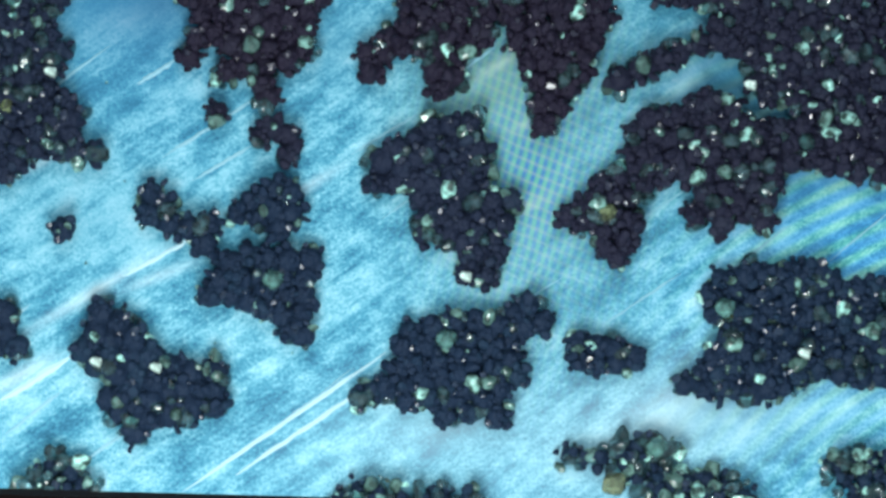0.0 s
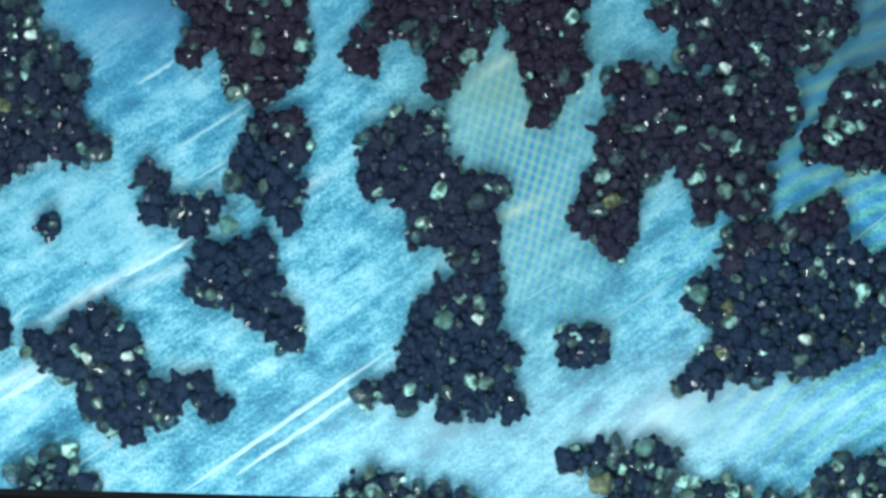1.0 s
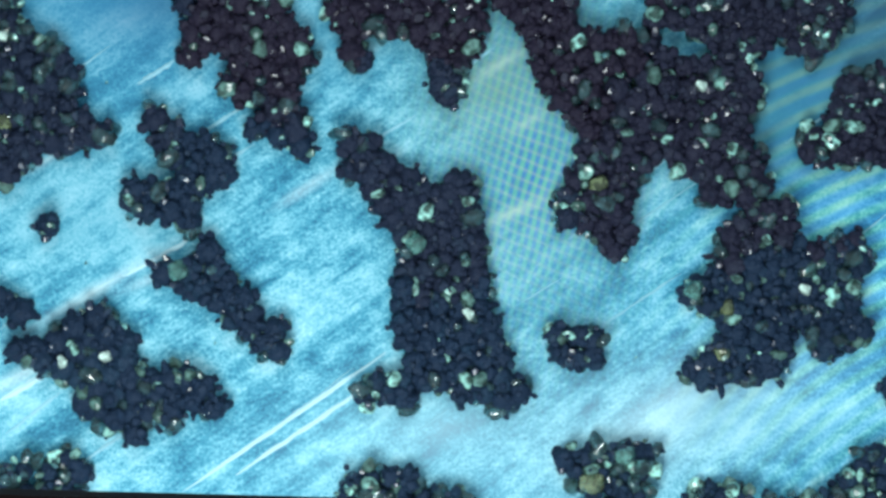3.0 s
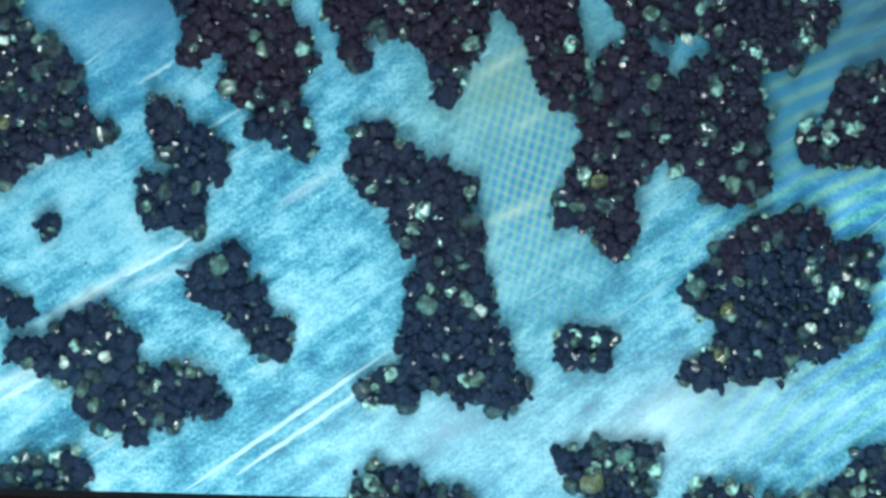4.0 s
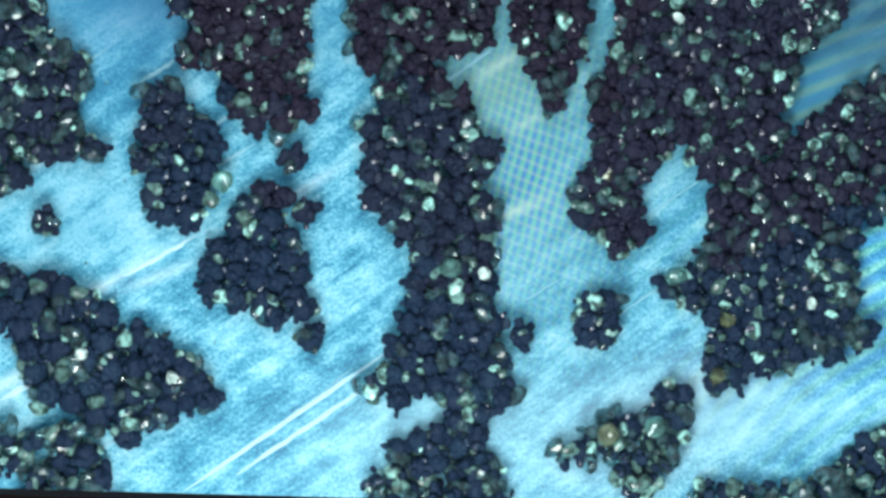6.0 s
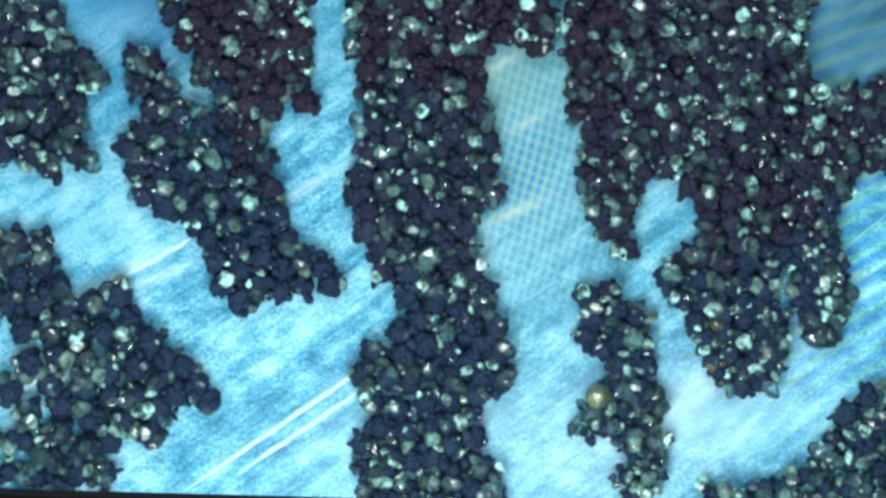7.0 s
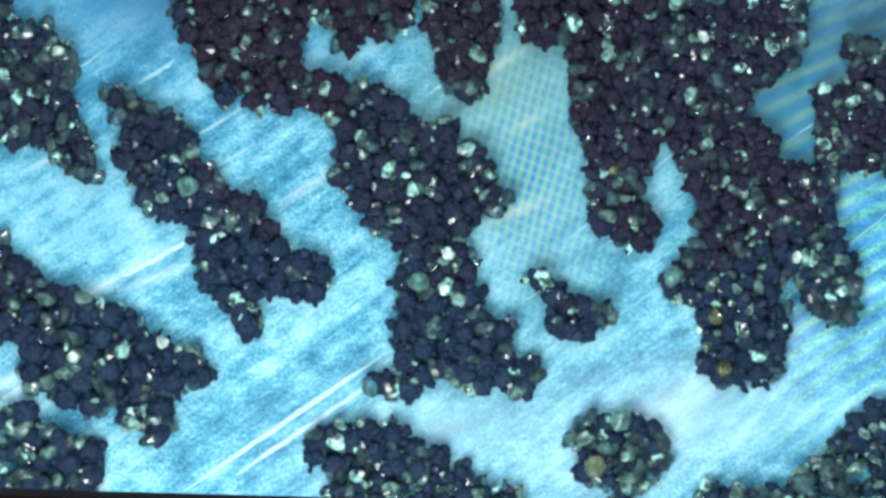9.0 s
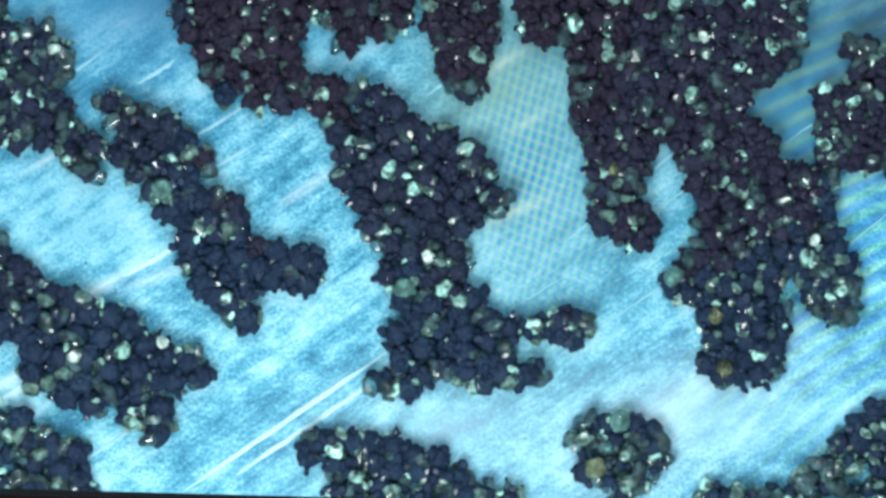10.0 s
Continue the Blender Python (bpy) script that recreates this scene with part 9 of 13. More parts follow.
    move(clump(h, 0.17), [(2.92, 0.43), (2.92, 0.43), (3.11, 0.02), (3.00, -0.07), (3.01, -0.06), (3.01, -0.06), (2.98, -0.13), (2.99, -0.13), (2.89, -0.09), (2.90, -0.10), (2.73, -0.07), (2.74, -0.08), (2.73, -0.07), (2.73, -0.07)])
    move(clump(h, 0.15), [(1.69, 0.71), (1.69, 0.71), (1.75, 1.05), (1.53, 1.06), (1.53, 1.06), (1.53, 1.06), (1.54, 1.05), (1.54, 1.05), (1.51, 1.06), (1.70, 1.21), (1.57, 1.23), (1.57, 1.23), (1.54, 1.24), (1.54, 1.24)])
    move(clump(h, 0.16), [(2.85, 0.97), (2.85, 0.97), (2.85, 0.97), (2.85, 0.98), (2.85, 0.97), (2.85, 0.97), (2.85, 0.97), (2.83, 0.92), (2.81, 0.91), (2.87, 0.89), (2.61, 0.68), (2.70, 0.75), (2.68, 0.70), (2.68, 0.70)])
    move(clump(h, 0.16), [(3.43, 0.50), (3.46, 0.50), (3.84, 0.17), (3.61, 0.06), (3.61, 0.07), (3.61, 0.07), (3.62, 0.08), (3.62, 0.15), (3.62, 0.15), (3.62, 0.15), (3.58, 0.17), (3.58, 0.18), (3.58, 0.17), (3.58, 0.17)])
    move(clump(h, 0.16), [(2.65, 0.99), (2.65, 0.99), (2.66, 0.99), (2.66, 1.03), (2.66, 1.03), (2.66, 1.03), (2.66, 1.03), (2.65, 1.06), (2.70, 1.10), (2.71, 1.16), (2.68, 1.10), (2.68, 1.10), (2.71, 1.12), (2.71, 1.12)])
    move(clump(h, 0.15), [(4.41, 0.82), (4.41, 0.82), (4.20, 0.33), (4.25, -0.09), (4.21, 0.00), (4.21, 0.00), (4.11, -0.06), (4.13, 0.08), (4.10, 0.14), (4.14, 0.16), (3.97, 0.18), (3.98, 0.18), (3.97, 0.18), (3.97, 0.18)])
    move(clump(h, 0.15), [(2.67, 1.36), (2.64, 1.38), (2.64, 1.39), (2.65, 1.37), (2.65, 1.45), (2.65, 1.46), (2.66, 1.45), (2.66, 1.48), (2.63, 1.50), (2.65, 1.50), (2.65, 1.50), (2.65, 1.50), (2.65, 1.50), (2.65, 1.50)])
    move(clump(h, 0.15), [(3.18, 1.33), (3.17, 1.33), (3.17, 1.40), (3.05, 1.40), (2.99, 1.42), (2.99, 1.42), (3.00, 1.41), (3.02, 1.43), (2.96, 1.47), (3.06, 1.45), (3.09, 1.45), (3.09, 1.45), (3.07, 1.41), (3.07, 1.41)])
    move(clump(h, 0.15), [(2.34, 0.88), (2.34, 0.88), (2.45, 1.04), (2.21, 1.07), (2.21, 1.07), (2.21, 1.07), (2.21, 1.07), (2.17, 1.12), (2.15, 1.13), (2.18, 1.10), (2.22, 1.10), (2.22, 1.10), (2.19, 1.17), (2.19, 1.17)])
    move(clump(h, 0.16), [(2.14, 0.69), (2.14, 0.69), (2.15, 0.88), (1.86, 0.88), (1.86, 0.88), (1.86, 0.88), (1.86, 0.88), (1.85, 0.89), (1.85, 0.89), (1.89, 0.89), (1.90, 0.91), (1.92, 0.91), (1.91, 0.91), (1.91, 0.91)])
    move(clump(h, 0.16), [(3.08, 0.98), (3.08, 0.98), (2.98, 0.83), (2.98, 0.83), (2.97, 0.83), (2.97, 0.83), (2.98, 0.83), (2.96, 0.77), (3.00, 0.82), (3.04, 0.85), (2.91, 0.78), (2.93, 0.78), (2.92, 0.77), (2.92, 0.77)])
    move(clump(h, 0.17), [(3.14, 0.49), (3.12, 0.48), (3.20, 0.15), (3.06, 0.10), (3.05, 0.12), (3.05, 0.12), (3.11, 0.01), (3.09, 0.03), (2.93, 0.10), (2.96, 0.10), (2.83, 0.12), (2.84, 0.11), (2.84, 0.11), (2.84, 0.11)])
    move(clump(h, 0.17), [(3.70, 1.12), (3.70, 1.15), (3.57, 1.32), (3.32, 1.39), (3.21, 1.49), (3.21, 1.50), (3.32, 1.41), (3.33, 1.42), (3.72, 1.08), (3.72, 1.05), (3.68, 1.10), (3.68, 1.10), (3.41, 1.00), (3.41, 1.00)])
    move(clump(h, 0.15), [(2.58, 0.80), (2.57, 0.80), (2.58, 0.83), (2.41, 1.01), (2.42, 1.03), (2.42, 1.03), (2.42, 1.03), (2.45, 1.06), (2.50, 1.10), (2.31, 1.15), (2.43, 1.06), (2.44, 1.07), (2.49, 1.14), (2.49, 1.14)])
    move(clump(h, 0.15), [(1.85, -0.09), (1.85, -0.09), (1.83, -0.01), (1.85, -0.03), (1.83, -0.02), (1.83, -0.02), (1.85, -0.01), (1.89, 0.15), (1.88, 0.15), (1.89, 0.11), (1.75, -0.46), (1.60, -0.49), (1.32, -0.58), (1.33, -0.75)])
    move(clump(h, 0.15), [(1.46, 0.29), (1.46, 0.29), (1.55, 0.25), (1.52, 0.29), (1.52, 0.29), (1.52, 0.29), (1.52, 0.32), (1.52, 0.31), (1.53, 0.30), (1.59, 0.31), (1.72, 0.25), (1.75, 0.11), (1.91, 0.18), (1.91, 0.18)])
    move(clump(h, 0.15), [(2.03, 1.04), (2.01, 1.04), (1.94, 1.18), (1.77, 1.22), (1.78, 1.24), (1.78, 1.24), (1.78, 1.23), (1.77, 1.24), (1.76, 1.25), (1.84, 1.28), (1.78, 1.29), (1.78, 1.29), (1.76, 1.28), (1.76, 1.28)])
    move(clump(h, 0.15), [(2.73, 1.18), (2.74, 1.19), (2.74, 1.20), (2.74, 1.20), (2.73, 1.24), (2.72, 1.25), (2.72, 1.25), (2.71, 1.25), (2.71, 1.30), (2.73, 1.33), (2.73, 1.32), (2.73, 1.32), (2.73, 1.33), (2.73, 1.33)])
    move(clump(h, 0.15), [(1.60, 0.54), (1.60, 0.54), (1.67, 0.83), (1.49, 0.87), (1.49, 0.87), (1.49, 0.87), (1.49, 0.87), (1.49, 0.85), (1.44, 0.87), (1.70, 0.86), (1.73, 0.88), (1.74, 0.89), (1.76, 0.92), (1.76, 0.92)])
    move(clump(h, 0.15), [(4.39, 1.05), (4.39, 1.05), (4.40, 1.08), (4.41, 1.11), (4.41, 1.11), (4.41, 1.11), (4.41, 1.11), (4.40, 1.11), (4.30, 0.76), (4.38, 0.70), (4.19, 0.79), (4.16, 0.85), (4.19, 0.96), (4.19, 0.96)])
    move(clump(h, 0.15), [(1.71, 0.19), (1.71, 0.19), (1.73, 0.24), (1.70, 0.24), (1.70, 0.24), (1.70, 0.24), (1.71, 0.24), (1.70, 0.31), (1.69, 0.30), (1.75, 0.35), (1.87, 0.24), (2.00, 0.09), (2.20, 0.25), (2.20, 0.25)])
    move(clump(h, 0.15), [(3.50, 1.08), (3.50, 1.08), (3.33, 0.98), (3.26, 0.97), (3.26, 0.97), (3.25, 0.96), (3.28, 0.98), (3.29, 0.96), (3.36, 1.00), (3.35, 1.12), (3.41, 1.08), (3.41, 1.08), (3.26, 1.02), (3.26, 1.02)])
    move(clump(h, 0.15), [(4.74, 0.98), (4.74, 0.98), (4.73, 0.96), (4.74, 1.02), (4.74, 1.02), (4.74, 1.02), (4.74, 1.02), (4.74, 0.99), (4.69, 0.92), (4.84, 0.62), (4.73, 0.92), (4.73, 0.92), (4.73, 0.92), (4.73, 0.92)])
    move(clump(h, 0.15), [(1.71, 0.01), (1.71, 0.01), (1.73, 0.06), (1.73, 0.05), (1.73, 0.06), (1.73, 0.06), (1.74, 0.06), (1.77, 0.19), (1.76, 0.19), (1.78, 0.21), (1.94, 0.01), (1.91, -0.11), (2.09, 0.09), (2.09, 0.09)])
    move(clump(h, 0.15), [(4.89, 0.84), (4.89, 0.84), (4.88, 0.00), (4.48, -0.09), (4.36, 0.08), (4.36, 0.08), (4.37, -0.05), (4.44, 0.20), (4.35, 0.43), (4.55, 0.52), (4.34, 0.86), (4.37, 0.83), (4.36, 0.92), (4.36, 0.92)])
    move(clump(h, 0.16), [(2.46, 0.98), (2.45, 1.02), (2.53, 1.20), (2.53, 1.20), (2.53, 1.23), (2.52, 1.24), (2.52, 1.24), (2.53, 1.27), (2.53, 1.29), (2.53, 1.29), (2.52, 1.27), (2.52, 1.27), (2.54, 1.30), (2.54, 1.30)])
    move(clump(h, 0.15), [(1.33, 0.35), (1.33, 0.35), (1.47, 0.38), (1.52, 0.49), (1.52, 0.49), (1.52, 0.49), (1.52, 0.49), (1.52, 0.49), (1.52, 0.49), (1.58, 0.47), (1.64, 0.51), (1.65, 0.47), (1.68, 0.43), (1.68, 0.43)])
    move(clump(h, 0.16), [(3.50, 0.73), (3.49, 0.72), (3.70, 0.26), (3.52, 0.40), (3.47, 0.41), (3.47, 0.41), (3.52, 0.24), (3.55, 0.34), (3.55, 0.35), (3.54, 0.36), (3.50, 0.37), (3.49, 0.39), (3.49, 0.39), (3.49, 0.39)])
    move(clump(h, 0.15), [(4.89, 1.37), (4.89, 1.37), (4.88, 1.36), (4.88, 1.36), (4.88, 1.36), (4.88, 1.36), (4.88, 1.36), (4.88, 1.36), (4.89, 1.35), (4.89, 1.28), (4.89, 1.28), (4.89, 1.28), (4.89, 1.28), (4.89, 1.28)])
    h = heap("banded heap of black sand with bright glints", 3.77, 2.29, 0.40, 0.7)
    move(clump(h, 0.15), [(3.82, 2.02), (3.82, 2.02), (3.64, 2.07), (3.67, 2.12), (3.74, 2.18), (3.74, 2.18), (3.59, 2.02), (3.51, 2.01), (3.40, 2.13), (3.47, 1.99), (3.56, 1.81), (3.56, 1.76), (3.45, 1.88), (3.45, 1.88)])
    move(clump(h, 0.15), [(3.10, 2.12), (3.09, 2.03), (2.88, 2.05), (3.03, 2.19), (2.81, 1.92), (2.78, 1.92), (2.79, 1.89), (2.74, 1.94), (2.73, 1.93), (2.73, 1.93), (2.73, 1.93), (2.73, 1.93), (2.73, 1.93), (2.73, 1.93)])
    move(clump(h, 0.15), [(4.00, 1.99), (4.00, 1.99), (3.80, 2.08), (3.79, 2.10), (3.82, 2.18), (3.82, 2.18), (3.63, 2.19), (3.54, 2.18), (3.37, 2.26), (3.35, 2.18), (3.36, 2.16), (3.34, 2.14), (3.31, 2.16), (3.31, 2.16)])
    move(clump(h, 0.15), [(4.05, 1.46), (4.05, 1.46), (4.10, 1.39), (4.14, 1.33), (4.14, 1.33), (4.14, 1.33), (4.14, 1.33), (4.14, 1.34), (3.92, 1.22), (3.89, 1.18), (3.76, 1.31), (3.75, 1.30), (4.05, 1.20), (4.05, 1.20)])
    move(clump(h, 0.15), [(4.54, 2.48), (4.54, 2.48), (4.21, 2.43), (4.14, 2.45), (4.14, 2.45), (4.14, 2.45), (3.98, 2.54), (4.18, 2.53), (4.09, 2.58), (4.12, 2.56), (3.79, 2.58), (3.79, 2.58), (3.72, 2.60), (3.72, 2.58)])
    move(clump(h, 0.15), [(3.11, 2.45), (3.03, 2.44), (3.03, 2.42), (3.07, 2.46), (3.05, 2.46), (3.05, 2.46), (3.03, 2.46), (3.04, 2.45), (2.75, 2.35), (2.75, 2.35), (2.75, 2.35), (2.75, 2.35), (2.75, 2.35), (2.75, 2.35)])
    move(clump(h, 0.15), [(4.50, 1.90), (4.50, 1.90), (4.52, 1.72), (4.53, 1.70), (4.53, 1.70), (4.53, 1.70), (4.53, 1.70), (4.55, 1.64), (4.53, 1.57), (4.53, 1.52), (4.47, 1.51), (4.42, 1.52), (4.41, 1.64), (4.41, 1.64)])
    move(clump(h, 0.15), [(4.74, 2.25), (4.74, 2.25), (4.69, 1.79), (4.67, 1.77), (4.67, 1.77), (4.67, 1.77), (4.67, 1.77), (4.69, 1.76), (4.75, 1.61), (4.74, 1.61), (4.73, 1.57), (4.73, 1.56), (4.64, 1.73), (4.64, 1.73)])
    move(clump(h, 0.15), [(3.80, 2.58), (3.80, 2.58), (3.80, 2.58), (3.80, 2.58), (3.80, 2.58), (3.80, 2.58), (3.77, 2.58), (3.77, 2.58), (3.75, 2.60), (3.75, 2.60), (3.67, 2.57), (3.64, 2.58), (3.54, 2.56), (3.52, 2.56)])
    move(clump(h, 0.16), [(2.85, 2.68), (2.85, 2.70), (2.80, 2.51), (2.83, 2.69), (2.81, 2.68), (2.81, 2.68), (2.81, 2.68), (2.88, 2.69), (2.53, 2.65), (2.53, 2.65), (2.53, 2.65), (2.53, 2.65), (2.53, 2.65), (2.53, 2.65)])
    move(clump(h, 0.15), [(4.31, 2.52), (4.31, 2.52), (4.13, 2.51), (4.10, 2.54), (4.10, 2.54), (4.10, 2.54), (3.98, 2.62), (4.10, 2.63), (4.07, 2.67), (4.11, 2.67), (3.83, 2.72), (3.79, 2.72), (3.72, 2.72), (3.72, 2.72)])
    move(clump(h, 0.16), [(3.35, 2.87), (3.35, 2.87), (3.23, 2.86), (3.23, 2.86), (3.23, 2.86), (3.23, 2.86), (3.23, 2.86), (3.23, 2.86), (3.23, 2.86), (3.23, 2.86), (3.23, 2.86), (3.21, 2.86), (3.21, 2.86), (3.21, 2.86)])
    move(clump(h, 0.17), [(3.29, 2.39), (3.24, 2.41), (3.24, 2.41), (3.25, 2.43), (3.21, 2.45), (3.21, 2.45), (3.21, 2.45), (3.21, 2.45), (2.97, 2.47), (2.97, 2.47), (2.96, 2.48), (2.96, 2.48), (2.96, 2.48), (2.96, 2.48)])
    move(clump(h, 0.15), [(4.35, 2.18), (4.35, 2.18), (4.16, 2.27), (4.09, 2.25), (4.05, 2.28), (4.05, 2.28), (3.93, 2.29), (3.97, 2.25), (3.86, 2.42), (3.85, 2.38), (3.71, 2.30), (3.70, 2.30), (3.68, 2.30), (3.68, 2.30)])
    move(clump(h, 0.16), [(3.19, 2.74), (3.18, 2.62), (3.18, 2.61), (3.17, 2.64), (3.17, 2.64), (3.17, 2.64), (3.17, 2.64), (3.17, 2.64), (3.14, 2.63), (3.14, 2.63), (3.13, 2.64), (3.12, 2.63), (3.12, 2.63), (3.09, 2.66)])
    move(clump(h, 0.15), [(3.04, 2.83), (3.04, 2.81), (2.89, 2.87), (2.87, 2.87), (2.87, 2.87), (2.87, 2.87), (2.87, 2.87), (2.90, 2.90), (2.81, 2.84), (2.81, 2.84), (2.81, 2.84), (2.81, 2.84), (2.81, 2.84), (2.81, 2.84)])
    move(clump(h, 0.15), [(4.41, 1.68), (4.41, 1.68), (4.43, 1.62), (4.44, 1.61), (4.44, 1.61), (4.44, 1.61), (4.44, 1.61), (4.47, 1.56), (4.43, 1.43), (4.43, 1.36), (4.33, 1.38), (4.33, 1.39), (4.39, 1.41), (4.39, 1.41)])
    move(clump(h, 0.15), [(3.85, 2.37), (3.85, 2.37), (3.84, 2.38), (3.84, 2.38), (3.83, 2.41), (3.83, 2.41), (3.78, 2.42), (3.78, 2.42), (3.74, 2.47), (3.73, 2.43), (3.60, 2.34), (3.58, 2.32), (3.58, 2.31), (3.58, 2.30)])
    move(clump(h, 0.15), [(3.26, 2.24), (3.27, 2.24), (3.06, 2.22), (3.14, 2.30), (3.05, 2.26), (3.05, 2.26), (3.05, 2.28), (3.02, 2.27), (2.96, 2.27), (2.96, 2.26), (2.95, 2.26), (2.95, 2.26), (2.95, 2.26), (2.95, 2.26)])
    move(clump(h, 0.15), [(3.61, 2.25), (3.60, 2.26), (3.60, 2.26), (3.60, 2.28), (3.53, 2.35), (3.53, 2.35), (3.55, 2.33), (3.55, 2.33), (3.50, 2.37), (3.48, 2.34), (3.44, 2.35), (3.45, 2.33), (3.43, 2.31), (3.43, 2.30)])
    move(clump(h, 0.15), [(4.55, 2.10), (4.55, 2.10), (4.60, 1.80), (4.56, 1.82), (4.56, 1.82), (4.56, 1.82), (4.56, 1.82), (4.58, 1.74), (4.61, 1.66), (4.59, 1.70), (4.55, 1.66), (4.50, 1.66), (4.39, 1.86), (4.39, 1.86)])
    move(clump(h, 0.15), [(4.23, 1.46), (4.23, 1.46), (4.27, 1.39), (4.29, 1.40), (4.29, 1.40), (4.29, 1.40), (4.29, 1.40), (4.29, 1.40), (4.17, 1.12), (4.18, 1.10), (4.03, 1.25), (4.02, 1.27), (4.07, 1.34), (4.07, 1.34)])
    move(clump(h, 0.15), [(4.27, 2.86), (4.27, 2.86), (4.12, 2.79), (4.10, 2.79), (4.10, 2.79), (4.10, 2.79), (3.95, 2.86), (3.96, 2.86), (3.96, 2.86), (3.97, 2.87), (3.77, 2.91), (3.69, 2.92), (3.69, 2.92), (3.69, 2.92)])
    move(clump(h, 0.15), [(4.18, 2.34), (4.18, 2.34), (4.07, 2.44), (4.04, 2.44), (4.04, 2.44), (4.04, 2.44), (3.98, 2.45), (4.03, 2.48), (4.01, 2.59), (4.02, 2.60), (3.77, 2.67), (3.77, 2.66), (3.72, 2.64), (3.72, 2.64)])
    move(clump(h, 0.15), [(4.21, 1.67), (4.21, 1.67), (4.30, 1.57), (4.31, 1.57), (4.31, 1.57), (4.31, 1.57), (4.31, 1.57), (4.31, 1.56), (4.24, 1.44), (4.20, 1.40), (3.99, 1.62), (4.00, 1.66), (4.23, 1.62), (4.23, 1.62)])
    move(clump(h, 0.15), [(4.73, 1.54), (4.73, 1.54), (4.73, 1.49), (4.74, 1.48), (4.74, 1.48), (4.74, 1.48), (4.74, 1.48), (4.73, 1.48), (4.59, 1.43), (4.60, 1.35), (4.55, 1.34), (4.54, 1.34), (4.57, 1.34), (4.57, 1.34)])
    move(clump(h, 0.16), [(2.51, 2.07), (2.54, 2.02), (2.56, 1.73), (2.44, 1.54), (2.39, 1.73), (2.38, 1.74), (2.37, 1.73), (2.36, 1.76), (2.23, 1.97), (2.25, 1.96), (2.25, 1.97), (2.25, 1.97), (2.25, 1.97), (2.25, 1.97)])
    move(clump(h, 0.15), [(3.92, 2.18), (3.92, 2.18), (3.90, 2.22), (3.91, 2.23), (3.89, 2.26), (3.89, 2.26), (3.82, 2.30), (3.82, 2.30), (3.81, 2.37), (3.86, 2.26), (3.71, 2.03), (3.64, 1.96), (3.55, 1.98), (3.55, 1.98)])
    move(clump(h, 0.15), [(4.09, 2.88), (4.09, 2.88), (4.04, 2.89), (4.04, 2.89), (4.04, 2.89), (4.04, 2.89), (3.98, 2.92), (4.07, 2.90), (4.05, 2.90), (4.08, 2.89), (3.79, 2.83), (3.74, 2.77), (3.70, 2.77), (3.70, 2.77)])
    move(clump(h, 0.15), [(4.68, 2.64), (4.68, 2.64), (4.21, 2.58), (4.17, 2.58), (4.17, 2.58), (4.17, 2.58), (4.04, 2.60), (4.42, 2.57), (4.15, 2.63), (4.24, 2.59), (3.83, 2.68), (3.79, 2.68), (3.74, 2.68), (3.72, 2.68)])
    move(clump(h, 0.15), [(4.25, 2.02), (4.25, 2.02), (3.97, 2.10), (3.92, 2.10), (3.93, 2.13), (3.93, 2.13), (3.71, 2.08), (3.67, 2.12), (3.54, 2.22), (3.65, 1.99), (3.77, 1.87), (3.80, 1.80), (3.64, 2.06), (3.64, 2.06)])
    move(clump(h, 0.15), [(4.47, 2.88), (4.47, 2.88), (4.14, 2.89), (4.14, 2.90), (4.14, 2.90), (4.14, 2.90), (4.05, 2.91), (4.23, 2.88), (4.16, 2.87), (4.21, 2.88), (3.83, 2.89), (3.76, 2.91), (3.74, 2.89), (3.74, 2.89)])
    move(clump(h, 0.15), [(3.37, 2.71), (3.34, 2.70), (3.34, 2.72), (3.34, 2.72), (3.34, 2.72), (3.34, 2.72), (3.34, 2.72), (3.34, 2.71), (3.33, 2.71), (3.33, 2.71), (3.32, 2.71), (3.30, 2.70), (3.28, 2.70), (3.26, 2.68)])
    move(clump(h, 0.15), [(4.71, 1.99), (4.71, 1.99), (4.77, 1.78), (4.77, 1.82), (4.77, 1.82), (4.77, 1.82), (4.77, 1.82), (4.77, 1.76), (4.85, 1.64), (4.85, 1.62), (4.84, 1.61), (4.83, 1.62), (4.62, 1.93), (4.63, 1.93)])
    move(clump(h, 0.15), [(4.89, 2.15), (4.89, 2.15), (4.86, 1.80), (4.86, 1.82), (4.86, 1.82), (4.86, 1.82), (4.86, 1.82), (4.86, 1.76), (4.86, 1.72), (4.77, 1.72), (4.73, 1.70), (4.70, 1.71), (4.53, 2.10), (4.52, 2.11)])
    move(clump(h, 0.15), [(3.51, 2.86), (3.51, 2.86), (3.45, 2.88), (3.45, 2.88), (3.45, 2.88), (3.45, 2.88), (3.44, 2.88), (3.43, 2.87), (3.43, 2.87), (3.43, 2.87), (3.43, 2.87), (3.39, 2.87), (3.38, 2.88), (3.38, 2.88)])
    move(clump(h, 0.15), [(2.50, 2.66), (2.50, 2.63), (2.48, 2.45), (2.17, 2.38), (2.17, 2.18), (2.18, 2.18), (2.36, 2.30), (2.34, 2.17), (2.34, 2.15), (2.36, 2.14), (2.37, 2.15), (2.37, 2.15), (2.37, 2.15), (2.37, 2.15)])
    move(clump(h, 0.15), [(3.37, 2.53), (3.37, 2.53), (3.37, 2.53), (3.36, 2.54), (3.36, 2.54), (3.36, 2.54), (3.35, 2.54), (3.35, 2.54), (3.29, 2.53), (3.29, 2.53), (3.26, 2.53), (3.24, 2.50), (3.23, 2.50), (3.20, 2.50)])
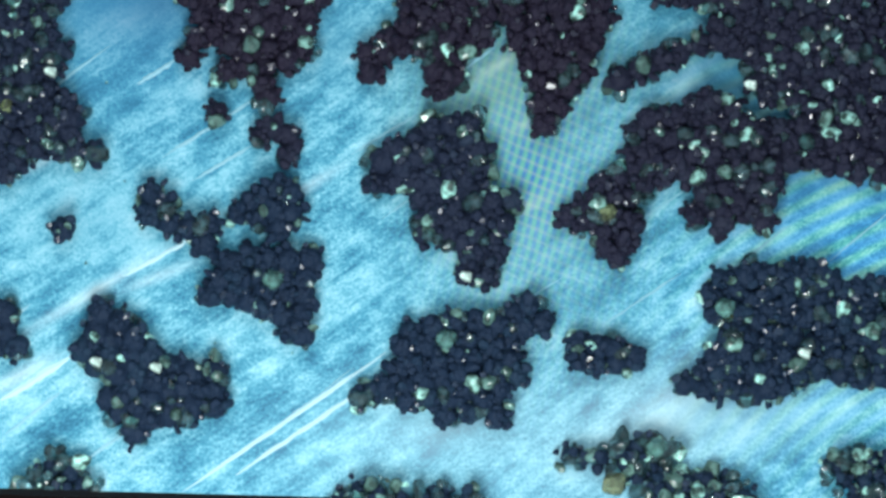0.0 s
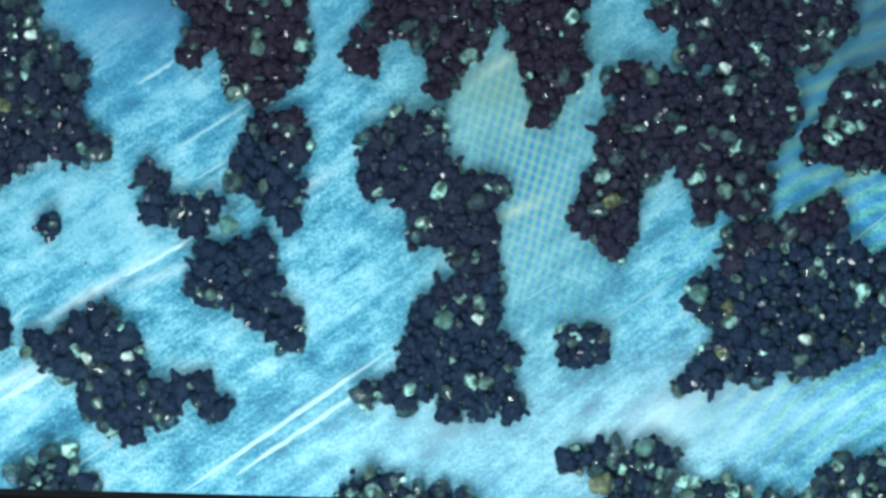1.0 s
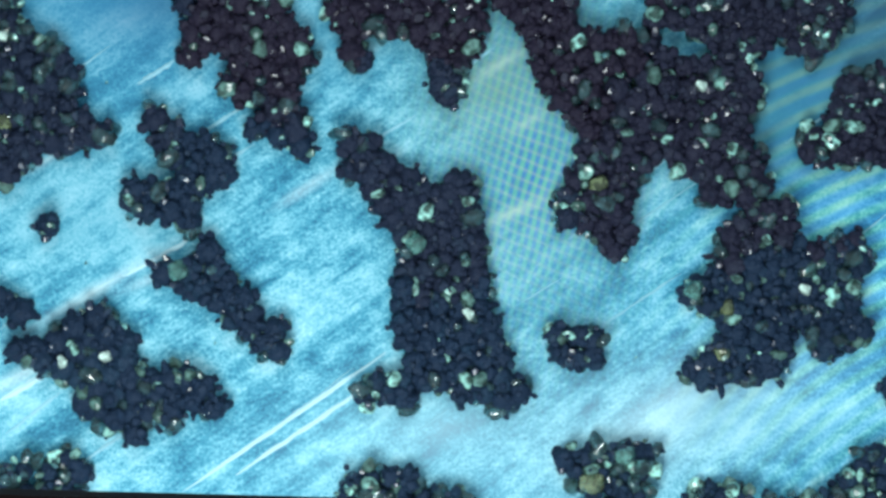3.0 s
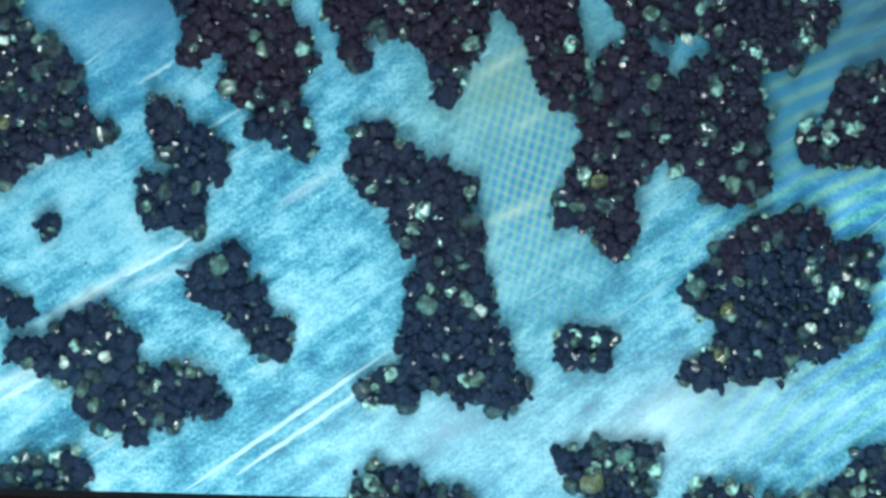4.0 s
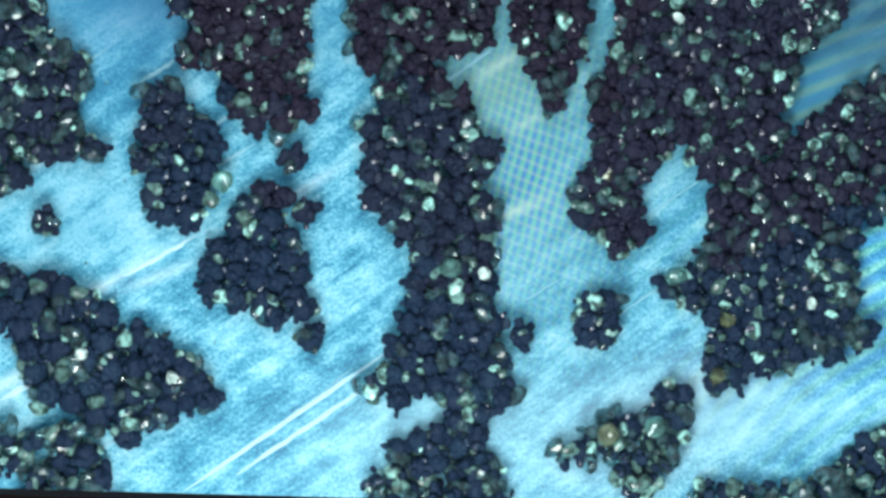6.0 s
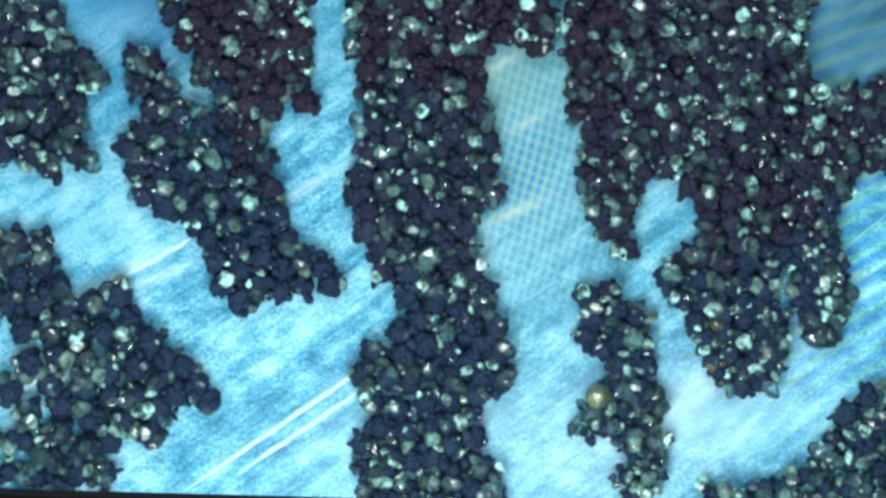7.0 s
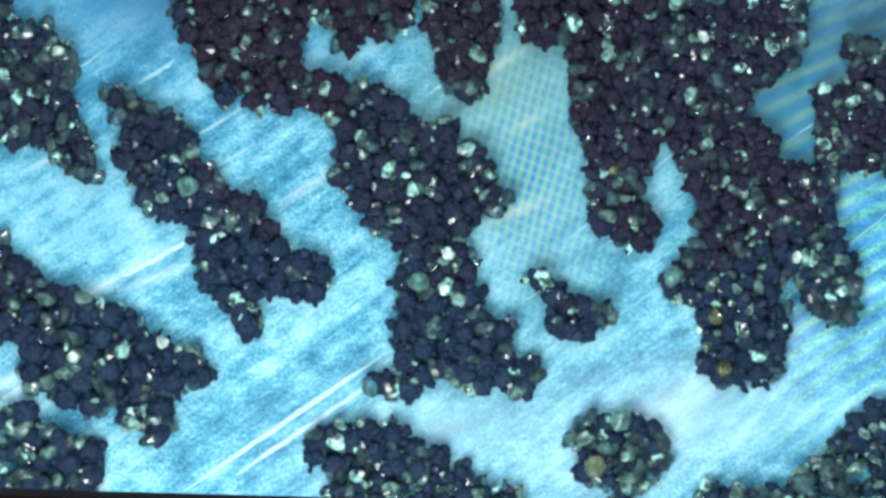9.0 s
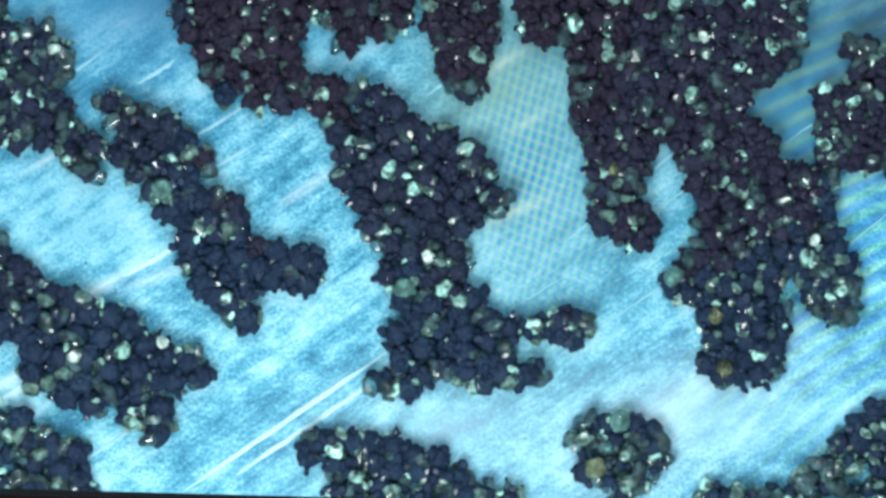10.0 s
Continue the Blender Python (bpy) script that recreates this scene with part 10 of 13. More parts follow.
    move(clump(h, 0.15), [(4.11, 1.85), (4.11, 1.85), (4.29, 1.70), (4.32, 1.71), (4.32, 1.71), (4.32, 1.71), (4.32, 1.71), (4.37, 1.66), (4.29, 1.57), (4.32, 1.52), (4.14, 1.49), (4.13, 1.48), (4.23, 1.45), (4.23, 1.45)])
    move(clump(h, 0.15), [(3.81, 2.74), (3.81, 2.74), (3.79, 2.75), (3.79, 2.75), (3.79, 2.75), (3.79, 2.75), (3.76, 2.76), (3.73, 2.75), (3.73, 2.75), (3.73, 2.75), (3.62, 2.76), (3.56, 2.77), (3.53, 2.78), (3.52, 2.78)])
    move(clump(h, 0.15), [(4.01, 1.66), (4.01, 1.66), (4.19, 1.53), (4.20, 1.49), (4.20, 1.49), (4.20, 1.49), (4.20, 1.49), (4.21, 1.47), (4.10, 1.32), (4.06, 1.29), (3.91, 1.44), (3.89, 1.45), (4.06, 1.46), (4.06, 1.46)])
    move(clump(h, 0.15), [(3.54, 2.50), (3.54, 2.48), (3.54, 2.48), (3.54, 2.48), (3.53, 2.49), (3.53, 2.49), (3.51, 2.50), (3.51, 2.50), (3.46, 2.54), (3.46, 2.54), (3.42, 2.55), (3.39, 2.54), (3.37, 2.50), (3.37, 2.48)])
    move(clump(h, 0.15), [(4.88, 2.64), (4.88, 2.64), (4.21, 2.66), (4.19, 2.66), (4.19, 2.66), (4.19, 2.66), (4.04, 2.66), (4.27, 2.68), (4.19, 2.70), (4.27, 2.70), (3.83, 2.77), (3.79, 2.77), (3.74, 2.77), (3.74, 2.77)])
    move(clump(h, 0.15), [(3.65, 2.81), (3.65, 2.81), (3.61, 2.84), (3.61, 2.84), (3.61, 2.84), (3.61, 2.84), (3.60, 2.85), (3.59, 2.85), (3.59, 2.85), (3.59, 2.85), (3.56, 2.87), (3.53, 2.89), (3.53, 2.89), (3.53, 2.89)])
    move(clump(h, 0.15), [(4.56, 1.56), (4.56, 1.56), (4.56, 1.49), (4.56, 1.49), (4.56, 1.49), (4.56, 1.49), (4.56, 1.49), (4.57, 1.46), (4.52, 1.26), (4.52, 1.15), (4.45, 1.19), (4.45, 1.19), (4.45, 1.21), (4.45, 1.21)])
    move(clump(h, 0.15), [(4.88, 1.73), (4.88, 1.73), (4.80, 1.64), (4.79, 1.65), (4.79, 1.65), (4.79, 1.65), (4.79, 1.65), (4.79, 1.62), (4.74, 1.43), (4.77, 1.41), (4.74, 1.40), (4.74, 1.40), (4.72, 1.45), (4.72, 1.45)])
    move(clump(h, 0.15), [(4.90, 2.41), (4.90, 2.41), (4.94, 1.80), (4.94, 1.82), (4.94, 1.82), (4.94, 1.82), (4.94, 1.82), (4.95, 1.79), (4.94, 1.70), (4.93, 1.74), (4.91, 1.70), (4.90, 1.72), (4.87, 1.86), (4.87, 1.86)])
    move(clump(h, 0.17), [(2.30, 1.99), (2.33, 1.93), (2.35, 1.75), (2.25, 1.65), (2.34, 2.00), (2.33, 2.01), (2.21, 1.93), (2.23, 1.98), (2.09, 2.16), (2.15, 2.17), (2.11, 2.17), (2.11, 2.17), (2.11, 2.17), (2.11, 2.17)])
    move(clump(h, 0.15), [(3.20, 2.59), (3.00, 2.61), (3.00, 2.60), (3.00, 2.64), (3.00, 2.64), (3.00, 2.64), (3.00, 2.64), (3.02, 2.64), (2.93, 2.67), (2.93, 2.67), (2.93, 2.67), (2.93, 2.68), (2.93, 2.68), (2.91, 2.67)])
    move(clump(h, 0.15), [(4.13, 2.56), (4.13, 2.56), (4.05, 2.58), (4.03, 2.58), (4.03, 2.58), (4.03, 2.58), (3.89, 2.58), (3.94, 2.58), (3.92, 2.60), (3.92, 2.60), (3.74, 2.62), (3.72, 2.62), (3.64, 2.62), (3.64, 2.62)])
    move(clump(h, 0.15), [(3.94, 2.85), (3.94, 2.85), (3.91, 2.88), (3.91, 2.88), (3.91, 2.88), (3.91, 2.88), (3.86, 2.90), (3.86, 2.90), (3.86, 2.90), (3.86, 2.90), (3.72, 2.83), (3.71, 2.82), (3.67, 2.82), (3.67, 2.82)])
    move(clump(h, 0.17), [(2.69, 2.87), (2.69, 2.85), (2.69, 2.85), (2.54, 2.86), (2.54, 2.86), (2.54, 2.86), (2.49, 2.84), (2.20, 2.86), (2.34, 2.84), (2.36, 2.85), (2.36, 2.85), (2.36, 2.85), (2.36, 2.85), (2.36, 2.85)])
    move(clump(h, 0.15), [(4.37, 2.37), (4.37, 2.37), (4.11, 2.34), (4.10, 2.33), (4.09, 2.34), (4.09, 2.34), (3.98, 2.35), (4.16, 2.32), (4.05, 2.50), (4.10, 2.41), (3.74, 2.41), (3.71, 2.40), (3.67, 2.40), (3.67, 2.40)])
    move(clump(h, 0.15), [(4.71, 2.85), (4.71, 2.85), (4.23, 2.91), (4.21, 2.91), (4.21, 2.91), (4.21, 2.91), (4.08, 2.93), (4.42, 2.89), (4.16, 2.93), (4.35, 2.90), (3.83, 2.93), (3.79, 2.93), (3.74, 2.93), (3.74, 2.93)])
    move(clump(h, 0.15), [(3.71, 1.59), (3.69, 1.58), (3.49, 1.51), (3.28, 1.57), (3.14, 1.67), (3.09, 1.70), (3.09, 1.70), (3.10, 1.72), (2.99, 1.67), (3.05, 1.68), (3.10, 1.67), (3.10, 1.67), (2.99, 1.67), (2.99, 1.67)])
    move(clump(h, 0.15), [(3.00, 2.59), (2.82, 2.53), (2.65, 2.41), (2.64, 2.60), (2.65, 2.56), (2.65, 2.56), (2.61, 2.61), (2.88, 2.52), (2.74, 2.57), (2.74, 2.57), (2.74, 2.57), (2.74, 2.57), (2.74, 2.57), (2.74, 2.57)])
    move(clump(h, 0.15), [(4.12, 2.15), (4.12, 2.15), (4.04, 2.22), (4.02, 2.22), (4.00, 2.21), (4.00, 2.21), (3.80, 2.19), (3.81, 2.18), (3.71, 2.35), (3.74, 2.21), (3.54, 2.20), (3.51, 2.16), (3.51, 2.17), (3.51, 2.17)])
    move(clump(h, 0.15), [(4.90, 1.54), (4.90, 1.54), (4.90, 1.52), (4.90, 1.52), (4.90, 1.52), (4.90, 1.52), (4.90, 1.52), (4.90, 1.51), (4.89, 1.50), (4.91, 1.45), (4.89, 1.43), (4.89, 1.43), (4.90, 1.45), (4.90, 1.45)])
    move(clump(h, 0.15), [(3.61, 1.71), (3.61, 1.71), (3.41, 1.73), (3.28, 1.67), (3.22, 1.79), (3.22, 1.80), (3.19, 1.78), (3.24, 1.78), (3.16, 1.77), (3.31, 1.76), (3.38, 1.72), (3.34, 1.71), (3.21, 1.76), (3.21, 1.76)])
    move(clump(h, 0.16), [(2.67, 2.68), (2.67, 2.64), (2.59, 2.64), (2.48, 2.66), (2.48, 2.65), (2.48, 2.65), (2.40, 2.64), (2.20, 2.62), (2.29, 2.62), (2.33, 2.62), (2.33, 2.62), (2.33, 2.62), (2.33, 2.62), (2.33, 2.62)])
    move(clump(h, 0.15), [(4.36, 2.68), (4.36, 2.68), (4.09, 2.68), (4.09, 2.68), (4.09, 2.68), (4.09, 2.68), (3.99, 2.71), (4.00, 2.72), (3.98, 2.72), (4.00, 2.74), (3.79, 2.75), (3.72, 2.75), (3.64, 2.75), (3.64, 2.75)])
    move(clump(h, 0.15), [(3.31, 1.78), (3.25, 1.79), (3.17, 1.74), (3.14, 1.67), (3.00, 1.84), (2.98, 1.85), (2.96, 1.84), (2.96, 1.86), (2.93, 1.85), (2.93, 1.85), (2.94, 1.84), (2.94, 1.84), (2.93, 1.85), (2.93, 1.85)])
    move(clump(h, 0.15), [(3.61, 2.05), (3.61, 2.05), (3.45, 2.15), (3.46, 2.21), (3.33, 2.18), (3.33, 2.18), (3.43, 2.03), (3.43, 1.86), (3.27, 1.89), (3.57, 1.77), (3.77, 1.66), (3.77, 1.62), (4.06, 1.60), (4.06, 1.60)])
    move(clump(h, 0.17), [(2.49, 2.85), (2.49, 2.85), (2.50, 2.84), (2.38, 2.85), (2.38, 2.85), (2.38, 2.85), (2.26, 2.85), (2.02, 2.82), (2.09, 2.84), (2.16, 2.83), (2.14, 2.83), (2.14, 2.83), (2.14, 2.83), (2.14, 2.83)])
    move(clump(h, 0.16), [(2.29, 2.88), (2.27, 2.86), (2.34, 2.85), (2.18, 2.88), (2.21, 2.85), (2.21, 2.85), (1.99, 2.84), (1.81, 2.83), (1.82, 2.86), (1.98, 2.89), (1.89, 2.87), (1.89, 2.87), (1.89, 2.87), (1.89, 2.87)])
    move(clump(h, 0.16), [(2.89, 2.86), (2.89, 2.87), (2.83, 2.70), (2.68, 2.82), (2.68, 2.82), (2.68, 2.82), (2.68, 2.84), (2.87, 2.80), (2.60, 2.84), (2.60, 2.84), (2.60, 2.84), (2.60, 2.84), (2.60, 2.84), (2.60, 2.84)])
    move(clump(h, 0.15), [(3.77, 2.90), (3.77, 2.90), (3.76, 2.90), (3.76, 2.90), (3.76, 2.90), (3.76, 2.90), (3.74, 2.90), (3.73, 2.90), (3.73, 2.90), (3.73, 2.90), (3.66, 2.90), (3.63, 2.88), (3.63, 2.89), (3.63, 2.89)])
    move(clump(h, 0.15), [(3.44, 2.17), (3.45, 2.14), (3.28, 2.24), (3.29, 2.24), (3.22, 2.29), (3.22, 2.29), (3.24, 2.28), (3.23, 2.28), (3.15, 2.35), (3.15, 2.35), (3.13, 2.36), (3.12, 2.35), (3.12, 2.35), (3.12, 2.34)])
    move(clump(h, 0.15), [(3.95, 2.49), (3.95, 2.49), (3.93, 2.49), (3.93, 2.49), (3.93, 2.49), (3.93, 2.49), (3.87, 2.48), (3.87, 2.48), (3.86, 2.51), (3.86, 2.51), (3.65, 2.47), (3.65, 2.47), (3.65, 2.46), (3.59, 2.44)])
    move(clump(h, 0.15), [(3.18, 2.90), (3.18, 2.86), (3.05, 2.82), (3.05, 2.85), (3.05, 2.85), (3.05, 2.85), (3.05, 2.85), (3.05, 2.85), (3.03, 2.85), (3.03, 2.85), (3.03, 2.85), (3.03, 2.85), (3.03, 2.85), (3.03, 2.86)])
    move(clump(h, 0.15), [(4.14, 2.74), (4.14, 2.74), (3.99, 2.77), (3.99, 2.77), (3.99, 2.77), (3.99, 2.77), (3.91, 2.78), (3.88, 2.78), (3.88, 2.78), (3.88, 2.78), (3.72, 2.75), (3.68, 2.72), (3.68, 2.68), (3.64, 2.68)])
    move(clump(h, 0.16), [(2.33, 2.70), (2.32, 2.67), (2.36, 2.66), (2.28, 2.68), (2.24, 2.43), (2.24, 2.43), (2.19, 2.41), (2.17, 2.37), (2.17, 2.39), (2.18, 2.39), (2.09, 2.38), (2.09, 2.38), (2.09, 2.38), (2.09, 2.38)])
    move(clump(h, 0.17), [(2.09, 1.90), (2.12, 1.84), (2.16, 1.76), (2.07, 1.68), (2.15, 1.79), (2.16, 1.79), (2.13, 1.74), (2.14, 1.77), (2.14, 1.77), (2.15, 1.77), (2.15, 1.77), (2.15, 1.77), (2.15, 1.77), (2.15, 1.77)])
    move(clump(h, 0.15), [(4.90, 2.85), (4.90, 2.85), (4.23, 2.83), (4.19, 2.83), (4.19, 2.83), (4.19, 2.83), (4.07, 2.84), (4.43, 2.75), (4.19, 2.79), (4.30, 2.80), (3.83, 2.85), (3.79, 2.85), (3.74, 2.85), (3.74, 2.85)])
    move(clump(h, 0.15), [(3.65, 2.62), (3.65, 2.62), (3.65, 2.63), (3.65, 2.63), (3.65, 2.63), (3.65, 2.63), (3.64, 2.64), (3.64, 2.63), (3.61, 2.62), (3.61, 2.62), (3.57, 2.61), (3.53, 2.61), (3.43, 2.61), (3.40, 2.60)])
    move(clump(h, 0.15), [(4.03, 2.34), (4.03, 2.34), (4.00, 2.35), (3.99, 2.34), (3.96, 2.35), (3.96, 2.35), (3.90, 2.38), (3.93, 2.37), (3.93, 2.45), (3.99, 2.33), (3.71, 2.17), (3.67, 2.16), (3.66, 2.18), (3.66, 2.18)])
    move(clump(h, 0.15), [(3.88, 1.50), (3.86, 1.52), (3.68, 1.48), (3.93, 1.19), (3.93, 1.19), (3.93, 1.19), (3.93, 1.19), (3.90, 0.74), (3.85, 0.88), (3.84, 0.87), (3.81, 0.89), (3.78, 0.90), (3.71, 0.78), (3.71, 0.78)])
    move(clump(h, 0.16), [(2.92, 2.36), (2.84, 2.34), (2.62, 2.23), (2.34, 2.46), (2.45, 2.43), (2.45, 2.43), (2.41, 2.45), (2.49, 2.29), (2.35, 2.35), (2.35, 2.35), (2.32, 2.36), (2.32, 2.36), (2.32, 2.36), (2.32, 2.36)])
    move(clump(h, 0.15), [(3.26, 2.08), (3.25, 2.06), (3.06, 1.99), (3.16, 2.13), (3.01, 2.06), (3.01, 2.06), (3.05, 2.12), (3.01, 2.05), (2.94, 2.05), (2.94, 2.05), (2.95, 2.04), (2.95, 2.04), (2.94, 2.05), (2.94, 2.05)])
    move(clump(h, 0.15), [(4.55, 2.28), (4.55, 2.28), (4.21, 2.37), (4.15, 2.37), (4.15, 2.37), (4.15, 2.37), (3.98, 2.39), (4.10, 2.39), (3.98, 2.50), (3.99, 2.48), (3.72, 2.54), (3.72, 2.54), (3.63, 2.53), (3.61, 2.54)])
    move(clump(h, 0.15), [(4.66, 1.75), (4.66, 1.75), (4.65, 1.64), (4.65, 1.62), (4.65, 1.62), (4.65, 1.62), (4.65, 1.62), (4.66, 1.62), (4.66, 1.54), (4.66, 1.53), (4.63, 1.51), (4.60, 1.50), (4.57, 1.54), (4.57, 1.54)])
    move(clump(h, 0.15), [(3.76, 2.22), (3.76, 2.22), (3.76, 2.24), (3.76, 2.25), (3.75, 2.30), (3.75, 2.30), (3.70, 2.30), (3.69, 2.29), (3.62, 2.31), (3.59, 2.21), (3.51, 2.03), (3.47, 1.97), (3.41, 2.03), (3.41, 2.03)])
    move(clump(h, 0.15), [(3.10, 2.29), (3.09, 2.27), (2.85, 2.31), (2.87, 2.44), (2.85, 2.47), (2.85, 2.47), (2.81, 2.47), (2.80, 2.34), (2.52, 2.43), (2.52, 2.43), (2.54, 2.43), (2.54, 2.43), (2.54, 2.43), (2.54, 2.43)])
    move(clump(h, 0.15), [(3.69, 2.43), (3.69, 2.43), (3.69, 2.43), (3.69, 2.43), (3.68, 2.44), (3.68, 2.44), (3.65, 2.45), (3.65, 2.45), (3.61, 2.46), (3.61, 2.44), (3.53, 2.46), (3.52, 2.46), (3.51, 2.45), (3.49, 2.43)])
    move(clump(h, 0.15), [(4.32, 1.87), (4.32, 1.87), (4.39, 1.77), (4.41, 1.78), (4.41, 1.78), (4.41, 1.78), (4.41, 1.78), (4.46, 1.73), (4.42, 1.59), (4.42, 1.64), (4.30, 1.61), (4.28, 1.64), (4.36, 2.12), (4.35, 2.12)])
    move(clump(h, 0.15), [(3.98, 2.66), (3.98, 2.66), (3.93, 2.66), (3.93, 2.66), (3.93, 2.66), (3.93, 2.66), (3.86, 2.68), (3.86, 2.68), (3.85, 2.68), (3.85, 2.68), (3.67, 2.67), (3.63, 2.67), (3.57, 2.67), (3.54, 2.68)])
    move(clump(h, 0.18), [(1.88, 1.80), (1.93, 1.79), (1.99, 1.60), (1.88, 1.58), (1.86, 1.68), (1.85, 1.70), (1.89, 1.72), (1.89, 1.72), (1.88, 1.72), (1.96, 1.72), (1.92, 1.77), (1.92, 1.77), (1.92, 1.77), (1.92, 1.77)])
    move(clump(h, 0.15), [(4.89, 1.92), (4.89, 1.92), (4.92, 1.67), (4.92, 1.67), (4.92, 1.67), (4.92, 1.67), (4.92, 1.67), (4.93, 1.65), (4.95, 1.60), (4.93, 1.58), (4.93, 1.57), (4.93, 1.57), (4.86, 1.64), (4.86, 1.64)])
    move(clump(h, 0.15), [(3.35, 1.96), (3.35, 1.95), (3.24, 2.05), (3.27, 2.09), (3.17, 1.95), (3.16, 1.94), (3.27, 1.99), (3.22, 1.95), (3.10, 1.94), (3.11, 1.91), (3.15, 1.89), (3.13, 1.91), (3.10, 1.92), (3.10, 1.92)])
    move(clump(h, 0.15), [(4.40, 1.45), (4.40, 1.45), (4.42, 1.43), (4.43, 1.41), (4.43, 1.41), (4.43, 1.41), (4.43, 1.41), (4.43, 1.40), (4.33, 1.25), (4.33, 1.20), (4.24, 1.22), (4.23, 1.23), (4.25, 1.26), (4.25, 1.26)])
    move(clump(h, 0.16), [(2.73, 2.17), (2.75, 2.14), (2.65, 2.03), (2.96, 2.32), (2.86, 2.25), (2.86, 2.25), (2.90, 2.27), (2.82, 2.14), (2.77, 2.14), (2.77, 2.14), (2.77, 2.14), (2.77, 2.14), (2.77, 2.14), (2.77, 2.14)])
    move(clump(h, 0.15), [(3.87, 1.78), (3.87, 1.78), (3.64, 1.65), (3.35, 1.50), (3.28, 1.65), (3.27, 1.66), (3.26, 1.61), (3.37, 1.64), (3.23, 1.63), (3.51, 1.56), (3.60, 1.52), (3.59, 1.53), (3.34, 1.81), (3.34, 1.81)])
    move(clump(h, 0.15), [(3.70, 1.87), (3.70, 1.87), (3.58, 1.80), (3.57, 2.10), (3.42, 2.27), (3.42, 2.27), (3.45, 2.20), (3.38, 2.13), (3.27, 2.08), (3.29, 1.97), (3.33, 1.95), (3.31, 1.92), (3.26, 1.97), (3.26, 1.97)])
    move(clump(h, 0.15), [(4.54, 2.74), (4.54, 2.74), (4.21, 2.74), (4.19, 2.75), (4.19, 2.75), (4.19, 2.75), (4.02, 2.79), (4.12, 2.78), (4.09, 2.77), (4.14, 2.77), (3.83, 2.81), (3.79, 2.81), (3.74, 2.81), (3.74, 2.81)])
    move(clump(h, 0.15), [(3.50, 1.87), (3.49, 1.85), (3.45, 1.98), (3.42, 2.09), (3.20, 2.11), (3.20, 2.11), (3.23, 2.12), (3.20, 2.12), (3.12, 2.15), (3.14, 2.14), (3.15, 2.14), (3.15, 2.14), (3.12, 2.14), (3.12, 2.14)])
    move(clump(h, 0.15), [(3.51, 2.66), (3.51, 2.67), (3.50, 2.68), (3.50, 2.68), (3.50, 2.68), (3.50, 2.68), (3.50, 2.68), (3.50, 2.68), (3.50, 2.70), (3.50, 2.70), (3.48, 2.71), (3.44, 2.70), (3.43, 2.73), (3.40, 2.73)])
    move(clump(h, 0.15), [(4.74, 2.47), (4.74, 2.47), (4.23, 2.49), (4.19, 2.51), (4.19, 2.51), (4.19, 2.51), (4.04, 2.54), (4.30, 2.44), (4.14, 2.54), (4.21, 2.47), (3.77, 2.49), (3.77, 2.49), (3.70, 2.54), (3.68, 2.49)])
    move(clump(h, 0.17), [(3.45, 1.65), (3.41, 1.62), (3.30, 1.56), (3.24, 1.49), (3.09, 1.53), (3.09, 1.53), (3.12, 1.51), (3.17, 1.55), (3.13, 1.53), (3.27, 1.55), (3.34, 1.53), (3.34, 1.51), (3.14, 1.62), (3.14, 1.62)])
    move(clump(h, 0.16), [(2.94, 2.19), (2.94, 2.16), (2.77, 2.17), (2.74, 2.49), (2.67, 2.34), (2.67, 2.34), (2.60, 2.41), (2.62, 2.16), (2.57, 2.18), (2.57, 2.18), (2.57, 2.18), (2.57, 2.18), (2.57, 2.18), (2.57, 2.18)])
    move(clump(h, 0.15), [(3.48, 2.36), (3.44, 2.34), (3.44, 2.34), (3.42, 2.36), (3.39, 2.39), (3.39, 2.39), (3.39, 2.37), (3.39, 2.35), (3.32, 2.39), (3.32, 2.38), (3.30, 2.35), (3.31, 2.34), (3.29, 2.33), (3.29, 2.34)])
    h = heap("wide heap of black sand with pale crystals", 3.77, -0.87, 0.43)
    move(clump(h, 0.15), [(4.78, -0.59), (4.77, -0.55), (4.89, -0.33), (4.47, -0.24), (4.34, -0.18), (4.34, -0.18), (4.35, -0.18), (4.37, -0.12), (4.25, -0.09), (4.35, 0.10), (4.09, 0.15), (4.11, 0.16), (4.09, 0.16), (4.09, 0.16)])
    move(clump(h, 0.15), [(3.66, -0.54), (3.66, -0.54), (3.67, -0.29), (3.67, -0.30), (3.67, -0.31), (3.67, -0.31), (3.67, -0.30), (3.67, -0.30), (3.67, -0.30), (3.67, -0.30), (3.80, -0.27), (3.74, -0.14), (3.71, -0.17), (3.71, -0.17)])
    move(clump(h, 0.15), [(4.21, -1.33), (4.20, -1.31), (4.30, -2.33), (4.45, -2.30), (4.45, -2.30), (4.45, -2.30), (4.42, -2.32), (4.42, -2.32), (4.36, -2.27), (4.36, -2.27), (4.14, -2.01), (4.14, -2.00), (4.20, -2.06), (4.20, -2.05)])
    move(clump(h, 0.17), [(4.71, -0.98), (4.71, -0.98), (4.68, -0.80), (4.40, -0.82), (4.42, -0.85), (4.42, -0.85), (4.40, -0.71), (4.42, -0.68), (4.37, -0.77), (4.39, -0.75), (4.84, -1.44), (4.84, -1.45), (4.90, -1.60), (4.90, -1.60)])
    move(clump(h, 0.15), [(4.91, -0.43), (4.91, -0.39), (4.88, -0.15), (4.50, -0.15), (4.40, -0.13), (4.40, -0.13), (4.49, -0.13), (4.43, 0.03), (4.30, 0.23), (4.64, 0.33), (4.21, 0.63), (4.24, 0.68), (4.02, 0.70), (4.02, 0.70)])
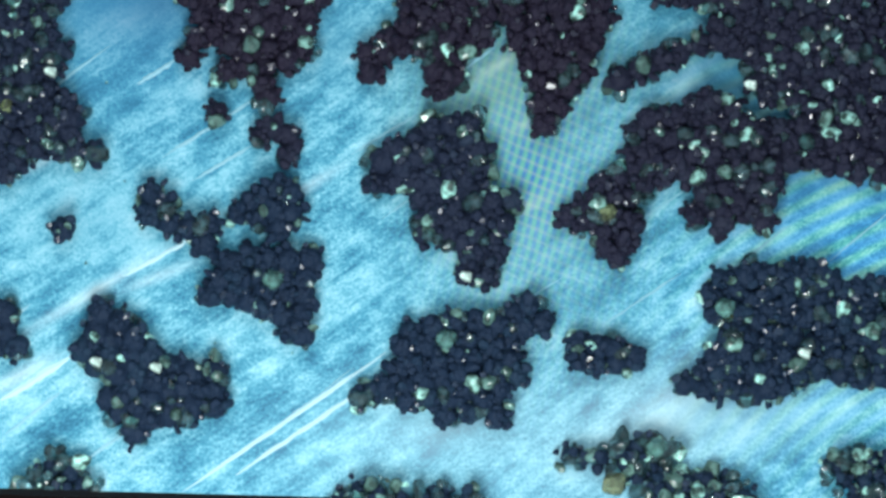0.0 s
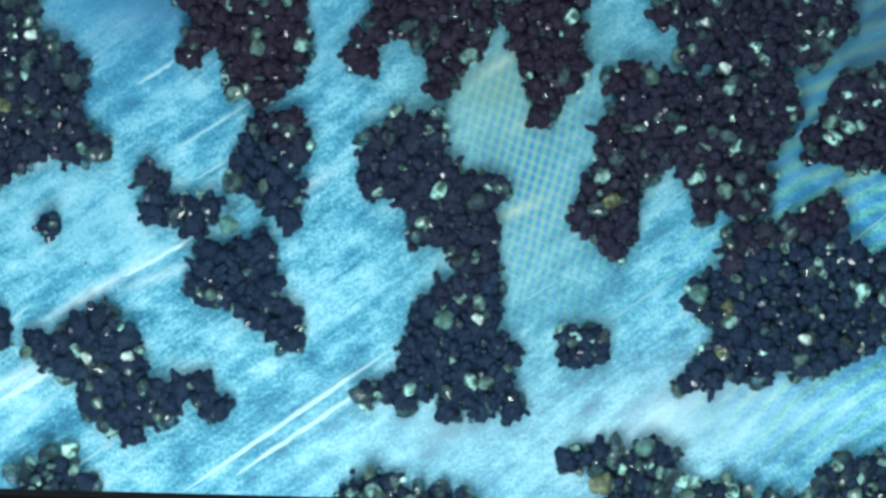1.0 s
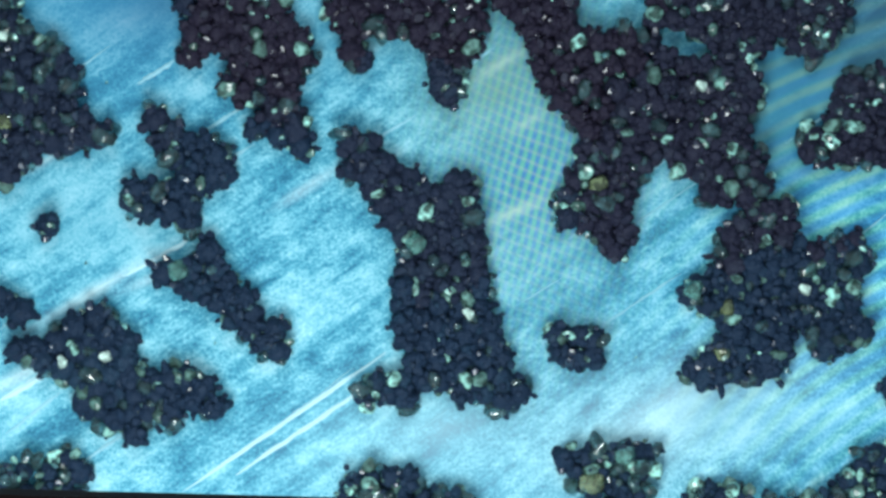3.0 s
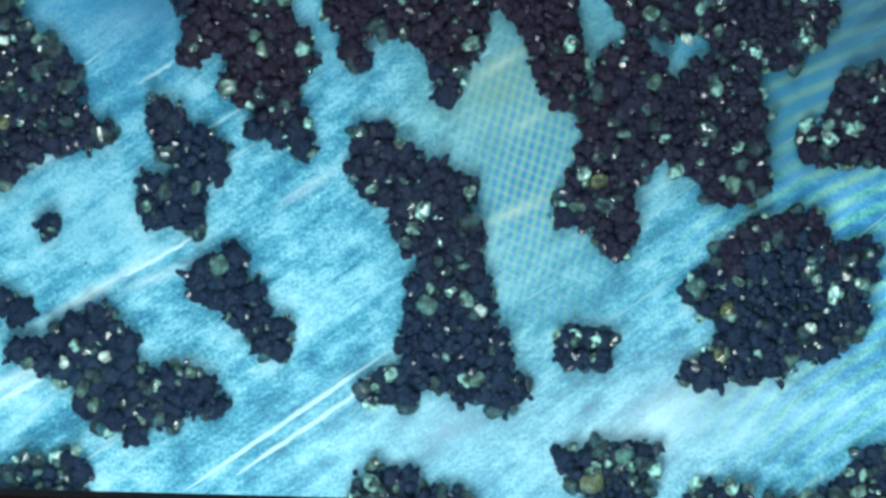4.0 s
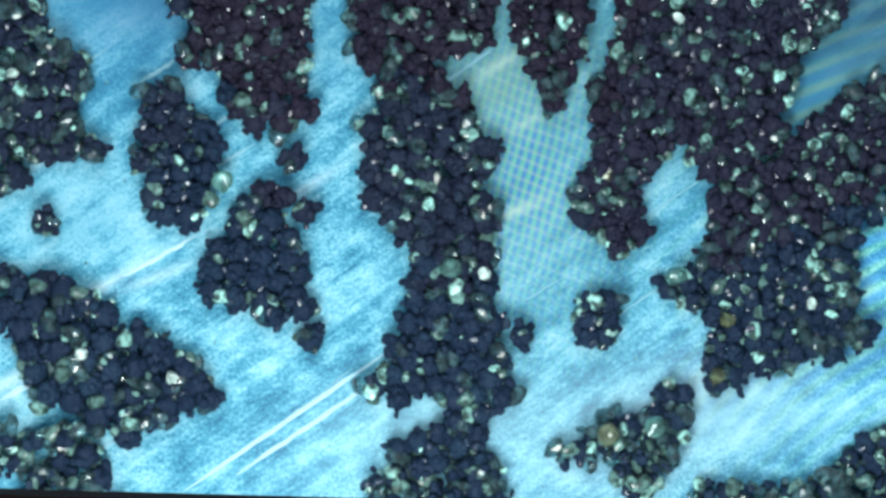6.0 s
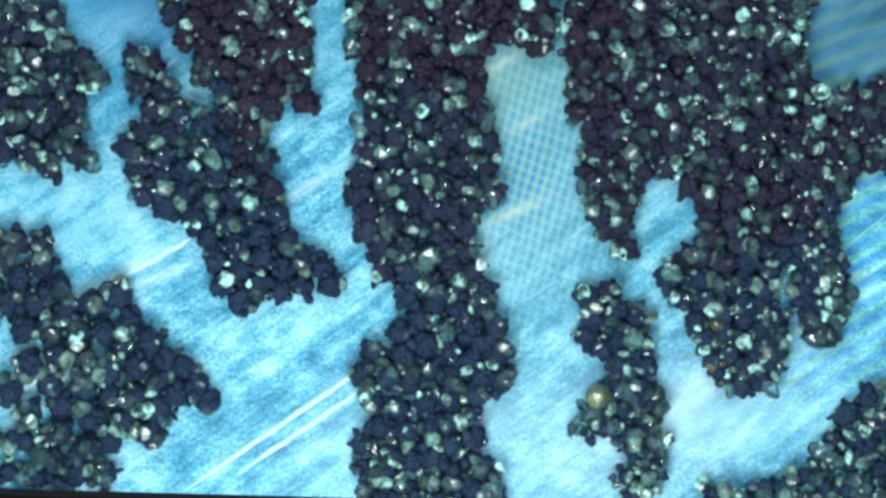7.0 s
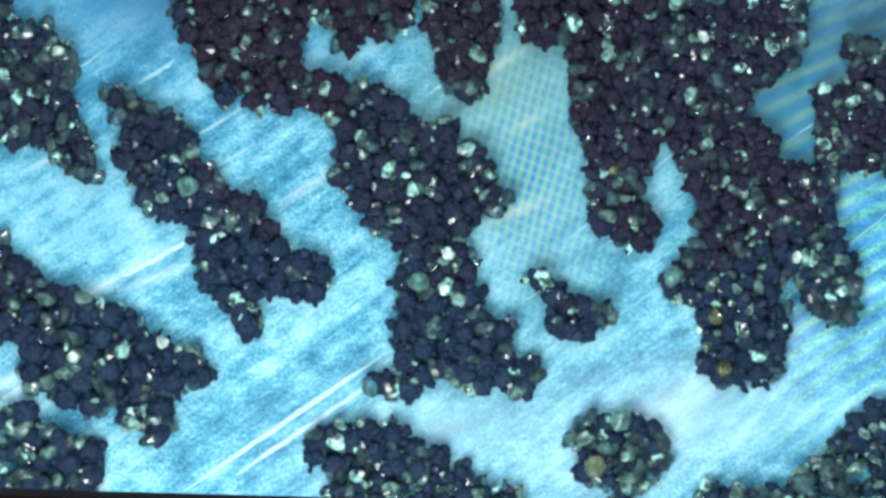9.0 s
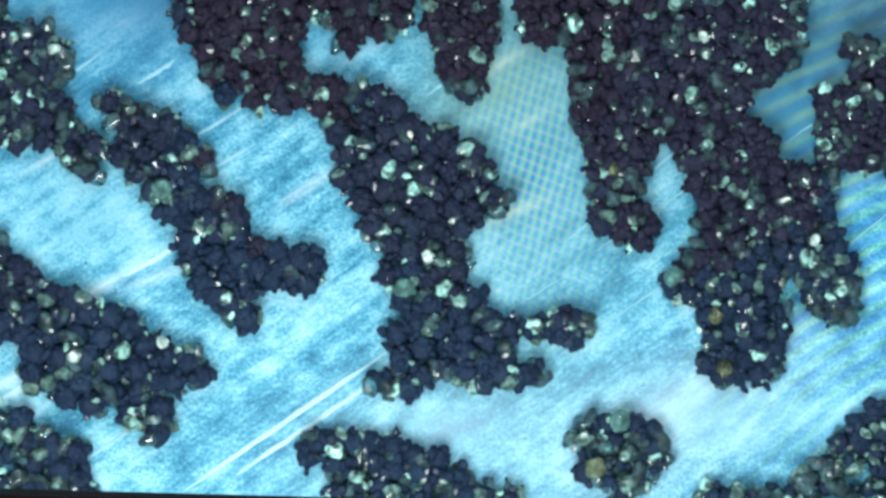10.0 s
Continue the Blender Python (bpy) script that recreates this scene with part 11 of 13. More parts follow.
    move(clump(h, 0.15), [(4.10, -0.33), (4.19, -0.26), (4.26, -0.14), (4.23, -0.22), (4.16, -0.21), (4.16, -0.21), (4.18, -0.21), (4.14, -0.11), (4.10, -0.09), (4.13, -0.04), (4.10, -0.01), (4.14, 0.01), (4.17, 0.01), (4.17, 0.01)])
    move(clump(h, 0.15), [(3.00, -1.16), (2.99, -1.13), (2.96, -1.02), (2.98, -1.03), (2.97, -1.02), (2.97, -1.02), (2.97, -1.02), (2.94, -1.01), (2.98, -1.03), (2.94, -1.01), (2.79, -0.95), (2.84, -0.95), (2.87, -0.95), (2.87, -0.95)])
    move(clump(h, 0.15), [(4.24, -0.81), (4.24, -0.81), (4.27, -0.55), (4.16, -0.56), (4.16, -0.59), (4.16, -0.59), (4.14, -0.59), (4.14, -0.59), (4.14, -0.59), (4.14, -0.59), (4.09, -0.60), (4.09, -0.60), (4.10, -0.48), (4.10, -0.48)])
    move(clump(h, 0.15), [(3.50, -1.29), (3.48, -1.26), (3.47, -1.09), (3.42, -1.08), (3.42, -1.08), (3.42, -1.08), (3.45, -1.07), (3.46, -1.03), (3.47, -1.03), (3.49, -1.03), (3.37, -1.05), (3.37, -1.05), (3.35, -1.05), (3.35, -1.05)])
    move(clump(h, 0.16), [(2.84, -0.49), (2.82, -0.50), (2.72, -0.42), (2.72, -0.41), (2.72, -0.39), (2.72, -0.39), (2.72, -0.35), (2.72, -0.34), (2.71, -0.26), (2.65, -0.32), (2.37, -0.31), (2.39, -0.34), (2.43, -0.35), (2.43, -0.35)])
    move(clump(h, 0.17), [(4.68, -1.18), (4.70, -1.15), (4.55, -0.93), (4.75, -1.46), (4.75, -1.46), (4.75, -1.46), (4.56, -2.20), (4.56, -2.20), (4.53, -2.13), (4.53, -2.13), (4.27, -1.74), (4.27, -1.74), (4.38, -1.85), (4.38, -1.86)])
    move(clump(h, 0.15), [(4.89, -0.72), (4.89, -0.71), (4.89, -0.55), (4.48, -0.32), (4.42, -0.17), (4.42, -0.17), (4.49, -0.28), (4.37, -0.27), (4.32, -0.29), (4.29, -0.26), (4.16, -0.26), (4.24, -0.23), (4.27, -0.18), (4.27, -0.18)])
    move(clump(h, 0.15), [(3.44, -0.65), (3.44, -0.65), (3.45, -0.64), (3.45, -0.63), (3.45, -0.63), (3.45, -0.63), (3.45, -0.63), (3.45, -0.63), (3.45, -0.63), (3.45, -0.63), (3.40, -0.63), (3.36, -0.61), (3.36, -0.61), (3.36, -0.61)])
    move(clump(h, 0.16), [(3.20, -1.10), (3.20, -1.11), (3.13, -0.91), (3.12, -0.90), (3.12, -0.90), (3.12, -0.90), (3.12, -0.90), (3.11, -0.89), (3.11, -0.89), (3.10, -0.88), (2.99, -0.88), (3.00, -0.88), (3.02, -0.87), (3.02, -0.87)])
    move(clump(h, 0.15), [(2.88, -0.70), (2.86, -0.70), (2.65, -0.57), (2.60, -0.51), (2.60, -0.50), (2.60, -0.50), (2.63, -0.49), (2.62, -0.49), (2.63, -0.42), (2.46, -0.35), (2.05, -0.74), (1.70, -0.68), (1.64, -0.71), (1.41, -0.83)])
    move(clump(h, 0.15), [(3.26, -0.94), (3.28, -0.93), (3.30, -0.77), (3.29, -0.76), (3.29, -0.76), (3.29, -0.76), (3.28, -0.76), (3.28, -0.76), (3.28, -0.76), (3.28, -0.76), (3.19, -0.76), (3.18, -0.76), (3.18, -0.75), (3.18, -0.75)])
    move(clump(h, 0.16), [(3.41, -1.10), (3.41, -1.09), (3.50, -0.89), (3.45, -0.84), (3.45, -0.84), (3.45, -0.84), (3.46, -0.85), (3.46, -0.85), (3.46, -0.85), (3.46, -0.85), (3.37, -0.85), (3.37, -0.84), (3.37, -0.84), (3.37, -0.84)])
    move(clump(h, 0.15), [(2.74, -1.32), (2.70, -1.31), (2.57, -1.43), (2.60, -1.28), (2.63, -1.28), (2.63, -1.28), (2.61, -1.30), (2.14, -1.79), (2.10, -1.68), (2.39, -1.63), (2.12, -1.00), (2.12, -1.41), (1.88, -1.85), (1.88, -1.85)])
    move(clump(h, 0.17), [(3.10, -0.44), (3.10, -0.44), (3.10, -0.41), (3.10, -0.41), (3.10, -0.41), (3.10, -0.41), (3.09, -0.42), (3.09, -0.42), (3.10, -0.42), (3.09, -0.42), (2.98, -0.40), (2.98, -0.40), (2.99, -0.40), (2.99, -0.40)])
    move(clump(h, 0.15), [(3.29, -1.27), (3.29, -1.27), (3.32, -0.98), (3.31, -0.96), (3.31, -0.96), (3.31, -0.96), (3.31, -0.96), (3.30, -0.96), (3.30, -0.96), (3.29, -0.98), (3.20, -0.98), (3.20, -0.97), (3.19, -0.97), (3.19, -0.97)])
    move(clump(h, 0.15), [(3.71, -0.92), (3.71, -0.92), (3.81, -0.72), (3.81, -0.73), (3.81, -0.72), (3.81, -0.72), (3.81, -0.72), (3.81, -0.72), (3.80, -0.72), (3.80, -0.72), (3.88, -0.67), (3.92, -0.67), (3.95, -0.53), (3.95, -0.53)])
    move(clump(h, 0.15), [(3.56, -0.26), (3.54, -0.22), (3.51, -0.06), (3.45, -0.05), (3.45, -0.04), (3.45, -0.04), (3.45, -0.06), (3.46, -0.04), (3.44, -0.01), (3.44, -0.01), (3.42, -0.01), (3.38, -0.01), (3.36, -0.01), (3.36, -0.01)])
    move(clump(h, 0.15), [(4.23, -0.43), (4.22, -0.44), (4.27, -0.34), (4.15, -0.36), (4.12, -0.34), (4.12, -0.34), (4.12, -0.34), (4.11, -0.32), (4.11, -0.31), (4.11, -0.26), (4.04, -0.27), (4.07, -0.24), (4.05, -0.22), (4.05, -0.22)])
    move(clump(h, 0.15), [(3.06, -0.84), (3.05, -0.80), (2.81, -0.69), (2.81, -0.61), (2.82, -0.61), (2.82, -0.61), (2.80, -0.62), (2.77, -0.64), (2.80, -0.59), (2.68, -0.55), (2.53, -0.53), (2.56, -0.51), (2.61, -0.48), (2.61, -0.48)])
    move(clump(h, 0.15), [(3.31, -0.77), (3.31, -0.77), (3.28, -0.52), (3.28, -0.52), (3.28, -0.52), (3.28, -0.52), (3.28, -0.52), (3.28, -0.54), (3.28, -0.54), (3.28, -0.54), (3.18, -0.55), (3.17, -0.55), (3.17, -0.55), (3.17, -0.55)])
    move(clump(h, 0.15), [(2.78, -1.47), (2.78, -1.46), (2.34, -2.23), (2.13, -2.16), (2.13, -2.16), (2.13, -2.16), (2.13, -2.16), (2.28, -1.92), (2.13, -1.89), (2.30, -1.84), (2.11, -1.47), (2.13, -1.65), (2.04, -1.88), (2.04, -1.88)])
    move(clump(h, 0.15), [(4.11, -0.64), (4.11, -0.64), (4.08, -0.58), (4.02, -0.57), (4.01, -0.58), (4.01, -0.58), (3.98, -0.58), (3.98, -0.58), (3.98, -0.58), (3.98, -0.58), (3.98, -0.57), (4.00, -0.56), (4.02, -0.48), (4.02, -0.48)])
    move(clump(h, 0.15), [(4.03, -0.49), (4.04, -0.47), (4.07, -0.39), (4.01, -0.41), (3.98, -0.41), (3.98, -0.41), (3.98, -0.41), (3.98, -0.41), (3.98, -0.41), (3.98, -0.41), (3.97, -0.40), (4.03, -0.38), (4.04, -0.34), (4.04, -0.34)])
    move(clump(h, 0.15), [(3.87, -0.37), (3.86, -0.36), (4.09, -0.16), (4.04, -0.24), (4.01, -0.23), (4.01, -0.23), (4.01, -0.23), (3.99, -0.21), (3.99, -0.21), (3.98, -0.20), (3.93, -0.14), (3.93, -0.13), (3.92, -0.11), (3.92, -0.11)])
    move(clump(h, 0.15), [(4.49, -1.13), (4.49, -1.12), (4.35, -0.91), (4.28, -0.87), (4.28, -0.86), (4.28, -0.86), (4.27, -0.84), (4.28, -0.83), (4.27, -0.85), (4.26, -0.84), (4.08, -0.81), (4.19, -0.79), (4.21, -0.64), (4.21, -0.64)])
    move(clump(h, 0.15), [(3.27, -1.48), (3.27, -1.48), (3.37, -1.27), (3.31, -1.27), (3.30, -1.26), (3.30, -1.26), (3.29, -1.25), (3.27, -1.20), (3.28, -1.21), (3.26, -1.19), (3.22, -1.24), (3.21, -1.20), (3.22, -1.18), (3.22, -1.18)])
    move(clump(h, 0.15), [(2.96, -1.46), (2.97, -1.44), (2.86, -1.39), (2.90, -1.36), (2.92, -1.35), (2.92, -1.35), (2.92, -1.34), (2.92, -1.38), (2.94, -1.43), (2.63, -1.61), (2.15, -1.24), (2.31, -1.51), (2.21, -1.92), (2.21, -1.92)])
    move(clump(h, 0.15), [(4.13, -1.13), (4.09, -1.13), (4.11, -0.95), (4.10, -0.86), (4.10, -0.86), (4.10, -0.86), (4.04, -0.87), (4.01, -0.90), (4.02, -0.89), (4.01, -0.88), (4.00, -0.85), (3.99, -0.82), (4.04, -0.57), (4.04, -0.57)])
    move(clump(h, 0.15), [(4.01, -0.79), (4.01, -0.79), (3.99, -0.76), (3.97, -0.72), (3.97, -0.73), (3.97, -0.73), (3.97, -0.74), (3.98, -0.74), (3.98, -0.74), (3.97, -0.74), (4.00, -0.72), (4.00, -0.73), (4.08, -0.57), (4.08, -0.57)])
    move(clump(h, 0.16), [(3.38, -0.29), (3.38, -0.30), (3.49, -0.23), (3.49, -0.23), (3.49, -0.23), (3.49, -0.23), (3.49, -0.23), (3.49, -0.23), (3.48, -0.22), (3.48, -0.22), (3.46, -0.21), (3.47, -0.23), (3.47, -0.23), (3.47, -0.23)])
    move(clump(h, 0.15), [(3.99, -0.25), (4.03, -0.24), (4.21, 0.08), (4.13, -0.11), (4.09, -0.08), (4.09, -0.08), (3.98, -0.06), (3.96, -0.00), (3.95, 0.01), (3.96, 0.02), (3.93, 0.02), (3.93, 0.01), (3.95, 0.02), (3.95, 0.02)])
    move(clump(h, 0.15), [(2.92, -1.32), (2.91, -1.32), (2.70, -1.29), (2.73, -1.35), (2.76, -1.36), (2.76, -1.36), (2.75, -1.38), (2.72, -1.42), (2.76, -1.46), (2.54, -1.83), (2.22, -1.69), (2.32, -1.75), (2.22, -2.08), (2.22, -2.08)])
    move(clump(h, 0.15), [(3.87, -0.55), (3.87, -0.55), (3.88, -0.32), (3.86, -0.32), (3.84, -0.32), (3.84, -0.32), (3.84, -0.32), (3.84, -0.30), (3.84, -0.30), (3.84, -0.30), (3.90, -0.28), (3.96, -0.26), (3.87, -0.24), (3.87, -0.24)])
    move(clump(h, 0.15), [(2.87, -1.15), (2.84, -1.19), (2.83, -1.17), (2.83, -1.18), (2.83, -1.18), (2.83, -1.18), (2.83, -1.19), (2.77, -1.22), (2.85, -1.27), (2.85, -1.44), (2.96, -1.34), (2.93, -1.35), (2.93, -1.34), (2.93, -1.34)])
    move(clump(h, 0.15), [(4.40, -0.42), (4.39, -0.35), (4.37, -0.04), (4.36, -0.10), (4.31, -0.01), (4.31, -0.01), (4.25, -0.03), (4.23, 0.26), (4.15, 0.36), (4.19, 0.36), (4.05, 0.35), (4.07, 0.35), (4.05, 0.35), (4.05, 0.35)])
    move(clump(h, 0.15), [(3.27, -0.53), (3.28, -0.52), (3.27, -0.32), (3.27, -0.32), (3.27, -0.32), (3.27, -0.32), (3.29, -0.32), (3.29, -0.34), (3.28, -0.33), (3.28, -0.33), (3.21, -0.34), (3.22, -0.34), (3.22, -0.34), (3.22, -0.34)])
    move(clump(h, 0.15), [(3.92, -1.00), (3.92, -0.98), (3.92, -0.95), (3.96, -0.89), (3.96, -0.90), (3.96, -0.90), (3.86, -0.91), (3.85, -0.92), (3.85, -0.90), (3.85, -0.90), (3.90, -0.80), (3.89, -0.80), (3.98, -0.58), (3.98, -0.58)])
    move(clump(h, 0.15), [(3.11, -1.39), (3.12, -1.39), (3.01, -1.19), (3.02, -1.19), (3.02, -1.18), (3.02, -1.18), (3.02, -1.18), (2.98, -1.18), (2.99, -1.20), (2.86, -1.22), (2.85, -1.16), (2.82, -1.22), (2.80, -1.22), (2.80, -1.22)])
    move(clump(h, 0.17), [(4.84, -1.30), (4.86, -1.27), (4.85, -2.29), (4.88, -2.19), (4.88, -2.19), (4.88, -2.19), (4.91, -2.29), (4.91, -2.29), (4.90, -2.20), (4.90, -2.20), (4.86, -1.87), (4.86, -1.88), (4.88, -1.90), (4.88, -1.90)])
    move(clump(h, 0.15), [(4.89, -0.92), (4.89, -0.92), (4.87, -0.70), (4.90, -1.35), (4.90, -1.35), (4.90, -1.35), (4.90, -2.15), (4.90, -2.15), (4.89, -1.97), (4.89, -1.97), (4.80, -1.64), (4.82, -1.66), (4.75, -1.69), (4.75, -1.69)])
    move(clump(h, 0.15), [(3.10, -1.26), (3.09, -1.25), (3.21, -1.12), (3.19, -1.11), (3.19, -1.10), (3.19, -1.10), (3.19, -1.10), (3.15, -1.09), (3.15, -1.09), (3.10, -1.10), (3.04, -1.11), (3.02, -1.12), (3.02, -1.11), (3.02, -1.11)])
    move(clump(h, 0.15), [(3.60, -1.46), (3.60, -1.37), (3.82, -1.25), (3.58, -1.19), (3.56, -1.18), (3.56, -1.18), (3.61, -1.19), (3.60, -1.12), (3.60, -1.16), (3.61, -1.16), (3.45, -1.24), (3.45, -1.24), (3.45, -1.21), (3.45, -1.21)])
    move(clump(h, 0.15), [(3.46, -0.45), (3.46, -0.44), (3.47, -0.42), (3.47, -0.42), (3.47, -0.42), (3.47, -0.42), (3.48, -0.42), (3.48, -0.42), (3.48, -0.42), (3.48, -0.42), (3.40, -0.44), (3.47, -0.42), (3.47, -0.42), (3.47, -0.42)])
    move(clump(h, 0.16), [(4.89, -1.13), (4.88, -1.12), (4.86, -0.86), (4.89, -1.55), (4.89, -1.55), (4.89, -1.55), (4.73, -2.20), (4.73, -2.20), (4.71, -2.06), (4.71, -2.06), (4.61, -1.84), (4.60, -1.85), (4.66, -1.95), (4.66, -1.95)])
    move(clump(h, 0.15), [(4.73, -0.42), (4.74, -0.34), (4.68, -0.14), (4.44, -0.15), (4.39, -0.05), (4.39, -0.05), (4.50, -0.03), (4.47, 0.40), (4.44, 0.62), (4.86, 0.40), (4.90, 0.93), (4.90, 0.93), (4.90, 0.93), (4.90, 0.93)])
    move(clump(h, 0.17), [(3.43, -1.48), (3.43, -1.47), (3.61, -1.18), (3.46, -1.26), (3.46, -1.26), (3.46, -1.26), (3.47, -1.25), (3.42, -1.17), (3.43, -1.20), (3.42, -1.18), (3.35, -1.39), (3.32, -1.36), (3.35, -1.32), (3.35, -1.32)])
    move(clump(h, 0.15), [(3.00, -0.59), (3.00, -0.59), (2.93, -0.55), (2.95, -0.54), (2.95, -0.54), (2.95, -0.54), (2.93, -0.52), (2.92, -0.52), (2.93, -0.51), (2.91, -0.52), (2.79, -0.54), (2.79, -0.53), (2.80, -0.52), (2.80, -0.52)])
    move(clump(h, 0.15), [(3.81, -1.16), (3.83, -1.15), (3.82, -1.09), (3.60, -1.06), (3.60, -1.06), (3.60, -1.06), (3.72, -1.07), (3.74, -1.10), (3.70, -1.04), (3.76, -1.10), (3.54, -1.07), (3.54, -1.07), (3.51, -1.05), (3.51, -1.05)])
    move(clump(h, 0.15), [(4.12, -0.95), (4.12, -0.95), (4.21, -0.76), (4.15, -0.73), (4.15, -0.73), (4.15, -0.73), (4.14, -0.73), (4.14, -0.74), (4.13, -0.74), (4.13, -0.74), (4.10, -0.73), (4.10, -0.72), (4.12, -0.57), (4.12, -0.57)])
    move(clump(h, 0.15), [(4.34, -0.97), (4.34, -0.97), (4.44, -0.74), (4.30, -0.70), (4.31, -0.72), (4.31, -0.72), (4.29, -0.72), (4.29, -0.72), (4.27, -0.71), (4.27, -0.71), (4.16, -0.67), (4.21, -0.68), (4.20, -0.57), (4.20, -0.57)])
    move(clump(h, 0.16), [(2.57, -1.42), (2.55, -1.45), (2.21, -2.11), (1.97, -2.18), (1.97, -2.18), (1.97, -2.18), (1.97, -2.18), (1.97, -1.89), (1.88, -1.73), (2.04, -1.94), (1.90, -1.72), (1.89, -1.79), (1.81, -2.03), (1.81, -2.03)])
    move(clump(h, 0.15), [(4.42, -0.76), (4.42, -0.76), (4.43, -0.58), (4.28, -0.55), (4.29, -0.59), (4.29, -0.59), (4.30, -0.58), (4.31, -0.58), (4.31, -0.59), (4.30, -0.60), (4.19, -0.54), (4.21, -0.55), (4.21, -0.47), (4.21, -0.47)])
    move(clump(h, 0.15), [(3.62, -0.72), (3.62, -0.72), (3.66, -0.51), (3.66, -0.51), (3.66, -0.51), (3.66, -0.51), (3.66, -0.51), (3.66, -0.51), (3.66, -0.51), (3.66, -0.51), (3.83, -0.41), (3.93, -0.38), (3.92, -0.35), (3.92, -0.35)])
    move(clump(h, 0.15), [(3.49, -0.90), (3.49, -0.90), (3.63, -0.72), (3.63, -0.72), (3.63, -0.72), (3.63, -0.72), (3.63, -0.72), (3.63, -0.72), (3.63, -0.72), (3.63, -0.72), (3.52, -0.74), (3.52, -0.66), (3.53, -0.67), (3.53, -0.67)])
    move(clump(h, 0.15), [(4.30, -0.60), (4.30, -0.59), (4.47, -0.42), (4.24, -0.44), (4.14, -0.47), (4.14, -0.47), (4.15, -0.47), (4.15, -0.47), (4.14, -0.46), (4.14, -0.45), (4.08, -0.45), (4.11, -0.46), (4.16, -0.40), (4.16, -0.40)])
    move(clump(h, 0.15), [(3.87, -0.22), (3.88, -0.19), (3.98, 0.02), (3.79, -0.04), (3.78, 0.02), (3.78, 0.02), (3.81, 0.07), (3.81, 0.15), (3.81, 0.14), (3.81, 0.14), (3.77, 0.14), (3.77, 0.15), (3.77, 0.15), (3.77, 0.15)])
    move(clump(h, 0.15), [(3.82, -0.74), (3.82, -0.74), (3.87, -0.52), (3.85, -0.51), (3.84, -0.51), (3.84, -0.51), (3.84, -0.51), (3.84, -0.51), (3.84, -0.51), (3.84, -0.51), (3.87, -0.54), (3.94, -0.50), (3.95, -0.44), (3.95, -0.44)])
    move(clump(h, 0.15), [(4.31, -1.15), (4.28, -1.14), (4.28, -1.07), (4.21, -0.97), (4.23, -0.97), (4.23, -0.97), (4.17, -0.94), (4.16, -0.93), (4.18, -0.93), (4.16, -0.89), (4.05, -0.90), (4.07, -0.85), (4.14, -0.64), (4.14, -0.64)])
    move(clump(h, 0.16), [(4.62, -1.35), (4.62, -1.26), (4.64, -2.31), (4.70, -2.29), (4.70, -2.29), (4.70, -2.29), (4.77, -2.34), (4.77, -2.34), (4.77, -2.31), (4.77, -2.31), (4.55, -2.12), (4.55, -2.12), (4.56, -2.15), (4.56, -2.17)])
    move(clump(h, 0.15), [(3.76, -1.35), (3.78, -1.35), (3.97, -1.25), (4.07, -1.11), (4.04, -1.09), (4.04, -1.09), (3.89, -1.08), (3.89, -1.10), (3.96, -1.01), (3.90, -1.07), (3.95, -0.91), (3.96, -0.90), (4.08, -0.64), (4.08, -0.64)])
    move(clump(h, 0.15), [(4.53, -0.93), (4.54, -0.92), (4.64, -0.60), (4.38, -0.45), (4.28, -0.47), (4.28, -0.47), (4.36, -0.44), (4.36, -0.45), (4.29, -0.46), (4.29, -0.46), (4.19, -0.45), (4.26, -0.42), (4.29, -0.35), (4.29, -0.35)])
    move(clump(h, 0.15), [(3.11, -1.50), (3.11, -1.51), (3.13, -1.32), (3.11, -1.31), (3.11, -1.31), (3.11, -1.31), (3.12, -1.30), (3.11, -1.30), (3.12, -1.32), (3.07, -1.33), (3.15, -1.45), (3.11, -1.39), (3.10, -1.32), (3.10, -1.32)])
    move(clump(h, 0.18), [(3.21, -0.29), (3.21, -0.31), (3.29, -0.15), (3.28, -0.16), (3.28, -0.16), (3.28, -0.16), (3.28, -0.15), (3.29, -0.14), (3.29, -0.14), (3.29, -0.14), (3.23, -0.12), (3.21, -0.14), (3.21, -0.14), (3.21, -0.14)])
    move(clump(h, 0.15), [(4.57, -0.42), (4.57, -0.35), (4.46, -0.21), (4.36, -0.22), (4.25, -0.12), (4.25, -0.12), (4.25, -0.12), (4.28, 0.04), (4.26, 0.06), (4.41, 0.32), (4.11, 0.51), (4.11, 0.51), (4.05, 0.49), (4.05, 0.49)])
    move(clump(h, 0.18), [(4.42, -1.35), (4.42, -1.29), (4.48, -2.32), (4.59, -2.19), (4.59, -2.19), (4.59, -2.19), (4.61, -2.36), (4.61, -2.36), (4.59, -2.33), (4.59, -2.33), (4.38, -1.97), (4.38, -1.97), (4.40, -2.03), (4.42, -2.04)])
    move(clump(h, 0.15), [(3.62, -1.12), (3.63, -1.12), (3.70, -0.93), (3.58, -0.92), (3.58, -0.92), (3.58, -0.92), (3.64, -0.92), (3.66, -0.92), (3.66, -0.90), (3.66, -0.92), (3.55, -0.91), (3.55, -0.89), (3.55, -0.88), (3.55, -0.88)])
    move(clump(h, 0.15), [(3.99, -1.26), (4.00, -1.32), (4.10, -1.17), (4.08, -1.02), (4.08, -1.01), (4.08, -1.01), (4.06, -1.06), (4.05, -1.09), (4.08, -1.05), (4.04, -0.99), (4.50, -1.58), (4.52, -1.58), (4.58, -1.74), (4.58, -1.74)])
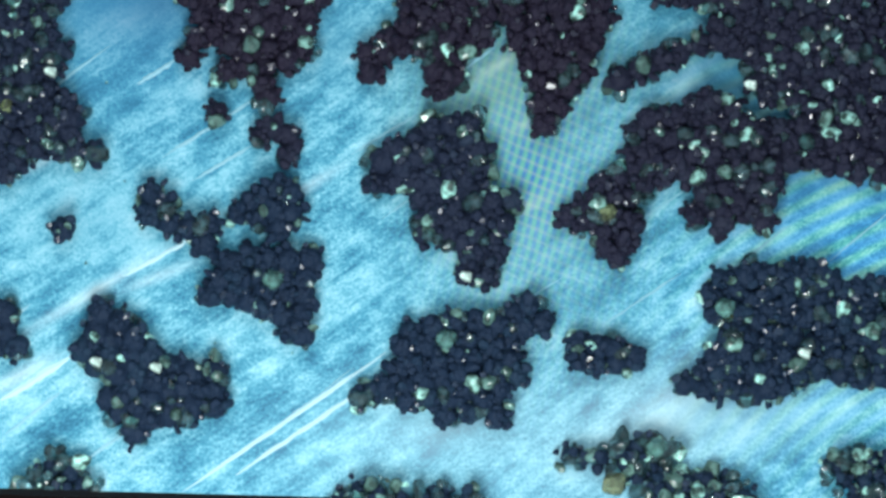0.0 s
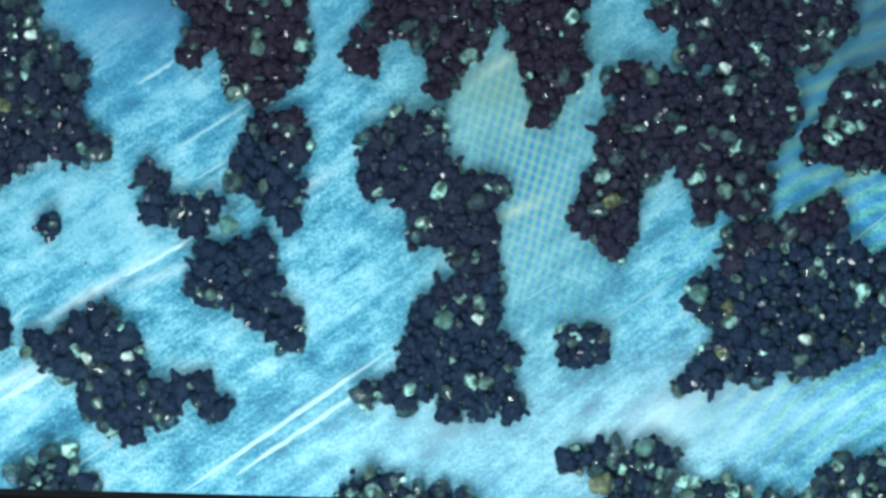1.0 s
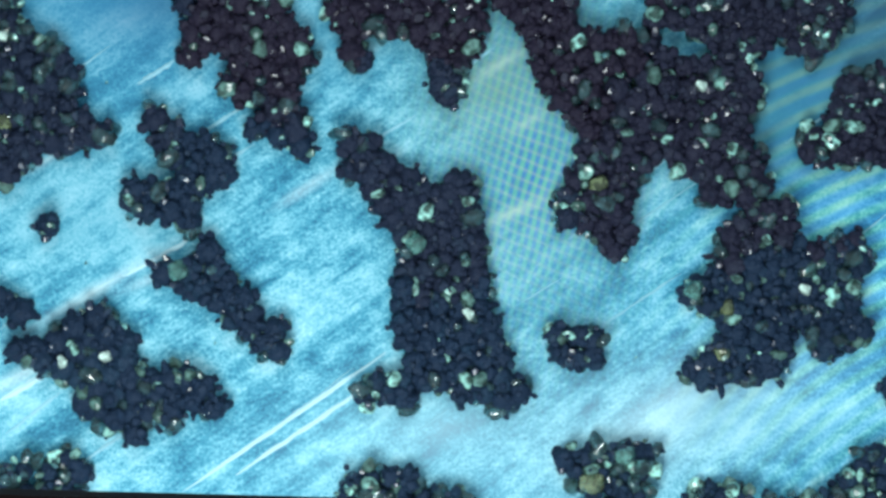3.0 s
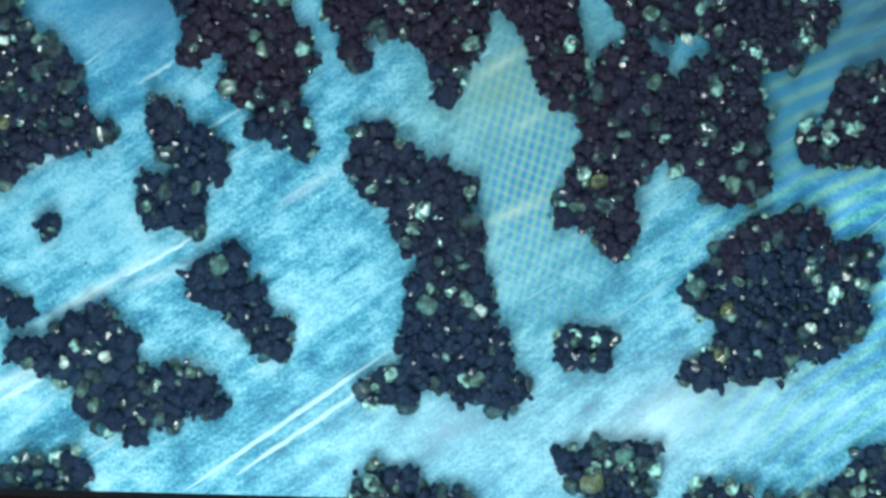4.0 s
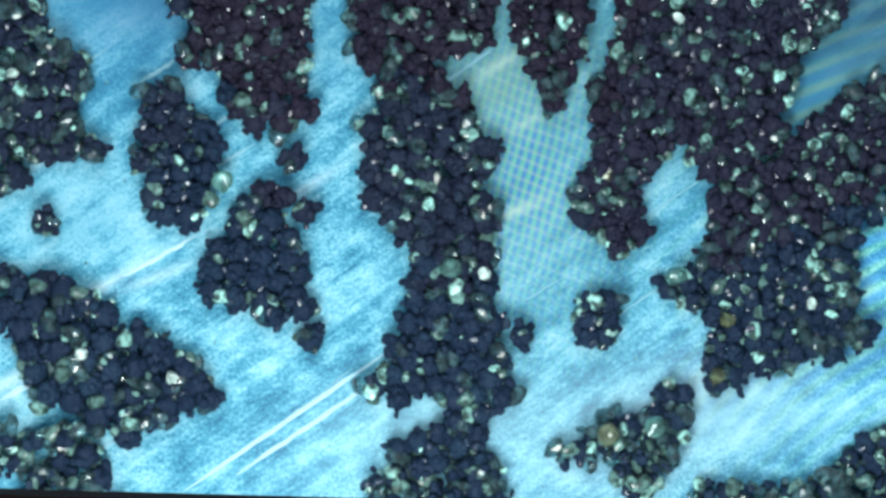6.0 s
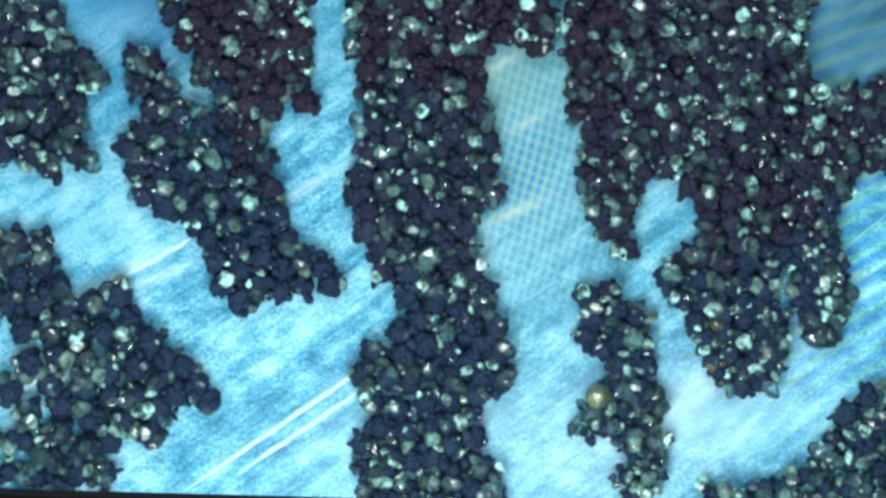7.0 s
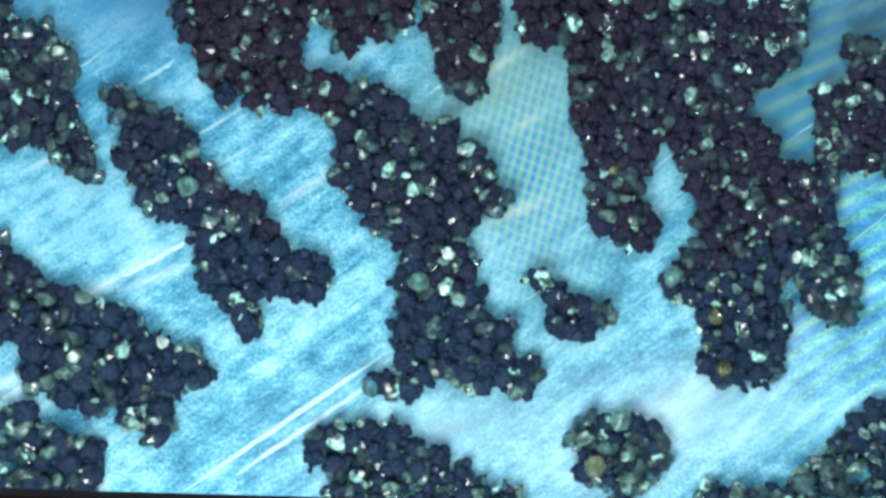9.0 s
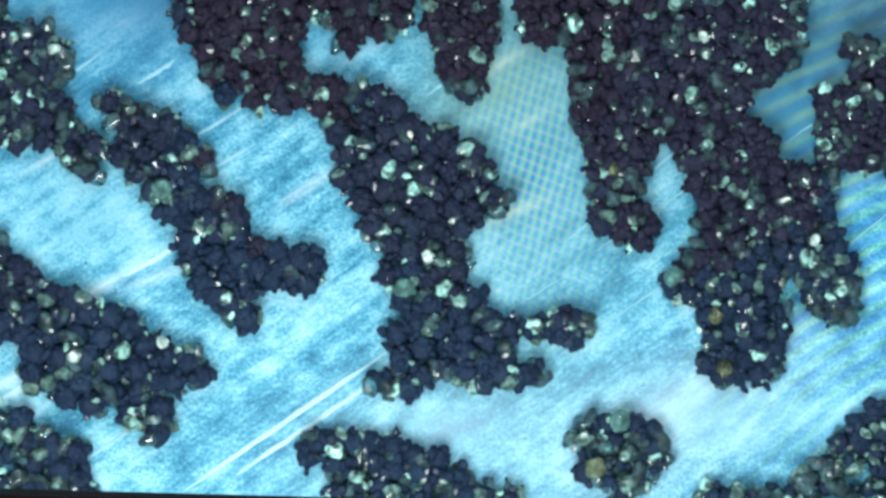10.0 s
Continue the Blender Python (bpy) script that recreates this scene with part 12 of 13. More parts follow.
    move(clump(h, 0.15), [(3.67, -0.38), (3.66, -0.37), (3.87, -0.15), (3.86, -0.17), (3.82, -0.16), (3.82, -0.16), (3.83, -0.14), (3.82, -0.10), (3.82, -0.10), (3.82, -0.10), (3.78, -0.09), (3.77, -0.01), (3.77, -0.02), (3.77, -0.02)])
    move(clump(h, 0.15), [(3.01, -0.99), (3.11, -0.97), (2.96, -0.80), (2.97, -0.78), (2.99, -0.77), (2.99, -0.77), (2.98, -0.77), (2.91, -0.80), (2.95, -0.77), (2.90, -0.71), (2.68, -0.75), (2.72, -0.73), (2.78, -0.72), (2.78, -0.72)])
    move(clump(h, 0.15), [(4.51, -0.59), (4.51, -0.57), (4.63, -0.33), (4.30, -0.34), (4.24, -0.35), (4.24, -0.35), (4.24, -0.36), (4.26, -0.35), (4.24, -0.35), (4.23, -0.34), (4.15, -0.35), (4.17, -0.34), (4.16, -0.29), (4.16, -0.29)])
    move(clump(h, 0.16), [(3.14, -0.68), (3.16, -0.66), (3.13, -0.65), (3.13, -0.65), (3.13, -0.65), (3.13, -0.65), (3.12, -0.65), (3.10, -0.66), (3.10, -0.66), (3.10, -0.66), (2.97, -0.67), (2.96, -0.67), (2.97, -0.66), (2.97, -0.66)])
    move(clump(h, 0.16), [(2.96, -0.33), (2.95, -0.33), (2.91, -0.35), (2.93, -0.34), (2.92, -0.32), (2.92, -0.32), (2.89, -0.28), (2.89, -0.29), (2.90, -0.30), (2.87, -0.31), (2.72, -0.31), (2.75, -0.31), (2.76, -0.30), (2.76, -0.30)])
    move(clump(h, 0.15), [(4.66, -0.75), (4.66, -0.75), (4.75, -0.45), (4.40, -0.35), (4.29, -0.26), (4.29, -0.26), (4.35, -0.30), (4.24, -0.21), (4.23, -0.21), (4.28, -0.10), (4.10, -0.13), (4.13, -0.12), (4.11, -0.10), (4.11, -0.10)])
    move(clump(h, 0.15), [(3.73, -0.23), (3.72, -0.20), (3.74, -0.04), (3.65, -0.12), (3.65, -0.11), (3.65, -0.11), (3.66, -0.09), (3.65, -0.07), (3.65, -0.07), (3.65, -0.07), (3.62, -0.05), (3.58, -0.05), (3.58, -0.04), (3.58, -0.04)])
    h = heap("low curved heap of sand with amber crystals", 2.41, -2.47, 0.69)
    move(clump(h, 0.16), [(2.06, -2.42), (2.06, -2.42), (1.89, -2.82), (1.63, -2.82), (1.63, -2.82), (1.63, -2.82), (1.63, -2.82), (1.85, -2.74), (1.85, -2.69), (2.02, -2.56), (1.99, -2.63), (2.07, -2.60), (1.90, -2.58), (1.90, -2.58)])
    move(clump(h, 0.16), [(2.27, -2.51), (2.27, -2.51), (2.06, -2.62), (1.90, -2.66), (1.90, -2.66), (1.90, -2.66), (1.90, -2.66), (2.00, -2.49), (2.01, -2.44), (2.17, -2.42), (2.15, -2.48), (2.18, -2.45), (2.05, -2.41), (2.05, -2.43)])
    move(clump(h, 0.16), [(1.33, -2.20), (1.33, -2.20), (1.50, -2.23), (1.39, -2.36), (1.39, -2.36), (1.39, -2.36), (1.39, -2.36), (1.30, -2.16), (0.40, -2.61), (0.58, -2.62), (0.51, -2.62), (0.46, -2.62), (0.43, -2.81), (0.43, -2.82)])
    move(clump(h, 0.17), [(2.05, -2.09), (2.05, -2.09), (2.05, -2.19), (1.82, -2.22), (1.82, -2.22), (1.82, -2.22), (1.82, -2.22), (1.97, -2.10), (1.95, -2.01), (2.23, -2.05), (2.12, -1.86), (2.12, -1.86), (2.02, -2.05), (2.02, -2.05)])
    move(clump(h, 0.16), [(1.90, -2.31), (1.90, -2.31), (1.84, -2.64), (1.59, -2.63), (1.59, -2.63), (1.59, -2.63), (1.59, -2.63), (1.86, -2.58), (1.87, -2.36), (1.81, -2.15), (1.96, -2.00), (1.99, -2.05), (1.91, -2.25), (1.90, -2.25)])
    move(clump(h, 0.15), [(1.49, -2.22), (1.49, -2.22), (1.75, -2.34), (1.50, -2.47), (1.50, -2.47), (1.50, -2.47), (1.50, -2.47), (1.49, -2.26), (1.31, -2.19), (0.54, -2.40), (0.51, -2.39), (0.40, -2.42), (0.44, -2.57), (0.48, -2.59)])
    move(clump(h, 0.15), [(2.83, -2.85), (2.83, -2.85), (3.13, -2.83), (3.11, -2.82), (3.11, -2.82), (3.11, -2.82), (3.11, -2.82), (3.11, -2.82), (3.11, -2.82), (3.11, -2.82), (3.13, -2.82), (3.13, -2.82), (3.13, -2.82), (3.13, -2.82)])
    move(clump(h, 0.16), [(1.90, -2.14), (1.90, -2.14), (1.86, -2.21), (1.68, -2.19), (1.68, -2.19), (1.68, -2.19), (1.68, -2.19), (1.75, -1.97), (1.75, -1.92), (1.80, -1.95), (1.82, -1.46), (1.94, -1.59), (1.58, -1.92), (1.58, -1.92)])
    move(clump(h, 0.17), [(2.13, -2.24), (2.13, -2.24), (2.02, -2.39), (1.78, -2.54), (1.78, -2.54), (1.78, -2.54), (1.78, -2.54), (1.83, -2.40), (1.73, -2.17), (1.57, -2.07), (1.59, -1.66), (1.74, -1.90), (1.66, -2.18), (1.66, -2.18)])
    move(clump(h, 0.17), [(3.21, -2.81), (3.21, -2.81), (3.77, -2.86), (3.77, -2.86), (3.77, -2.86), (3.77, -2.86), (3.77, -2.86), (3.77, -2.86), (3.77, -2.82), (3.77, -2.82), (3.78, -2.75), (3.78, -2.75), (3.79, -2.79), (3.79, -2.79)])
    move(clump(h, 0.16), [(2.60, -2.85), (2.60, -2.85), (2.76, -2.86), (2.70, -2.85), (2.70, -2.85), (2.70, -2.85), (2.70, -2.85), (2.70, -2.85), (2.70, -2.85), (2.70, -2.85), (2.84, -2.87), (2.84, -2.87), (2.78, -2.86), (2.78, -2.86)])
    move(clump(h, 0.15), [(2.99, -2.51), (2.99, -2.51), (3.40, -2.70), (3.40, -2.73), (3.40, -2.73), (3.40, -2.73), (3.40, -2.73), (3.40, -2.73), (3.41, -2.64), (3.41, -2.64), (3.42, -2.59), (3.42, -2.59), (3.44, -2.65), (3.44, -2.65)])
    move(clump(h, 0.16), [(3.18, -2.61), (3.18, -2.61), (3.62, -2.72), (3.63, -2.72), (3.63, -2.72), (3.63, -2.72), (3.63, -2.72), (3.63, -2.72), (3.63, -2.62), (3.63, -2.62), (3.62, -2.51), (3.62, -2.51), (3.67, -2.59), (3.67, -2.59)])
    move(clump(h, 0.16), [(2.22, -2.07), (2.22, -2.07), (2.21, -2.36), (1.91, -2.40), (1.91, -2.40), (1.91, -2.40), (1.91, -2.40), (1.96, -2.28), (1.94, -2.21), (2.08, -2.20), (2.03, -2.21), (1.98, -2.31), (1.75, -2.41), (1.75, -2.41)])
    move(clump(h, 0.15), [(2.72, -2.73), (2.72, -2.73), (2.95, -2.79), (2.90, -2.82), (2.90, -2.82), (2.90, -2.82), (2.90, -2.82), (2.90, -2.82), (2.90, -2.82), (2.90, -2.82), (2.98, -2.82), (2.98, -2.82), (2.97, -2.82), (2.97, -2.82)])
    move(clump(h, 0.16), [(2.95, -2.69), (2.95, -2.69), (3.31, -2.84), (3.31, -2.84), (3.31, -2.84), (3.31, -2.84), (3.31, -2.84), (3.31, -2.84), (3.32, -2.83), (3.32, -2.83), (3.33, -2.82), (3.33, -2.82), (3.32, -2.83), (3.32, -2.83)])
    move(clump(h, 0.17), [(2.35, -2.13), (2.35, -2.13), (2.38, -2.46), (2.10, -2.38), (2.10, -2.38), (2.10, -2.38), (2.10, -2.38), (2.21, -2.13), (2.15, -2.11), (2.46, -2.06), (2.23, -2.04), (2.29, -2.00), (2.12, -2.21), (2.10, -2.23)])
    move(clump(h, 0.16), [(2.77, -2.58), (2.77, -2.58), (3.14, -2.63), (3.14, -2.62), (3.14, -2.62), (3.14, -2.62), (3.14, -2.62), (3.14, -2.62), (3.18, -2.63), (3.18, -2.63), (3.20, -2.64), (3.20, -2.64), (3.19, -2.65), (3.19, -2.65)])
    move(clump(h, 0.16), [(3.03, -2.84), (3.03, -2.84), (3.53, -2.85), (3.53, -2.85), (3.53, -2.85), (3.53, -2.85), (3.53, -2.85), (3.53, -2.85), (3.53, -2.83), (3.53, -2.83), (3.55, -2.81), (3.55, -2.81), (3.56, -2.82), (3.56, -2.82)])
    move(clump(h, 0.18), [(2.78, -2.44), (2.78, -2.44), (2.94, -2.57), (2.95, -2.61), (2.95, -2.61), (2.95, -2.61), (2.95, -2.61), (2.95, -2.61), (2.98, -2.57), (2.98, -2.57), (3.00, -2.62), (3.00, -2.62), (3.01, -2.63), (3.01, -2.63)])
    move(clump(h, 0.17), [(2.43, -2.80), (2.43, -2.80), (2.11, -2.82), (1.80, -2.82), (1.80, -2.82), (1.80, -2.82), (1.80, -2.82), (1.88, -2.86), (1.83, -2.84), (1.97, -2.80), (1.98, -2.81), (2.06, -2.81), (1.89, -2.79), (1.89, -2.79)])
    move(clump(h, 0.16), [(2.58, -2.46), (2.58, -2.46), (2.73, -2.60), (2.76, -2.60), (2.76, -2.60), (2.76, -2.60), (2.76, -2.60), (2.76, -2.60), (2.80, -2.61), (2.80, -2.61), (2.84, -2.59), (2.84, -2.59), (2.83, -2.63), (2.83, -2.63)])
    move(clump(h, 0.16), [(1.69, -2.21), (1.69, -2.21), (1.85, -2.49), (1.67, -2.39), (1.67, -2.39), (1.67, -2.39), (1.67, -2.39), (1.72, -2.20), (1.52, -2.21), (1.25, -2.21), (1.50, -1.91), (1.57, -2.02), (1.47, -2.03), (1.47, -2.03)])
    move(clump(h, 0.15), [(2.27, -2.34), (2.27, -2.34), (2.24, -2.58), (2.08, -2.60), (2.08, -2.60), (2.08, -2.60), (2.08, -2.60), (2.16, -2.33), (2.12, -2.31), (2.33, -2.27), (2.24, -2.28), (2.24, -2.23), (2.28, -2.29), (2.28, -2.28)])
    move(clump(h, 0.17), [(2.41, -2.51), (2.41, -2.51), (2.31, -2.78), (2.03, -2.82), (2.03, -2.82), (2.03, -2.82), (2.03, -2.82), (1.96, -2.70), (1.88, -2.55), (1.93, -2.32), (1.94, -2.41), (1.54, -2.33), (0.69, -2.64), (0.70, -2.63)])
    move(clump(h, 0.16), [(2.53, -2.64), (2.53, -2.64), (2.72, -2.74), (2.67, -2.70), (2.67, -2.70), (2.67, -2.70), (2.67, -2.70), (2.67, -2.70), (2.67, -2.69), (2.67, -2.69), (2.84, -2.74), (2.84, -2.74), (2.81, -2.73), (2.81, -2.73)])
    h = heap("corner heap of dark sand with greenish grains", 4.57, -2.51, 0.69)
    move(clump(h, 0.16), [(4.33, -2.24), (4.33, -2.24), (4.12, -2.39), (4.26, -2.48), (4.26, -2.48), (4.26, -2.48), (4.26, -2.48), (4.26, -2.48), (4.17, -2.40), (4.17, -2.40), (4.04, -2.24), (4.04, -2.24), (4.05, -2.25), (4.05, -2.25)])
    move(clump(h, 0.17), [(4.63, -2.84), (4.63, -2.84), (4.62, -2.84), (4.62, -2.84), (4.62, -2.84), (4.62, -2.84), (4.62, -2.84), (4.62, -2.84), (4.62, -2.84), (4.62, -2.84), (4.64, -2.81), (4.64, -2.81), (4.64, -2.81), (4.64, -2.81)])
    move(clump(h, 0.18), [(4.46, -2.46), (4.46, -2.46), (4.29, -2.60), (4.33, -2.65), (4.33, -2.65), (4.33, -2.65), (4.33, -2.65), (4.33, -2.65), (4.30, -2.62), (4.30, -2.62), (4.28, -2.56), (4.28, -2.56), (4.28, -2.56), (4.28, -2.56)])
    move(clump(h, 0.18), [(4.25, -2.45), (4.25, -2.45), (4.09, -2.63), (4.11, -2.65), (4.11, -2.65), (4.11, -2.65), (4.11, -2.65), (4.11, -2.65), (4.06, -2.57), (4.06, -2.57), (4.05, -2.52), (4.05, -2.52), (4.06, -2.52), (4.06, -2.52)])
    move(clump(h, 0.18), [(4.11, -2.28), (4.11, -2.28), (3.85, -2.70), (3.85, -2.70), (3.85, -2.70), (3.85, -2.70), (3.85, -2.70), (3.85, -2.70), (3.85, -2.59), (3.85, -2.59), (3.82, -2.40), (3.82, -2.40), (3.85, -2.44), (3.85, -2.44)])
    move(clump(h, 0.16), [(4.40, -2.83), (4.40, -2.83), (4.21, -2.82), (4.21, -2.83), (4.21, -2.83), (4.21, -2.83), (4.21, -2.83), (4.21, -2.83), (4.20, -2.82), (4.20, -2.82), (4.20, -2.80), (4.20, -2.80), (4.20, -2.80), (4.20, -2.80)])
    move(clump(h, 0.17), [(4.89, -2.26), (4.89, -2.26), (4.89, -2.45), (4.88, -2.40), (4.88, -2.40), (4.88, -2.40), (4.89, -2.46), (4.89, -2.46), (4.89, -2.45), (4.89, -2.45), (4.84, -2.13), (4.84, -2.13), (4.85, -2.16), (4.85, -2.16)])
    move(clump(h, 0.17), [(4.88, -2.48), (4.88, -2.48), (4.89, -2.64), (4.89, -2.60), (4.89, -2.60), (4.89, -2.60), (4.89, -2.63), (4.89, -2.63), (4.89, -2.63), (4.89, -2.63), (4.88, -2.42), (4.88, -2.42), (4.88, -2.43), (4.88, -2.43)])
    move(clump(h, 0.17), [(4.68, -2.46), (4.68, -2.46), (4.55, -2.66), (4.54, -2.65), (4.54, -2.65), (4.54, -2.65), (4.54, -2.66), (4.54, -2.66), (4.54, -2.65), (4.54, -2.65), (4.50, -2.55), (4.50, -2.55), (4.50, -2.55), (4.50, -2.55)])
    move(clump(h, 0.18), [(4.71, -2.22), (4.71, -2.22), (4.68, -2.49), (4.67, -2.48), (4.67, -2.48), (4.67, -2.48), (4.69, -2.52), (4.69, -2.52), (4.68, -2.52), (4.68, -2.52), (4.63, -2.34), (4.63, -2.34), (4.63, -2.35), (4.64, -2.35)])
    move(clump(h, 0.17), [(4.86, -2.84), (4.86, -2.84), (4.87, -2.85), (4.88, -2.83), (4.88, -2.83), (4.88, -2.83), (4.88, -2.83), (4.88, -2.83), (4.88, -2.83), (4.88, -2.83), (4.89, -2.78), (4.89, -2.78), (4.89, -2.78), (4.89, -2.78)])
    move(clump(h, 0.18), [(4.35, -2.65), (4.35, -2.65), (4.00, -2.83), (4.00, -2.83), (4.00, -2.83), (4.00, -2.83), (4.00, -2.83), (4.00, -2.83), (4.00, -2.81), (4.00, -2.81), (3.98, -2.80), (3.98, -2.80), (3.99, -2.79), (3.99, -2.79)])
    move(clump(h, 0.17), [(4.53, -2.25), (4.53, -2.25), (4.46, -2.51), (4.46, -2.47), (4.46, -2.47), (4.46, -2.47), (4.46, -2.49), (4.46, -2.49), (4.44, -2.47), (4.44, -2.47), (4.32, -2.29), (4.32, -2.28), (4.33, -2.30), (4.33, -2.30)])
    move(clump(h, 0.17), [(4.60, -2.66), (4.60, -2.66), (4.41, -2.82), (4.42, -2.83), (4.42, -2.83), (4.42, -2.83), (4.42, -2.83), (4.42, -2.83), (4.42, -2.83), (4.42, -2.83), (4.42, -2.81), (4.42, -2.80), (4.42, -2.80), (4.42, -2.80)])
    move(clump(h, 0.15), [(4.86, -2.67), (4.86, -2.67), (4.74, -2.71), (4.74, -2.70), (4.74, -2.70), (4.74, -2.70), (4.74, -2.71), (4.74, -2.71), (4.74, -2.71), (4.74, -2.71), (4.73, -2.60), (4.73, -2.60), (4.73, -2.60), (4.73, -2.60)])
    h = heap("low heap of sand with smoky translucent grains", -0.41, -2.73, 0.69)
    move(clump(h, 0.18), [(0.35, -2.84), (0.35, -2.84), (0.25, -2.85), (0.21, -2.85), (0.21, -2.85), (0.21, -2.85), (0.19, -2.85), (0.37, -2.82), (0.49, -2.82), (0.58, -2.82), (0.54, -2.82), (0.49, -2.82), (0.75, -2.83), (0.73, -2.83)])
    move(clump(h, 0.18), [(-0.79, -2.83), (-0.79, -2.83), (-0.79, -2.85), (-0.79, -2.83), (-0.79, -2.83), (-0.79, -2.83), (-0.77, -2.82), (-0.57, -2.81), (-0.59, -2.81), (-0.34, -2.81), (-0.36, -2.81), (-0.42, -2.81), (-0.67, -2.78), (-0.67, -2.78)])
    move(clump(h, 0.16), [(-0.89, -2.53), (-0.89, -2.53), (-0.91, -2.50), (-0.95, -2.44), (-0.95, -2.44), (-0.95, -2.44), (-0.89, -2.51), (-0.81, -2.45), (-1.07, -2.28), (-0.69, -2.51), (-0.85, -2.28), (-1.05, -2.30), (-1.14, -2.55), (-1.14, -2.55)])
    move(clump(h, 0.18), [(-0.38, -2.82), (-0.38, -2.82), (-0.57, -2.82), (-0.59, -2.82), (-0.59, -2.82), (-0.59, -2.82), (-0.59, -2.82), (-0.37, -2.80), (-0.37, -2.80), (-0.12, -2.80), (-0.12, -2.80), (-0.14, -2.80), (-0.43, -2.80), (-0.43, -2.80)])
    move(clump(h, 0.18), [(-0.92, -2.73), (-0.92, -2.73), (-0.87, -2.69), (-0.84, -2.64), (-0.84, -2.64), (-0.84, -2.64), (-0.77, -2.64), (-0.65, -2.63), (-0.69, -2.62), (-0.50, -2.67), (-0.54, -2.64), (-0.60, -2.64), (-0.89, -2.67), (-0.89, -2.67)])
    move(clump(h, 0.18), [(-0.20, -2.85), (-0.20, -2.85), (-0.38, -2.81), (-0.39, -2.83), (-0.39, -2.83), (-0.39, -2.83), (-0.39, -2.83), (-0.14, -2.80), (-0.14, -2.81), (0.11, -2.81), (0.11, -2.82), (0.09, -2.82), (-0.17, -2.81), (-0.17, -2.81)])
    move(clump(h, 0.17), [(-1.09, -2.85), (-1.09, -2.85), (-1.03, -2.84), (-0.99, -2.81), (-0.99, -2.81), (-0.99, -2.81), (-0.94, -2.84), (-0.81, -2.83), (-0.89, -2.81), (-0.62, -2.85), (-0.70, -2.81), (-0.78, -2.81), (-0.91, -2.85), (-0.91, -2.85)])
    move(clump(h, 0.18), [(-0.69, -2.58), (-0.69, -2.58), (-0.73, -2.49), (-0.75, -2.43), (-0.75, -2.43), (-0.75, -2.43), (-0.73, -2.43), (-0.68, -2.27), (-0.90, -2.19), (-0.54, -2.47), (-0.58, -2.37), (-0.87, -2.25), (-0.89, -2.48), (-0.89, -2.48)])
    move(clump(h, 0.18), [(-0.44, -2.64), (-0.44, -2.64), (-0.42, -2.60), (-0.42, -2.65), (-0.42, -2.65), (-0.42, -2.65), (-0.42, -2.65), (-0.37, -2.55), (-0.43, -2.55), (-0.33, -2.56), (-0.34, -2.52), (-0.38, -2.51), (-0.44, -2.55), (-0.43, -2.56)])
    move(clump(h, 0.17), [(-0.02, -2.82), (-0.02, -2.82), (-0.19, -2.85), (-0.21, -2.82), (-0.21, -2.82), (-0.21, -2.82), (-0.21, -2.82), (-0.16, -2.54), (-0.19, -2.58), (-0.10, -2.55), (-0.11, -2.52), (-0.15, -2.54), (-0.19, -2.56), (-0.19, -2.56)])
    move(clump(h, 0.17), [(0.27, -2.64), (0.27, -2.64), (0.19, -2.69), (0.16, -2.68), (0.16, -2.68), (0.16, -2.68), (0.15, -2.67), (0.26, -2.46), (0.27, -2.44), (0.41, -2.23), (0.36, -2.24), (0.24, -2.27), (0.18, -2.38), (0.16, -2.41)])
    move(clump(h, 0.15), [(0.02, -2.63), (0.02, -2.63), (0.00, -2.63), (-0.03, -2.67), (-0.03, -2.67), (-0.03, -2.67), (-0.03, -2.67), (0.09, -2.65), (0.09, -2.65), (0.15, -2.58), (0.11, -2.60), (0.06, -2.62), (0.03, -2.63), (0.03, -2.63)])
    move(clump(h, 0.17), [(-0.20, -2.65), (-0.20, -2.65), (-0.20, -2.64), (-0.21, -2.62), (-0.21, -2.62), (-0.21, -2.62), (-0.21, -2.62), (0.03, -2.47), (0.03, -2.47), (0.18, -2.35), (0.11, -2.34), (0.05, -2.38), (-0.02, -2.42), (-0.03, -2.41)])
    move(clump(h, 0.18), [(-1.09, -2.65), (-1.09, -2.65), (-1.05, -2.64), (-1.03, -2.61), (-1.03, -2.61), (-1.03, -2.61), (-0.93, -2.68), (-0.86, -2.65), (-0.91, -2.51), (-0.69, -2.68), (-0.78, -2.54), (-0.85, -2.53), (-1.15, -2.80), (-1.15, -2.80)])
    move(clump(h, 0.16), [(-0.59, -2.82), (-0.59, -2.82), (-0.68, -2.68), (-0.62, -2.62), (-0.62, -2.62), (-0.62, -2.62), (-0.61, -2.61), (-0.55, -2.45), (-0.65, -2.39), (-0.44, -2.34), (-0.57, -2.13), (-0.66, -2.11), (-0.89, -2.27), (-0.92, -2.27)])
    move(clump(h, 0.17), [(0.16, -2.81), (0.16, -2.81), (0.00, -2.82), (0.01, -2.84), (0.01, -2.84), (0.01, -2.84), (0.01, -2.84), (0.12, -2.83), (0.10, -2.84), (0.35, -2.80), (0.34, -2.80), (0.30, -2.80), (0.13, -2.83), (0.13, -2.83)])
    h = heap("small lone clump of black iron sand", 1.68, -1.12, 0.21)
    move(clump(h, 0.16), [(1.42, -1.00), (1.42, -1.00), (1.33, -0.94), (1.21, -0.91), (1.21, -0.91), (1.21, -0.91), (1.32, -0.96), (1.43, -0.96), (1.42, -0.83), (1.51, -0.75), (1.60, -0.74), (1.51, -0.64), (1.16, -0.49), (1.23, -0.76)])
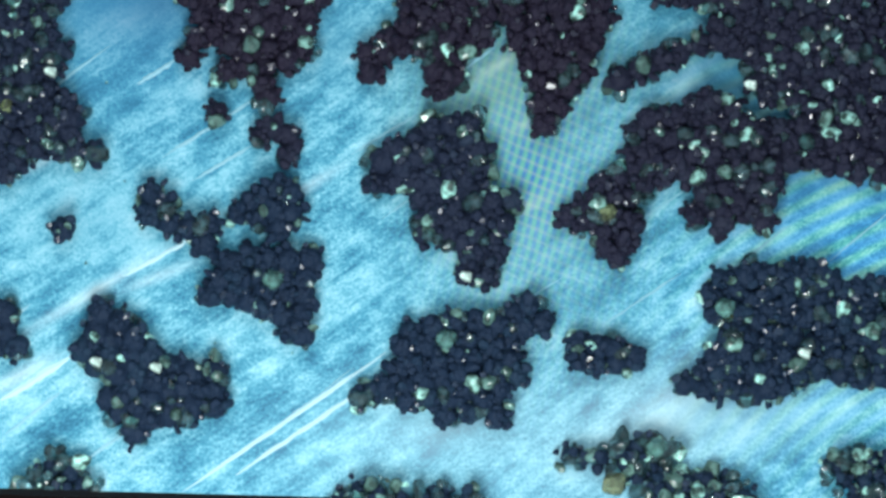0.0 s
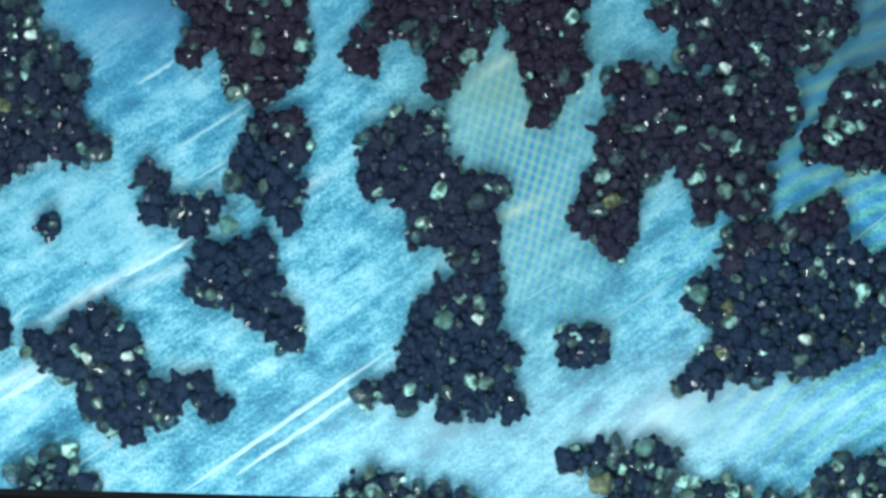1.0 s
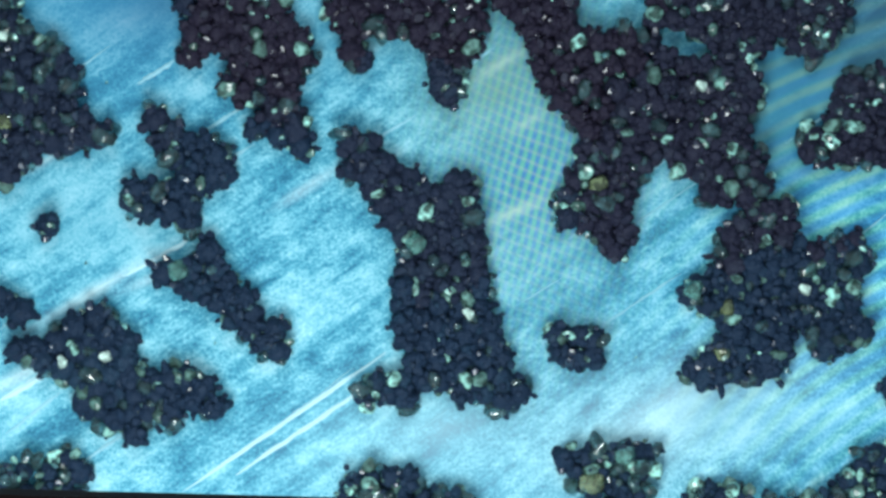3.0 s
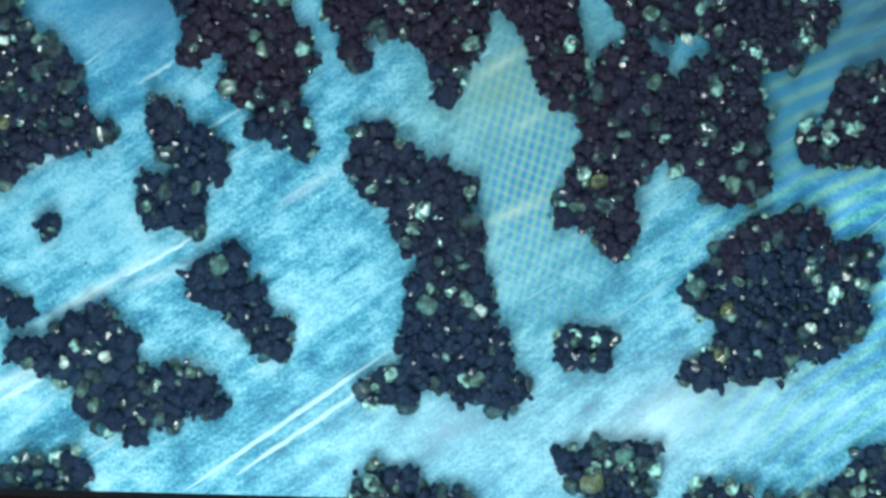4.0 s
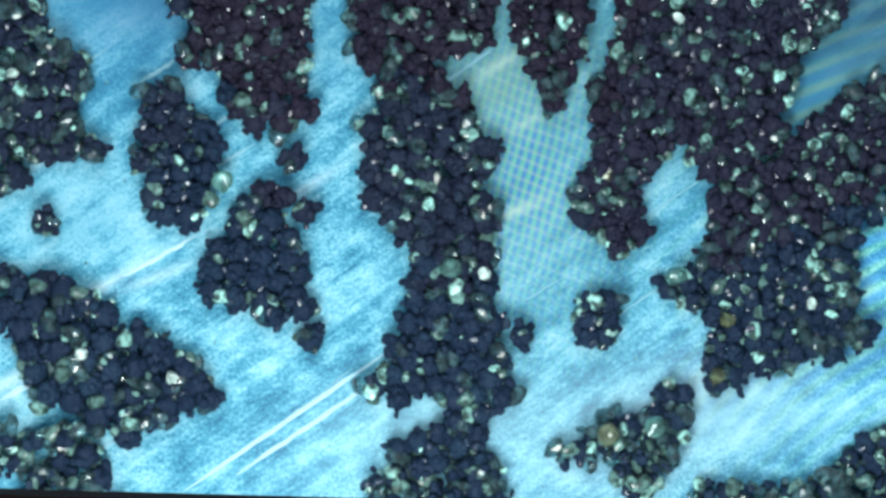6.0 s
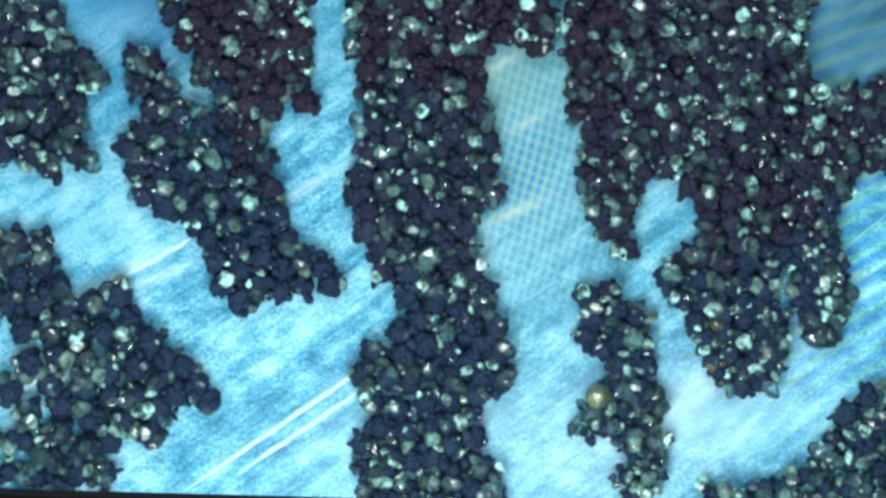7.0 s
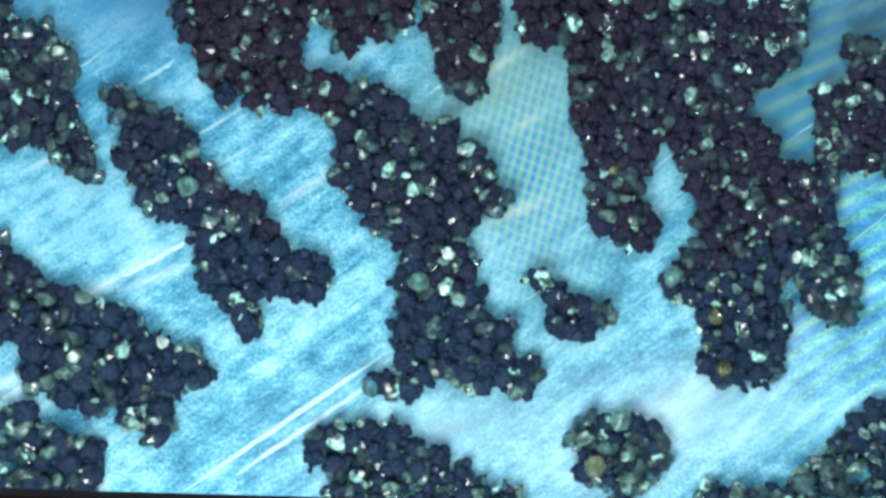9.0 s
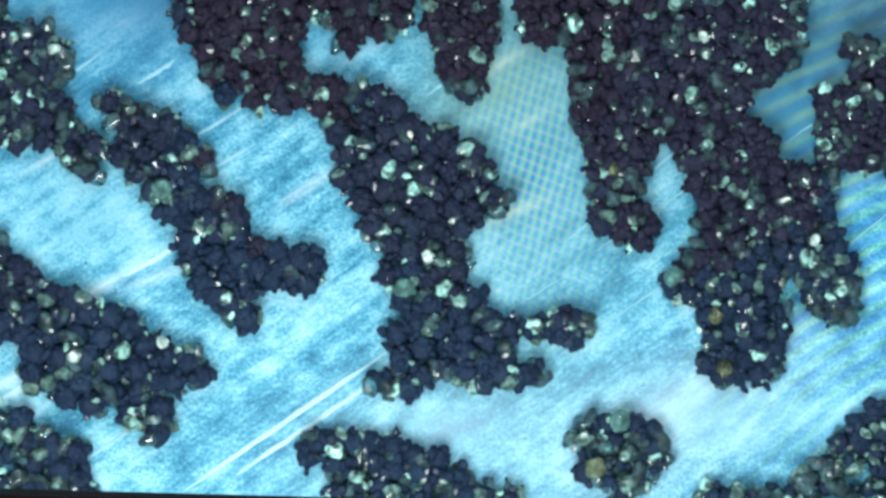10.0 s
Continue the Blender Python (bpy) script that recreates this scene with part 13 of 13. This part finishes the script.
    move(clump(h, 0.15), [(2.03, -1.13), (1.84, -1.12), (1.65, -1.05), (1.59, -1.12), (1.59, -1.12), (1.59, -1.12), (1.67, -1.14), (1.72, -1.00), (1.71, -0.91), (1.72, -0.74), (1.89, -0.92), (1.69, -0.79), (1.52, -0.82), (1.38, -0.91)])
    move(clump(h, 0.15), [(1.60, -1.01), (1.57, -0.97), (1.47, -0.94), (1.41, -0.92), (1.41, -0.92), (1.41, -0.92), (1.50, -0.93), (1.60, -0.87), (1.53, -0.74), (1.59, -0.60), (1.53, -0.53), (1.46, -0.52), (1.02, -0.33), (0.93, -0.85)])
    move(clump(h, 0.16), [(1.84, -1.21), (1.73, -1.18), (1.66, -2.15), (1.52, -2.22), (1.52, -2.22), (1.52, -2.22), (1.52, -2.22), (1.52, -2.07), (1.52, -2.05), (1.42, -2.20), (1.69, -1.86), (1.78, -2.15), (1.49, -2.36), (1.49, -2.36)])
    move(clump(h, 0.15), [(1.63, -1.23), (1.58, -1.17), (1.50, -1.13), (1.43, -1.17), (1.43, -1.17), (1.43, -1.17), (1.49, -1.16), (1.61, -1.09), (1.61, -0.98), (1.67, -0.87), (1.85, -1.22), (1.92, -1.41), (1.71, -1.85), (1.71, -1.85)])
    move(clump(h, 0.15), [(1.80, -1.05), (1.72, -1.02), (1.60, -0.94), (1.60, -0.97), (1.60, -0.97), (1.60, -0.97), (1.71, -0.98), (1.78, -0.77), (1.50, -0.58), (1.75, -0.54), (1.85, -0.64), (1.66, -0.60), (1.50, -0.62), (1.41, -0.75)])
    move(clump(h, 0.15), [(1.44, -1.17), (1.42, -1.15), (1.34, -1.13), (1.25, -1.10), (1.25, -1.10), (1.25, -1.10), (1.31, -1.13), (1.48, -1.07), (1.51, -0.92), (1.51, -0.90), (1.69, -1.04), (1.62, -0.74), (1.35, -0.85), (1.26, -0.91)])
    move(quartz(0, "white quartz crystal resting on the black sand"), [(-3.65, -1.19), (-3.68, -1.19), (-3.76, -1.15), (-4.01, -1.19), (-4.03, -1.19), (-4.01, -1.19), (-4.00, -1.19), (-3.74, -1.09), (-3.80, -1.10), (-3.80, -1.12), (-3.86, -1.01), (-3.85, -1.01), (-3.89, -1.13), (-3.89, -1.13)], 0.34)
    move(quartz(1, "pale clear quartz crystal at the edge of the sand"), [(2.98, -0.62), (2.89, -0.56), (2.71, -0.47), (2.66, -0.44), (2.65, -0.43), (2.65, -0.43), (2.68, -0.40), (2.71, -0.37), (2.65, -0.32), (2.48, -0.29), (2.41, -0.26), (2.50, -0.32), (2.44, -0.29), (2.44, -0.29)], 0.30)
    move(quartz(2, "amber translucent crystal among black sand"), [(1.81, -2.48), (1.81, -2.45), (1.67, -2.48), (1.60, -2.45), (1.58, -2.47), (1.58, -2.47), (1.58, -2.47), (1.55, -2.23), (1.54, -2.15), (1.76, -2.06), (1.63, -1.57), (1.69, -1.99), (1.60, -2.30), (1.60, -2.32)], 0.30)
    move(quartz(1, "pale clear quartz crystal at the edge of the sand"), [(2.26, -2.09), (2.23, -2.06), (2.14, -2.09), (1.93, -2.18), (1.93, -2.18), (1.93, -2.18), (1.93, -2.18), (2.08, -2.20), (1.94, -2.18), (2.29, -2.09), (2.02, -0.95), (2.14, -1.79), (1.88, -1.81), (1.87, -1.82)], 0.30)
    move(quartz(3, "smoky glossy bead at the end of a sand arm"), [(-0.86, -1.58), (-0.88, -1.58), (-0.86, -1.55), (-0.86, -1.51), (-0.86, -1.49), (-0.86, -1.49), (-0.83, -1.48), (-0.86, -1.46), (-0.86, -1.45), (-0.88, -1.43), (-0.80, -1.49), (-0.80, -1.49), (-0.77, -1.45), (-0.77, -1.45)], 0.26)
    move(quartz(3, "smoky glossy bead at the end of a sand arm"), [(-3.66, 1.01), (-3.65, 1.01), (-3.64, 1.01), (-3.59, 1.19), (-3.59, 1.19), (-3.59, 1.19), (-3.59, 1.21), (-3.61, 1.19), (-3.61, 1.19), (-3.70, 1.03), (-3.73, 0.91), (-3.74, 1.03), (-3.82, 0.83), (-3.80, 0.86)], 0.26)
    move(quartz(0, "white quartz crystal resting on the black sand"), [(0.25, -0.29), (0.22, -0.29), (0.37, -0.74), (0.29, -0.70), (0.26, -0.61), (0.32, -0.73), (0.40, -0.65), (0.22, -0.29), (0.11, -0.13), (0.44, -0.28), (0.40, -0.17), (0.13, 0.16), (0.05, -0.05), (-0.16, -0.08)], 0.34)
    move(quartz(1, "pale clear quartz crystal resting on the black sand"), [(0.04, -0.95), (0.10, -0.95), (0.01, -0.74), (-0.23, -0.05), (-0.29, 0.10), (-0.26, -0.11), (-0.17, -0.59), (-0.10, -0.44), (-0.26, -0.35), (0.13, -0.22), (-0.14, -0.08), (-0.22, 0.11), (-0.26, -0.34), (-0.41, -0.41)], 0.30)
    move(quartz(1, "pale clear quartz crystal resting on the black sand"), [(-1.79, -0.32), (-1.97, -0.17), (-2.26, 0.25), (-2.78, -0.23), (-2.78, -0.23), (-2.81, -0.23), (-2.36, -0.17), (-2.30, 0.67), (-2.59, 0.70), (-2.30, 0.67), (-2.42, 0.94), (-2.60, 0.85), (-2.69, 0.67), (-2.96, 0.64)], 0.30)
    move(quartz(0, "white quartz crystal resting on the black sand"), [(3.82, -1.10), (3.70, -0.98), (3.82, -0.95), (3.76, -0.46), (3.68, -0.41), (3.91, -0.49), (3.88, -0.83), (3.80, -0.80), (4.00, -0.41), (3.85, -0.62), (4.03, -0.35), (3.88, -0.05), (3.73, -0.08), (3.92, 0.10)], 0.34)
    move(quartz(0, "white quartz crystal resting on the black sand"), [(3.25, 1.73), (3.13, 1.73), (2.98, 1.91), (2.72, 2.00), (2.73, 1.72), (2.72, 1.73), (2.57, 2.21), (2.51, 2.51), (2.31, 2.57), (2.57, 2.41), (2.07, 2.57), (2.77, 0.84), (2.74, 2.24), (2.74, 2.24)], 0.34)
    move(quartz(0, "white quartz crystal resting on the black sand"), [(-3.02, -1.25), (-3.17, -1.22), (-3.32, -1.13), (-3.53, -1.13), (-3.56, -1.13), (-3.55, -1.13), (-3.56, -1.13), (-2.90, -1.37), (-2.87, -1.36), (-2.80, -1.22), (-3.14, -1.94), (-3.11, -2.00), (-2.96, -0.98), (-2.96, -0.98)], 0.34)
    move(quartz(0, "white quartz crystal resting on the black sand"), [(-4.13, 1.87), (-4.34, 2.08), (-4.34, 2.26), (-4.61, 2.21), (-4.63, 2.32), (-4.66, 2.20), (-4.64, 2.20), (-4.55, 1.96), (-4.52, 1.93), (-4.54, 1.90), (-4.52, 1.66), (-3.83, 1.81), (-4.06, 2.09), (-4.10, 2.11)], 0.34)


motions()
